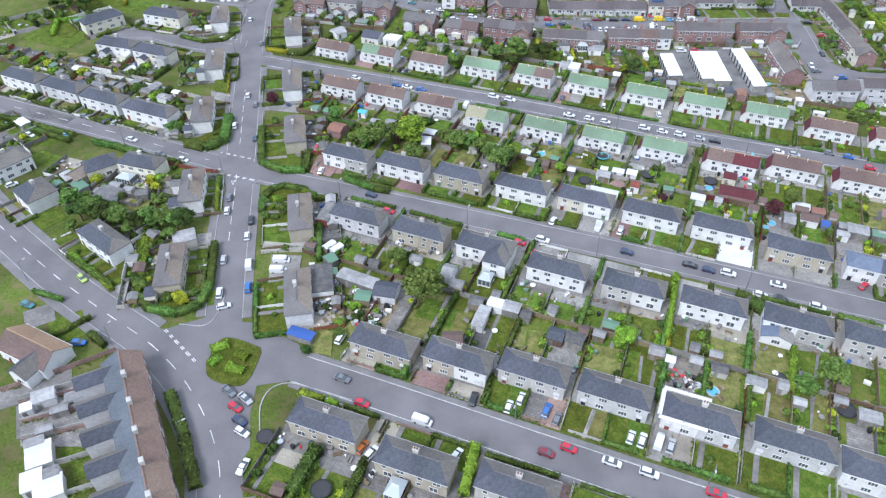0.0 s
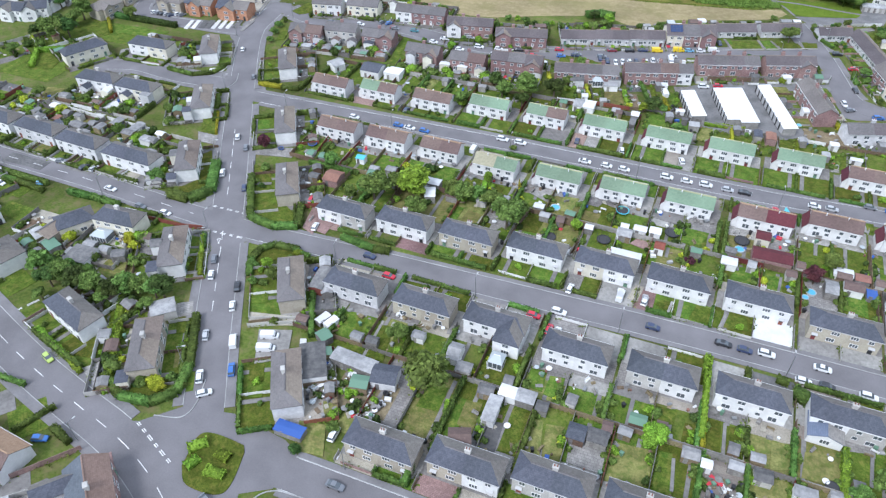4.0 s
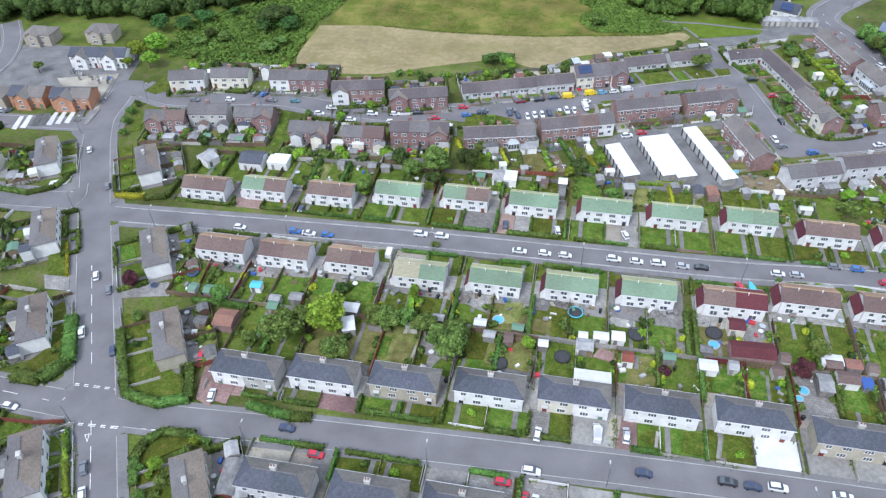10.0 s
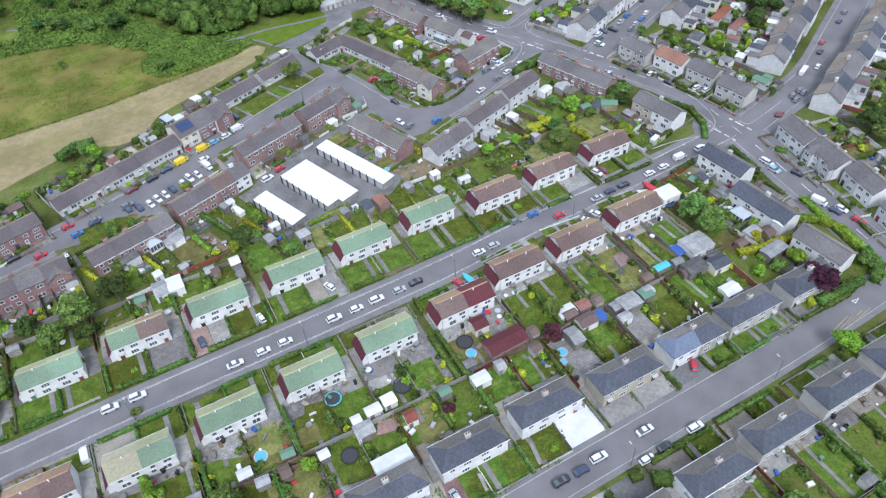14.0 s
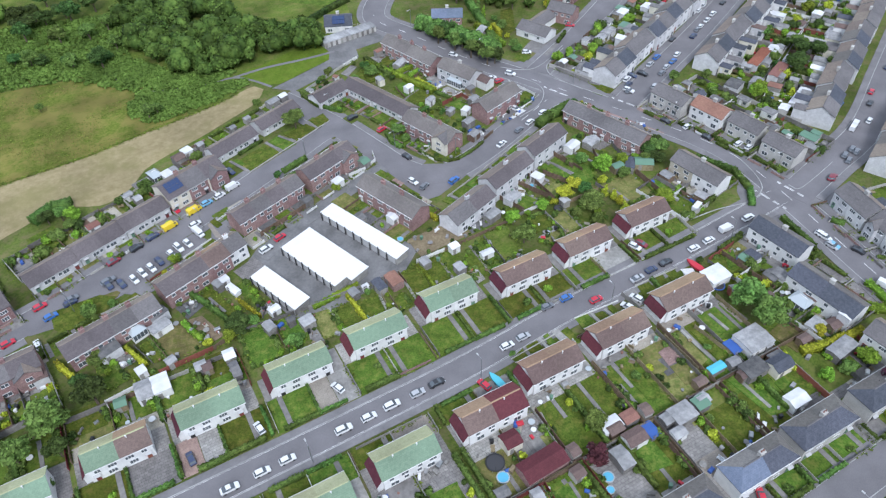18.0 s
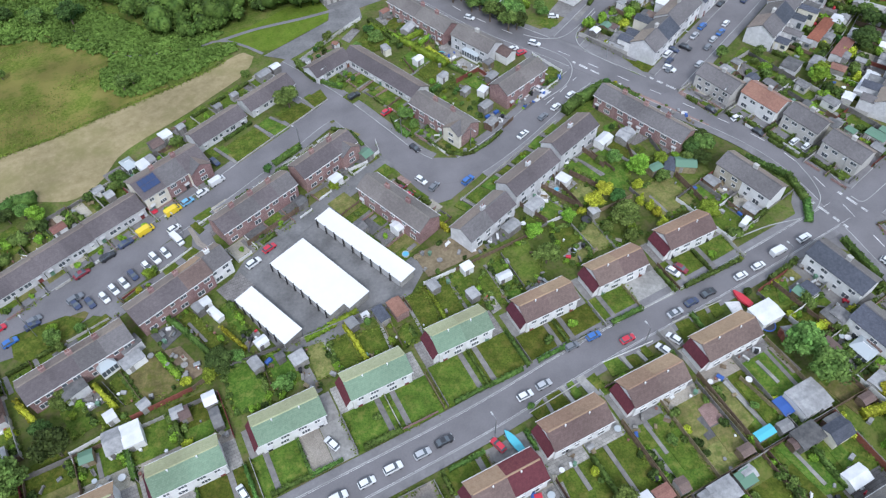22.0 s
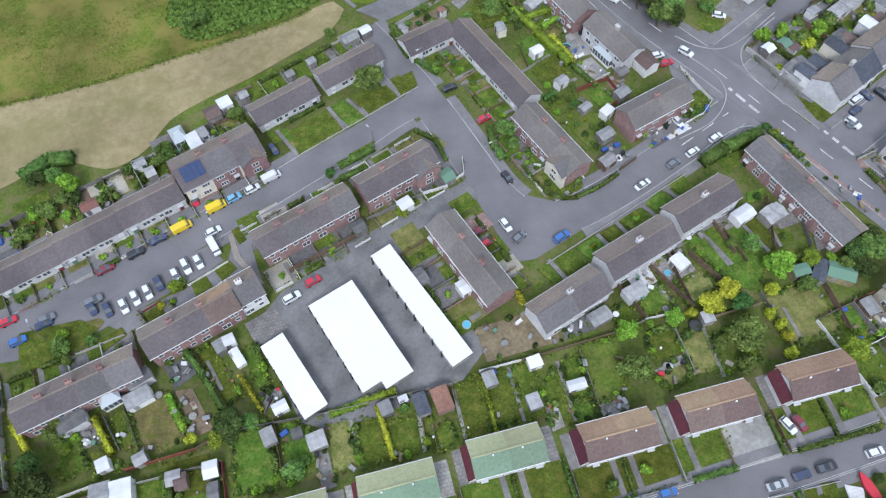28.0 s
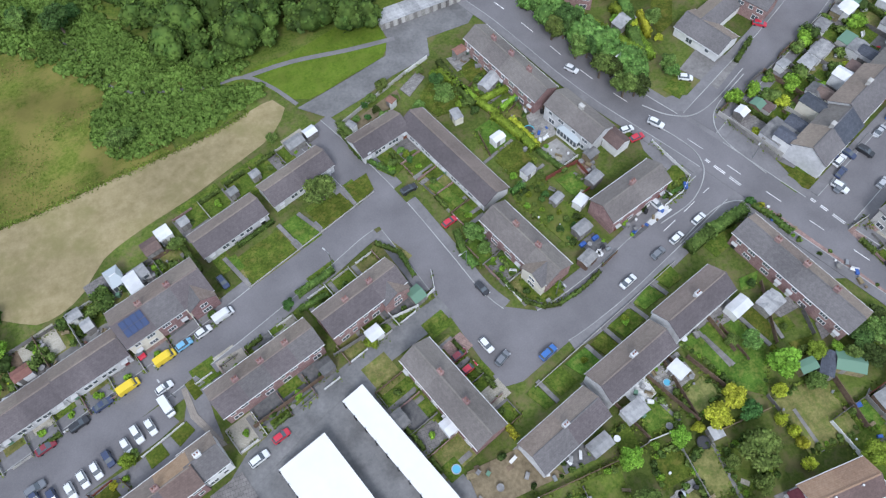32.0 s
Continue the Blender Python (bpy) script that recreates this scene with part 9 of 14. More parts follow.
shed(18.4, 298.2, 20, 2.4, 2, 1.9, "grey_wood", "white_sheet", 0.35)
bush(10.8, 300.4, 1.3)
patch(2.8, 274.8, 20, 11, 6.5, "dry_lawn", 0.1)
patch(-5.1, 277.6, 20, 3, 6, "lawn", 0.09)
patch(10.5, 277.4, 20, 5, 6, "lawn", 0.1)
patch(15.7, 280.2, 20, 5, 6, "lawn", 0.11)
patch(21.3, 282.0, 20, 5, 5, "lawn", 0.1)
patch(11.8, 267.1, 19, 6, 3.4, "lawn", 0.09)
patch(-12.5, 257.2, 18, 4.6, 4, "lawn", 0.09)
patch(-8.4, 257.8, 18, 4, 4.2, "gravel", 0.09)
patch(-2.4, 259.7, 18, 4, 3.2, "dark_paving", 0.09)
patch(0.5, 261.1, 18, 2.6, 3, "lawn", 0.09)
tree(4.3, 263.0, 1.3, 2.6, kind="leaf_dark")
hedge_line([(6.1, 264.9), (13.6, 267.3)], 1.2, 1.4)
hedge_line([(5.6, 262.0), (11.1, 263.0)], 1.0, 1.2)
hedge_line([(22.5, 269.7), (26.0, 266.1), (26.8, 260.7)], 0.8, 1.0)
patch(24.5, 266.9, -60, 7, 4, "dry_lawn", 0.09)
shed(25.8, 256.5, 19, 2.4, 2.8, 1.9, "grey_wood", "plastic_green", 0.35)
shed(16.5, 252.3, 19, 2.6, 2.2, 2.2, "white_render", "white_sheet", 0.1)
bush(15.7, 251.6, 1.5, 0, "leaf_bright")
fence(20.4, 254.4, 25.3, 254.8, 1.2, "white_render")
fence(25.3, 254.8, 29.3, 256.8, 1.2, "white_render")
fence(29.3, 256.8, 30.0, 260.4, 1.2, "white_render")
fence(8.8, 251.6, 20.4, 254.3, 1.3, "concrete")
patch(22.7, 257.2, 19, 8, 4.6, "dark_paving", 0.09)
patch(-0.1, 248.7, 18, 14, 4.6, "dark_paving", 0.07)
patch(0.1, 249.8, 18, 4, 3, "lawn", 0.1)
shed(7.0, 249.9, 18, 2.4, 2.4, 1.9, "grey_wood", "felt", 0.35)
fence(-7.0, 244.7, 8.4, 249.4, 1.6, "wood")
patch(27.3, 250.5, -71, 3.4, 4.6, "lawn", 0.09)
patch(29.1, 245.4, -71, 3.4, 4.2, "red_paving", 0.09)
patch(30.4, 239.4, -71, 3.6, 4.4, "lawn", 0.09)
patch(31.7, 235.3, -71, 3.4, 4.4, "gravel", 0.09)
hedge_line([(30.5, 231.6), (32.1, 227.2)], 0.9, 1.3, "leaf_yellow")
patch(15.6, 245.6, -71, 6, 5, "dry_lawn", 0.09)
patch(16.5, 236.7, -71, 5, 6, "dark_paving", 0.07)
shed(15.6, 236.8, 18, 2, 3, 1.9, "grey_wood", "felt", 0.35)
patch(19.5, 232.8, -71, 4, 4, "slabs", 0.08)
shed(22.6, 232.7, 18, 2.2, 2.6, 2.2, "white_render", "white_sheet", 0.3)
patch(-12.8, 235.4, 18, 6, 5, "slabs", 0.08)
hedge_line([(24.1, 296.9), (26.0, 289.4), (30.9, 282.8)], 0.9, 1.2)
patch(31.2, 286.3, -71, 5, 4.6, "lawn", 0.09)
bush(31.5, 285.0, 1.2)
bush(34.8, 286.2, 1.0, 0, "leaf_bright")
patch(38.6, 280.5, -71, 3, 4, "lawn", 0.09)
patch(39.3, 273.0, -71, 7, 3.4, "lawn", 0.09)
patch(73.1, 258.3, 17, 5, 3.6, "concrete", 0.09)
patch(68.2, 256.3, 17, 3.6, 3.6, "slabs", 0.09)
patch(79.8, 261.2, 17, 4.6, 4, "lawn", 0.09)
fence(80.8, 270.6, 83.4, 260.5, 0.9, "white_render")
fence(83.4, 260.5, 80.4, 257.9, 0.9, "white_render")
fence(80.4, 257.9, 75.7, 256.5, 0.9, "white_render")
bush(41.1, 295.9, 1.6)
bush(33.7, 296.2, 1.7)
hedge_line([(74.7, 246.5), (80.1, 248.2), (88.3, 249.7)], 2.2, 2.6)
patch(82.2, 246.6, 17, 8, 4, "lawn", 0.08)
tree(74.4, 303.0, 2.9, 6)
tree(76.7, 296.1, 2.9, 6)
tree(78.8, 289.4, 2.9, 6)
tree(80.9, 283.0, 2.9, 6)
tree(76.8, 302.3, 2.6, 5.5, kind="leaf_dark")
tree(79.0, 295.4, 2.6, 5.5, kind="leaf_dark")
tree(81.2, 288.7, 2.6, 5.5, kind="leaf_dark")
tree(83.2, 282.3, 2.6, 5.5, kind="leaf_dark")
hedge_line([(87.1, 294.4), (88.3, 288.1)], 1.6, 2.4, "leaf_bright")
hedge_line([(94.4, 301.1), (93.4, 295.1)], 1.2, 2.6, "leaf_yellow")
shed(90.4, 300.5, -70, 2.6, 5, 1.8, "grey_wood", "pale_felt", 0.4, "greenhouse")
bush(92.4, 284.4, 2.2)
patch(101.6, 283.3, -60, 9, 9, "concrete", 0.08)
patch(92.6, 280.9, -60, 4, 5, "lawn", 0.08)
hedge_line([(113.3, 286.1), (107.1, 281.9)], 1.0, 1.2)
house("low white L-shaped bungalow with brown-grey tiled roof", 104.4, 290.2, -68, 11, 7, 2.5, 4.3, hip=0, units=1, walls=("white_render",), roofs=("grey_tile",), front=1, chimneys="none", wings=((-5.2, 0.5, 1, 8, 2.5, 4.2, 0, "white_render", "grey_tile"),), name="bungalow", group="bungalows")
shed(103.4, 262.1, -70, 4.6, 5.4, 2.4, "grey_render", "felt", 0.3, "garage")
shed(100.0, 269.3, 22, 2.2, 2.2, 2.0, "grey_wood", "white_sheet", 0.35)
shed(103.9, 269.7, 22, 2.2, 2.4, 2.0, "wood", "plastic_green", 0.35)
patch(100.6, 266.3, 22, 5, 6, "slabs", 0.07)
patch(113.7, 271.9, 22, 9, 4, "lawn", 0.07)
hedge_line([(108.1, 271.8), (110.0, 268.2)], 1.0, 1.5)
patch(103.1, 252.8, 22, 8, 3.5, "lawn", 0.08)
shed(116.5, 267.6, 22, 3, 4, 2.2, "grey_render", "felt", 0.3)
fence(97.2, 268.9, 101.3, 256.9, 1.2, "concrete")
# around the lower streets and the junction
tree(-44.7, 97.3, 5.4, 9.5)
tree(-54.2, 107.4, 2.6, 5)
tree(-0.8, 102.2, 3.2, 4.5, kind="leaf_bright")
tree(37.9, 106.8, 3.6, 6)
tree(33.3, 102.6, 2.6, 4.5)
tree(-119.5, 159.7, 1.9, 4, kind="leaf_purple")
tree(-82.4, 149.5, 3.6, 6)
tree(-85.8, 146.9, 2.4)
tree(-76.2, 154.2, 3.0, 6)
tree(-134.2, 94.2, 3.0, kind="leaf_dark")
tree(-132.5, 97.8, 2.8)
tree(-124.0, 96.0, 2.8)
tree(-117.8, 96.8, 3.0, kind="leaf_dark")
tree(-114.0, 99.6, 2.8)
tree(-108.3, 100.6, 3.2, kind="leaf_dark")
tree(-142.5, 98.4, 2.0)
tree(-119.3, 93.4, 2.0)
tree(-108.8, 95.9, 2.0)
tree(-133.2, 90.2, 1.8)
bush(-127.5, 112.5, 1.8, 0, "leaf_yellow")
bush(-137.8, 136.3, 2.6)
bush(-101.7, 77.4, 1.5)
bush(-94.2, 79.6, 2.0, 0, "leaf_yellow")
bush(-91.9, 82.2, 1.4)
tree(-231.2, 177.4, 2.6)
tree(-200.7, 158.8, 2.2)
tree(-228.3, 203.5, 3.2)
tree(-233.6, 198.1, 2.6)
tree(-246.0, 215.0, 3.0, kind="leaf_dark")
tree(-88.7, 114.2, 1.8)
tree(-92.0, 116.9, 1.6, kind="leaf_bright")
bush(-87.8, 120.8, 1.4)
bush(-92.3, 111.8, 1.3)
bush(-56.8, 83.4, 1.4)
bush(-61.1, 76.8, 1.4, 0, "leaf_dark")
bush(-81.1, 102.5, 1.2)
hedge_line([(-105.1, 78.1), (-98.8, 75.0), (-92.4, 76.0), (-89.0, 79.7), (-90.8, 86.4), (-97.8, 98.2)], 1.6, 1.6)
hedge_line([(-114.6, 91.7), (-106.5, 80.4)], 1.0, 1.6, "leaf_bright")
hedge_line([(-124.5, 81.3), (-111.0, 77.9)], 1.2, 1.4)
hedge_line([(-192.1, 123.7), (-179.1, 123.9), (-164.1, 123.7)], 1.3, 1.5)
hedge_line([(-156.2, 122.9), (-148.5, 123.3), (-139.8, 123.0)], 1.5, 1.6)
hedge_line([(-127.6, 148.1), (-121.5, 136.7), (-124.7, 131.5), (-130.7, 131.7)], 2.6, 1.8)
hedge_line([(-115.2, 146.4), (-105.7, 131.2), (-98.4, 130.0), (-92.7, 132.2), (-96.1, 140.1)], 1.8, 1.6)
hedge_line([(-80.2, 58.2), (-71.8, 51.3), (-63.6, 43.4)], 2.0, 1.6)
hedge_line([(-47.8, 57.7), (-47.5, 48.2)], 2.2, 2.4)
hedge_line([(-21.3, 68.2), (-20.2, 58.7)], 1.8, 2.4, "leaf_bright")
hedge_line([(-56.9, 67.3), (-51.9, 67.5)], 1.3, 1.6, "leaf_bright")
hedge_line([(-51.1, 67.5), (-48.8, 67.4)], 1.4, 1.5, "leaf_bright")
hedge_line([(-40.0, 81.5), (-39.9, 77.8)], 1.2, 2.2)
hedge_line([(6.2, 125.1), (6.7, 105.7)], 1.0, 2.4, "leaf_bright")
hedge_line([(5.7, 125.7), (6.3, 119.2)], 1.0, 2.4, "leaf_bright")
hedge_line([(13.6, 125.2), (13.6, 121.1)], 1.0, 2.2)
hedge_line([(22.0, 123.2), (24.8, 121.9)], 2.4, 2.2)
hedge_line([(19.1, 125.5), (21.2, 125.1)], 1.6, 1.4)
hedge_line([(-79.5, 116.4), (-71.8, 102.0)], 1.2, 1.6)
hedge_line([(-89.0, 124.3), (-84.4, 123.5)], 1.0, 1.4)
hedge_line([(-80.7, 132.7), (-71.5, 131.4), (-67.6, 132.0)], 1.6, 1.4)
fence(-130.3, 121.5, -119.7, 122.1, 1.4, "red_wood")
fence(-119.7, 122.1, -114.3, 123.3, 1.4, "red_wood")
fence(-111.5, 46.9, -105.3, 53.7, 1.4, "red_brick")
fence(-105.3, 53.7, -97.5, 63.3, 1.4, "red_brick")
fence(-86.0, 99.7, -76.8, 104.3, 1.2, "pebbledash")
fence(-86.6, 101.6, -77.1, 105.4, 1.2, "pebbledash")
shed(-67.3, 95.2, 121, 9, 5, 2.6, "white_render", "felt", 0.04, "garage")
shed(-59.8, 98.4, -4, 9.4, 3.2, 2.3, "grey_wood", "pale_felt", 0.12, "garage")
shed(-56.4, 94.1, 10, 3.4, 3, 2.1, "wood", "plastic_green", 0.3)
shed(-52.5, 97.4, 10, 5, 4.6, 2.3, "grey_render", "slate", 0.4, "garage")
shed(-63.8, 80.1, 0, 5.6, 2.4, 1.6, "grey_wood", "tarp_blue", 0.1)
shed(-77.4, 116.8, 95, 7, 3.2, 2.3, "red_wood", "felt", 0.2, "garage")
shed(-68.9, 102.4, 60, 2.4, 3, 1.9, "grey_wood", "plastic_green", 0.3)
shed(-69.5, 106.5, 70, 3, 1.6, 1.6, "white_render", "white_sheet", 0.35)
shed(-71.6, 106.8, 70, 3, 1.6, 1.6, "grey_wood", "white_sheet", 0.35)
shed(-28.6, 102.4, 0, 3.8, 2.6, 2.1, "white_render", "white_sheet", 0.1)
shed(-30.5, 97.6, 0, 2.4, 6, 2.1, "grey_render", "pale_felt", 0.12)
shed(-25.3, 102.5, 0, 3.6, 3, 2.1, "grey_wood", "pale_felt", 0.15)
conservatory(-33.4, 109.3, 0, 2.8, 3)
shed(-41.9, 108.1, 0, 2.6, 4.4, 1.9, "white_render", "pale_felt", 0.5, "greenhouse")
shed(-50.6, 109.7, 0, 2.6, 2, 1.7, "white_render", "pale_felt", 0.35)
shed(8.2, 100.3, 0, 1.8, 1.8, 1.9, "white_render", "white_sheet", 0.35)
shed(24.4, 100.6, 0, 3.6, 2.2, 2.0, "white_render", "pale_felt", 0.1)
shed(44.2, 99.6, 0, 3.8, 2.8, 2.1, "grey_wood", "pale_felt", 0.2)
shed(32.2, 98.6, 0, 2.2, 1.8, 1.9, "grey_wood", "pale_felt", 0.35)
pool(17.0, 96.5, 1.3)
trampoline(40.6, 100.7, 1.9)
trampoline(28.9, 104.3, 1.2)
trampoline(-57.9, 56.5, 1.6)
trampoline(-43.3, 50.9, 1.9)
conservatory(-31.1, 55.1, 0, 2.8, 3.6)
shed(-14.5, 98.3, 0, 3.2, 3.4, 2.1, "wood", "slate", 0.4, "summerhouse")
shed(-10.7, 98.8, 0, 3.6, 3, 2.0, "grey_wood", "felt", 0.2)
shed(-33.9, 89.3, 20, 4, 4, 2.3, "tan_render", "brown_tile", 0.5, "garden_room")
patch(-26.4, 96.0, 0, 5, 9, "lawn", 0.1)
patch(-30.3, 92.8, 0, 4.4, 7, "dark_paving", 0.1)
patch(-4.1, 94.9, 0, 5.6, 8, "dry_lawn", 0.09)
patch(11.2, 99.4, 0, 7, 7, "gravel", 0.09)
patch(17.7, 98.9, 0, 6, 6, "dry_lawn", 0.1)
patch(-53.4, 49.5, 0, 12, 15, "lawn", 0.06)
patch(-43.8, 58.4, 0, 10, 7, "concrete", 0.07)
patch(-38.0, 65.0, 0, 5, 6, "gravel", 0.08)
patch(-51.7, 55.9, 0, 8, 6, "gravel", 0.08)
patch(43.2, 93.9, 0, 5, 9, "slabs", 0.08)
patch(-55.0, 92.8, 0, 12, 8, "soil", 0.06)
patch(-52.9, 85.8, 0, 8, 4, "dry_lawn", 0.06)
# the south-western corner
shed(-92.6, 38.2, 46, 4.2, 5, 2.2, "grey_render", "white_sheet", 0.1, "garage")
shed(-89.9, 33.8, 46, 3.4, 4, 2.2, "grey_render", "white_sheet", 0.1, "garage")
shed(-86.2, 33.8, 46, 4.6, 4.2, 2.2, "grey_render", "white_sheet", 0.1, "garage")
shed(-87.9, 35.9, 46, 3, 2.6, 2.2, "grey_render", "felt", 0.1, "garage")
shed(-95.0, 39.6, 46, 3.2, 2.6, 2.2, "grey_render", "pale_felt", 0.1, "garage")
shed(-101.5, 48.3, 46, 4, 3, 2.2, "grey_render", "pale_felt", 0.1, "garage")
shed(-96.0, 50.4, 46, 3, 2, 2.2, "grey_render", "pale_felt", 0.1, "garage")
shed(-102.5, 45.1, 46, 2, 2, 2.2, "grey_render", "white_sheet", 0.1, "garage")
fence(-106.7, 46.5, -95.8, 56.5, 1.6, "pebbledash")
fence(-102.2, 42.8, -92.1, 51.5, 1.6, "pebbledash")
fence(-98.9, 40.2, -89.4, 47.7, 1.6, "pebbledash")
fence(-92.1, 36.0, -83.2, 44.3, 1.6, "pebbledash")
fence(-85.3, 32.9, -77.0, 40.7, 1.6, "pebbledash")
patch(-89.7, 42.5, 46, 4, 5, "lawn", 0.08)
patch(-84.9, 40.0, 46, 4, 5, "lawn", 0.08)
patch(-96.1, 46.5, 46, 10, 5, "slabs", 0.08)
patch(-100.6, 45.5, 46, 8, 8, "concrete", 0.06)
patch(-106.1, 49.7, 46, 14, 5, "concrete", 0.05)
house("brown-roofed house with white gables above the main road", -111.3, 56.5, -5.3, 13, 7, 3.2, 5.4, hip=0, units=1, walls=("white_render",), roofs=("brown_tile",), front=-1, chimneys="none", wings=((0.5, 5.5, -1, 3, 3.2, 4.8, 0, "white_render", "slate"),), name="detached_house", group="houses of the western streets")
patch(-111.8, 64.8, -40, 8, 7, "lawn", 0.06)
patch(-119.9, 65.2, -40, 6, 6, "concrete", 0.07)
hedge_line([(-126.2, 70.3), (-118.3, 70.5)], 1.0, 1.2)
hedge_line([(-105.3, 64.7), (-100.4, 63.3)], 1.4, 1.6)
hedge_line([(-112.1, 61.5), (-108.9, 68.7)], 0.9, 1.2)
# new brick houses and the north-west
house("newly built gabled house with dark tiled roof", -192.4, 232.4, 3, 11.2, 7.2, hip=0, walls=("orange_brick",), roofs=("slate", "tan_grey_tile"), chimneys="none", wings=((-3.2, 1.6, -1, 1.6, 4.2, 6.0, 0, "orange_brick", "slate"),), group="new houses of the north-west", plain=True)
house("newly built gabled house with dark tiled roof", -178.2, 233.4, 7, 12.4, 7.2, hip=0, walls=("orange_brick",), roofs=("slate", "tan_grey_tile"), chimneys="none", wings=((-4.5, 1.6, -1, 1.6, 4.2, 6.0, 0, "orange_brick", "slate"),), group="new houses of the north-west", plain=True)
house("newly built gabled house with dark tiled roof", -189.2, 259.6, 6, 9.6, 7.2, hip=0, walls=("white_render",), roofs=("slate",), chimneys="none", wings=((-3.2, 1.6, -1, 1.6, 4.2, 6.0, 0, "white_render", "slate"),), group="new houses of the north-west", plain=True)
house("newly built gabled house with dark tiled roof", -179.4, 260.6, 6, 9.4, 7.2, hip=0, walls=("white_render",), roofs=("slate",), chimneys="none", wings=((-2.7, 1.6, -1, 1.6, 4.2, 6.0, 0, "white_render", "slate"),), group="new houses of the north-west", plain=True)
house("newly built house with a hipped tan tiled roof", -215.2, 272.6, 2, 10.2, 7.2, hip=2.6, units=1, walls=("tan_render",), roofs=("tan_grey_tile",), chimneys="none", wings=((-3.2, 1.2, -1, 1.4, 4.2, 5.6, 0, "tan_render", "tan_grey_tile"),), group="new houses of the north-west", plain=True)
house("newly built house with a hipped tan tiled roof", -193.9, 277.4, 6, 9.8, 7.2, hip=2.6, units=1, walls=("tan_render",), roofs=("tan_grey_tile",), chimneys="none", wings=((-3, 1.2, -1, 1.4, 4.2, 5.6, 0, "tan_render", "tan_grey_tile"),), group="new houses of the north-west", plain=True)
house("newly built house with a hipped tan tiled roof", -204.2, 230.4, 2, 10.4, 7.2, hip=2.6, units=1, walls=("tan_render",), roofs=("tan_grey_tile",), chimneys="none", wings=((-3.4, 0.6, -1, 1.4, 4.2, 5.6, 0, "tan_render", "tan_grey_tile"),), group="new houses of the north-west", plain=True)
house("newly built house with a hipped tan tiled roof", -225.2, 216.8, 75, 10.5, 7.2, hip=2.6, units=1, walls=("tan_render",), roofs=("tan_grey_tile",), chimneys="none", wings=((-3.4, 0.8, -1, 1.4, 4.2, 5.6, 0, "tan_render", "tan_grey_tile"),), group="new houses of the north-west", plain=True)
house("newly built house with a hipped tan tiled roof", -227.2, 230.2, 70, 10.5, 7.2, hip=2.6, units=1, walls=("tan_render",), roofs=("tan_grey_tile",), chimneys="none", wings=((-3.4, 0.8, -1, 1.4, 4.2, 5.6, 0, "tan_render", "tan_grey_tile"),), group="new houses of the north-west", plain=True)
house("newly built house with a hipped tan tiled roof", -227.4, 244.0, 82, 10.5, 7.2, hip=2.6, units=1, walls=("tan_render",), roofs=("tan_grey_tile",), chimneys="none", wings=((-3.4, 0.8, -1, 1.4, 4.2, 5.6, 0, "tan_render", "tan_grey_tile"),), group="new houses of the north-west", plain=True)
house("newly built gabled house with dark tiled roof", -249.9, 206.2, 34, 10.5, 7.2, hip=0, walls=("white_render",), roofs=("slate",), chimneys="none", wings=((-3.4, 1.6, -1, 1.6, 4.2, 6.0, 0, "white_render", "slate"),), group="new houses of the north-west", plain=True)
yards(-249.9, 206.2, 34, 13.5, 7.2, 1, 9, 2, tidy=0.5)
house("newly built gabled house with dark tiled roof", -251.2, 213.6, 5, 10.1, 7.2, hip=0, walls=("white_render",), roofs=("slate",), chimneys="none", wings=((-3.3, 1.6, -1, 1.6, 4.2, 6.0, 0, "white_render", "slate"),), group="new houses of the north-west", plain=True)
yards(-251.2, 213.6, 5, 13.1, 7.2, 1, 9, 2, tidy=0.5)
house("newly built gabled house with dark tiled roof", -251.4, 223.4, 4, 10.0, 7.2, hip=0, walls=("white_render",), roofs=("slate",), chimneys="none", wings=((-3.2, 1.6, -1, 1.6, 4.2, 6.0, 0, "white_render", "slate"),), group="new houses of the north-west", plain=True)
yards(-251.4, 223.4, 4, 13.0, 7.2, 1, 9, 2, tidy=0.5)
house("newly built gabled house with brown tiled roof", -254.0, 232.4, 1, 12.0, 7.2, hip=0, walls=("white_render",), roofs=("grey_tile",), chimneys="none", wings=((-4.2, 1.6, -1, 1.6, 4.2, 6.0, 0, "white_render", "grey_tile"),), group="new houses of the north-west", plain=True)
yards(-254.0, 232.4, 1, 15.0, 7.2, 1, 9, 2, tidy=0.5)
house("newly built gabled house with brown tiled roof", -264.8, 225.5, 3, 9.5, 7.2, hip=0, walls=("white_render",), roofs=("brown_tile",), chimneys="none", wings=((-3.0, 1.6, -1, 1.6, 4.2, 6.0, 0, "white_render", "brown_tile"),), group="new houses of the north-west", plain=True)
yards(-264.8, 225.5, 3, 12.5, 7.2, 1, 9, 2, tidy=0.5)
house("newly built gabled house with brown tiled roof", -249.7, 240.7, 9, 10.1, 7.2, hip=0, walls=("tan_render",), roofs=("brown_tile",), chimneys="none", wings=((-3.3, 1.6, -1, 1.6, 4.2, 6.0, 0, "tan_render", "brown_tile"),), group="new houses of the north-west", plain=True)
house("newly built gabled house with dark tiled roof", -256.0, 203.2, 7, 10.5, 7.2, hip=0, walls=("white_render",), roofs=("slate",), chimneys="none", wings=((-3.4, 1.6, -1, 1.6, 4.2, 6.0, 0, "white_render", "slate"),), group="new houses of the north-west", plain=True)
yards(-256.0, 203.2, 7, 13.5, 7.2, 1, 9, 2, tidy=0.5)
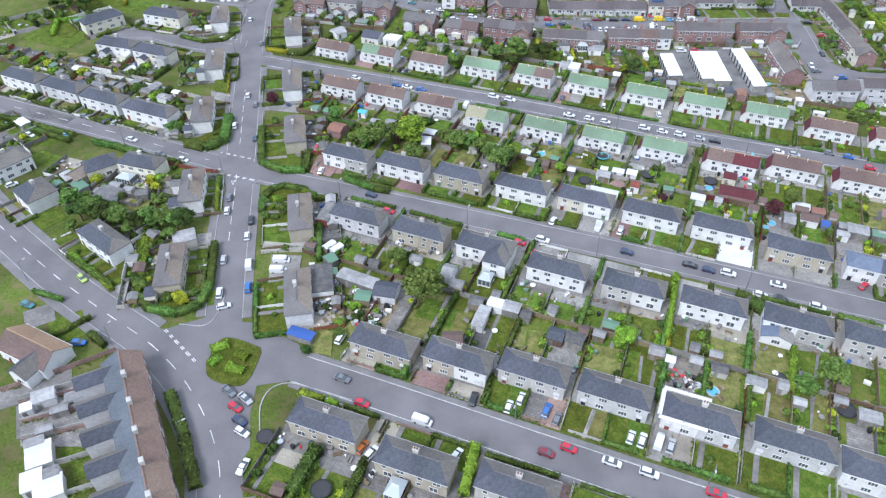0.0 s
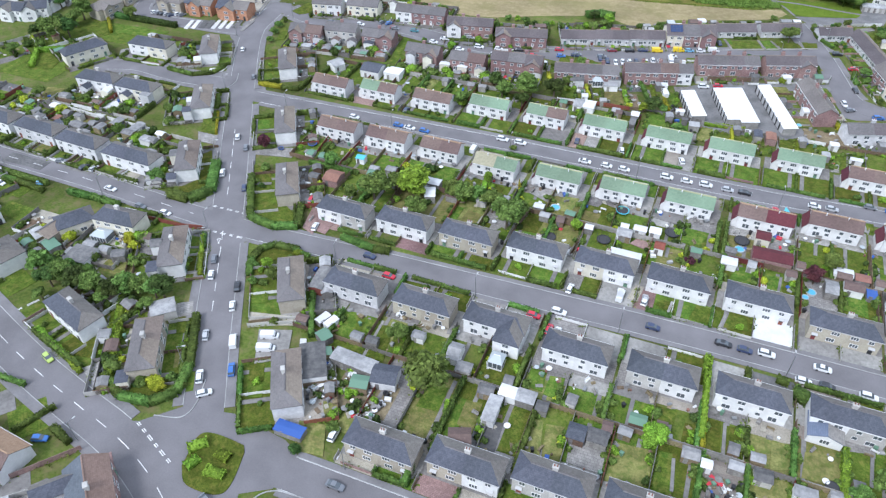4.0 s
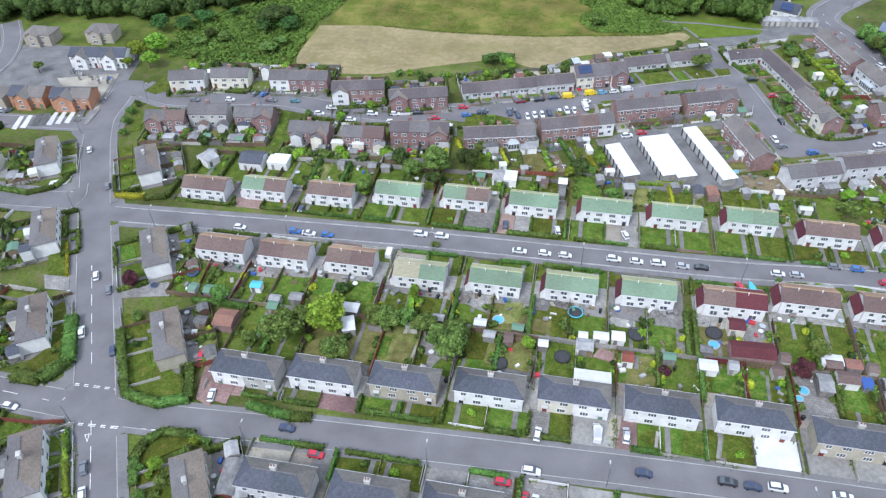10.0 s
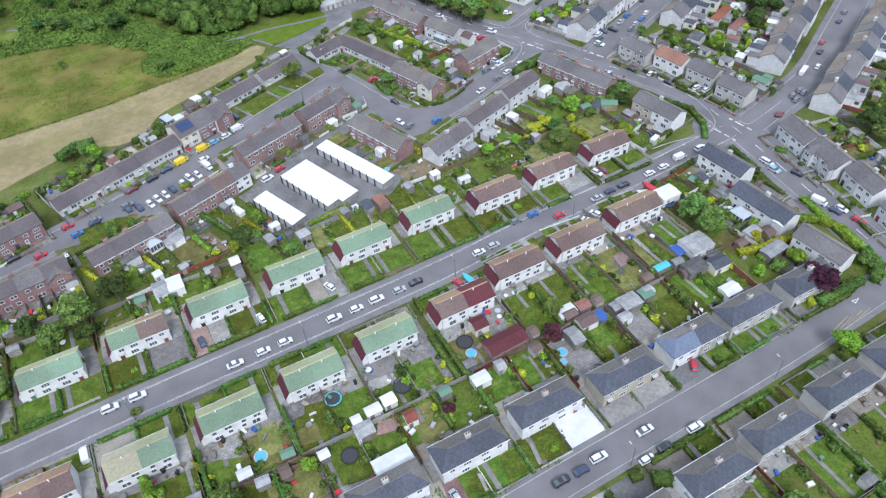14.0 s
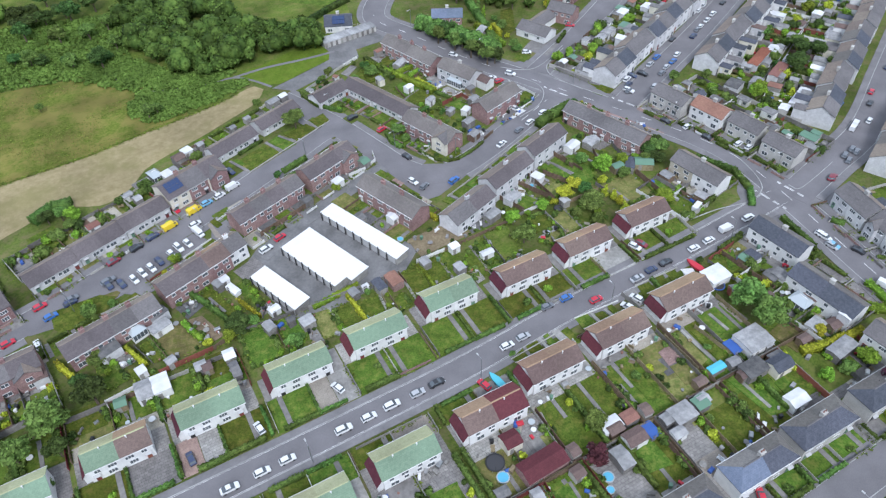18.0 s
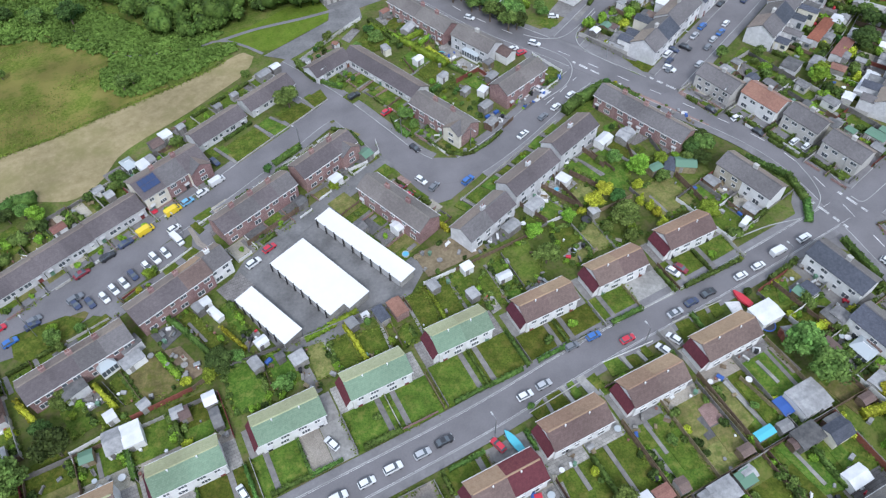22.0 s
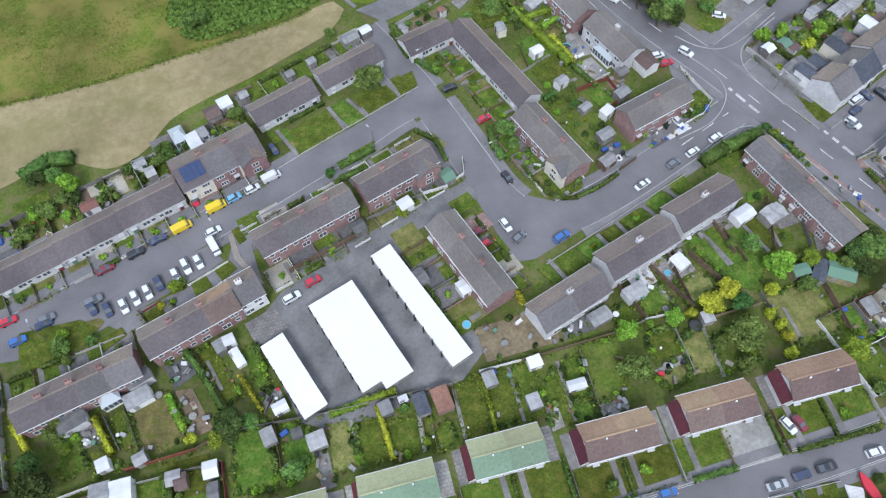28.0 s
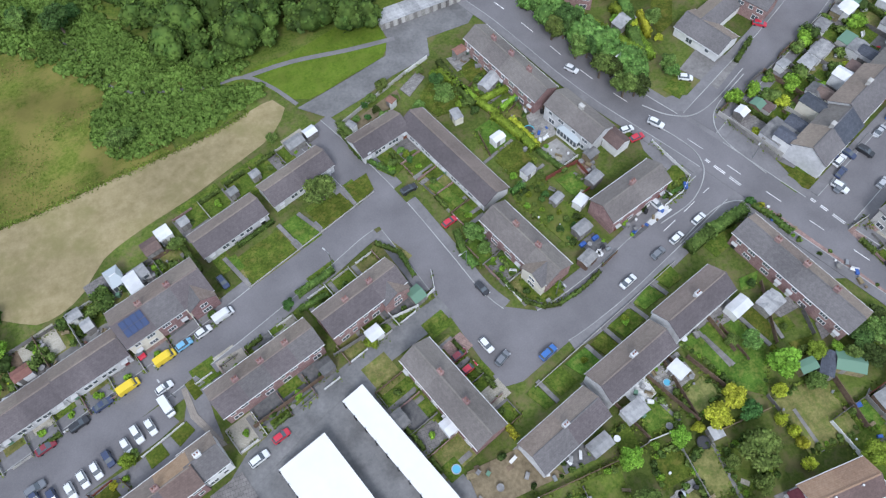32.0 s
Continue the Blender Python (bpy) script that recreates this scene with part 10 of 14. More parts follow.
house("newly built gabled house with dark tiled roof", -269.0, 212.9, 10, 11.7, 7.2, hip=0, walls=("white_render",), roofs=("slate",), chimneys="none", wings=((-4.1, 1.6, -1, 1.6, 4.2, 6.0, 0, "white_render", "slate"),), group="new houses of the north-west", plain=True)
yards(-269.0, 212.9, 10, 14.7, 7.2, 1, 9, 2, tidy=0.5)
car(-209.0, 224.2, 65, "white")
car(-207.1, 224.2, 65, "grey")
car(-205.2, 224.2, 65, "black")
car(-203.3, 224.2, 65, "silver")
car(-201.5, 224.2, 65, "navy")
car(-199.6, 225.9, 65, "white")
car(-197.7, 225.9, 65, "grey")
patch(-214.7, 203.9, 0, 40, 11, "lawn", 0.05)
patch(-224.2, 191.1, 0, 24, 14, "lawn", 0.05)
patch(-218.3, 176.1, 0, 22, 18, "lawn", 0.045)
tree(-227.8, 192.3, 4.6)
tree(-224.4, 196.2, 3.8, kind="leaf_dark")
tree(-229.8, 209.6, 4.4)
tree(-229.3, 204.8, 3.0)
tree(-235.6, 224.8, 3.6, kind="leaf_purple")
tree(-233.8, 191.4, 3.0, kind="leaf_dark")
tree(-240.4, 241.1, 3.4)
tree(-231.8, 200.3, 3.2, kind="leaf_dark")
tree(-213.7, 216.3, 2.6)
# parked cars
car(-92.4, 103.5, 121, "white", "hatch")
car(-94.8, 109.0, 121, "black", "suv")
car(-105.2, 114.9, 121, "grey", "hatch")
car(-102.6, 110.1, 121, "white", "hatch")
car(-92.8, 94.3, 121, "silver", "hatch")
car(-87.3, 84.7, 121, "white", "suv")
car(-84.1, 81.7, 40, "white", "hatch")
car(-86.3, 94.9, 121, "white", "van")
car(-82.4, 88.5, 121, "blue", "suv")
car(-129.8, 161.4, 121, "white", "hatch")
car(-124.5, 157.6, 121, "grey", "hatch")
car(-123.5, 144.8, 121, "white", "suv")
car(-114.2, 141.2, 121, "navy", "hatch")
car(-145.5, 194.1, 121, "grey", "hatch")
car(-160.0, 209.6, 121, "white", "hatch")
car(-147.1, 128.1, -3, "white", "saloon")
car(-134.6, 124.9, -2, "grey", "hatch")
car(-126.9, 124.9, -2, "white", "hatch")
car(-71.5, 129.0, -1, "navy", "hatch")
car(-64.4, 124.5, -1, "red", "hatch")
car(-30.2, 124.7, -1, "red", "hatch")
car(-25.4, 127.6, -1, "white", "suv")
car(-5.8, 130.5, -1, "navy", "hatch")
car(8.5, 131.2, -1, "black", "saloon")
car(12.7, 131.0, -1, "navy", "hatch")
car(16.9, 131.5, -1, "white", "suv")
car(27.5, 131.6, -1, "white", "saloon")
car(24.0, 126.9, -1, "white", "hatch")
car(28.3, 127.2, -1, "black", "hatch")
car(35.7, 127.4, -1, "white", "suv")
car(-88.8, 133.9, 100, "white", "hatch")
car(-95.1, 143.2, 100, "red", "hatch")
car(-13.9, 137.2, 85, "white", "van")
car(-24.9, 135.5, 85, "white", "hatch")
car(-8.7, 137.6, 85, "white", "hatch")
car(-24.3, 121.8, 85, "white", "hatch")
car(-26.1, 122.0, 85, "red", "hatch")
car(-56.3, 115.8, 60, "white", "hatch")
car(45.2, 138.0, 60, "red", "hatch")
car(-51.0, 73.5, -1, "grey", "saloon")
car(-44.8, 69.6, -1, "red", "hatch")
car(-32.5, 70.0, -1, "white", "van")
car(-9.3, 71.8, -1, "maroon", "hatch")
car(-5.8, 74.2, -1, "red", "hatch")
car(2.0, 74.2, -1, "white", "saloon")
car(8.5, 74.4, -1, "white", "suv")
car(19.7, 74.6, -1, "red", "saloon")
car(-25.3, 78.1, 95, "black", "suv")
car(-18.5, 78.9, 90, "white", "hatch")
car(-16.9, 81.5, 88, "white", "hatch")
car(-11.6, 80.6, 85, "blue", "suv")
car(-9.3, 79.5, 85, "grey", "hatch")
car(4.2, 80.5, 85, "white", "hatch")
car(6.2, 80.5, 85, "white", "suv")
car(9.1, 81.4, 85, "white", "van")
car(11.2, 81.2, 85, "silver", "suv")
car(-24.1, 65.7, 75, "white", "hatch")
car(-38.4, 60.5, 75, "white", "suv")
car(-40.5, 61.0, 80, "orange", "hatch")
car(-56.1, 82.6, 90, "white", "suv")
car(-70.1, 62.9, -20, "grey", "saloon")
car(-66.1, 62.5, -20, "silver", "saloon")
car(-66.8, 60.1, -10, "red", "hatch")
car(-64.3, 57.8, -10, "navy", "hatch")
car(-62.5, 55.9, -10, "white", "hatch")
car(-58.3, 49.9, 95, "white", "saloon")
car(-119.3, 77.5, -20, "lime", "hatch")
car(-106.2, 62.1, 20, "blue", "hatch")
car(-124.5, 66.7, 0, "teal", "hatch")
car(-176.5, 119.5, -5, "white", "hatch")
car(-166.1, 123.5, 30, "lightblue", "hatch")
car(-160.7, 133.4, 80, "black", "hatch")
car(-157.6, 133.9, 80, "silver", "hatch")
car(-168.8, 133.4, 20, "grey", "hatch")
car(-162.4, 99.1, 60, "white", "hatch")
car(-103.1, 183.4, 0, "white", "hatch")
car(-88.9, 184.0, 0, "blue", "hatch")
car(-85.2, 183.8, 0, "white", "saloon")
car(-80.5, 183.9, 0, "blue", "hatch")
car(-57.7, 187.8, 0, "white", "suv")
car(-52.4, 187.8, 0, "white", "suv")
car(-33.2, 185.4, 0, "white", "saloon")
car(-27.2, 185.5, 0, "white", "hatch")
car(-22.4, 185.5, 0, "white", "hatch")
car(-11.1, 186.0, 0, "white", "suv")
car(-5.9, 186.0, 0, "white", "hatch")
car(-1.0, 186.1, 0, "white", "suv")
car(4.5, 186.0, 0, "silver", "hatch")
car(8.8, 186.2, 0, "black", "saloon")
car(25.6, 186.8, 0, "white", "hatch")
car(29.7, 187.0, 0, "silver", "hatch")
car(38.7, 191.2, 0, "grey", "hatch")
car(43.6, 191.1, 0, "blue", "hatch")
car(48.8, 187.4, 0, "red", "hatch")
car(60.4, 187.7, 0, "silver", "saloon")
car(64.8, 188.1, 0, "navy", "hatch")
car(69.1, 188.2, 0, "black", "saloon")
car(77.6, 188.3, 0, "white", "hatch")
car(82.4, 188.5, 0, "white", "hatch")
car(88.6, 189.3, 0, "white", "van")
car(-37.6, 194.6, 95, "navy", "hatch")
car(-24.7, 194.3, 100, "white", "hatch")
car(-8.4, 195.1, 110, "white", "hatch")
car(-90.2, 192.8, 92, "navy", "hatch")
car(-63.7, 179.8, 90, "white", "van")
car(16.6, 181.1, 105, "red", "hatch")
car(56.5, 183.3, 110, "white", "hatch")
car(53.3, 182.4, 110, "white", "hatch")
car(-14.1, 137.5, 95, "white", "van")
car(-8.7, 138.1, 95, "silver", "hatch")
car(-39.7, 254.3, 18, "maroon", "saloon")
car(-34.0, 256.1, 18, "black", "suv")
car(-29.8, 258.0, 18, "navy", "saloon")
car(-25.2, 259.4, 18, "yellow", "van")
car(-18.4, 262.2, 18, "yellow", "van")
car(-14.9, 263.4, 18, "lightblue", "hatch")
car(-11.2, 264.5, 18, "white", "hatch")
car(-7.2, 266.2, 18, "white", "van")
car(-22.5, 265.0, -70, "red", "hatch")
car(-5.8, 272.7, -70, "navy", "hatch")
car(-19.6, 257.0, 18, "white", "hatch")
car(-42.0, 248.3, 18, "grey", "suv")
car(-50.2, 247.0, 18, "grey", "hatch")
car(32.3, 278.4, 12, "black", "suv")
car(36.9, 268.7, 18, "red", "hatch")
car(-3.3, 241.7, 18, "red", "hatch")
car(-7.5, 239.5, 18, "white", "suv")
car(28.7, 243.7, 18, "maroon", "hatch")
car(29.4, 240.9, 18, "red", "hatch")
car(42.9, 238.4, 20, "blue", "suv")
car(61.8, 245.1, 20, "white", "saloon")
car(69.5, 248.1, 20, "grey", "hatch")
car(74.2, 249.6, 20, "white", "hatch")
car(80.0, 251.6, 20, "white", "hatch")
car(35.3, 240.4, 28, "grey", "hatch")
car(-36.8, 245.8, -72, "white", "hatch")
car(-34.7, 246.9, -72, "white", "hatch")
car(-32.5, 247.5, -72, "white", "hatch")
car(-30.4, 248.7, -72, "navy", "hatch")
car(-27.3, 249.5, -72, "white", "hatch")
car(-25.3, 250.8, -72, "white", "suv")
car(-23.0, 251.2, -72, "white", "hatch")
car(-19.8, 253.5, -72, "white", "van")
car(-39.6, 245.9, -72, "navy", "hatch")
car(37.2, 253.7, -72, "black", "hatch")
car(33.7, 243.6, -72, "white", "hatch")
car(74.4, 257.3, -72, "white", "hatch")
car(83.7, 274.1, -55, "white", "suv")
car(77.5, 275.0, 0, "white", "hatch")
car(78.5, 272.5, 5, "red", "hatch")
car(74.5, 293.5, -55, "white", "hatch")
car(95.2, 282.2, -30, "white", "hatch")
car(117.6, 289.2, -40, "red", "hatch")
car(111.6, 252.6, 22, "white", "suv")
car(108.0, 247.5, 22, "grey", "hatch")
car(110.2, 250.2, 22, "navy", "hatch")
car(-117.0, 243.7, 5, "grey", "hatch")
car(-109.7, 244.4, 5, "teal", "hatch")
car(-97.0, 242.2, 5, "white", "saloon")
car(-94.8, 246.3, 60, "white", "hatch")
car(-89.2, 236.4, 5, "white", "hatch")
car(-83.5, 240.5, 5, "white", "suv")
car(-99.8, 238.4, 5, "white", "hatch")
car(-76.5, 236.6, 5, "white", "suv")
car(-76.7, 241.5, 5, "white", "hatch")
car(-69.9, 243.2, 12, "black", "saloon")
car(-64.1, 240.8, 15, "red", "hatch")
car(-58.6, 237.2, 100, "white", "hatch")
car(-56.8, 248.3, 15, "red", "hatch")
car(-55.1, 244.0, 15, "blue", "hatch")
car(-50.7, 246.0, 15, "navy", "hatch")
car(-42.3, 247.0, -70, "navy", "hatch")
car(-63.6, 248.5, 15, "grey", "hatch")
car(-121.0, 246.9, 60, "blue", "hatch")
car(-123.8, 246.7, 70, "grey", "hatch")
car(-141.6, 240.5, 5, "grey", "hatch")
car(-130.5, 242.3, 5, "white", "hatch")
car(-117.6, 243.9, 5, "maroon", "hatch")
car(-88.7, 246.2, 5, "silver", "hatch")
car(106.5, 230.0, -78, "black", "hatch")
car(109.8, 224.7, 0, "white", "hatch")
car(110.7, 218.3, -78, "black", "hatch")
car(115.7, 211.8, 10, "white", "hatch")
car(117.1, 209.3, 10, "white", "hatch")
car(116.0, 245.3, 22, "silver", "hatch")
car(147.3, 200.9, 22, "white", "van")
car(139.0, 193.3, 22, "grey", "hatch")
car(134.3, 191.9, 22, "grey", "hatch")
car(124.8, 189.5, 22, "maroon", "hatch")
car(105.8, 175.5, -80, "white", "hatch")
car(104.8, 172.8, -80, "silver", "hatch")
car(95.8, 189.4, 3, "white", "suv")
car(66.5, 195.7, -70, "white", "hatch")
car(68.4, 195.6, -70, "maroon", "hatch")
car(88.4, 198.5, 20, "white", "van")
car(117.5, 252.5, -65, "black", "suv")
car(123.1, 255.5, 22, "silver", "saloon")
car(127.7, 257.7, 22, "blue", "suv")
car(122.8, 249.8, 22, "grey", "hatch")
car(126.4, 251.7, 22, "silver", "hatch")
car(130.3, 253.2, 22, "blue", "saloon")
car(134.3, 255.6, 22, "white", "hatch")
car(139.6, 263.6, 22, "black", "saloon")
car(146.7, 261.6, 22, "navy", "suv")
car(150.8, 264.1, 22, "grey", "hatch")
car(153.2, 265.1, 22, "white", "hatch")
car(158.1, 267.2, 22, "white", "saloon")
car(162.9, 269.4, 22, "white", "suv")
car(171.6, 273.6, 22, "black", "hatch")
car(108.0, 247.5, -65, "white", "suv")
car(111.1, 253.3, -65, "navy", "hatch")
car(114.1, 253.5, -65, "navy", "saloon")
car(135.3, 265.1, 22, "blue", "saloon")
car(131.0, 263.0, 22, "black", "hatch")
car(149.0, 271.6, 22, "black", "suv")
car(160.5, 273.7, 22, "white", "hatch")
car(164.7, 275.8, 22, "white", "hatch")
car(155.7, 274.0, 22, "white", "saloon")
# eastern gardens
patch(118.7, 270.2, 22, 9, 4, "lawn", 0.06)
patch(113.3, 267.6, 22, 9, 3, "soil", 0.06)
patch(172.6, 244.7, 22, 10, 6, "lawn", 0.06)
patch(173.7, 252.6, 22, 8, 5, "lawn", 0.06)
patch(143.5, 235.8, 22, 7, 4, "lawn", 0.06)
patch(130.2, 240.4, -70, 9, 6, "lawn", 0.06)
patch(135.8, 220.2, 10, 6, 6, "lawn", 0.06)
shed(151.8, 239.0, 22, 12, 3, 2.3, "grey_render", "red_wood", 0.15)
shed(150.7, 230.6, 22, 9, 3, 2.3, "grey_render", "red_tile", 0.15)
shed(159.1, 240.3, 22, 4, 3, 2.3, "grey_render", "white_sheet", 0.15)
shed(158.3, 233.2, 22, 4, 3, 2.3, "grey_render", "pale_felt", 0.15)
shed(144.6, 217.3, 22, 10, 3, 2.3, "grey_render", "white_sheet", 0.15)
shed(141.6, 212.8, 22, 4, 4, 2.3, "grey_render", "felt", 0.15)
shed(134.2, 232.0, -70, 4, 5, 2.3, "grey_render", "felt", 0.15)
shed(140.7, 229.7, 22, 4, 3, 2.3, "grey_render", "pale_felt", 0.15)
shed(189.1, 248.8, 22, 3, 3, 2.3, "grey_render", "white_sheet", 0.15)
shed(183.1, 237.4, 22, 6, 4, 2.3, "grey_render", "pale_felt", 0.15)
shed(192.6, 265.6, 22, 5, 3, 2.3, "grey_render", "pale_felt", 0.15)
shed(175.5, 257.4, 22, 4, 3, 2.3, "grey_render", "felt", 0.15)
shed(147.7, 247.4, 22, 5, 3, 2.3, "grey_render", "felt", 0.15)
shed(161.1, 253.3, 22, 5, 3, 2.3, "grey_render", "felt", 0.15)
shed(135.9, 284.7, 22, 4, 3, 2.3, "grey_render", "white_sheet", 0.15)
shed(145.6, 283.3, 22, 4, 3, 2.3, "grey_render", "white_sheet", 0.15)
shed(130.9, 274.4, 22, 4, 3, 2.3, "grey_render", "pale_felt", 0.15)
shed(123.6, 276.8, 22, 5, 3, 2.3, "grey_render", "felt", 0.15)
tree(164.5, 234.8, 3.2, kind="leaf_dark")
tree(167.0, 230.9, 3.4, kind="leaf_dark")
tree(137.5, 225.9, 2.6, kind="leaf_bright")
tree(130.9, 239.6, 2.0)
tree(122.9, 244.9, 1.8)
tree(74.5, 164.5, 4.0)
tree(81.3, 157.1, 1.6, kind="leaf_yellow")
tree(164.1, 249.3, 2.2)
tree(166.3, 223.9, 2.5)
tree(207.7, 246.6, 3)
hedge_line([(101.8, 213.4), (106.1, 204.2), (104.1, 196.8), (100.1, 192.2)], 1.4, 1.4)
hedge_line([(74.8, 155.4), (81.0, 154.0), (89.3, 152.9)], 1.6, 1.8, "leaf_yellow")
hedge_line([(102.5, 185.2), (101.0, 174.6)], 1.2, 1.4)
patch(78.6, 177.2, -85, 9, 9, "lawn", 0.07)
shed(75.4, 173.6, -20, 2.6, 2.2, 2.0, "red_wood", "felt", 0.5)
conservatory(84.6, 164.3, -85, 4, 4)
patch(78.1, 160.5, -85, 9, 8, "lawn", 0.06)
patch(61.7, 158.0, 0, 9, 13, "lawn", 0.07)
patch(48.3, 158.8, 0, 6, 10, "dry_lawn", 0.07)
# solar panels, boat and building works
solar_panels(-20.8, 267.8, 18)
boat(19.2, 180.4, 100, "sail_cyan")
boat(73.8, 183.9, 100, "plastic_red")
# western corner gardens
shed(-133.9, 103.6, 4, 6, 5.2, 2.3, "white_render", "felt", 0.03, "garage")
conservatory(-134.6, 111.4, 4, 4.2, 3.2)
shed(-126.1, 107.2, 30, 3, 2.6, 2.0, "grey_wood", "felt", 0.35)
house("cream rendered hipped wing with slate roof", -143.8, 112.7, 55, 8.5, 6, 3.4, 5.2, hip=2.0, units=1, walls=("cream_render",), roofs=("slate",), chimneys="none", name="bungalow", group="houses of the western streets", plain=True)
house("low rendered annexe with slate roof", -146.8, 108.6, 80, 6.5, 5, 2.4, 3.9, hip=0, units=1, walls=("tan_render",), roofs=("grey_tile",), chimneys="none", name="bungalow", group="houses of the western streets", plain=True)
patch(-110.8, 81.4, -17, 10, 6, "lawn", 0.06)
patch(-129.1, 85.7, -17, 10, 5, "lawn", 0.06)
patch(-145.2, 92.6, -20, 11, 7, "lawn", 0.06)
patch(-172.0, 119.4, -3, 10, 5, "lawn", 0.06)
patch(-163.7, 112.1, -3, 9, 5, "lawn", 0.06)
patch(-127.7, 119.2, 31, 7, 8, "lawn", 0.06)
patch(-112.7, 94.0, -17, 9, 7, "lawn", 0.06)
patch(-103.9, 83.1, -17, 9, 8, "lawn", 0.06)
patch(-98.3, 94.6, 31, 4, 5, "lawn", 0.07)
patch(-93.5, 88.0, 31, 4, 5, "dry_lawn", 0.07)
patch(-90.1, 82.4, 31, 5, 5, "lawn", 0.07)
patch(-126.7, 106.0, 0, 12, 7, "dry_lawn", 0.05)
patch(-133.3, 103.5, 0, 9, 5, "gravel", 0.05)
patch(-144.0, 105.4, 0, 8, 5, "soil", 0.05)
patch(-178.5, 130.2, 0, 14, 4, "dark_paving", 0.06)
patch(-161.7, 133.4, 0, 9, 4, "concrete", 0.06)
hedge_line([(-126.9, 82.7), (-116.4, 79.3), (-110.2, 76.9)], 1.2, 1.3, "leaf_bright")
hedge_line([(-115.5, 95.9), (-111.1, 89.6), (-103.0, 76.5)], 1.3, 1.6, "leaf_bright")
hedge_line([(-151.9, 106.5), (-145.9, 100.7), (-138.5, 100.0), (-128.9, 100.9)], 2.0, 2.0)
hedge_line([(-183.8, 122.1), (-172.9, 121.7), (-163.1, 121.0)], 1.4, 1.3)
bush(-127.9, 113.4, 2.0, 0, "leaf_yellow")
bush(-125.0, 111.2, 1.6, 0, "leaf_yellow")
hedge_line([(-90.8, 78.9), (-88.7, 82.2)], 1.2, 1.3)
bush(-96.9, 79.5, 1.6)
bush(-93.4, 79.7, 1.6, 0, "leaf_yellow")
tree(-138.8, 96.8, 3.4)
tree(-132.3, 96.3, 3.2)
tree(-128.0, 96.0, 3.0, kind="leaf_dark")
tree(-124.1, 96.4, 3.0)
tree(-116.4, 98.0, 3.2)
tree(-109.8, 99.8, 3.0)
# annexe behind the first semi
shed(-109.6, 210.1, 0, 6.5, 6, 2.6, "white_render", "slate", 0.4, "garden_room")
shed(-102.4, 210.7, 0, 5.5, 4.4, 2.5, "white_render", "white_sheet", 0.02, "extension")
shed(-122.9, 209.2, 60, 4, 5, 2.2, "white_render", "pale_felt", 0.3)
scaffold(12.2, 87.5, -0.3, 7.2, 5.6, 4.5)
rubble = random.Random(5)
for k in range(90):
    clutter(rubble.uniform(9, 14.5), rubble.uniform(91.5, 99), rubble)
patch(10.9, 98.0, 0, 6, 8, "gravel", 0.12)
# semis beyond the curved road
house("grey rendered semi with brown-grey tiled gable roof", 118.5, 177.3, -101, 10.0, 6.8, 4.4, 6.4, hip=0, units=2, walls=("grey_render", "white_render"), roofs=("grey_tile",), front=-1, chimneys="mid", group="semis of the curved road", plain=True)
yards(118.5, 177.3, -101, 12.0, 6.8, -1, 4.6, 2, sheds=0)
yards(118.5, 177.3, -101, 12.0, 6.8, 1, 14, 2, wing=3)
house("grey rendered semi with brown-grey tiled gable roof", 117.1, 166.6, -101, 10.0, 6.8, 4.4, 6.4, hip=0, units=2, walls=("grey_render", "white_render"), roofs=("grey_tile",), front=-1, wings=((-4.7, -2.0, -1, 1.2, 4.2, 5.6, 0, "grey_render", "grey_tile"), (2.0, 4.7, -1, 1.2, 4.2, 5.6, 0, "grey_render", "grey_tile"),), chimneys="mid", group="semis of the curved road", plain=True)
yards(117.1, 166.6, -101, 12.0, 6.8, -1, 4.6, 2, sheds=0)
yards(117.1, 166.6, -101, 12.0, 6.8, 1, 14, 2, wing=3)
house("grey rendered semi with brown-grey tiled gable roof", 116.6, 155.3, -103, 10.0, 6.8, 4.4, 6.4, hip=0, units=2, walls=("grey_render", "white_render"), roofs=("grey_tile",), front=-1, chimneys="mid", group="semis of the curved road", plain=True)
yards(116.6, 155.3, -103, 12.0, 6.8, -1, 4.6, 2, sheds=0)
yards(116.6, 155.3, -103, 12.0, 6.8, 1, 14, 2, wing=3)
house("grey rendered semi with brown-grey tiled gable roof", 112.6, 142.4, -103, 10.0, 6.8, 4.4, 6.4, hip=0, units=2, walls=("grey_render", "white_render"), roofs=("grey_tile",), front=-1, chimneys="mid", group="semis of the curved road", plain=True)
yards(112.6, 142.4, -103, 12.0, 6.8, -1, 4.6, 2, sheds=0)
yards(112.6, 142.4, -103, 12.0, 6.8, 1, 14, 2, wing=3)
car(135.3, 193.9, 22, "grey", "hatch")
car(139.0, 194.7, 22, "grey", "hatch")
car(148.9, 201.6, 22, "white", "van")
car(153.6, 200.8, 22, "white", "hatch")
car(161.1, 206.3, 22, "black", "hatch")
car(166.4, 210.0, 22, "red", "hatch")
car(181.7, 216.3, 22, "navy", "hatch")
car(188.3, 219.5, 22, "grey", "hatch")
car(153.7, 210.4, 22, "blue", "hatch")
car(125.3, 189.2, 22, "maroon", "hatch")
car(105.8, 176.5, -75, "white", "hatch")
car(105.2, 172.8, -75, "lightblue", "hatch")
car(108.6, 168.7, -75, "black", "hatch")
car(104.4, 158.5, -75, "white", "van")
car(106.7, 153.9, -75, "white", "hatch")
car(104.9, 154.1, -75, "navy", "hatch")
car(106.7, 149.2, -75, "red", "hatch")
hedge_line([(111.8, 178.8), (113.1, 176.2)], 1.2, 1.2)
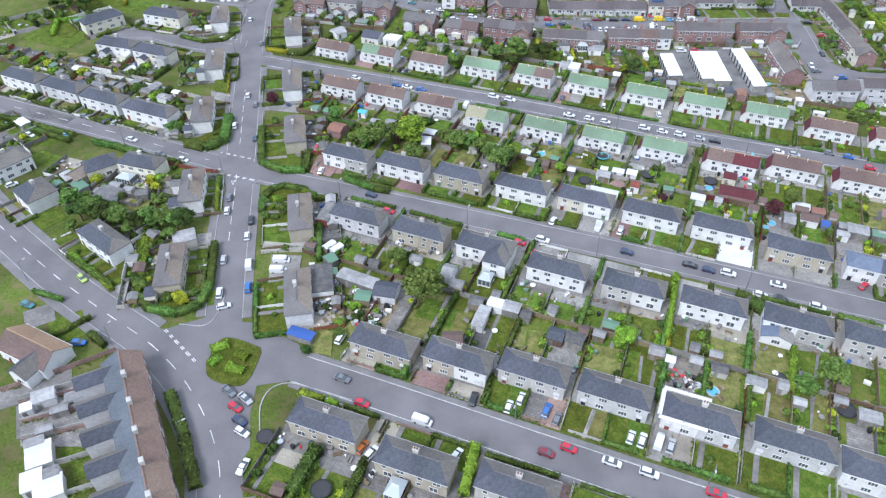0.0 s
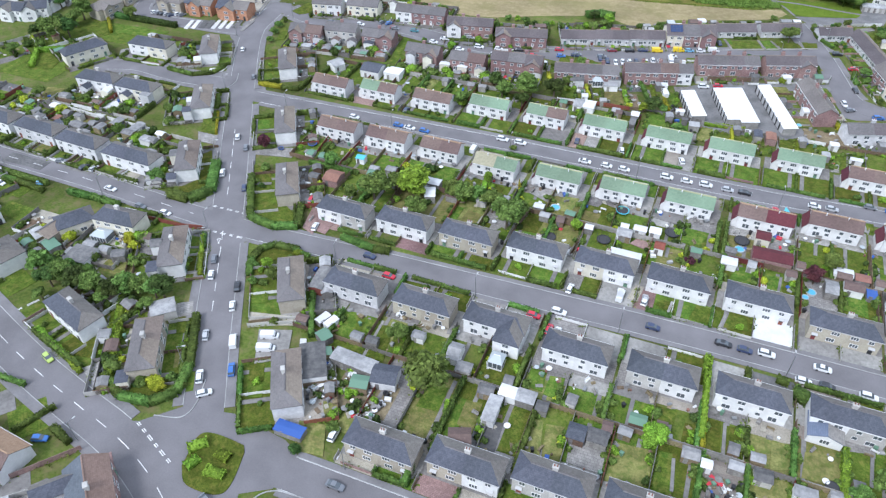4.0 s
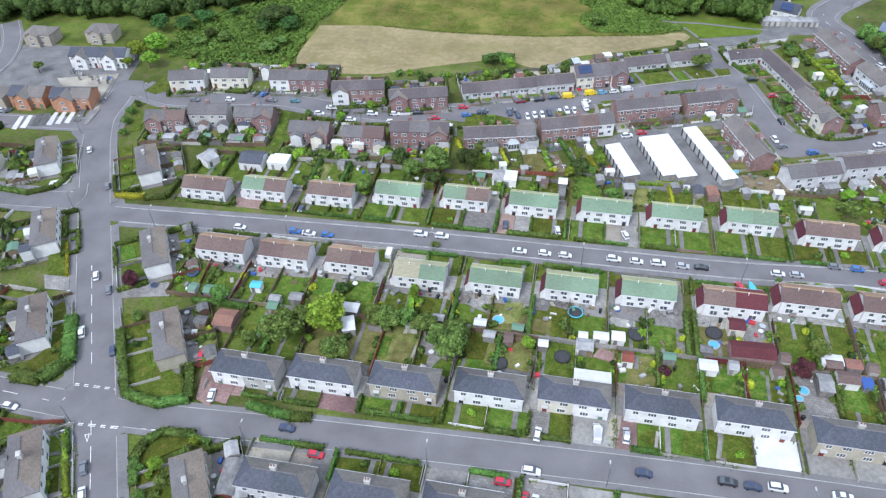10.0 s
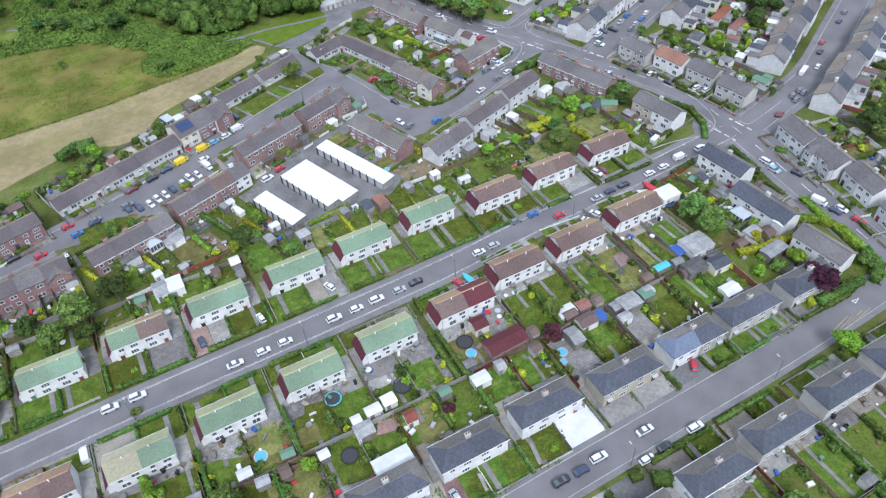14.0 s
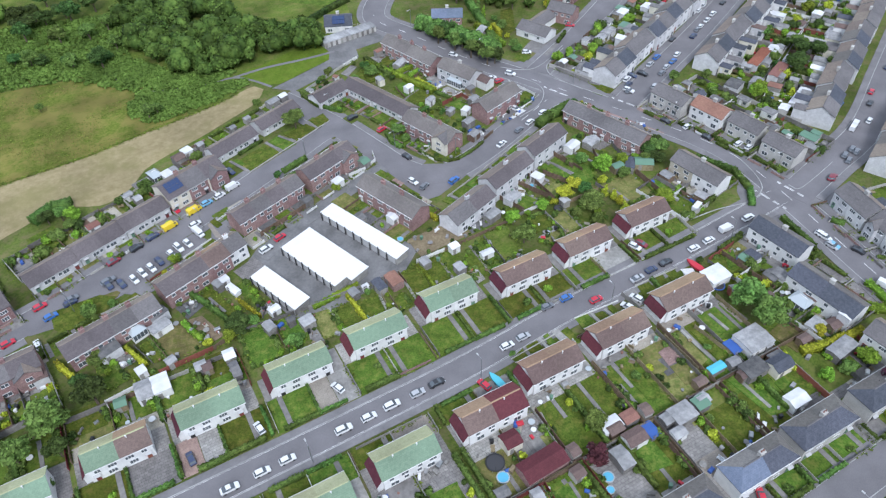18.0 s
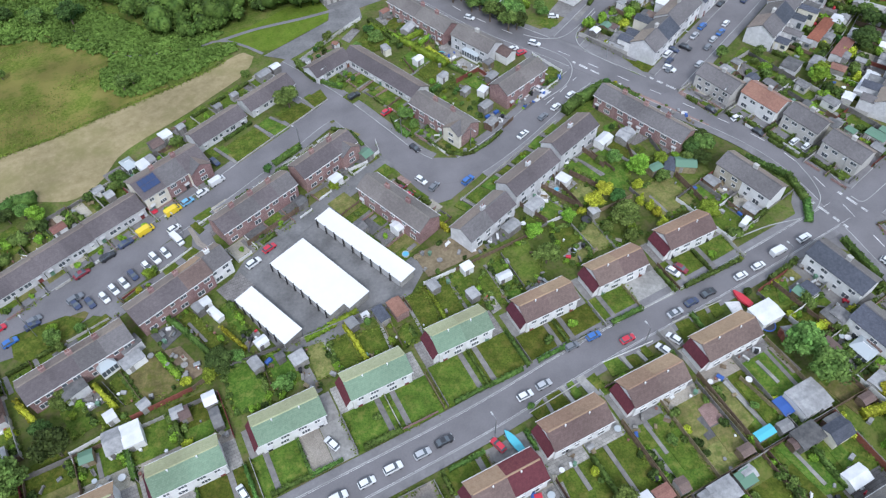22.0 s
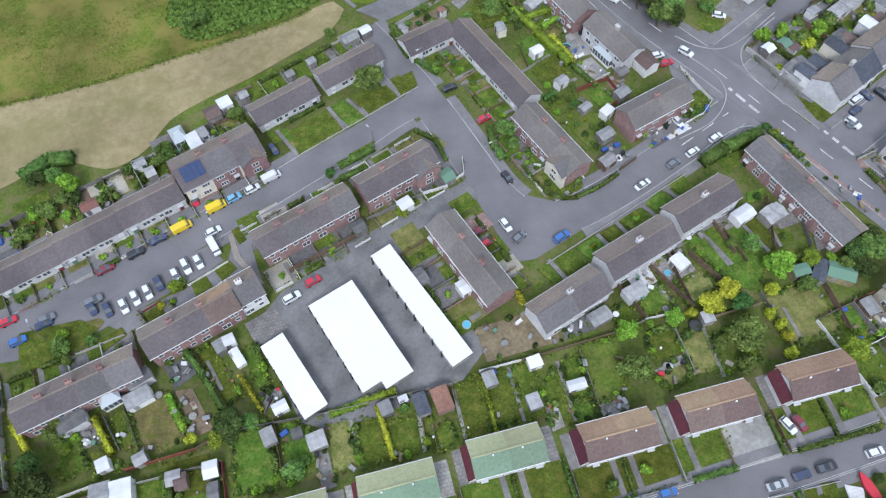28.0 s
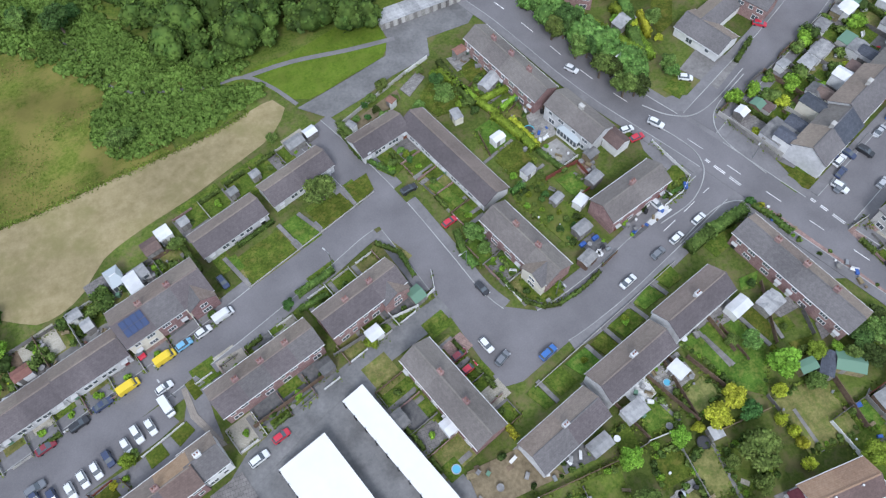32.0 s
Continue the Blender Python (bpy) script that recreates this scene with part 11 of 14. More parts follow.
hedge_line([(101.8, 161.3), (100.1, 151.7), (98.5, 142.7)], 1.6, 1.4, "leaf_bright")
tree(138.2, 170.8, 5, 7, kind="leaf_dark")
tree(138.0, 165.8, 4.5, 6)
tree(157.6, 229.5, 4.0, 6, kind="leaf_dark")
tree(136.2, 225.0, 2.6, kind="leaf_bright")
# corner house by the wide street
house("white rendered semi with brown-grey tiled gable roof at the street corner", 89.6, 145.8, -84, 11.5, 6.0, 4.3, 6.1, hip=0, units=2, walls=("white_render",), roofs=("grey_tile",), front=-1, chimneys="none", group="semis of the curved road", plain=True)
tree(81.4, 140.1, 4.2, 6.5, kind="leaf_purple")
bush(84.0, 147.6, 2.4, 0, "leaf_bright")
bush(79.2, 147.8, 2.0)
bush(74.4, 148.9, 1.8, 0, "leaf_bright")
hedge_line([(95.2, 156.9), (98.9, 153.9), (100.6, 149.0), (99.4, 142.0)], 1.8, 1.6, "leaf_bright")
hedge_line([(99.4, 142.0), (97.6, 136.9), (93.2, 134.6)], 2.2, 1.7)
hedge_line([(90.9, 136.0), (83.0, 136.1), (78.2, 136.3)], 1.8, 1.8)
hedge_line([(78.6, 140.1), (76.9, 136.5)], 1.4, 1.2, "leaf_yellow")
bush(95.5, 139.3, 2.6)
patch(78.1, 159.6, -85, 9, 9, "dry_lawn", 0.06)
patch(78.0, 143.1, 0, 11, 6, "lawn", 0.06)
patch(96.4, 137.8, 0, 7, 7, "lawn", 0.05)
patch(81.5, 154.3, 0, 12, 4, "slabs", 0.06)
shed(81.4, 151.7, 5, 6, 3, 2.2, "grey_wood", "pale_felt", 0.2)
patch(72.4, 138.1, 0, 6, 6, "concrete", 0.07)
tree(71.6, 125.2, 3.2, kind="leaf_bright")
# scrapyard garden behind the lower row
scrap = random.Random(9)
for k in range(170):
    clutter(scrap.uniform(-66, -50), scrap.uniform(87.5, 99.5), scrap)
for k in range(26):
    shrub(scrap.uniform(-67, -50), scrap.uniform(87, 100), scrap.uniform(0.5, 1.2), scrap.choice(("leaf", "leaf_dark", "leaf_bright")))
# trees of the rough grass
tree(-34.1, 372.1, 3.2)
tree(-25.0, 368.7, 3.2)
tree(-24.8, 347.2, 3.8, kind="leaf_dark")
tree(-33.0, 351.9, 3.0)
tree(-44.7, 360.5, 3.2)
tree(-36.6, 387.6, 3.4, kind="leaf_dark")
tree(-28.4, 386.7, 4, kind="leaf_dark")
tree(-18.2, 372.3, 3.2)
tree(-44.3, 379.6, 3.6, kind="leaf_dark")
tree(-44.8, 392.2, 4, kind="leaf_dark")
tree(-19.5, 390.7, 4, kind="leaf_dark")
tree(-34.4, 404.9, 4, kind="leaf_dark")
tree(-23.3, 401.8, 4.5, kind="leaf_dark")
tree(-46.0, 331.2, 1.6)
tree(-18.5, 310.3, 2.4)
tree(-15.9, 310.9, 2.0)
tree(-18.3, 357.5, 2.6)
solar_panels(50.2, 328.9, -25, 3.95, 34)
# lawns of the corner gardens
sheet("lawn", [(-129.9, 117.9), (-126.4, 114.5), (-121.3, 112.5), (-123.1, 117.1), (-121.7, 122.1), (-131.4, 122.7)], 0.12, "lawn", "bright mown lawn of a corner garden")
sheet("lawn", [(-129.0, 139.0), (-130.9, 135.1), (-128.0, 133.8), (-124.8, 137.5), (-126.2, 143.7), (-133.0, 153.4), (-135.3, 148.9)], 0.128, "lawn", "bright mown lawn of a corner garden")
sheet("lawn", [(-108.4, 107.4), (-105.5, 109.2), (-112.7, 119.9), (-115.6, 118.7)], 0.136, "lawn", "bright mown lawn of a corner garden")
hedge_line([(-112.4, 120.6), (-108.7, 114.9), (-105.0, 109.2)], 1.0, 1.2, "leaf_bright")
bush(-110.5, 112.6, 0.8, 0, "leaf_bright")
bush(-109.2, 109.6, 1.0)
bush(-113.2, 116.0, 0.7, 0, "leaf_yellow")
# hedges and trees of the big garden by the north road
hedge_line([(97.0, 322.1), (94.9, 312.8), (92.1, 302.0), (88.1, 288.0)], 2.2, 2.6)
hedge_line([(79.3, 309.5), (84.1, 300.3), (88.4, 290.9)], 2.6, 2.8, "leaf_bright")
hedge_line([(104.1, 313.0), (112.1, 319.5), (118.3, 321.9)], 1.6, 2.2, "leaf")
tree(94.0, 324.8, 5.5, 8, kind="leaf_bright")
tree(91.8, 332.0, 4.5, 7)
tree(78.7, 304.2, 3.4, 6, kind="leaf_dark")
tree(95.9, 309.6, 1.6, 5, kind="leaf_bright", conifer=True)
tree(97.6, 315.9, 1.6, 5, conifer=True)
tree(91.2, 297.6, 1.8, 4.5, kind="leaf_yellow", conifer=True)
tree(119.1, 305.2, 1.8, 5, kind="leaf_yellow", conifer=True)
tree(116.6, 300.7, 1.6, 4.5, kind="leaf_bright", conifer=True)
tree(121.2, 313.0, 3.0, 5, kind="leaf_bright")
tree(117.1, 314.6, 3.0, 5, kind="leaf_dark")
tree(107.9, 309.8, 2.6, 5)
tree(96.2, 298.3, 2.4, 4)
tree(93.0, 285.7, 2.0, 4)
tree(112.3, 321.8, 3.2, 6)
tree(105.9, 322.3, 3, 5, kind="leaf_bright")
bush(113.9, 308.7, 1.4, 0, "leaf_purple")
bush(98.3, 306.6, 1.3)
bush(89.0, 301.7, 1.5, 0, "leaf_bright")
bush(90.4, 309.1, 1.4)
bush(95.3, 293.7, 1.2, 0, "leaf_yellow")
sheet("lawn", [(97.3, 300.9), (96.1, 294.9), (100.6, 296.9), (108.8, 310.9), (104.1, 311.5)], 0.14, "lawn", "bright lawn of a large hedged garden")
sheet("lawn", [(101.4, 322.0), (106.0, 317.0), (111.7, 327.6), (102.9, 328.1)], 0.144, "lawn", "rough lawn of a large hedged garden")
bush(134.8, 270.9, 1.2, 0, "leaf_bright")
bush(108.0, 272.1, 1.2)
tree(135.7, 226.1, 2.4, 4, kind="leaf_bright")
bush(154.0, 234.3, 1.5, 0, "leaf_dark")
tree(167.3, 238.6, 3, 5)
bush(181.4, 256.2, 1.6, 0, "leaf_yellow")
tree(189.2, 252.8, 2.6, 4.5, kind="leaf_bright")
bush(169.9, 251.5, 1.4)
bush(206.8, 255.8, 1.6, 0, "leaf_bright")
bush(161.2, 222.2, 1.3, 0, "leaf_yellow")
bush(128.3, 238.4, 1.4)
tree(126.0, 232.3, 1.6, 3.4)
bush(108.7, 265.1, 1.0, 0, "leaf_bright")
bush(126.9, 271.9, 1.1, 0, "leaf_yellow")
sheet("lawn", [(101.7, 250.3), (104.1, 247.9), (106.9, 249.8), (104.2, 252.5), (100.9, 257.4)], 0.148, "lawn", "bright mown lawn of a corner garden")
sheet("lawn", [(75.7, 258.9), (76.1, 258.2), (82.7, 260.5), (83.7, 263.4), (81.6, 264.1)], 0.152, "lawn", "bright mown lawn of a corner garden")
hedge_line([(90.9, 250.5), (92.5, 247.4), (94.0, 242.7)], 1.2, 1.0)
bush(90.5, 251.1, 1.1, 0, "leaf_dark")
bush(92.1, 249.6, 0.8, 0, "leaf_yellow")
sheet("lawn", [(-108.3, 219.3), (-104.6, 218.5), (-104.3, 224.6), (-107.0, 227.1), (-108.9, 238.2), (-112.3, 239.0)], 0.156, "lawn", "mown lawn between the brick terraces and the semis")
sheet("lawn", [(-118.2, 218.6), (-108.5, 217.7), (-109.7, 222.1), (-119.4, 223.3)], 0.16, "lawn", "mown lawn behind the semis")
sheet("lawn", [(-88.1, 207.2), (-84.8, 206.4), (-85.1, 214.0), (-87.4, 214.5)], 0.164, "lawn", "mown lawn behind the semis")
sheet("lawn", [(-56.9, 210.0), (-49.4, 210.0), (-49.4, 216.4), (-57.5, 216.4)], 0.168, "lawn", "mown lawn behind the semis")
sheet("lawn", [(-55.1, 240.0), (-53.2, 237.8), (-43.6, 240.5), (-41.5, 243.0), (-44.6, 245.4), (-55.1, 245.6)], 0.172, "lawn", "mown grass beside the parking bays")
bush(-80.6, 265.4, 1.6)
bush(-77.4, 266.4, 1.4, 0, "leaf_bright")
bush(-74.1, 265.8, 1.7)
bush(-70.5, 264.8, 1.3, 0, "leaf_dark")
bush(-66.4, 265.1, 1.5)
bush(-64.4, 267.0, 1.2, 0, "leaf_bright")
bush(-92.0, 236.2, 1.8, 0, "leaf_bright")
bush(-103.0, 237.7, 1.2)
bush(-85.2, 244.6, 1.6, 0, "leaf_bright")
bush(-81.8, 247.9, 1.3)
bush(-90.8, 244.2, 1.2)
bush(-47.2, 242.8, 1.3, 0, "leaf_bright")
bush(-90.1, 216.6, 1.4)
bush(-99.3, 216.1, 1.5, 0, "leaf_bright")
bush(-75.9, 201.9, 2.2, 0, "leaf_bright")
bush(-95.8, 220.9, 1.1)

# back gardens between the upper street and the grey semis
garden("lawn", [(15.5, 206.9), (19.9, 207.4), (20.8, 217.2), (16.2, 216.3)], 0.1125, "lawn", "green mown garden lawn", th=0.1)
garden("lawn", [(20.6, 207.3), (25.4, 207.6), (25.6, 217.2), (21.6, 216.9)], 0.115, "lawn", "green mown garden lawn", th=0.1)
garden("lawn", [(26.0, 207.4), (29.1, 207.9), (30.5, 216.9), (26.2, 216.8)], 0.1175, "lawn", "green mown garden lawn", th=0.1)
garden("lawn", [(31.1, 206.3), (33.7, 205.2), (33.8, 215.2), (29.5, 212.1)], 0.12, "lawn", "green mown garden lawn", th=0.1)
garden("lawn", [(34.2, 208.4), (37.6, 208.5), (37.8, 216.0), (34.7, 215.8)], 0.1225, "lawn", "green mown garden lawn", th=0.1)
garden("lawn", [(34.0, 204.9), (37.5, 205.1), (37.7, 208.2), (34.2, 208.2)], 0.125, "lawn", "green mown garden lawn", th=0.1)
garden("lawn", [(38.6, 207.4), (43.3, 207.3), (45.5, 217.3), (38.4, 217.1)], 0.1275, "rough_grass", "rough overgrown garden grass", th=0.1)
garden("lawn", [(49.8, 211.4), (55.2, 211.8), (55.9, 216.6), (50.5, 216.7)], 0.13, "lawn", "green mown garden lawn", th=0.1)
garden("concrete_slab", [(50.3, 209.0), (55.1, 210.0), (54.7, 211.1), (49.5, 210.0)], 0.1325, "concrete", "pale concrete hardstanding", th=0.1)
garden("lawn", [(51.3, 206.1), (55.2, 207.7), (53.9, 209.7), (48.6, 209.1)], 0.135, "dry_lawn", "yellowed dry garden lawn", th=0.1)
garden("lawn", [(55.4, 207.6), (60.3, 207.2), (60.5, 215.5), (55.4, 214.3)], 0.1375, "dry_lawn", "yellowed dry garden lawn", th=0.1)
garden("lawn", [(60.9, 206.3), (67.6, 206.8), (67.6, 214.4), (60.3, 213.0)], 0.14, "rough_grass", "rough overgrown garden grass", th=0.1)
garden("lawn", [(73.8, 207.8), (83.4, 207.7), (83.5, 217.7), (73.7, 217.9)], 0.1425, "dry_lawn", "yellowed dry garden lawn", th=0.1)
garden("lawn", [(84.9, 207.1), (89.2, 207.7), (88.9, 212.8), (85.3, 211.9)], 0.145, "lawn", "green mown garden lawn", th=0.1)
garden("lawn", [(66.4, 227.7), (68.3, 221.9), (73.1, 218.3), (77.2, 224.8), (75.1, 233.1), (64.1, 232.1)], 0.1475, "lawn", "green mown garden lawn", th=0.1)
garden("patio", [(58.5, 224.1), (64.0, 225.7), (63.3, 230.5), (56.7, 229.1)], 0.15, "slabs", "grey slabbed garden patio", th=0.1)
garden("lawn", [(60.6, 219.0), (67.0, 221.4), (64.9, 225.2), (59.1, 223.3)], 0.1525, "dry_lawn", "yellowed dry garden lawn", th=0.1)
garden("patio", [(52.4, 224.0), (56.5, 225.4), (56.1, 228.8), (51.5, 227.2)], 0.155, "white_slab", "white paved garden terrace", th=0.1)
garden("lawn", [(51.8, 219.4), (58.1, 219.7), (56.4, 225.1), (52.4, 223.8)], 0.1575, "lawn", "green mown garden lawn", th=0.1)
garden("lawn", [(46.2, 217.7), (49.9, 217.4), (49.7, 222.7), (47.0, 222.5)], 0.16, "lawn", "green mown garden lawn", th=0.1)
garden("patio", [(36.9, 219.2), (42.4, 219.6), (41.0, 224.3), (36.9, 223.8)], 0.1625, "dark_paving", "dark grey paved yard", th=0.1)
garden("garden_bed", [(22.7, 218.8), (36.9, 219.2), (31.3, 225.7), (22.6, 225.3)], 0.165, "soil", "bare brown garden soil", th=0.1)
garden("patio", [(29.6, 204.7), (31.8, 205.1), (31.8, 209.2), (29.7, 209.0)], 0.1675, "slabs", "grey slabbed garden patio", th=0.1)
garden("patio", [(38.5, 204.6), (42.8, 205.3), (42.6, 207.5), (38.4, 207.0)], 0.11, "slabs", "grey slabbed garden patio", th=0.1)
garden_path(25.8, 212.3, -91, 9.6, 0.6, 0.192)
garden_path(34.0, 210.6, -92, 10.7, 0.6, 0.194)
garden_path(60.5, 210.9, -92, 10.0, 0.6, 0.196)
garden_path(75.9, 211.1, -87, 7.4, 0.6, 0.180)
garden_path(15.8, 211.2, -92, 9.2, 0.6, 0.182)
garden_path(56.8, 222.4, -70, 5.2, 0.6, 0.184)
garden_path(69.2, 229.2, 104, 8.9, 0.6, 0.186)
hedge_line([(21.1, 216.6), (21.0, 211.9), (20.7, 206.7)], 0.7, 0.9, "leaf_bright")
fence(38.5, 216.6, 38.3, 207.2, 0.9, "grey_wood")
fence(55.6, 215.9, 55.7, 207.5, 1.2, "grey_wood")
fence(84.5, 216.8, 84.4, 208.0, 1.7, "wood")
fence(64.1, 229.0, 67.3, 222.2, 1.6, "wood")
fence(56.1, 228.8, 60.5, 218.8, 1.6, "wood")
fence(49.1, 226.6, 51.7, 219.2, 1.5, "wood")
fence(51.4, 218.9, 57.7, 218.8, 1.1, "white_render")
fence(28.3, 217.5, 45.8, 218.0, 1.1, "wood")
fence(45.8, 218.0, 51.3, 218.7, 1.2, "grey_wood")
fence(15.8, 216.4, 16.0, 212.8, 1.2, "wood")
fence(20.9, 217.5, 28.3, 217.5, 1.2, "white_render")
fence(72.9, 218.4, 73.3, 215.4, 1.1, "grey_wood")
fence(62.4, 216.2, 72.1, 216.3, 1.3, "wood")
shed(22.1, 215.4, -85, 2.4, 2.0, 2.0, "grey_wood", "pale_felt", 0.3, "garden_shed")
shed(30.2, 216.3, 5, 2.2, 1.9, 2.0, "white_render", "white_sheet", 0.12, "garden_shed")
shed(28.0, 209.9, -85, 2.4, 2.0, 2.0, "grey_wood", "pale_felt", 0.15, "garden_shed")
shed(35.7, 210.8, 0, 3.0, 1.6, 1.7, "upvc", "white_sheet", 0.4, "greenhouse")
shed(43.6, 221.1, 15, 3.9, 2.4, 2.0, "grey_wood", "pale_felt", 0.2, "garden_shed")
shed(61.5, 216.1, -90, 2.0, 1.9, 2.0, "grey_wood", "pale_felt", 0.3, "garden_shed")
shed(87.9, 217.8, -34, 4.6, 3.2, 2.0, "wood", "plastic_green", 0.35, "garden_shed")
shed(84.4, 219.0, -133, 4.4, 2.2, 2.0, "grey_wood", "slate", 0.3, "garden_shed")
shed(81.1, 220.0, 0, 3.0, 2.0, 2.0, "wood", "plastic_green", 0.2, "garden_shed")
shed(51.3, 223.9, 15, 3.9, 2.6, 2.0, "grey_render", "pale_felt", 0.1, "extension")
shed(61.2, 227.3, -69, 2.8, 2.4, 2.0, "white_render", "white_sheet", 0.1, "garden_shed")
trampoline(59.2, 215.5, 1.1)
pool(58.9, 226.3, 0.7)
pool(21.2, 226.3, 0.8)
tree(45.6, 210.3, 3.4, 4.6, kind="leaf")
tree(46.9, 216.9, 2.3, 3.6, kind="leaf_bright")
tree(66.2, 211.2, 3.5, 5.0, kind="leaf")
tree(61.7, 211.3, 1.4, 2.6, kind="leaf")
bush(64.4, 206.6, 2.1, 0, "leaf")
tree(65.8, 208.8, 1.3, 2.6, kind="leaf_bright")
tree(72.5, 214.1, 1.6, 3.2, kind="leaf_yellow", conifer=True)
tree(73.2, 211.7, 1.7, 3.2, kind="leaf_yellow", conifer=True)
tree(73.4, 209.5, 1.7, 3.2, kind="leaf_yellow", conifer=True)
tree(72.5, 206.6, 1.7, 3.2, kind="leaf_yellow", conifer=True)
bush(75.1, 218.2, 1.4, 0, "leaf_yellow")
tree(82.5, 204.3, 2.8, 4.2, kind="leaf_bright")
tree(77.5, 222.1, 3.2, 4.6, kind="leaf_bright")
tree(62.8, 218.7, 2.6, 3.6, kind="leaf_yellow")
tree(66.8, 219.8, 2.2, 3.4, kind="leaf_yellow")
bush(59.7, 217.7, 1.2, 0, "leaf_yellow")
tree(68.3, 216.9, 2.3, 3.4, kind="leaf_dark")
tree(56.0, 217.2, 1.9, 3.0, kind="leaf_bright")
tree(75.3, 227.4, 1.9, 3.0, kind="leaf")
tree(84.1, 221.9, 2.0, 3.0, kind="leaf_bright")
bush(51.9, 217.9, 0.9, 0, "leaf_bright")
bush(81.0, 217.0, 2.0, 0, "leaf")
tree(95.2, 220.3, 2.9, 4.0, kind="leaf")
tree(92.2, 222.5, 2.2, 3.4, kind="leaf_dark")
bush(93.7, 218.8, 1.1, 0, "leaf_bright")
# gardens inside the bend of the close
garden("lawn", [(53.7, 298.1), (57.5, 300.2), (56.3, 303.5), (52.6, 301.9)], 0.13, "lawn", "green mown garden lawn", th=0.1)
garden("lawn", [(54.5, 293.2), (58.5, 294.4), (57.6, 299.8), (53.9, 297.7)], 0.1325, "dry_lawn", "yellowed dry garden lawn", th=0.1)
garden("lawn", [(54.1, 289.2), (59.3, 291.2), (58.6, 293.1), (53.3, 290.8)], 0.135, "lawn", "green mown garden lawn", th=0.1)
garden("lawn", [(44.6, 293.0), (50.3, 293.0), (49.9, 300.0), (44.9, 301.9)], 0.1375, "lawn", "green mown garden lawn", th=0.1)
garden("lawn", [(50.3, 279.8), (56.8, 281.7), (56.2, 288.2), (49.1, 285.7)], 0.14, "lawn", "green mown garden lawn", th=0.1)
garden("lawn", [(51.9, 273.9), (57.7, 274.6), (56.6, 280.2), (50.4, 278.3)], 0.1425, "lawn", "green mown garden lawn", th=0.1)
garden("lawn", [(57.1, 285.4), (60.6, 286.3), (60.2, 289.6), (56.3, 288.4)], 0.145, "dry_lawn", "yellowed dry garden lawn", th=0.1)
garden("patio", [(59.7, 278.9), (64.5, 279.6), (64.7, 286.9), (60.6, 286.2)], 0.1475, "slabs", "grey slabbed garden patio", th=0.1)
garden("concrete_slab", [(61.2, 271.7), (65.9, 273.3), (63.9, 278.6), (59.7, 277.6)], 0.15, "concrete", "pale concrete hardstanding", th=0.1)
garden("lawn", [(61.3, 264.4), (65.1, 265.9), (63.4, 269.7), (60.6, 268.9)], 0.1525, "lawn", "green mown garden lawn", th=0.1)
garden("lawn", [(77.7, 256.9), (82.4, 259.3), (81.9, 261.0), (76.9, 258.7)], 0.155, "lawn", "green mown garden lawn", th=0.1)
garden("lawn", [(55.6, 254.9), (60.7, 259.5), (57.1, 270.3), (50.0, 269.6)], 0.1575, "rough_grass", "rough overgrown garden grass", th=0.1)
garden("patio", [(52.2, 302.5), (56.1, 303.9), (55.3, 306.9), (51.3, 306.8)], 0.16, "slabs", "grey slabbed garden patio", th=0.1)
garden("patio", [(60.5, 286.5), (63.7, 287.4), (63.1, 291.7), (59.8, 291.4)], 0.1625, "dark_paving", "dark grey paved yard", th=0.1)
garden("lawn", [(44.1, 248.8), (46.7, 246.8), (50.6, 247.6), (49.2, 254.0), (43.9, 252.7)], 0.165, "lawn", "green mown garden lawn", th=0.1)
garden("lawn", [(37.8, 258.7), (41.6, 257.1), (41.3, 264.2), (36.1, 263.2)], 0.1675, "lawn", "green mown garden lawn", th=0.1)
garden("patio", [(65.1, 267.3), (68.2, 268.1), (67.4, 271.8), (64.7, 271.4)], 0.11, "red_paving", "reddish paved yard", th=0.1)
garden("patio", [(67.1, 252.5), (70.9, 253.7), (69.8, 256.7), (66.2, 255.7)], 0.1125, "dark_paving", "dark grey paved yard", th=0.1)
garden("patio", [(71.4, 253.8), (76.7, 255.3), (75.7, 258.7), (69.9, 257.0)], 0.115, "white_slab", "white paved garden terrace", th=0.1)
garden("patio", [(59.0, 249.7), (62.9, 251.5), (60.8, 256.6), (57.5, 255.6)], 0.1175, "dark_paving", "dark grey paved yard", th=0.1)
garden("lawn", [(43.5, 254.1), (46.4, 255.2), (45.4, 259.3), (42.6, 259.2)], 0.12, "lawn", "green mown garden lawn", th=0.1)
garden_path(56.4, 292.7, 20, 7.0, 0.6, 0.194)
garden_path(51.9, 280.2, 22, 7.9, 0.6, 0.196)
garden_path(55.5, 272.6, 21, 7.2, 0.6, 0.180)
garden_path(64.2, 267.9, 111, 4.3, 0.6, 0.182)
hedge_line([(48.2, 303.8), (50.4, 299.5), (52.6, 293.4), (55.2, 288.4)], 1.3, 1.5, "leaf_bright")
hedge_line([(62.6, 291.9), (56.5, 289.5)], 0.9, 1.3, "leaf_bright")
hedge_line([(57.3, 286.0), (59.3, 278.1)], 1.2, 1.5, "leaf_yellow")
hedge_line([(50.2, 270.0), (53.0, 270.9)], 1.2, 1.4, "hedge_leaf")
hedge_line([(37.3, 266.3), (36.9, 261.3), (37.8, 258.2)], 1.4, 1.2, "hedge_leaf")
hedge_line([(41.0, 255.6), (42.0, 251.6), (43.5, 248.4), (45.9, 246.3), (48.7, 245.8), (53.9, 247.0), (58.2, 248.8)], 0.7, 0.8, "hedge_leaf")
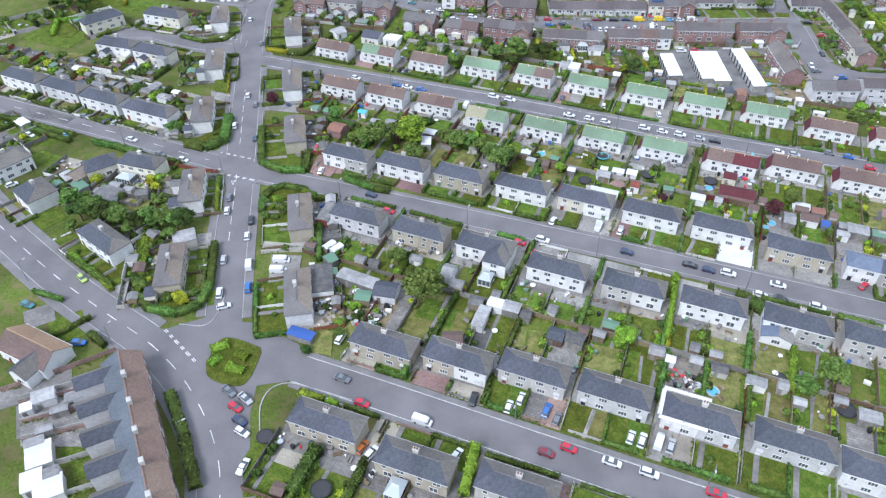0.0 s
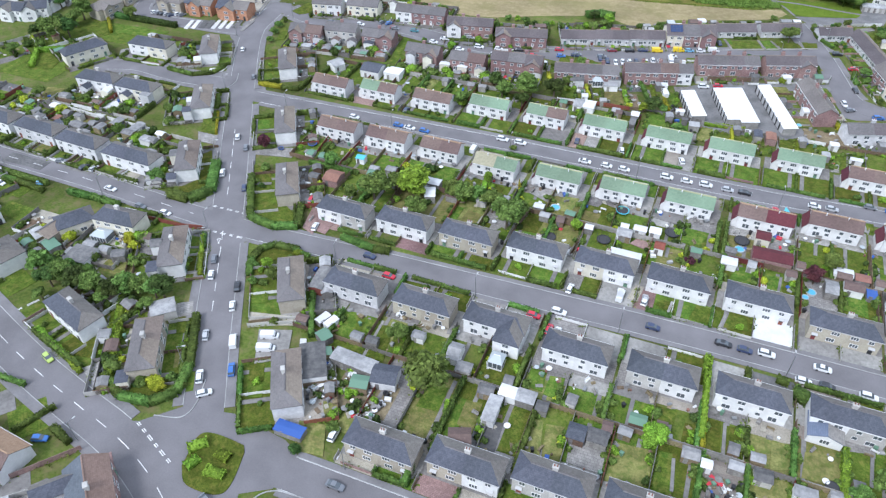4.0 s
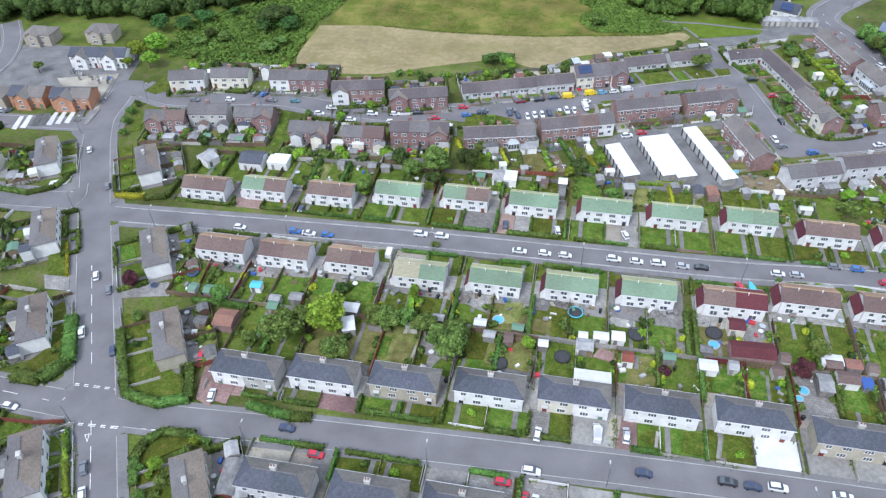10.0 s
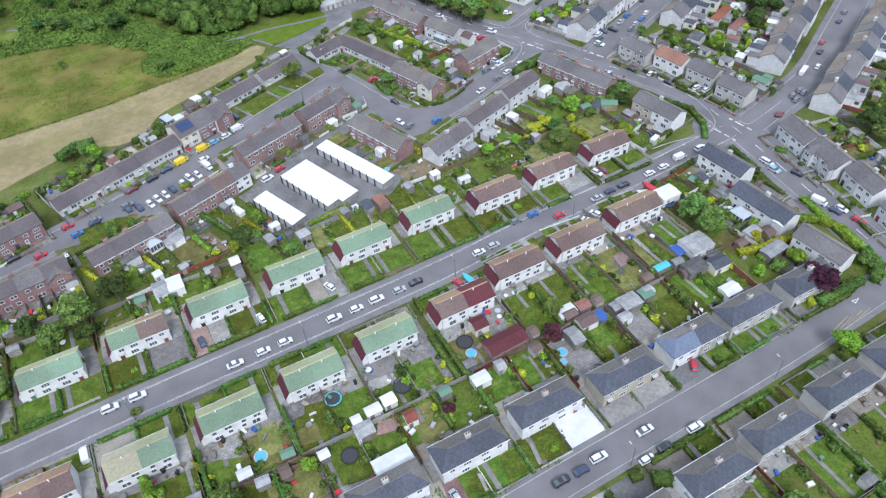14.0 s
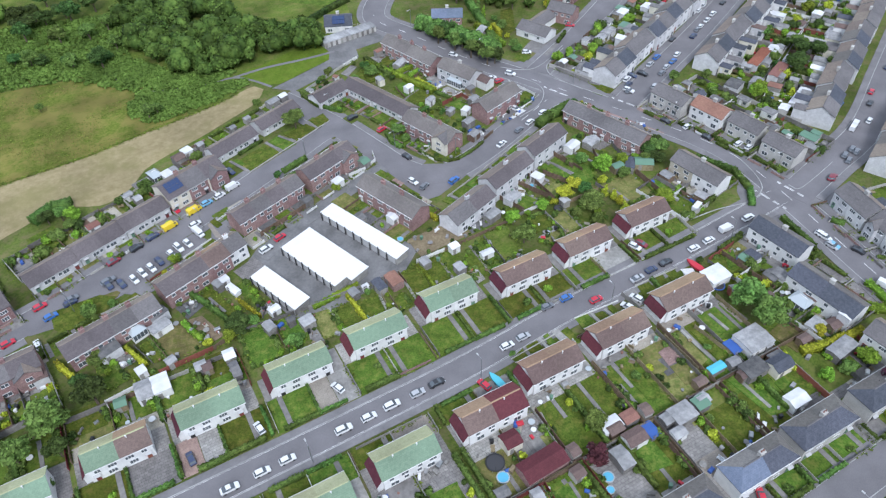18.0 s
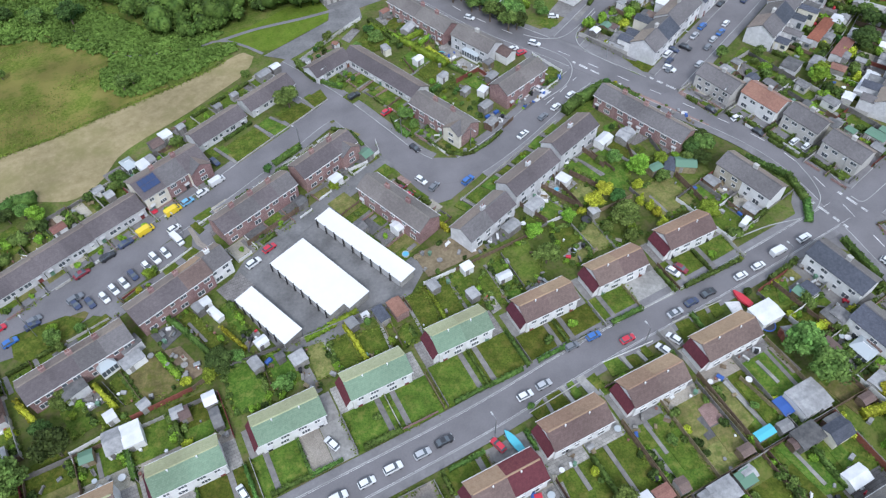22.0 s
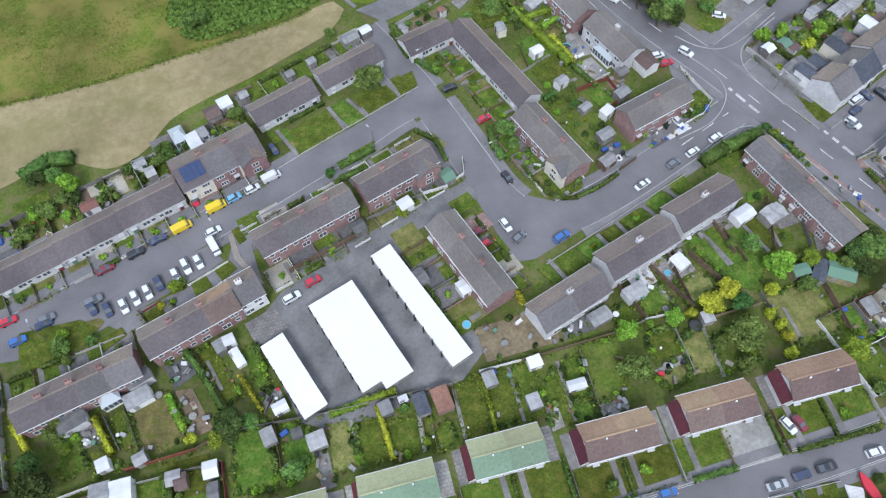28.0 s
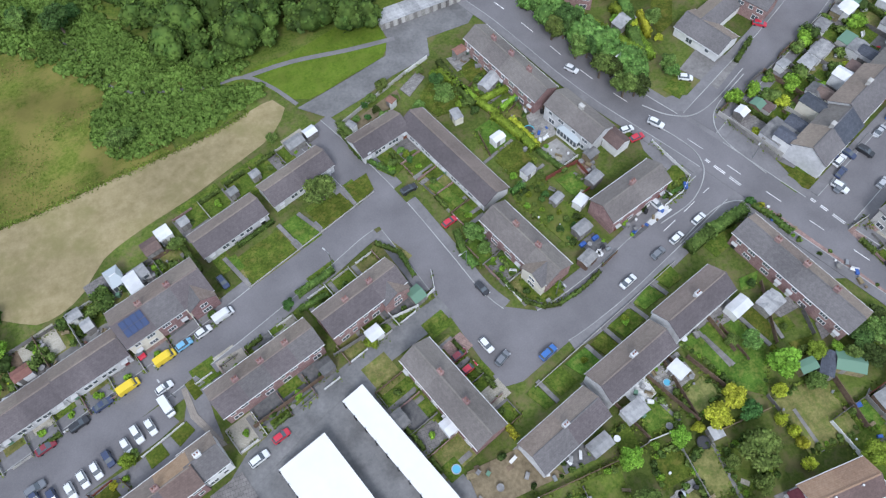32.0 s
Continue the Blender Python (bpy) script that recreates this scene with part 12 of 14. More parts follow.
hedge_line([(76.2, 258.2), (81.6, 259.0)], 0.6, 0.7, "hedge_leaf")
hedge_line([(59.0, 277.4), (61.9, 270.7)], 1.0, 1.1, "hedge_leaf")
fence(50.4, 304.6, 52.6, 294.0, 1.0, "grey_wood")
fence(57.6, 270.4, 64.9, 271.7, 1.4, "red_wood")
fence(64.9, 271.7, 65.8, 267.3, 1.2, "red_wood")
fence(53.7, 298.1, 50.4, 296.5, 0.9, "wood")
fence(49.9, 285.7, 49.9, 279.4, 1.0, "wood")
fence(54.1, 289.2, 59.6, 291.0, 0.9, "wood")
fence(65.0, 265.6, 61.1, 264.2, 1.0, "red_wood")
fence(61.1, 271.5, 65.8, 273.0, 1.0, "white_render")
fence(58.9, 249.5, 62.9, 251.2, 1.2, "wood")
fence(63.3, 290.8, 64.9, 285.9, 1.2, "wood")
fence(57.7, 288.3, 63.6, 291.4, 1.0, "wood")
shed(54.2, 306.5, 14, 2.5, 1.8, 2.0, "grey_wood", "red_tile", 0.3, "garden_shed")
shed(56.8, 296.2, 31, 4.7, 2.6, 2.0, "grey_wood", "pale_felt", 0.35, "garden_shed")
shed(47.2, 290.7, -86, 2.6, 1.8, 2.0, "cream_render", "pale_felt", 0.3, "garden_shed")
shed(52.6, 282.3, 18, 2.5, 1.9, 2.0, "white_render", "white_sheet", 0.3, "garden_shed")
shed(54.9, 272.9, 23, 2.6, 1.8, 2.0, "white_render", "pale_felt", 0.3, "garden_shed")
shed(67.8, 271.8, 18, 2.5, 2.0, 2.0, "wood", "felt", 0.3, "garden_shed")
shed(65.8, 266.5, 23, 3.0, 2.1, 2.0, "grey_wood", "pale_felt", 0.3, "garden_shed")
shed(58.7, 257.5, 18, 3.2, 2.2, 2.0, "grey_wood", "pale_felt", 0.3, "garden_shed")
shed(56.8, 251.5, 23, 3.0, 2.2, 2.0, "wood", "felt", 0.3, "garden_shed")
shed(61.1, 262.9, 29, 2.5, 1.9, 2.0, "white_render", "white_sheet", 0.1, "garage")
shed(73.3, 273.4, -72, 5.7, 3.6, 2.6, "white_render", "brown_tile", 0.5, "extension")
shed(57.3, 265.2, 24, 2.4, 1.6, 1.7, "grey_wood", "pale_felt", 0.3, "greenhouse")
conservatory(66.8, 277.7, -70, 5.2, 3.4)
trampoline(59.4, 282.2, 1.2, "sail_cyan")
tree(39.5, 264.1, 2.6, 3.4, kind="leaf")
bush(40.8, 260.9, 1.4, 0, "leaf")
bush(52.1, 273.5, 0.9, 0, "leaf_bright")
bush(56.9, 271.7, 1.2, 0, "leaf")
tree(47.3, 296.6, 2.6, 3.2, kind="leaf")
tree(46.7, 301.3, 1.7, 2.6, kind="leaf_dark")
bush(51.5, 290.8, 1.2, 0, "leaf_dark")
bush(49.0, 293.9, 0.9, 0, "leaf_bright")
bush(51.2, 268.3, 0.5, 0, "leaf")
bush(53.0, 268.5, 0.7, 0, "leaf_bright")
bush(54.9, 268.7, 0.8, 0, "hedge_leaf")
bush(56.0, 267.2, 0.9, 0, "leaf_dark")
bush(56.4, 264.8, 0.5, 0, "leaf")
bush(56.8, 262.8, 0.6, 0, "leaf_bright")
bush(57.3, 260.9, 0.8, 0, "hedge_leaf")
bush(57.9, 259.0, 0.9, 0, "leaf_dark")
bush(53.1, 266.1, 0.5, 0, "leaf")
bush(54.1, 264.4, 0.6, 0, "leaf_bright")
bush(54.7, 262.0, 0.8, 0, "hedge_leaf")
bush(55.4, 259.4, 0.9, 0, "leaf_dark")
bush(56.0, 257.2, 0.5, 0, "leaf")
bush(51.7, 266.3, 0.7, 0, "leaf_bright")
bush(54.8, 266.4, 0.8, 0, "hedge_leaf")
bush(59.2, 260.5, 0.9, 0, "leaf_dark")
# dense hedges and trees along the far side of the bending road
wood([(71.2, 317.2), (75.9, 316.7), (80.1, 308.0), (85.2, 297.6), (88.3, 286.5), (84.8, 285.0), (80.6, 295.2), (75.7, 305.9)], 2.0, 2.1, 2.7, "leaf", 31, "dense clipped roadside hedge of trees", 190, 0.24)
hedge_line([(90.5, 305.8), (91.5, 300.4), (91.0, 289.4)], 1.8, 2.0, "leaf_bright")

# paved strip and trees beside the brick terrace
garden("patio", [(101.1, 225.0), (102.8, 226.2), (92.9, 250.1), (91.1, 249.4)], 0.1375, "red_paving", "reddish paved yard", th=0.1)
tree(92.8, 221.3, 2.9, 3.4, kind="leaf_dark")
tree(89.3, 219.0, 1.9, 3.0, kind="leaf")
tree(92.4, 217.7, 2.5, 3.2, kind="leaf_dark")
tree(96.3, 223.2, 2.3, 3.0, kind="leaf_dark")
tree(87.5, 220.9, 1.4, 2.4, kind="leaf_bright")

# back gardens of the brick terrace beside the garages
shed(-45.7, 226.7, 18, 4.4, 3.4, 2.5, "grey_render", "felt", 0.04, "extension")
shed(-34.5, 230.9, 21, 3.9, 2.4, 2.5, "grey_render", "felt", 0.04, "extension")
shed(-34.9, 227.7, 17, 4.2, 2.6, 2.0, "white_render", "pale_felt", 0.08, "extension")
conservatory(-39.5, 229.1, 18, 3.2, 3.0)
garden("patio", [(-44.5, 221.9), (-41.2, 222.5), (-42.5, 226.0), (-45.3, 225.1)], 0.1675, "slabs", "grey slabbed garden patio", th=0.1)
garden("lawn", [(-38.6, 220.1), (-35.8, 219.9), (-37.7, 227.2), (-39.8, 226.2)], 0.11, "lawn", "green mown garden lawn", th=0.1)
garden("lawn", [(-36.0, 219.2), (-31.1, 218.4), (-28.2, 219.5), (-30.3, 228.2), (-37.4, 227.1)], 0.1125, "dry_lawn", "yellowed dry garden lawn", th=0.1)
garden("garden_bed", [(-26.9, 219.1), (-23.8, 219.7), (-26.4, 227.5), (-29.4, 227.9)], 0.115, "soil", "bare brown garden soil", th=0.1)
garden("lawn", [(-21.4, 222.8), (-18.3, 223.6), (-22.7, 234.9), (-25.5, 233.8)], 0.1175, "lawn", "green mown garden lawn", th=0.1)
garden("patio", [(-29.3, 228.1), (-25.3, 230.1), (-26.5, 233.5), (-30.9, 232.7)], 0.12, "dark_paving", "dark grey paved yard", th=0.1)
garden("lawn", [(-15.3, 224.1), (-13.5, 223.3), (-15.1, 233.1), (-17.9, 231.7)], 0.1225, "lawn", "green mown garden lawn", th=0.1)
garden("patio", [(-15.1, 220.6), (-11.7, 221.3), (-12.2, 223.9), (-15.6, 223.4)], 0.125, "slabs", "grey slabbed garden patio", th=0.1)
garden("lawn", [(-48.1, 217.9), (-43.7, 218.6), (-45.3, 224.4), (-49.3, 224.7)], 0.1275, "lawn", "green mown garden lawn", th=0.1)
garden("lawn", [(-42.8, 216.5), (-38.8, 217.2), (-40.0, 220.3), (-43.6, 221.3)], 0.13, "lawn", "green mown garden lawn", th=0.1)
hedge_line([(-26.8, 234.5), (-24.3, 229.0), (-21.7, 222.3)], 1.0, 1.5, "hedge_leaf")
hedge_line([(-42.5, 226.5), (-40.0, 219.9)], 0.9, 1.4, "leaf_yellow")
hedge_line([(-30.4, 227.1), (-29.1, 222.9), (-28.2, 220.4)], 1.1, 1.2, "leaf_bright")
hedge_line([(-18.2, 227.3), (-15.5, 220.4)], 0.6, 1.3, "leaf_yellow")
hedge_line([(-55.8, 230.2), (-53.8, 224.5)], 0.8, 1.3, "leaf_yellow")
hedge_line([(-4.8, 216.9), (0.5, 217.4), (6.5, 218.1)], 1.2, 1.0, "leaf_bright")
hedge_line([(3.0, 216.1), (3.7, 207.1)], 0.8, 1.4, "leaf_yellow")
bush(-27.2, 218.8, 1.2, 0, "leaf_yellow")
tree(-20.1, 219.1, 3.2, 4.6, kind="leaf_dark")
tree(-22.8, 217.5, 1.9, 3.2, kind="leaf_bright")
tree(-17.4, 219.2, 1.6, 3.0, kind="leaf")
tree(-48.4, 225.4, 2.2, 3.2, kind="leaf")
tree(-52.4, 220.9, 2.4, 3.6, kind="leaf_dark")
tree(-11.8, 209.1, 2.2, 3.2, kind="leaf")
bush(-46.9, 222.1, 0.9, 0, "leaf_bright")
bush(-10.0, 210.7, 1.0, 0, "leaf")
bush(7.2, 214.8, 0.9, 0, "leaf")
bush(9.4, 208.5, 1.0, 0, "leaf_bright")
bush(10.7, 211.6, 0.8, 0, "leaf_bright")
bush(-14.9, 231.3, 0.9, 0, "leaf")
bush(-26.8, 233.2, 0.7, 0, "leaf")
shed(-20.8, 233.1, -70, 2.3, 1.6, 2.0, "grey_wood", "pale_felt", 0.2, "garden_shed")
shed(-19.1, 233.8, 13, 1.8, 1.8, 2.0, "white_render", "white_sheet", 0.1, "garden_shed")
shed(-18.2, 230.6, -69, 3.4, 1.5, 1.2, "upvc", "white_sheet", 0.2, "greenhouse")
shed(-41.0, 218.1, 13, 1.8, 2.0, 2.0, "white_render", "white_sheet", 0.1, "garden_shed")
shed(-35.2, 217.5, 18, 1.9, 1.8, 2.0, "grey_wood", "pale_felt", 0.4, "garden_shed")
shed(-12.4, 220.0, 15, 2.3, 1.8, 1.6, "upvc", "white_sheet", 0.35, "greenhouse")
shed(-14.9, 215.6, -77, 2.7, 2.0, 2.0, "grey_wood", "pale_felt", 0.3, "garden_shed")
shed(-7.5, 213.0, 8, 2.8, 2.6, 2.0, "grey_wood", "pale_felt", 0.1, "garden_shed")
shed(-10.4, 215.0, 7, 1.6, 1.4, 2.0, "grey_wood", "felt", 0.1, "garden_shed")
shed(4.3, 215.2, -80, 2.2, 1.9, 2.0, "grey_wood", "pale_felt", 0.2, "garden_shed")
shed(7.4, 216.1, 8, 1.4, 1.0, 1.3, "white_render", "white_sheet", 0.1, "garden_shed")
shed(10.1, 214.3, -84, 3.6, 2.1, 2.0, "grey_wood", "slate", 0.2, "garden_shed")
shed(13.6, 214.2, -84, 4.0, 2.7, 2.0, "red_brick", "red_tile", 0.2, "garage")
garden("lawn", [(-21.3, 208.4), (-14.9, 207.2), (-14.4, 218.8), (-21.4, 218.5)], 0.1325, "lawn", "green mown garden lawn", th=0.1)
garden("lawn", [(-13.4, 207.5), (-8.4, 209.9), (-8.7, 216.0), (-12.6, 218.0)], 0.135, "lawn", "green mown garden lawn", th=0.1)
garden("concrete_slab", [(-8.4, 205.2), (-5.9, 205.6), (-6.3, 211.6), (-8.1, 211.7)], 0.1375, "concrete", "pale concrete hardstanding", th=0.1)
garden("lawn", [(-5.9, 207.8), (-1.6, 207.3), (-2.2, 215.2), (-5.5, 215.5)], 0.14, "dry_lawn", "yellowed dry garden lawn", th=0.1)
garden("lawn", [(-1.4, 207.3), (3.3, 207.5), (2.2, 214.4), (-1.2, 214.7)], 0.1425, "lawn", "green mown garden lawn", th=0.1)
garden("lawn", [(3.9, 206.9), (8.3, 207.2), (8.7, 213.2), (3.7, 213.4)], 0.145, "lawn", "green mown garden lawn", th=0.1)
garden("lawn", [(10.9, 206.0), (14.4, 207.0), (13.7, 211.4), (10.6, 209.4)], 0.1475, "lawn", "green mown garden lawn", th=0.1)
garden_path(-1.6, 211.1, -87, 8.3, 0.6, 0.192)
garden_path(-22.6, 228.8, -72, 6.2, 0.6, 0.194)
garden_path(9.0, 210.1, -94, 6.1, 0.6, 0.196)
fence(-13.9, 218.5, -13.8, 209.6, 1.4, "wood")
fence(-22.1, 218.5, -5.7, 217.3, 1.3, "grey_wood")
fence(-5.7, 217.3, 15.9, 216.6, 1.2, "concrete")
fence(-38.0, 216.6, -26.8, 217.0, 1.5, "red_wood")
fence(-26.8, 217.0, -22.1, 218.5, 1.4, "wood")
fence(-41.0, 226.3, -38.6, 219.9, 1.0, "grey_wood")
fence(-37.7, 227.2, -35.6, 219.1, 1.1, "wood")
fence(-21.2, 222.7, -25.5, 233.8, 1.0, "wood")
fence(-13.3, 222.7, -15.2, 219.8, 1.1, "grey_wood")
fence(10.0, 216.4, 9.1, 207.0, 1.2, "wood")
fence(11.1, 212.6, 10.8, 206.5, 1.3, "wood")

# front gardens along the cross road
turf([(-107.0, 133.9), (-104.0, 131.6), (-96.9, 132.0), (-92.5, 132.7), (-93.2, 134.8), (-100.4, 139.1), (-109.5, 138.2)], 0.1792, 0.2)
turf([(-113.2, 144.3), (-108.8, 146.0), (-112.7, 152.0), (-117.9, 151.5)], 0.1817, 0.2)
turf([(-109.7, 139.0), (-104.6, 139.4), (-108.1, 144.9), (-112.6, 143.5)], 0.1842, 0.2)
garden_path(-110.8, 144.8, 23, 4.6, 0.9, 0.252)
fence(-118.9, 152.7, -110.0, 138.5, 0.7, "pebbledash")
bush(-110.0, 143.2, 1.1, 0, "leaf_dark")
bush(-112.4, 144.7, 0.9, 0, "leaf")
bush(-113.4, 150.8, 1.5, 0, "leaf")
hedge_line([(-98.0, 139.7), (-94.2, 133.2)], 0.5, 1.0, "hedge_leaf")
sheet("patio", [(-91.8, 132.8), (-88.1, 131.3), (-91.5, 142.3), (-93.6, 142.0)], 0.1892, "red_paving", "reddish paved yard", th=0.2)
sheet("patio", [(-89.4, 133.2), (-85.3, 132.5), (-85.3, 138.1), (-90.5, 138.4)], 0.1917, "red_paving", "reddish paved yard", th=0.2)
turf([(-127.0, 167.5), (-123.8, 169.2), (-126.4, 173.0), (-129.4, 171.6)], 0.1942, 0.2)
turf([(-124.4, 163.2), (-120.7, 165.0), (-123.3, 168.5), (-126.6, 166.8)], 0.1967, 0.2)
bush(-120.7, 161.0, 2.2, 0, "leaf_purple")
sheet("patio", [(-120.4, 156.0), (-109.9, 158.3), (-112.0, 162.5), (-122.2, 159.0)], 0.1992, "slabs", "grey slabbed garden patio", th=0.2)
trampoline(-107.5, 165.8, 1.3, "tarp_blue")
trampoline(-114.7, 160.5, 0.8, "tarp_blue")
turf([(-108.8, 159.3), (-103.9, 160.1), (-106.5, 172.2), (-113.5, 169.1)], 0.2017, 0.2)
fence(-105.2, 171.8, -104.2, 160.8, 1.0, "red_wood")
turf([(-103.2, 161.0), (-98.0, 161.8), (-99.7, 166.4), (-104.0, 165.3)], 0.2042, 0.2)
sheet("concrete_slab", [(-103.9, 158.7), (-97.1, 158.7), (-97.3, 161.4), (-103.4, 160.6)], 0.2067, "concrete", "pale concrete hardstanding", th=0.2)
hedge_line([(-103.8, 157.5), (-96.1, 157.8), (-90.5, 157.3)], 1.0, 1.4, "hedge_leaf")
turf([(-90.8, 148.9), (-85.5, 149.5), (-86.4, 153.4), (-91.9, 152.5)], 0.2092, 0.2)
turf([(-93.4, 113.8), (-90.6, 115.2), (-92.5, 119.5), (-88.9, 122.5), (-87.9, 124.1), (-94.1, 123.8), (-97.2, 119.9)], 0.2117, 0.2)
hedge_line([(-94.5, 113.2), (-96.8, 118.2), (-96.7, 121.8), (-94.3, 124.3), (-88.2, 124.8)], 1.6, 1.3, "hedge_leaf")
bush(-87.3, 123.0, 1.4, 0, "leaf_bright")
bush(-94.6, 116.5, 1.0, 0, "leaf")
bush(-92.5, 115.5, 0.9, 0, "leaf_bright")
sheet("gravel_bed", [(-83.6, 116.4), (-81.3, 116.7), (-83.7, 122.1), (-85.7, 121.8)], 0.2142, "gravel", "pale gravel garden bed", th=0.2)
turf([(-124.5, 137.7), (-126.3, 142.8), (-130.6, 148.8), (-129.1, 140.8), (-127.0, 136.5)], 0.2167, 0.2)
turf([(-141.8, 160.4), (-137.4, 160.8), (-143.6, 171.1), (-146.9, 168.9)], 0.2192, 0.2)
hedge_line([(-143.2, 171.2), (-136.6, 160.5)], 0.6, 1.0, "leaf_yellow")
sheet("patio", [(-139.6, 155.9), (-133.7, 156.1), (-136.0, 160.2), (-142.6, 160.1)], 0.2217, "slabs", "grey slabbed garden patio", th=0.2)
turf([(-114.3, 116.4), (-111.5, 117.5), (-113.4, 120.6), (-116.2, 119.8)], 0.2242, 0.2)
turf([(-112.6, 113.5), (-109.4, 114.5), (-111.1, 116.8), (-113.8, 115.7)], 0.2267, 0.2)
garden_path(-112.5, 116.7, 20, 3.2, 0.7, 0.250)
hedge_line([(-112.7, 121.6), (-109.8, 117.2)], 1.0, 1.1, "hedge_leaf")
hedge_line([(-109.1, 115.5), (-106.2, 110.5)], 1.4, 1.1, "leaf")
bush(-109.9, 112.2, 0.9, 0, "leaf")
bush(-109.5, 110.6, 1.0, 0, "leaf_bright")
bush(-110.8, 110.9, 0.8, 0, "leaf")
turf([(-143.5, 198.1), (-141.0, 199.1), (-149.1, 214.3), (-151.9, 212.0)], 0.2317, 0.2)
turf([(-141.2, 193.2), (-138.9, 194.1), (-140.1, 198.4), (-143.3, 197.1)], 0.2342, 0.2)
hedge_line([(-141.0, 190.6), (-133.2, 191.1)], 1.3, 1.3, "leaf_yellow")
hedge_line([(-132.8, 190.6), (-127.4, 192.0), (-127.0, 199.4)], 1.2, 1.4, "hedge_leaf")
fence(-152.2, 211.2, -140.9, 192.3, 0.7, "pebbledash")
turf([(-165.2, 204.2), (-162.1, 206.6), (-163.8, 210.5), (-168.1, 208.9)], 0.1767, 0.2)
turf([(-162.0, 196.9), (-157.9, 198.5), (-159.8, 203.3), (-164.8, 201.3)], 0.1792, 0.2)
fence(-163.3, 210.7, -157.0, 198.1, 0.7, "pebbledash")
hedge_line([(-175.3, 188.6), (-165.3, 187.9), (-159.5, 191.2), (-158.4, 196.5)], 1.2, 1.3, "hedge_leaf")
sheet("patio", [(-161.9, 191.6), (-157.6, 193.7), (-157.9, 197.1), (-162.7, 194.1)], 0.1817, "white_slab", "white paved garden terrace", th=0.2)
turf([(-147.4, 169.6), (-146.0, 170.2), (-145.8, 173.8), (-149.8, 180.2), (-154.4, 179.0)], 0.1842, 0.2)
fence(-155.2, 180.0, -150.0, 181.0, 0.7, "pebbledash")
hedge_line([(-149.4, 180.3), (-144.9, 172.9)], 0.9, 0.9, "leaf")
turf([(-183.8, 188.4), (-178.6, 189.8), (-185.9, 194.3), (-188.5, 191.4)], 0.1867, 0.2)
# gardens and greens of the north-west
turf([(-218.7, 195.3), (-214.8, 198.9), (-212.7, 203.0), (-221.2, 211.5), (-233.3, 210.5), (-223.4, 197.6)], 0.1892, 0.2)
turf([(-210.6, 202.6), (-208.8, 205.4), (-195.5, 206.4), (-193.3, 212.2), (-218.8, 211.1)], 0.1917, 0.2)
hedge_line([(-225.6, 215.8), (-213.2, 216.0), (-193.2, 216.6)], 1.7, 2.0, "leaf_dark")
hedge_line([(-222.0, 213.5), (-212.4, 204.0)], 1.0, 1.4, "leaf_yellow")
turf([(-212.4, 174.8), (-214.4, 181.3), (-217.1, 185.2), (-224.7, 182.2), (-218.1, 172.6)], 0.1942, 0.2)
hedge_line([(-219.4, 173.2), (-226.4, 183.1), (-217.9, 187.2)], 1.5, 1.7, "leaf_bright")
sheet("concrete_slab", [(-195.6, 187.5), (-190.9, 191.6), (-197.6, 197.4), (-200.2, 194.5)], 0.1967, "concrete", "pale concrete hardstanding", th=0.2)
sheet("concrete_slab", [(-179.9, 192.9), (-175.3, 193.9), (-178.3, 199.1), (-185.4, 198.3)], 0.1992, "concrete", "pale concrete hardstanding", th=0.2)
turf([(-156.5, 242.5), (-152.7, 245.8), (-158.0, 255.0), (-160.9, 244.1)], 0.2017, 0.2)
bush(-154.5, 218.8, 1.5, 0, "leaf")
bush(-156.6, 224.6, 1.7, 0, "leaf")
bush(-157.7, 229.7, 1.8, 0, "leaf")
bush(-157.9, 234.5, 1.5, 0, "leaf")
turf([(-150.6, 221.7), (-152.4, 227.2), (-157.6, 233.0), (-153.2, 220.7)], 0.2042, 0.2)
sheet("gravel_bed", [(-190.7, 243.9), (-169.8, 230.1), (-170.7, 235.6), (-175.0, 253.5), (-194.5, 247.5)], 0.2067, "gravel", "pale gravel garden bed", th=0.2)
sheet("patio", [(-190.3, 216.8), (-188.6, 216.6), (-190.7, 223.8), (-192.1, 223.7)], 0.2092, "white_slab", "white paved garden terrace", th=0.2)
sheet("patio", [(-188.0, 217.7), (-186.2, 217.6), (-188.3, 224.7), (-189.7, 224.6)], 0.2117, "white_slab", "white paved garden terrace", th=0.2)
sheet("patio", [(-181.0, 220.4), (-179.2, 220.3), (-181.2, 227.5), (-182.5, 227.4)], 0.2142, "white_slab", "white paved garden terrace", th=0.2)
sheet("patio", [(-178.6, 221.4), (-176.9, 221.2), (-178.8, 228.4), (-180.1, 228.3)], 0.2167, "white_slab", "white paved garden terrace", th=0.2)
sheet("patio", [(-176.1, 222.3), (-174.4, 222.1), (-176.2, 229.4), (-177.6, 229.3)], 0.2192, "white_slab", "white paved garden terrace", th=0.2)
sheet("patio", [(-185.5, 218.7), (-183.2, 219.1), (-185.4, 225.8), (-187.5, 225.5)], 0.2217, "dark_paving", "dark grey paved yard", th=0.2)
sheet("patio", [(-183.3, 219.5), (-181.1, 220.0), (-183.2, 226.7), (-185.3, 226.3)], 0.2242, "dark_paving", "dark grey paved yard", th=0.2)
sheet("patio", [(-173.8, 223.2), (-171.6, 223.7), (-173.5, 230.4), (-175.5, 230.1)], 0.2267, "dark_paving", "dark grey paved yard", th=0.2)
garden_path(-169.4, 226.9, -86, 9.0, 1.4, 0.262)
garden_path(-172.9, 241.6, -77, 17.2, 1.0, 0.246)
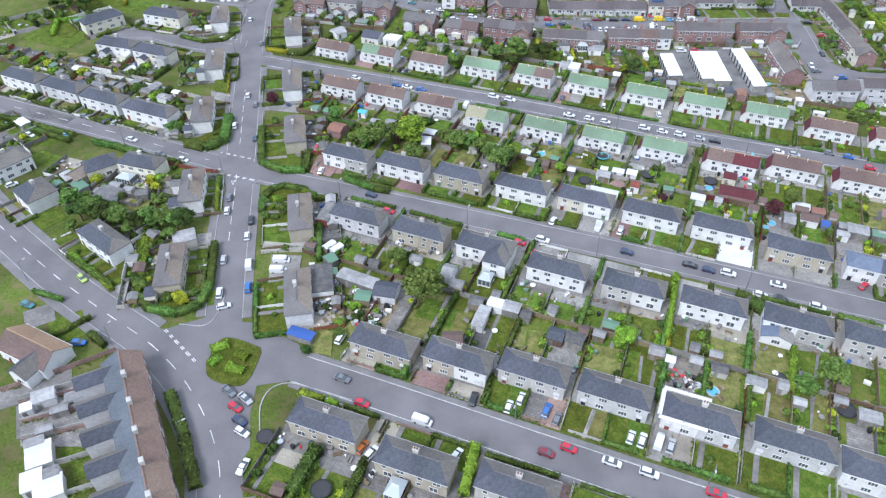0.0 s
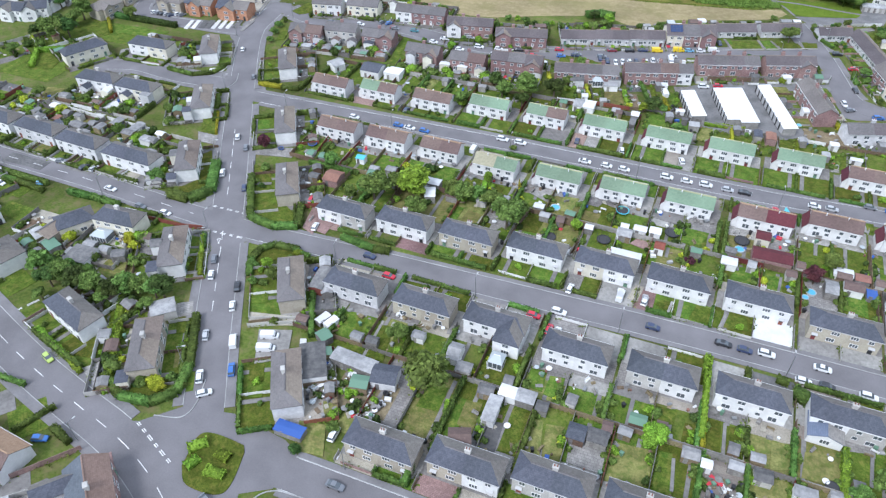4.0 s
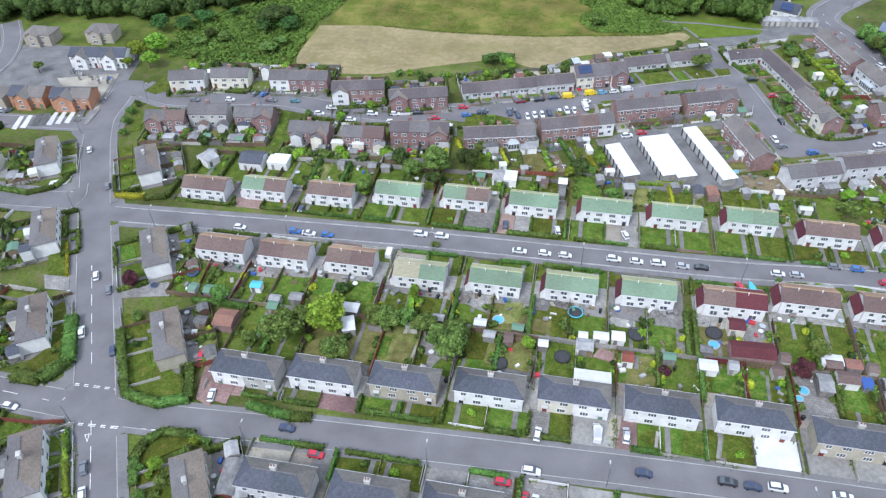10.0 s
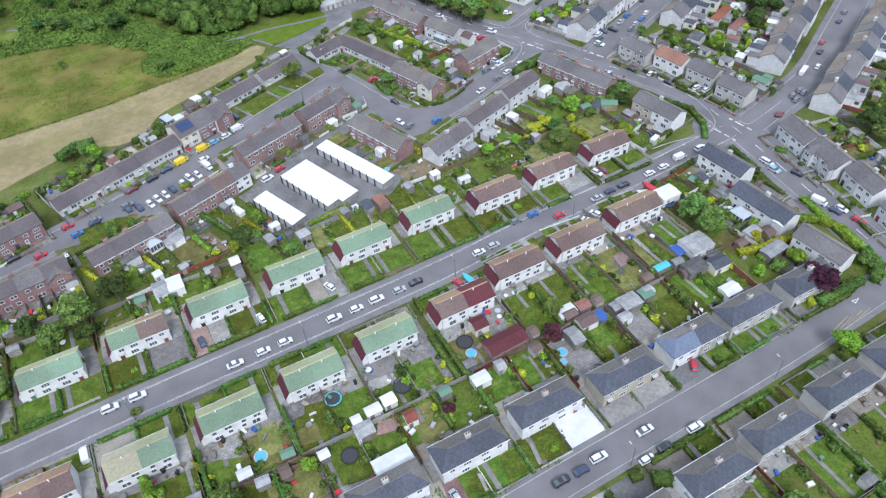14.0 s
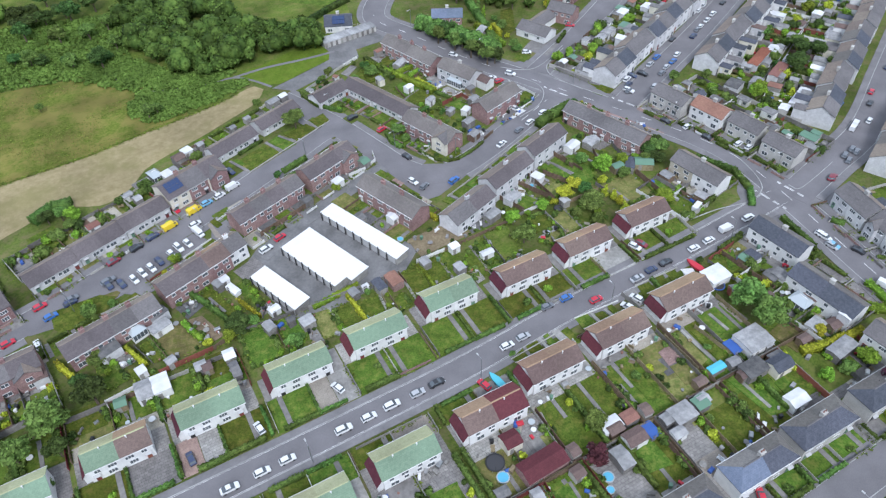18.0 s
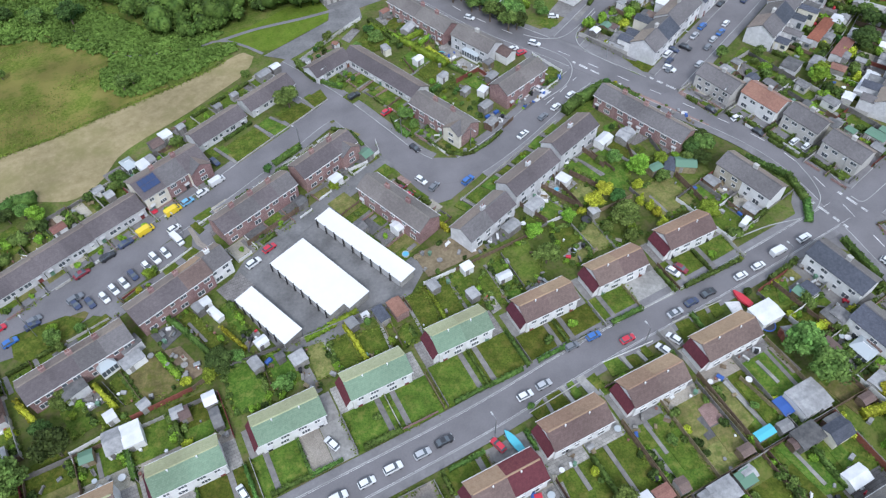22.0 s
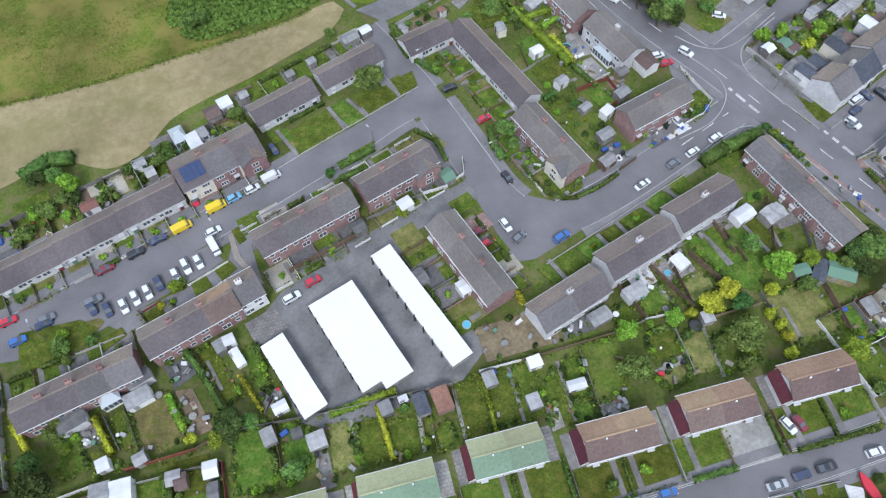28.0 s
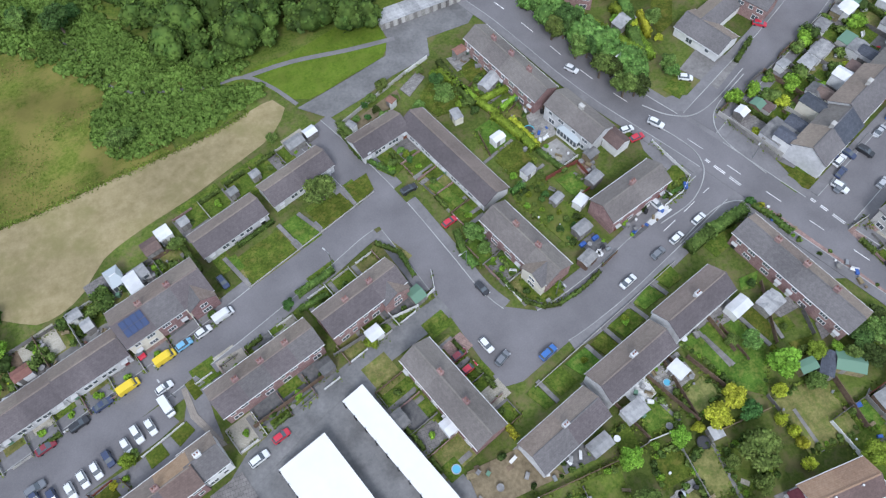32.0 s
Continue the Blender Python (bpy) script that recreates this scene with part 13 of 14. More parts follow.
shed(-190.3, 251.9, 2, 0.9, 0.5, 0.6, "white_render", "tarp_blue", 0.02, "materials_stack")
shed(-191.3, 251.5, 33, 0.7, 1.0, 0.8, "white_render", "pale_felt", 0.02, "materials_stack")
shed(-187.4, 250.5, 11, 0.7, 0.6, 0.9, "white_render", "white_sheet", 0.02, "materials_stack")
shed(-186.0, 247.7, 55, 0.7, 0.7, 0.6, "white_render", "white_sheet", 0.02, "materials_stack")
shed(-183.3, 249.8, 25, 1.2, 0.5, 0.4, "white_render", "pale_felt", 0.02, "materials_stack")
shed(-181.5, 248.2, 35, 0.6, 0.4, 0.8, "white_render", "white_sheet", 0.02, "materials_stack")
shed(-179.4, 249.1, 2, 1.5, 0.9, 0.6, "white_render", "white_sheet", 0.02, "materials_stack")
shed(-178.1, 246.4, 42, 0.6, 0.7, 0.7, "white_render", "white_sheet", 0.02, "materials_stack")
shed(-173.5, 235.9, 86, 0.6, 0.9, 0.9, "white_render", "felt", 0.02, "materials_stack")
shed(-170.9, 235.8, 28, 0.7, 0.7, 0.6, "white_render", "tarp_blue", 0.02, "materials_stack")
shed(-175.3, 246.7, 72, 0.6, 0.4, 0.5, "white_render", "white_sheet", 0.02, "materials_stack")
shed(-170.9, 236.7, 84, 1.4, 0.5, 0.6, "white_render", "white_sheet", 0.02, "materials_stack")
shed(-176.1, 249.2, 50, 1.5, 0.9, 0.8, "white_render", "tarp_blue", 0.02, "materials_stack")
# trees and scrub below the western wood
tree(-174.8, 266.2, 4.4, 5.5, kind="leaf_bright")
tree(-169.6, 270.6, 4.9, 6.0, kind="leaf_bright")
tree(-166.4, 259.0, 4.3, 5.5, kind="leaf_bright")
tree(-173.7, 257.7, 2.4, 4, kind="leaf_bright")
tree(-133.2, 295.5, 8.0, 7.5, kind="leaf_dark")
tree(-136.3, 290.2, 4.1, 5, kind="leaf_dark")
tree(-127.5, 293.1, 4.5, 5.5, kind="leaf_dark")
tree(-156.7, 277.3, 3.1, 3.2, kind="leaf")
tree(-155.3, 283.8, 2.9, 3.2, kind="leaf_dark")
tree(-149.1, 281.2, 3.2, 3.4, kind="leaf")
tree(-130.4, 274.2, 4.0, 4, kind="leaf")
tree(-127.1, 281.1, 2.8, 3.4, kind="leaf")
tree(-152.6, 301.7, 3.0, 4, kind="leaf_dark")
tree(-175.2, 286.0, 5.1, 6, kind="leaf_dark")
tree(-166.1, 287.9, 4.2, 5.5, kind="leaf_dark")
tree(-162.7, 295.0, 3.9, 5, kind="leaf_dark")
tree(-155.6, 268.8, 2.0, 2, kind="leaf")
tree(-137.1, 269.5, 1.8, 1.8, kind="leaf")
tree(-202.7, 250.4, 2.3, 4, kind="leaf")
# gardens of the southern streets
turf([(-35.2, 90.0), (-35.8, 99.0), (-39.3, 99.1), (-39.0, 89.9)], 0.1785, 0.2)
turf([(3.4, 93.0), (2.5, 101.4), (0.1, 101.1), (0.1, 92.9)], 0.1810, 0.2)
turf([(-23.9, 91.1), (-24.6, 101.1), (-28.7, 101.0), (-27.3, 90.4)], 0.1835, 0.2)
turf([(-32.6, 92.3), (-32.9, 99.2), (-36.1, 98.9), (-35.9, 93.2)], 0.1860, 0.2, "dry_lawn")
turf([(-19.5, 91.5), (-21.0, 99.7), (-23.8, 99.3), (-23.2, 90.7)], 0.1885, 0.2, "dry_lawn")
turf([(-15.7, 92.4), (-17.0, 99.8), (-20.3, 99.2), (-19.2, 91.7)], 0.1910, 0.2, "dry_lawn")
turf([(-0.5, 92.7), (-0.8, 100.7), (-7.7, 100.0), (-7.9, 91.6)], 0.1935, 0.2, "dry_lawn")
sheet("patio", [(-27.4, 90.0), (-27.7, 96.4), (-31.4, 96.1), (-31.3, 89.8)], 0.1960, "dark_paving", "dark grey paved yard", th=0.2)
sheet("patio", [(-8.6, 92.6), (-8.8, 101.0), (-15.7, 101.0), (-14.9, 92.7)], 0.1985, "slabs", "grey slabbed garden patio", th=0.2)
turf([(-59.6, 100.6), (-61.8, 111.8), (-67.7, 110.4), (-66.8, 101.2)], 0.2010, 0.2)
turf([(-55.1, 101.5), (-57.0, 111.0), (-61.1, 110.3), (-59.4, 101.5)], 0.2035, 0.2)
turf([(-40.2, 94.4), (-40.3, 100.2), (-44.3, 100.2), (-44.6, 94.1)], 0.2060, 0.2)
turf([(-30.1, 105.7), (-30.5, 109.1), (-35.2, 108.4), (-35.2, 105.3)], 0.2085, 0.2)
turf([(-23.1, 106.1), (-23.4, 111.4), (-26.7, 110.9), (-26.7, 106.3)], 0.2110, 0.2)
turf([(-19.3, 105.4), (-19.7, 110.9), (-22.6, 110.4), (-22.7, 105.5)], 0.2135, 0.2)
turf([(-19.6, 77.7), (-19.7, 83.8), (-24.0, 83.6), (-24.0, 77.7)], 0.2160, 0.2)
turf([(-3.9, 77.9), (-3.9, 84.4), (-7.6, 84.1), (-7.9, 77.9)], 0.2185, 0.2)
turf([(-0.8, 78.1), (-0.6, 84.0), (-3.4, 84.1), (-3.4, 78.1)], 0.2210, 0.2, "dry_lawn")
turf([(3.1, 78.8), (3.4, 84.5), (0.3, 84.4), (0.1, 78.2)], 0.2235, 0.2)
garden_path(-59.6, 106.1, 92, 11.3, 0.6, 0.248)
garden_path(-3.6, 80.8, 86, 6.7, 0.7, 0.250)
turf([(3.1, 92.2), (2.7, 99.9), (0.3, 100.0), (0.2, 92.0)], 0.2310, 0.2)
sheet("gravel_bed", [(14.3, 94.2), (14.7, 101.0), (8.0, 99.9), (7.9, 92.6)], 0.2335, "gravel", "pale gravel garden bed", th=0.2)
turf([(21.9, 94.0), (21.9, 103.3), (15.4, 101.3), (15.1, 92.7)], 0.1760, 0.2, "dry_lawn")
turf([(26.2, 91.7), (26.2, 99.3), (23.4, 98.7), (23.2, 91.9)], 0.1785, 0.2)
turf([(30.6, 92.6), (30.8, 102.5), (27.4, 101.6), (27.1, 92.1)], 0.1810, 0.2, "dry_lawn")
turf([(38.7, 92.9), (39.4, 103.9), (35.4, 103.3), (34.6, 92.1)], 0.1835, 0.2, "dry_lawn")
turf([(34.1, 91.9), (34.4, 99.7), (31.6, 99.1), (31.3, 91.6)], 0.1860, 0.2)
turf([(10.4, 104.2), (10.0, 111.6), (6.8, 111.2), (6.8, 103.5)], 0.1885, 0.2)
turf([(14.0, 105.0), (13.7, 111.3), (11.0, 111.1), (11.3, 104.3)], 0.1910, 0.2)
turf([(22.9, 105.7), (23.0, 111.4), (18.9, 110.4), (18.9, 104.2)], 0.1935, 0.2, "dry_lawn")
turf([(30.2, 104.9), (30.7, 111.8), (24.6, 110.4), (24.1, 104.7)], 0.1960, 0.2, "dry_lawn")
turf([(35.2, 106.8), (35.4, 114.1), (32.2, 113.4), (31.8, 106.2)], 0.1985, 0.2)
turf([(38.9, 108.3), (39.3, 115.6), (36.4, 114.7), (36.0, 107.8)], 0.2010, 0.2)
turf([(1.8, 107.6), (2.1, 111.3), (-1.6, 110.8), (-1.5, 106.8)], 0.2035, 0.2)
turf([(5.9, 104.6), (6.0, 109.2), (3.7, 108.8), (3.5, 104.4)], 0.2060, 0.2)
hedge_line([(31.1, 113.0), (30.8, 101.5)], 1.2, 1.6, "leaf_bright")
hedge_line([(6.7, 111.7), (7.1, 104.2)], 0.9, 1.3, "leaf_yellow")
hedge_line([(14.5, 111.4), (14.6, 105.0)], 0.9, 1.4, "hedge_leaf")
turf([(-4.1, 78.2), (-4.5, 84.1), (-8.3, 83.6), (-7.8, 78.1)], 0.2085, 0.2)
turf([(-0.6, 78.1), (-0.9, 84.6), (-3.2, 84.2), (-2.7, 77.9)], 0.2110, 0.2, "dry_lawn")
turf([(2.6, 78.7), (2.5, 84.2), (-0.1, 83.9), (0.2, 78.3)], 0.2135, 0.2)
garden_path(-3.4, 81.8, 85, 4.9, 0.6, 0.252)
garden_path(10.8, 108.0, 92, 6.9, 0.6, 0.254)
garden_path(26.9, 95.8, 87, 8.6, 0.6, 0.256)
garden_path(3.1, 97.1, 95, 6.7, 0.6, 0.258)
garden_path(35.6, 110.7, 86, 7.2, 0.6, 0.260)
# the corner of the cross road
turf([(-55.9, 78.0), (-58.6, 84.0), (-63.7, 83.1), (-61.4, 77.1)], 0.2285, 0.2, "dry_lawn")
sheet("concrete_slab", [(-73.7, 95.3), (-76.6, 102.3), (-83.4, 100.0), (-79.2, 91.7)], 0.2310, "concrete", "pale concrete hardstanding", th=0.2)
sheet("patio", [(-67.1, 91.1), (-72.6, 101.3), (-73.9, 100.9), (-68.9, 91.1)], 0.2335, "white_slab", "white paved garden terrace", th=0.2)
car(-80.0, 99.0, 20, "white", "van")
car(-78.9, 95.7, 20, "white", "van")
# paved yards of the red and slate roofed terrace
sheet("patio", [(-98.5, 38.9), (-80.7, 45.8), (-92.5, 56.1), (-99.1, 56.4), (-106.7, 46.6)], 0.1760, "slabs", "grey slabbed garden patio", th=0.2)
fence(-105.7, 45.9, -96.7, 53.1, 1.2, "red_brick")
fence(-102.3, 42.7, -93.2, 50.0, 1.2, "red_brick")
fence(-98.7, 39.7, -89.6, 47.2, 1.2, "red_brick")
garden_path(-104.0, 49.9, 46, 7.5, 1.6, 0.252)
garden_path(-99.1, 47.3, 42, 8.9, 1.6, 0.254)
garden_path(-95.6, 44.4, 41, 9.6, 1.6, 0.256)
shed(-101.6, 49.1, 45, 2.8, 1.4, 2.0, "grey_wood", "pale_felt", 0.3, "garden_shed")
shed(-96.5, 47.1, 42, 3.0, 1.4, 2.0, "grey_wood", "pale_felt", 0.3, "garden_shed")
shed(-95.8, 42.7, 45, 2.8, 1.4, 2.0, "grey_wood", "pale_felt", 0.3, "garden_shed")
sheet("patio", [(-74.8, 48.4), (-74.3, 49.4), (-92.2, 64.8), (-92.9, 64.0)], 0.1860, "red_paving", "reddish paved yard", th=0.2)
# island
hedge_line([(-79.3, 70.3), (-76.9, 72.7)], 1.9, 1.1, "leaf_bright")
hedge_line([(-77.4, 67.1), (-76.4, 69.4)], 1.9, 1.1, "leaf_bright")
hedge_line([(-73.7, 67.8), (-70.1, 68.0)], 1.9, 1.1, "leaf_bright")
hedge_line([(-73.8, 71.4), (-71.3, 71.2)], 1.9, 1.1, "leaf_bright")
# front lawns of the grey semis and the bungalows
turf([(41.7, 230.8), (45.5, 232.1), (43.9, 235.6), (40.2, 234.6)], 0.1885, 0.2)
turf([(38.5, 229.6), (40.3, 230.3), (38.5, 234.2), (36.5, 233.3)], 0.1910, 0.2)
turf([(46.8, 232.3), (50.9, 233.3), (49.2, 237.0), (44.7, 235.6)], 0.1935, 0.2)
turf([(52.2, 233.8), (55.0, 235.0), (53.1, 238.3), (50.3, 237.1)], 0.1960, 0.2)
turf([(56.4, 236.0), (61.5, 237.8), (59.4, 240.6), (54.7, 239.0)], 0.1985, 0.2)
turf([(62.1, 239.3), (66.4, 240.5), (64.9, 243.3), (60.7, 241.2)], 0.2010, 0.2)
turf([(67.9, 241.3), (71.1, 242.2), (70.3, 245.5), (66.4, 244.1)], 0.2035, 0.2)
turf([(-1.2, 270.2), (8.7, 273.9), (6.2, 279.6), (-2.2, 276.8)], 0.2060, 0.2)
turf([(9.8, 274.5), (13.7, 276.2), (10.4, 281.6), (7.3, 280.4)], 0.2085, 0.2)
turf([(14.6, 276.3), (21.4, 279.0), (19.7, 283.0), (12.6, 281.1)], 0.2110, 0.2)
turf([(22.1, 278.9), (26.1, 281.3), (25.9, 285.4), (21.4, 284.0)], 0.2135, 0.2)
turf([(-3.3, 273.5), (-1.4, 274.3), (-2.4, 277.6), (-4.0, 277.3)], 0.2160, 0.2)
garden_path(40.0, 232.4, -69, 4.8, 0.8, 0.248)
garden_path(50.3, 235.4, -67, 4.0, 0.8, 0.250)
garden_path(54.5, 237.2, -67, 3.8, 0.8, 0.252)
garden_path(60.8, 239.4, -64, 3.9, 0.8, 0.254)
garden_path(66.3, 242.1, -63, 3.7, 0.8, 0.256)
garden_path(8.0, 277.2, -68, 7.3, 0.8, 0.258)
garden_path(-3.0, 273.9, -67, 7.9, 0.8, 0.260)
garden_path(12.5, 278.7, -60, 6.7, 0.8, 0.262)
garden_path(21.1, 281.4, -75, 5.5, 0.8, 0.246)
bush(48.0, 234.8, 0.4, 0, "leaf_bright")
bush(57.9, 239.1, 0.9, 0, "leaf_bright")
hedge_line([(-1.6, 279.0), (6.2, 281.7)], 0.8, 0.9, "hedge_leaf")
fence(38.4, 233.8, 71.5, 245.5, 0.6, "pebbledash")
fence(-1.6, 269.8, 26.0, 280.7, 0.5, "pebbledash")
# frontage of the brick terraces on the parking street
sheet("pavement", [(-35.7, 239.8), (-19.9, 244.2), (-12.1, 243.8), (-12.8, 248.8), (-13.1, 252.8), (-9.8, 254.1), (-10.7, 259.6), (-16.5, 257.0), (-16.4, 254.2), (-17.9, 249.7), (-26.0, 246.5), (-40.2, 243.2)], 0.1, "pavement", "grey tarmac footway before the terrace")
turf([(-12.8, 255.2), (-10.5, 255.7), (-11.6, 258.6), (-14.3, 257.3)], 0.1810, 0.2)
turf([(-15.3, 253.0), (-13.8, 253.7), (-14.9, 257.0), (-16.4, 256.4)], 0.1835, 0.2)
turf([(-19.2, 246.3), (-16.3, 248.1), (-17.4, 250.1), (-20.4, 248.7)], 0.1860, 0.2)
turf([(-24.2, 244.5), (-21.0, 245.7), (-22.0, 248.1), (-24.9, 247.3)], 0.1885, 0.2)
turf([(-32.9, 241.2), (-29.5, 242.3), (-30.8, 244.7), (-33.7, 243.5)], 0.1910, 0.2)
turf([(-40.8, 238.2), (-36.6, 240.3), (-37.5, 242.0), (-42.1, 240.3)], 0.1935, 0.2)
sheet("gravel_bed", [(-9.6, 254.7), (-4.9, 256.4), (-5.8, 259.2), (-10.7, 258.2)], 0.1960, "gravel", "pale gravel garden bed", th=0.2)
sheet("gravel_bed", [(-16.6, 250.3), (-12.9, 243.7), (-11.9, 243.8), (-15.4, 250.6), (-16.2, 255.8), (-17.1, 255.8)], 0.1985, "gravel", "pale gravel garden bed", th=0.2)
bush(-27.5, 246.7, 1.6, 0, "leaf_bright")
bush(-28.2, 244.4, 0.7, 0, "leaf_bright")
bush(-30.1, 243.9, 0.9, 0, "leaf_yellow")
bush(-26.1, 247.9, 0.9, 0, "leaf")
fence(-33.7, 243.8, -30.4, 245.1, 0.7, "red_wood")
fence(-25.3, 246.9, -17.7, 249.9, 0.7, "white_render")
fence(-34.4, 244.2, -32.7, 240.7, 0.9, "wood")
fence(-29.1, 244.8, -27.2, 241.7, 0.9, "wood")

# gardens behind the car park
fence(24.9, 298.5, 41.6, 306.2, 1.2, "pebbledash")
fence(41.6, 306.2, 47.5, 308.5, 1.2, "white_render")
hedge_line([(24.5, 299.1), (26.1, 294.3), (27.0, 289.7)], 1.3, 1.4, "leaf")
bush(30.6, 301.0, 1.0, 0, "leaf_dark")
bush(32.6, 301.8, 1.4, 0, "leaf")
bush(36.0, 304.2, 1.8, 0, "leaf")
bush(32.8, 299.1, 1.1, 0, "leaf_dark")
bush(37.3, 300.5, 1.1, 0, "leaf")
bush(28.1, 298.4, 0.9, 0, "leaf")
bush(30.4, 297.8, 0.9, 0, "leaf_dark")
bush(44.7, 305.2, 1.1, 0, "leaf")
bush(47.0, 303.2, 1.1, 0, "leaf_bright")
sheet("garden_bed", [(27.4, 295.8), (37.0, 299.4), (38.6, 300.6), (38.6, 303.0), (25.4, 297.7)], 0.1792, "soil", "bare brown garden soil", th=0.18)
sheet("patio", [(40.4, 300.1), (45.2, 303.8), (44.1, 305.9), (39.2, 302.8)], 0.1819, "slabs", "grey slabbed garden patio", th=0.18)
shed(36.2, 299.3, -60, 1.6, 1.4, 2.0, "white_render", "red_tile", 0.3, "garden_shed")
shed(26.7, 296.5, -58, 1.9, 1.2, 2.0, "white_render", "pale_felt", 0.3, "garden_shed")
turf([(42.3, 296.6), (44.0, 292.9), (47.2, 293.3), (47.7, 297.1), (45.4, 302.1), (42.4, 299.5)], 0.1846, 0.18)
turf([(53.8, 298.4), (58.3, 300.2), (56.6, 304.8), (52.7, 303.0)], 0.1873, 0.18)
turf([(53.3, 292.7), (58.3, 295.1), (58.0, 297.2), (53.0, 295.6)], 0.19, 0.18)
turf([(50.0, 282.6), (55.5, 284.1), (54.4, 288.4), (49.6, 286.9)], 0.1927, 0.18)
turf([(52.0, 275.6), (57.8, 277.8), (55.9, 281.7), (50.9, 280.3)], 0.1954, 0.18)
turf([(60.8, 265.5), (64.3, 266.9), (63.8, 270.3), (59.4, 269.7)], 0.1981, 0.18)
hedge_line([(49.2, 306.2), (50.7, 298.4), (51.6, 292.4)], 1.5, 1.5, "hedge_leaf")
hedge_line([(52.7, 292.7), (60.1, 293.9), (62.0, 294.1)], 1.2, 1.5, "leaf_bright")
hedge_line([(54.4, 288.4), (57.5, 281.2), (58.5, 277.7)], 1.6, 1.7, "leaf_bright")
turf([(36.1, 277.9), (37.5, 274.7), (40.9, 268.7), (42.3, 269.4), (40.0, 274.6), (38.0, 278.4)], 0.2008, 0.18)
turf([(37.2, 278.5), (39.8, 279.3), (38.6, 281.9), (36.0, 281.2)], 0.2035, 0.18)
garden_path(38.3, 278.8, 25, 2.6, 0.6, 0.182)
garden_path(42.0, 269.2, 17, 3.0, 0.7, 0.184)
bush(30.6, 284.0, 1.0, 0, "leaf_bright")
bush(29.2, 285.6, 0.9, 0, "leaf")
bush(33.9, 287.4, 1.0, 0, "leaf")
bush(35.0, 284.8, 0.9, 0, "leaf_dark")
turf([(30.7, 282.3), (33.6, 284.1), (30.4, 286.9), (28.0, 285.6)], 0.2116, 0.18)
turf([(35.3, 282.9), (37.8, 283.4), (36.8, 287.0), (33.7, 286.6)], 0.2143, 0.18)
# gardens beside the cross road, west side
turf([(-191.3, 155.8), (-196.5, 166.3), (-204.3, 164.9), (-200.7, 155.3)], 0.1801, 0.18, "dry_lawn")
turf([(-183.0, 153.2), (-187.7, 163.3), (-192.7, 164.5), (-189.5, 155.0)], 0.1827, 0.18)
turf([(-166.6, 146.6), (-167.4, 153.6), (-174.8, 153.5), (-174.2, 146.9)], 0.1853, 0.18)
turf([(-159.3, 147.4), (-162.4, 154.2), (-167.1, 153.7), (-165.2, 146.4)], 0.1879, 0.18, "dry_lawn")
turf([(-151.6, 146.6), (-152.7, 152.1), (-157.2, 152.2), (-158.1, 146.6)], 0.1905, 0.18)
sheet("patio", [(-176.0, 155.9), (-171.9, 161.9), (-177.2, 165.8), (-183.1, 160.5)], 0.1931, "white_slab", "white paved garden terrace", th=0.18)
turf([(-200.6, 151.4), (-204.6, 159.9), (-207.6, 160.4), (-204.5, 152.2)], 0.1957, 0.18, "dry_lawn")
turf([(-96.1, 94.1), (-98.5, 97.8), (-101.4, 96.0), (-99.1, 92.6)], 0.1983, 0.18)
turf([(-107.6, 92.7), (-112.3, 98.6), (-114.6, 96.0), (-110.0, 89.9)], 0.2009, 0.18)
turf([(-114.8, 88.7), (-116.3, 95.4), (-120.2, 95.5), (-120.8, 91.2)], 0.2035, 0.18)
turf([(-116.1, 80.0), (-111.1, 80.8), (-109.7, 85.5), (-117.5, 86.9), (-119.7, 80.8)], 0.2061, 0.18)
sheet("patio", [(-106.7, 76.1), (-105.6, 78.6), (-108.9, 80.7), (-111.1, 77.8)], 0.2087, "slabs", "grey slabbed garden patio", th=0.18)
turf([(-96.1, 75.4), (-91.1, 78.8), (-91.4, 85.5), (-93.5, 86.8), (-92.8, 82.5), (-98.8, 80.2), (-101.0, 75.8)], 0.2113, 0.18)
turf([(-85.8, 107.3), (-87.7, 110.8), (-91.5, 110.2), (-89.4, 105.9)], 0.2139, 0.18)
sheet("gravel_bed", [(-76.6, 103.7), (-77.7, 106.0), (-87.9, 103.6), (-86.4, 100.4)], 0.2165, "gravel", "pale gravel garden bed", th=0.18)
turf([(-73.5, 104.9), (-78.6, 113.9), (-81.2, 113.4), (-76.3, 104.6)], 0.2191, 0.18)
turf([(-63.7, 104.2), (-65.7, 111.9), (-68.8, 111.5), (-67.8, 104.9)], 0.2217, 0.18)
turf([(-58.3, 103.5), (-59.8, 111.9), (-63.7, 111.9), (-61.7, 102.8)], 0.2243, 0.18)
turf([(-50.8, 105.7), (-51.6, 112.0), (-56.0, 111.8), (-55.4, 103.9)], 0.2269, 0.18)
turf([(-75.1, 88.6), (-77.1, 92.3), (-79.9, 91.1), (-77.8, 87.5)], 0.2295, 0.18)
turf([(-73.2, 85.1), (-74.7, 87.8), (-77.3, 86.8), (-75.7, 84.1)], 0.2321, 0.18)
sheet("patio", [(-99.2, 98.5), (-101.5, 101.9), (-104.4, 100.0), (-102.3, 96.3)], 0.1775, "slabs", "grey slabbed garden patio", th=0.18)
hedge_line([(-116.5, 96.6), (-113.9, 92.3), (-110.5, 86.3)], 1.1, 1.5, "leaf_bright")
garden_path(-57.1, 108.2, 96, 8.2, 0.6, 0.188)
garden_path(-108.6, 95.7, 128, 8.7, 0.6, 0.190)
garden_path(-115.8, 91.5, 99, 6.1, 0.6, 0.192)
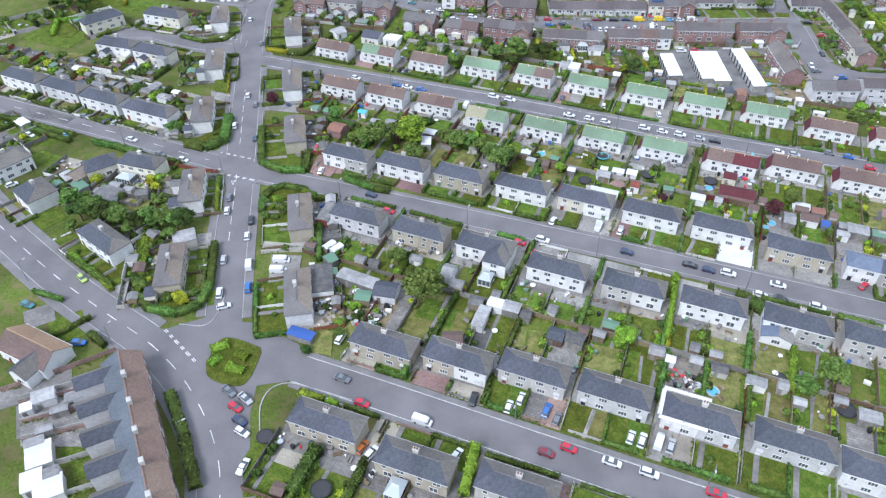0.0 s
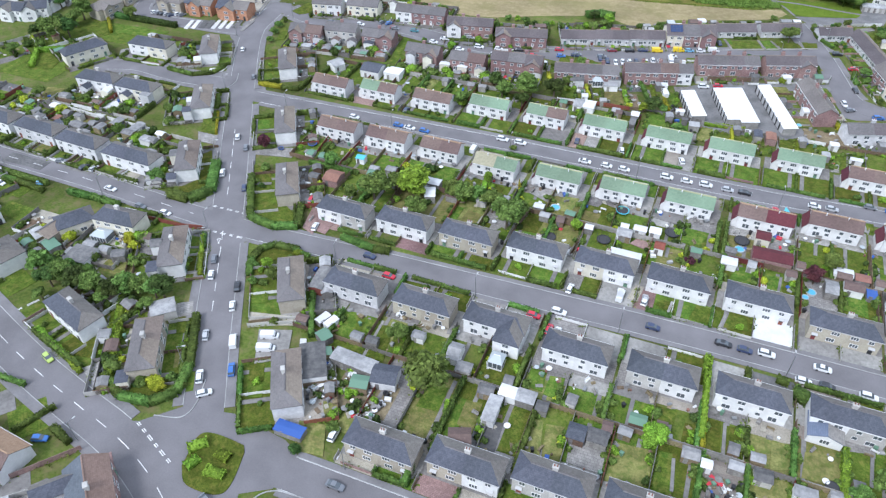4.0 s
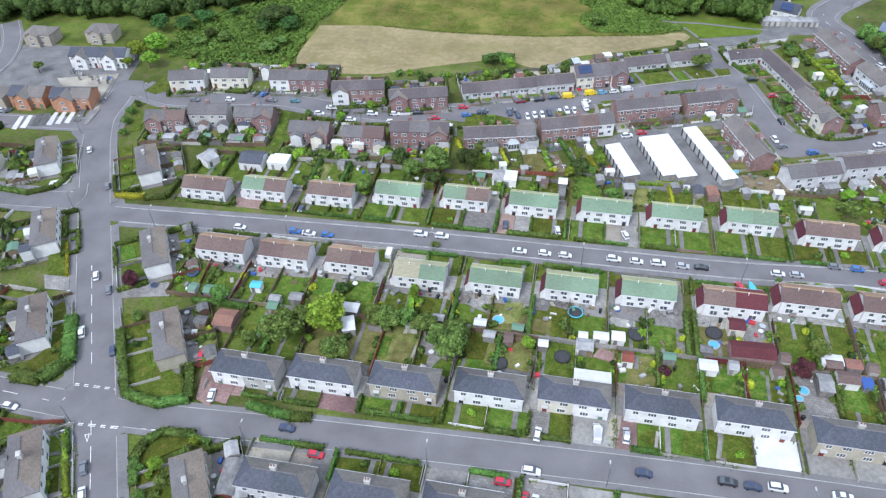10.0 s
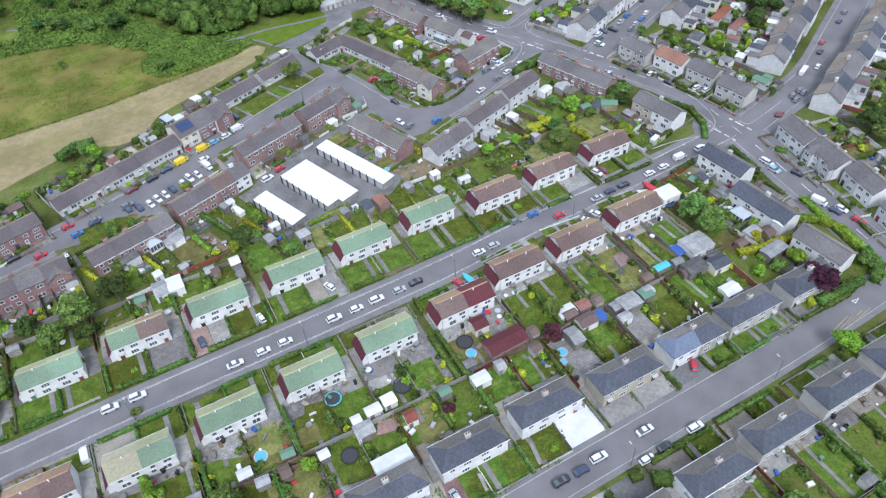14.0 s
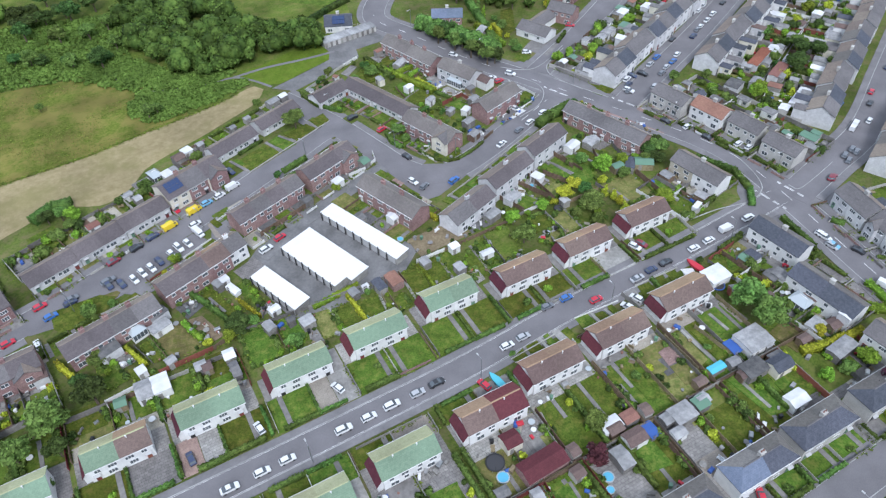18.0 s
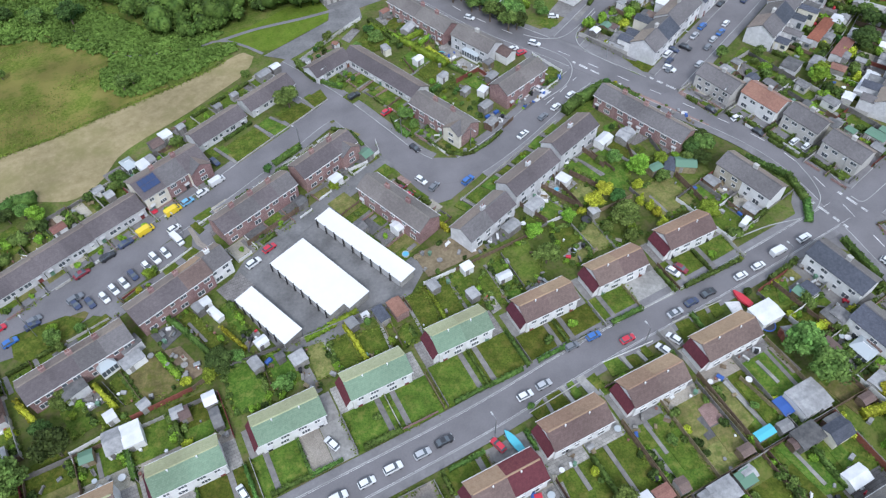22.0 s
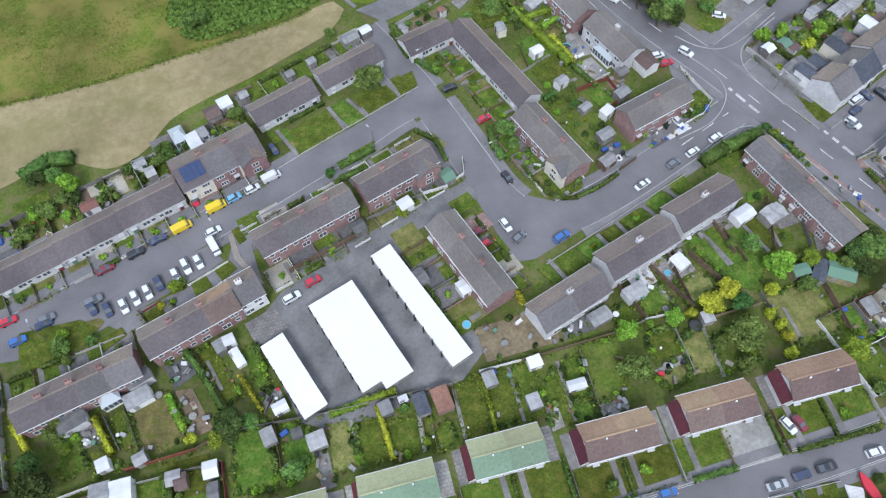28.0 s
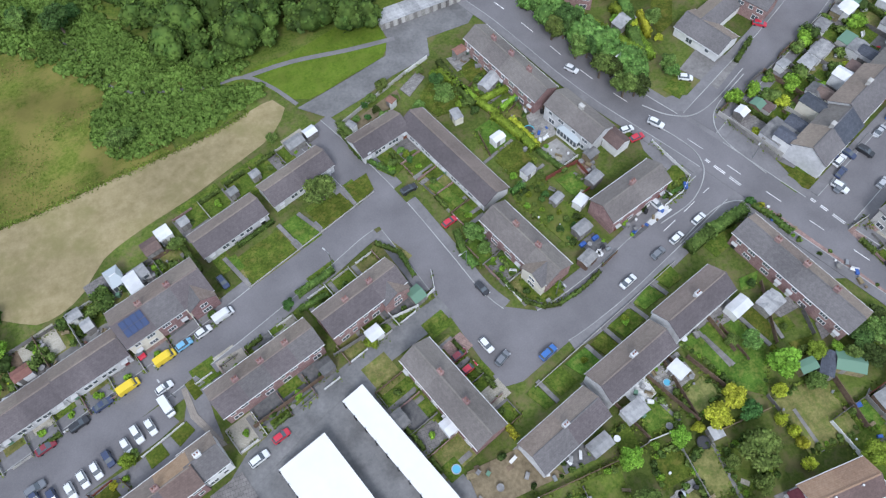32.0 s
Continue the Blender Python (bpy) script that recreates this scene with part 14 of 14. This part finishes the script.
bush(-96.9, 79.7, 0.9, 0, "leaf")
bush(-95.1, 80.8, 0.9, 0, "leaf_yellow")
bush(-97.9, 78.6, 0.8, 0, "leaf_dark")
bush(-95.5, 89.9, 0.9, 0, "leaf")
bush(-95.3, 91.4, 0.8, 0, "leaf_bright")
bush(-106.0, 80.8, 1.0, 0, "leaf")
bush(-72.5, 83.5, 0.7, 0, "leaf")
shed(-105.0, 96.5, 42, 5.1, 4.4, 2.3, "pebbledash", "pale_felt", 0.05, "garage")
# garages and trees beyond the car park
for k in range(10):
    shed(42.0 + 1.94 * k, 322.2 + 0.14 * k, 4, 1.86, 4.2, 1.9, "pebbledash", "pale_felt", 0.05, "garage")
hedge_line([(41.5, 339.1), (51.6, 343.8), (61.8, 347.8)], 1.6, 2.0, "leaf_dark")
tree(-35.6, 374.8, 2.4, 3.6, kind="leaf_dark")
tree(-25.3, 371.9, 2.6, 4, kind="leaf_dark")
tree(-33.9, 355, 2.6, 3.6, kind="leaf_dark")
tree(-25.4, 349.9, 3.8, 4.2, kind="leaf_dark")
tree(-42, 359.9, 3.2, 3.8, kind="leaf_dark")
tree(-49.3, 364.4, 3.4, 4, kind="leaf_dark")
tree(-42.9, 387.5, 5, 6, kind="leaf_dark")
tree(-29.6, 390.6, 4.5, 6, kind="leaf_dark")
tree(-39.4, 392.8, 5, 6.5, kind="leaf_dark")
tree(-22, 352, 2.6, 3, kind="leaf_dark")
sheet("patio", [(-75.2, 108.7), (-70.2, 110.2), (-72.5, 114.6), (-77.8, 113.2)], 0.235, "dark_paving", "dark grey paved yard", th=0.2)
# gardens between the close and the brick terrace
turf([(69.5, 226.7), (73.4, 228.4), (72.5, 233.4), (69.0, 232.6)], 0.1813, 0.18)
turf([(73.3, 223.8), (77.7, 225.6), (75.9, 231.6), (72.3, 230.4)], 0.1841, 0.18)
turf([(79.5, 236.2), (81.9, 235.7), (84.3, 238.4), (80.3, 238.3)], 0.1869, 0.18)
turf([(80.7, 226.3), (84.3, 226.9), (84.0, 229.4), (80.7, 229.4)], 0.1897, 0.18)
turf([(81.6, 222.9), (84.6, 222.7), (86.0, 224.5), (81.5, 224.8)], 0.1925, 0.18)
turf([(78.2, 226.0), (80.4, 228.2), (80.2, 233.3), (76.6, 232.0)], 0.1953, 0.18)
turf([(69.4, 220.5), (73.6, 220.4), (73.2, 223.6), (69.3, 224.7)], 0.1981, 0.18)
sheet("patio", [(71.8, 231.6), (76.8, 232.3), (76.5, 235.1), (71.8, 234.4)], 0.2009, "slabs", "grey slabbed garden patio", th=0.18)
sheet("patio", [(82.8, 229.2), (87.1, 229.7), (87.3, 232.5), (82.1, 231.1)], 0.2037, "slabs", "grey slabbed garden patio", th=0.18)
sheet("patio", [(87.0, 223.1), (91.4, 224.1), (92.1, 227.2), (87.7, 226.2)], 0.2065, "slabs", "grey slabbed garden patio", th=0.18)
garden_path(69.8, 228.1, -72, 6.8, 0.7, 0.248)
garden_path(77.2, 229.4, -72, 8.1, 0.7, 0.250)
garden_path(81.0, 227.8, -89, 3.9, 0.7, 0.252)
fence(83.3, 236.3, 79.4, 225.4, 1.3, "wood")
fence(72.3, 232.0, 73.5, 224.6, 1.1, "wood")
fence(87.6, 233.0, 86.1, 224.4, 1.3, "grey_wood")
bush(72.3, 228.5, 1.4, 0, "leaf")
bush(82.2, 227.5, 0.7, 0, "leaf")
bush(81.7, 236.7, 0.9, 0, "leaf_dark")
bush(82.9, 222.9, 1.0, 0, "leaf")
bush(78.1, 224.8, 0.9, 0, "leaf_bright")
shed(76.5, 233.3, 18, 4.0, 2.6, 2.0, "white_render", "white_sheet", 0.3, "garden_shed")
shed(81.9, 231.9, 17, 4.2, 3.0, 2.0, "grey_wood", "pale_felt", 0.3, "garden_shed")
# gardens between the middle and the lower street
turf([(-74.0, 163.6), (-74.0, 169.4), (-78.3, 169.5), (-78.5, 164.4)], 0.1821, 0.18)
turf([(-64.4, 163.7), (-63.8, 169.8), (-69.2, 169.8), (-69.6, 163.5)], 0.1847, 0.18)
turf([(-56.3, 160.8), (-56.5, 167.3), (-60.9, 168.0), (-61.6, 161.1)], 0.1873, 0.18)
turf([(-50.4, 162.5), (-50.1, 166.1), (-52.6, 166.5), (-53.3, 162.2)], 0.1899, 0.18)
turf([(-36.2, 151.6), (-36.1, 158.3), (-41.2, 157.5), (-42.0, 151.1)], 0.1925, 0.18)
turf([(-32.4, 159.6), (-32.0, 167.7), (-36.6, 167.8), (-38.0, 162.5)], 0.1951, 0.18, "dry_lawn")
turf([(-29.3, 158.8), (-28.4, 167.3), (-30.2, 167.9), (-32.2, 159.6)], 0.1977, 0.18, "dry_lawn")
sheet("patio", [(-37.9, 164.3), (-37.4, 170.0), (-42.6, 170.2), (-43.5, 166.6)], 0.2003, "slabs", "grey slabbed garden patio", th=0.18)
turf([(-39.3, 160.5), (-38.3, 163.8), (-41.8, 164.2), (-42.7, 160.9)], 0.2029, 0.18)
turf([(-57.4, 148.7), (-57.1, 154.4), (-59.4, 154.5), (-60.1, 149.5)], 0.2055, 0.18)
turf([(-52.6, 147.4), (-52.1, 153.4), (-55.8, 154.0), (-56.5, 148.5)], 0.2081, 0.18, "dry_lawn")
turf([(-48.8, 146.3), (-48.6, 150.8), (-50.9, 151.0), (-51.7, 147.1)], 0.2107, 0.18)
turf([(-43.7, 145.8), (-42.8, 149.1), (-45.8, 150.6), (-47.6, 147.4)], 0.2133, 0.18)
turf([(-31.2, 150.1), (-30.7, 158.0), (-34.9, 158.0), (-35.8, 151.4)], 0.2159, 0.18, "dry_lawn")
turf([(-31.4, 161.8), (-30.6, 168.7), (-34.3, 168.4), (-35.8, 162.5)], 0.2185, 0.18, "dry_lawn")
turf([(-27.8, 149.7), (-27.4, 156.4), (-36.6, 157.4), (-37.2, 150.8)], 0.2211, 0.18, "dry_lawn")
turf([(-19.2, 148.9), (-18.4, 155.6), (-22.5, 155.6), (-23.9, 149.7)], 0.2237, 0.18)
turf([(0.4, 160.2), (2.0, 166.5), (-3.5, 166.7), (-4.8, 161.0)], 0.2263, 0.18)
sheet("concrete_slab", [(-4.5, 167.0), (-4.3, 171.2), (-9.6, 172.1), (-12.0, 167.9)], 0.2289, "concrete", "pale concrete hardstanding", th=0.18)
turf([(-24.5, 160.4), (-24.1, 164.5), (-28.5, 164.5), (-28.9, 161.1)], 0.2315, 0.18, "dry_lawn")
turf([(-21.4, 164.6), (-20.6, 168.0), (-24.7, 168.9), (-26.2, 164.4)], 0.2341, 0.18)
sheet("patio", [(-11.4, 155.0), (-10.7, 157.3), (-14.2, 158.0), (-15.3, 155.9)], 0.2367, "red_paving", "reddish paved yard", th=0.18)
turf([(-6.6, 149.2), (-1.9, 150.8), (-1.2, 154.2), (-7.0, 154.1), (-9.2, 150.5)], 0.1795, 0.18, "dry_lawn")
turf([(1.1, 149.3), (1.6, 153.4), (-1.0, 153.5), (-1.9, 149.6)], 0.1821, 0.18)
turf([(12.6, 150.8), (13.3, 157.4), (9.4, 156.8), (7.6, 151.0)], 0.1847, 0.18)
turf([(18.5, 150.3), (18.7, 156.6), (14.1, 156.1), (13.0, 150.7)], 0.1873, 0.18)
turf([(24.7, 151.0), (23.7, 157.0), (19.5, 156.9), (19.0, 150.1)], 0.1899, 0.18)
turf([(36.7, 150.0), (36.6, 155.9), (32.8, 155.9), (30.5, 151.0)], 0.1925, 0.18)
sheet("patio", [(22.1, 166.3), (22.8, 170.6), (18.9, 171.0), (15.3, 166.8)], 0.1951, "slabs", "grey slabbed garden patio", th=0.18)
turf([(26.4, 160.6), (26.6, 167.2), (23.2, 167.4), (21.8, 160.6)], 0.1977, 0.18)
turf([(-2.1, 135.9), (-2.1, 139.6), (-5.0, 139.8), (-6.6, 137.9)], 0.2003, 0.18)
turf([(7.2, 135.8), (7.3, 140.5), (2.0, 140.7), (0.9, 136.1)], 0.2029, 0.18)
turf([(13.1, 136.8), (12.4, 140.6), (8.8, 140.2), (8.0, 136.1)], 0.2055, 0.18)
sheet("gravel_bed", [(-10.2, 137.2), (-9.5, 142.2), (-11.4, 142.3), (-12.5, 137.4)], 0.2107, "gravel", "pale gravel garden bed", th=0.18)
hedge_line([(-55.3, 170.1), (-55.0, 162.4)], 1.4, 1.7, "leaf_bright")
hedge_line([(-60.7, 159.0), (-54.5, 158.5), (-48.3, 158.4)], 2.0, 1.9, "leaf")
tree(-44.3, 156.4, 3.4, 3.8, kind="leaf")
bush(-71.4, 166.0, 1.7, 0, "leaf_dark")
bush(-28.8, 156.5, 1.3, 0, "leaf_bright")
bush(-1.2, 154.5, 1.0, 0, "leaf_purple")
fence(13.6, 157.6, 14.7, 148.9, 1.3, "red_wood")
garden_path(-73.7, 166.4, 92, 5.9, 0.6, 0.266)
garden_path(7.8, 138.1, 79, 4.7, 0.6, 0.250)
garden_path(18.6, 153.2, 86, 6.6, 0.6, 0.252)
garden_path(-51.8, 150.1, 84, 5.7, 0.6, 0.254)
garden_path(-3.2, 138.1, 83, 3.5, 0.6, 0.256)
# front and back gardens at the eastern end of the middle street
turf([(25.3, 181.7), (28.0, 181.8), (28.2, 184.9), (24.7, 183.6)], 0.1832, 0.18)
turf([(28.5, 181.9), (31.8, 181.7), (31.7, 185.0), (28.9, 184.9)], 0.1859, 0.18)
turf([(33.2, 182.1), (34.8, 182.1), (34.7, 185.4), (33.4, 185.2)], 0.1886, 0.18)
sheet("concrete_slab", [(35.9, 181.4), (37.8, 180.4), (37.3, 185.2), (35.5, 185.4)], 0.1913, "concrete", "pale concrete hardstanding", th=0.18)
turf([(37.8, 181.4), (39.5, 181.3), (39.2, 184.7), (37.2, 184.4)], 0.194, 0.18)
turf([(41.7, 182.4), (45.2, 182.1), (44.9, 185.5), (41.9, 185.7)], 0.1967, 0.18)
turf([(46.0, 182.1), (48.1, 182.2), (48.1, 184.4), (46.2, 184.6)], 0.1994, 0.18)
turf([(49.6, 182.4), (51.1, 182.3), (51.0, 184.8), (49.7, 184.8)], 0.2021, 0.18)
sheet("concrete_slab", [(55.1, 181.4), (57.6, 181.4), (58.0, 186.1), (55.2, 185.8)], 0.2048, "concrete", "pale concrete hardstanding", th=0.18)
turf([(58.3, 182.3), (61.8, 182.2), (62.1, 185.7), (59.0, 186.0)], 0.2075, 0.18)
turf([(63.2, 182.8), (65.2, 182.6), (66.2, 185.8), (64.1, 186.0)], 0.2102, 0.18)
turf([(66.6, 183.2), (69.0, 183.3), (69.5, 185.9), (67.1, 186.3)], 0.2129, 0.18)
sheet("patio", [(70.2, 182.5), (72.2, 181.4), (73.2, 183.9), (70.6, 185.1)], 0.2156, "white_slab", "white paved garden terrace", th=0.18)
turf([(74.9, 173.7), (80.1, 173.0), (86.2, 173.5), (86.2, 178.9), (78.9, 178.3), (75.0, 177.6)], 0.2183, 0.18)
turf([(79.8, 179.7), (82.6, 179.6), (85.2, 183.7), (82.4, 183.7)], 0.221, 0.18)
turf([(74.5, 155.9), (80.2, 156.2), (83.6, 158.4), (80.3, 163.6), (73.5, 162.3)], 0.2237, 0.18, "dry_lawn")
turf([(55.2, 163.0), (58.1, 163.7), (58.2, 171.8), (55.6, 172.2)], 0.2264, 0.18, "dry_lawn")
turf([(59.6, 162.1), (62.7, 162.0), (62.5, 170.5), (60.2, 170.9)], 0.2291, 0.18)
turf([(63.8, 166.9), (66.6, 167.1), (66.2, 170.8), (63.2, 170.5)], 0.2318, 0.18)
sheet("gravel_bed", [(70.7, 167.2), (72.6, 167.0), (72.2, 173.3), (70.5, 173.3)], 0.2345, "gravel", "pale gravel garden bed", th=0.18)
turf([(46.3, 165.7), (49.8, 166.0), (49.1, 171.8), (46.5, 171.6)], 0.2372, 0.18, "dry_lawn")
sheet("patio", [(50.5, 166.4), (54.1, 166.3), (53.7, 170.4), (50.9, 170.0)], 0.1805, "red_paving", "reddish paved yard", th=0.18)
turf([(50.2, 161.3), (54.4, 160.9), (53.6, 166.0), (50.5, 166.2)], 0.1832, 0.18, "dry_lawn")
turf([(41.7, 162.5), (44.7, 161.5), (44.8, 164.3), (44.9, 172.5), (41.8, 172.6)], 0.1859, 0.18)
turf([(38.6, 168.1), (41.3, 167.6), (40.9, 172.4), (38.8, 172.8)], 0.1886, 0.18)
turf([(64.8, 150.1), (67.8, 149.9), (67.8, 156.9), (65.4, 157.0)], 0.1913, 0.18)
turf([(58.8, 148.3), (62.7, 147.5), (62.9, 160.3), (57.5, 160.3)], 0.194, 0.18)
garden_path(32.5, 183.4, -87, 3.9, 0.7, 0.250)
garden_path(28.3, 183.2, -94, 2.9, 0.7, 0.252)
garden_path(45.7, 183.7, -88, 3.3, 0.7, 0.254)
garden_path(49.0, 183.3, -81, 2.5, 0.7, 0.256)
garden_path(58.8, 167.9, -88, 8.1, 0.7, 0.258)
garden_path(41.0, 169.2, -90, 6.1, 0.7, 0.260)
garden_path(60.0, 153.0, -87, 6.8, 0.7, 0.262)
garden_path(66.9, 169.7, -87, 5.2, 0.7, 0.264)
hedge_line([(62.9, 186.1), (62.8, 182.4)], 0.8, 1.0, "hedge_leaf")
hedge_line([(75.7, 172.2), (82.8, 172.0), (90.9, 171.6)], 1.5, 1.5, "leaf_yellow")
fence(54.4, 185.8, 55.0, 179.3, 1.4, "grey_wood")
fence(61.4, 171.1, 62.8, 161.1, 1.3, "wood")
fence(54.5, 172.4, 54.7, 162.9, 1.2, "wood")
fence(24.5, 183.6, 35.9, 184.3, 0.6, "pebbledash")
fence(41.7, 185.6, 52.7, 184.8, 0.6, "white_render")
fence(58.6, 186.3, 70.2, 185.7, 0.6, "pebbledash")
trampoline(73.7, 176.9, 1.5, "tarp_blue")
shed(75.3, 173.6, -5, 2.4, 1.9, 2.0, "red_wood", "red_tile", 0.3, "garden_shed")
bush(42.7, 167.7, 1.3, 0, "leaf")
bush(38.4, 168.2, 0.7, 0, "leaf_bright")
bush(25.5, 184.4, 0.8, 0, "leaf")
# street lamps, one to each stretch of road
for line, w, step, side in ((S1, 6.6, 17, 1), (S2, 5.8, 17, -1), (S3, 5.6, 18, -1), (NS, 7.8, 19, 1), (MAIN, 7.8, 16, -1), (S4, 7.0, 17, -1), (LOOP, 7.2, 14, 1), (NE, 7.8, 16, 1), (NET, 7.4, 18, 1)):
    ns = normals(line)
    for i in range(8, len(line) - 6, step):
        q = line[i] + ns[i] * side * (w / 2 + 0.9)
        street_lamp(q.x, q.y, math.degrees(math.atan2(-ns[i].y * side, -ns[i].x * side)))
plant_shrubs()
lay_paths()
lay_clutter()
lay_gardens()
grow_tufts()
plant_far_hedges()
lay_fences()

# the plan is drawn in units of 1.3 m: bring it to metres; vehicles are drawn in metres already
UNIT = 1.3
for ob in [o for o in bpy.context.scene.objects if o.parent is None and o.type in ("MESH", "EMPTY")]:
    m = ob.matrix_basis.copy()
    if ob.name.split(".")[0] in ("car", "van"):
        m.translation = m.translation * UNIT
    else:
        m = Matrix.Scale(UNIT, 4) @ m
    ob.matrix_basis = m
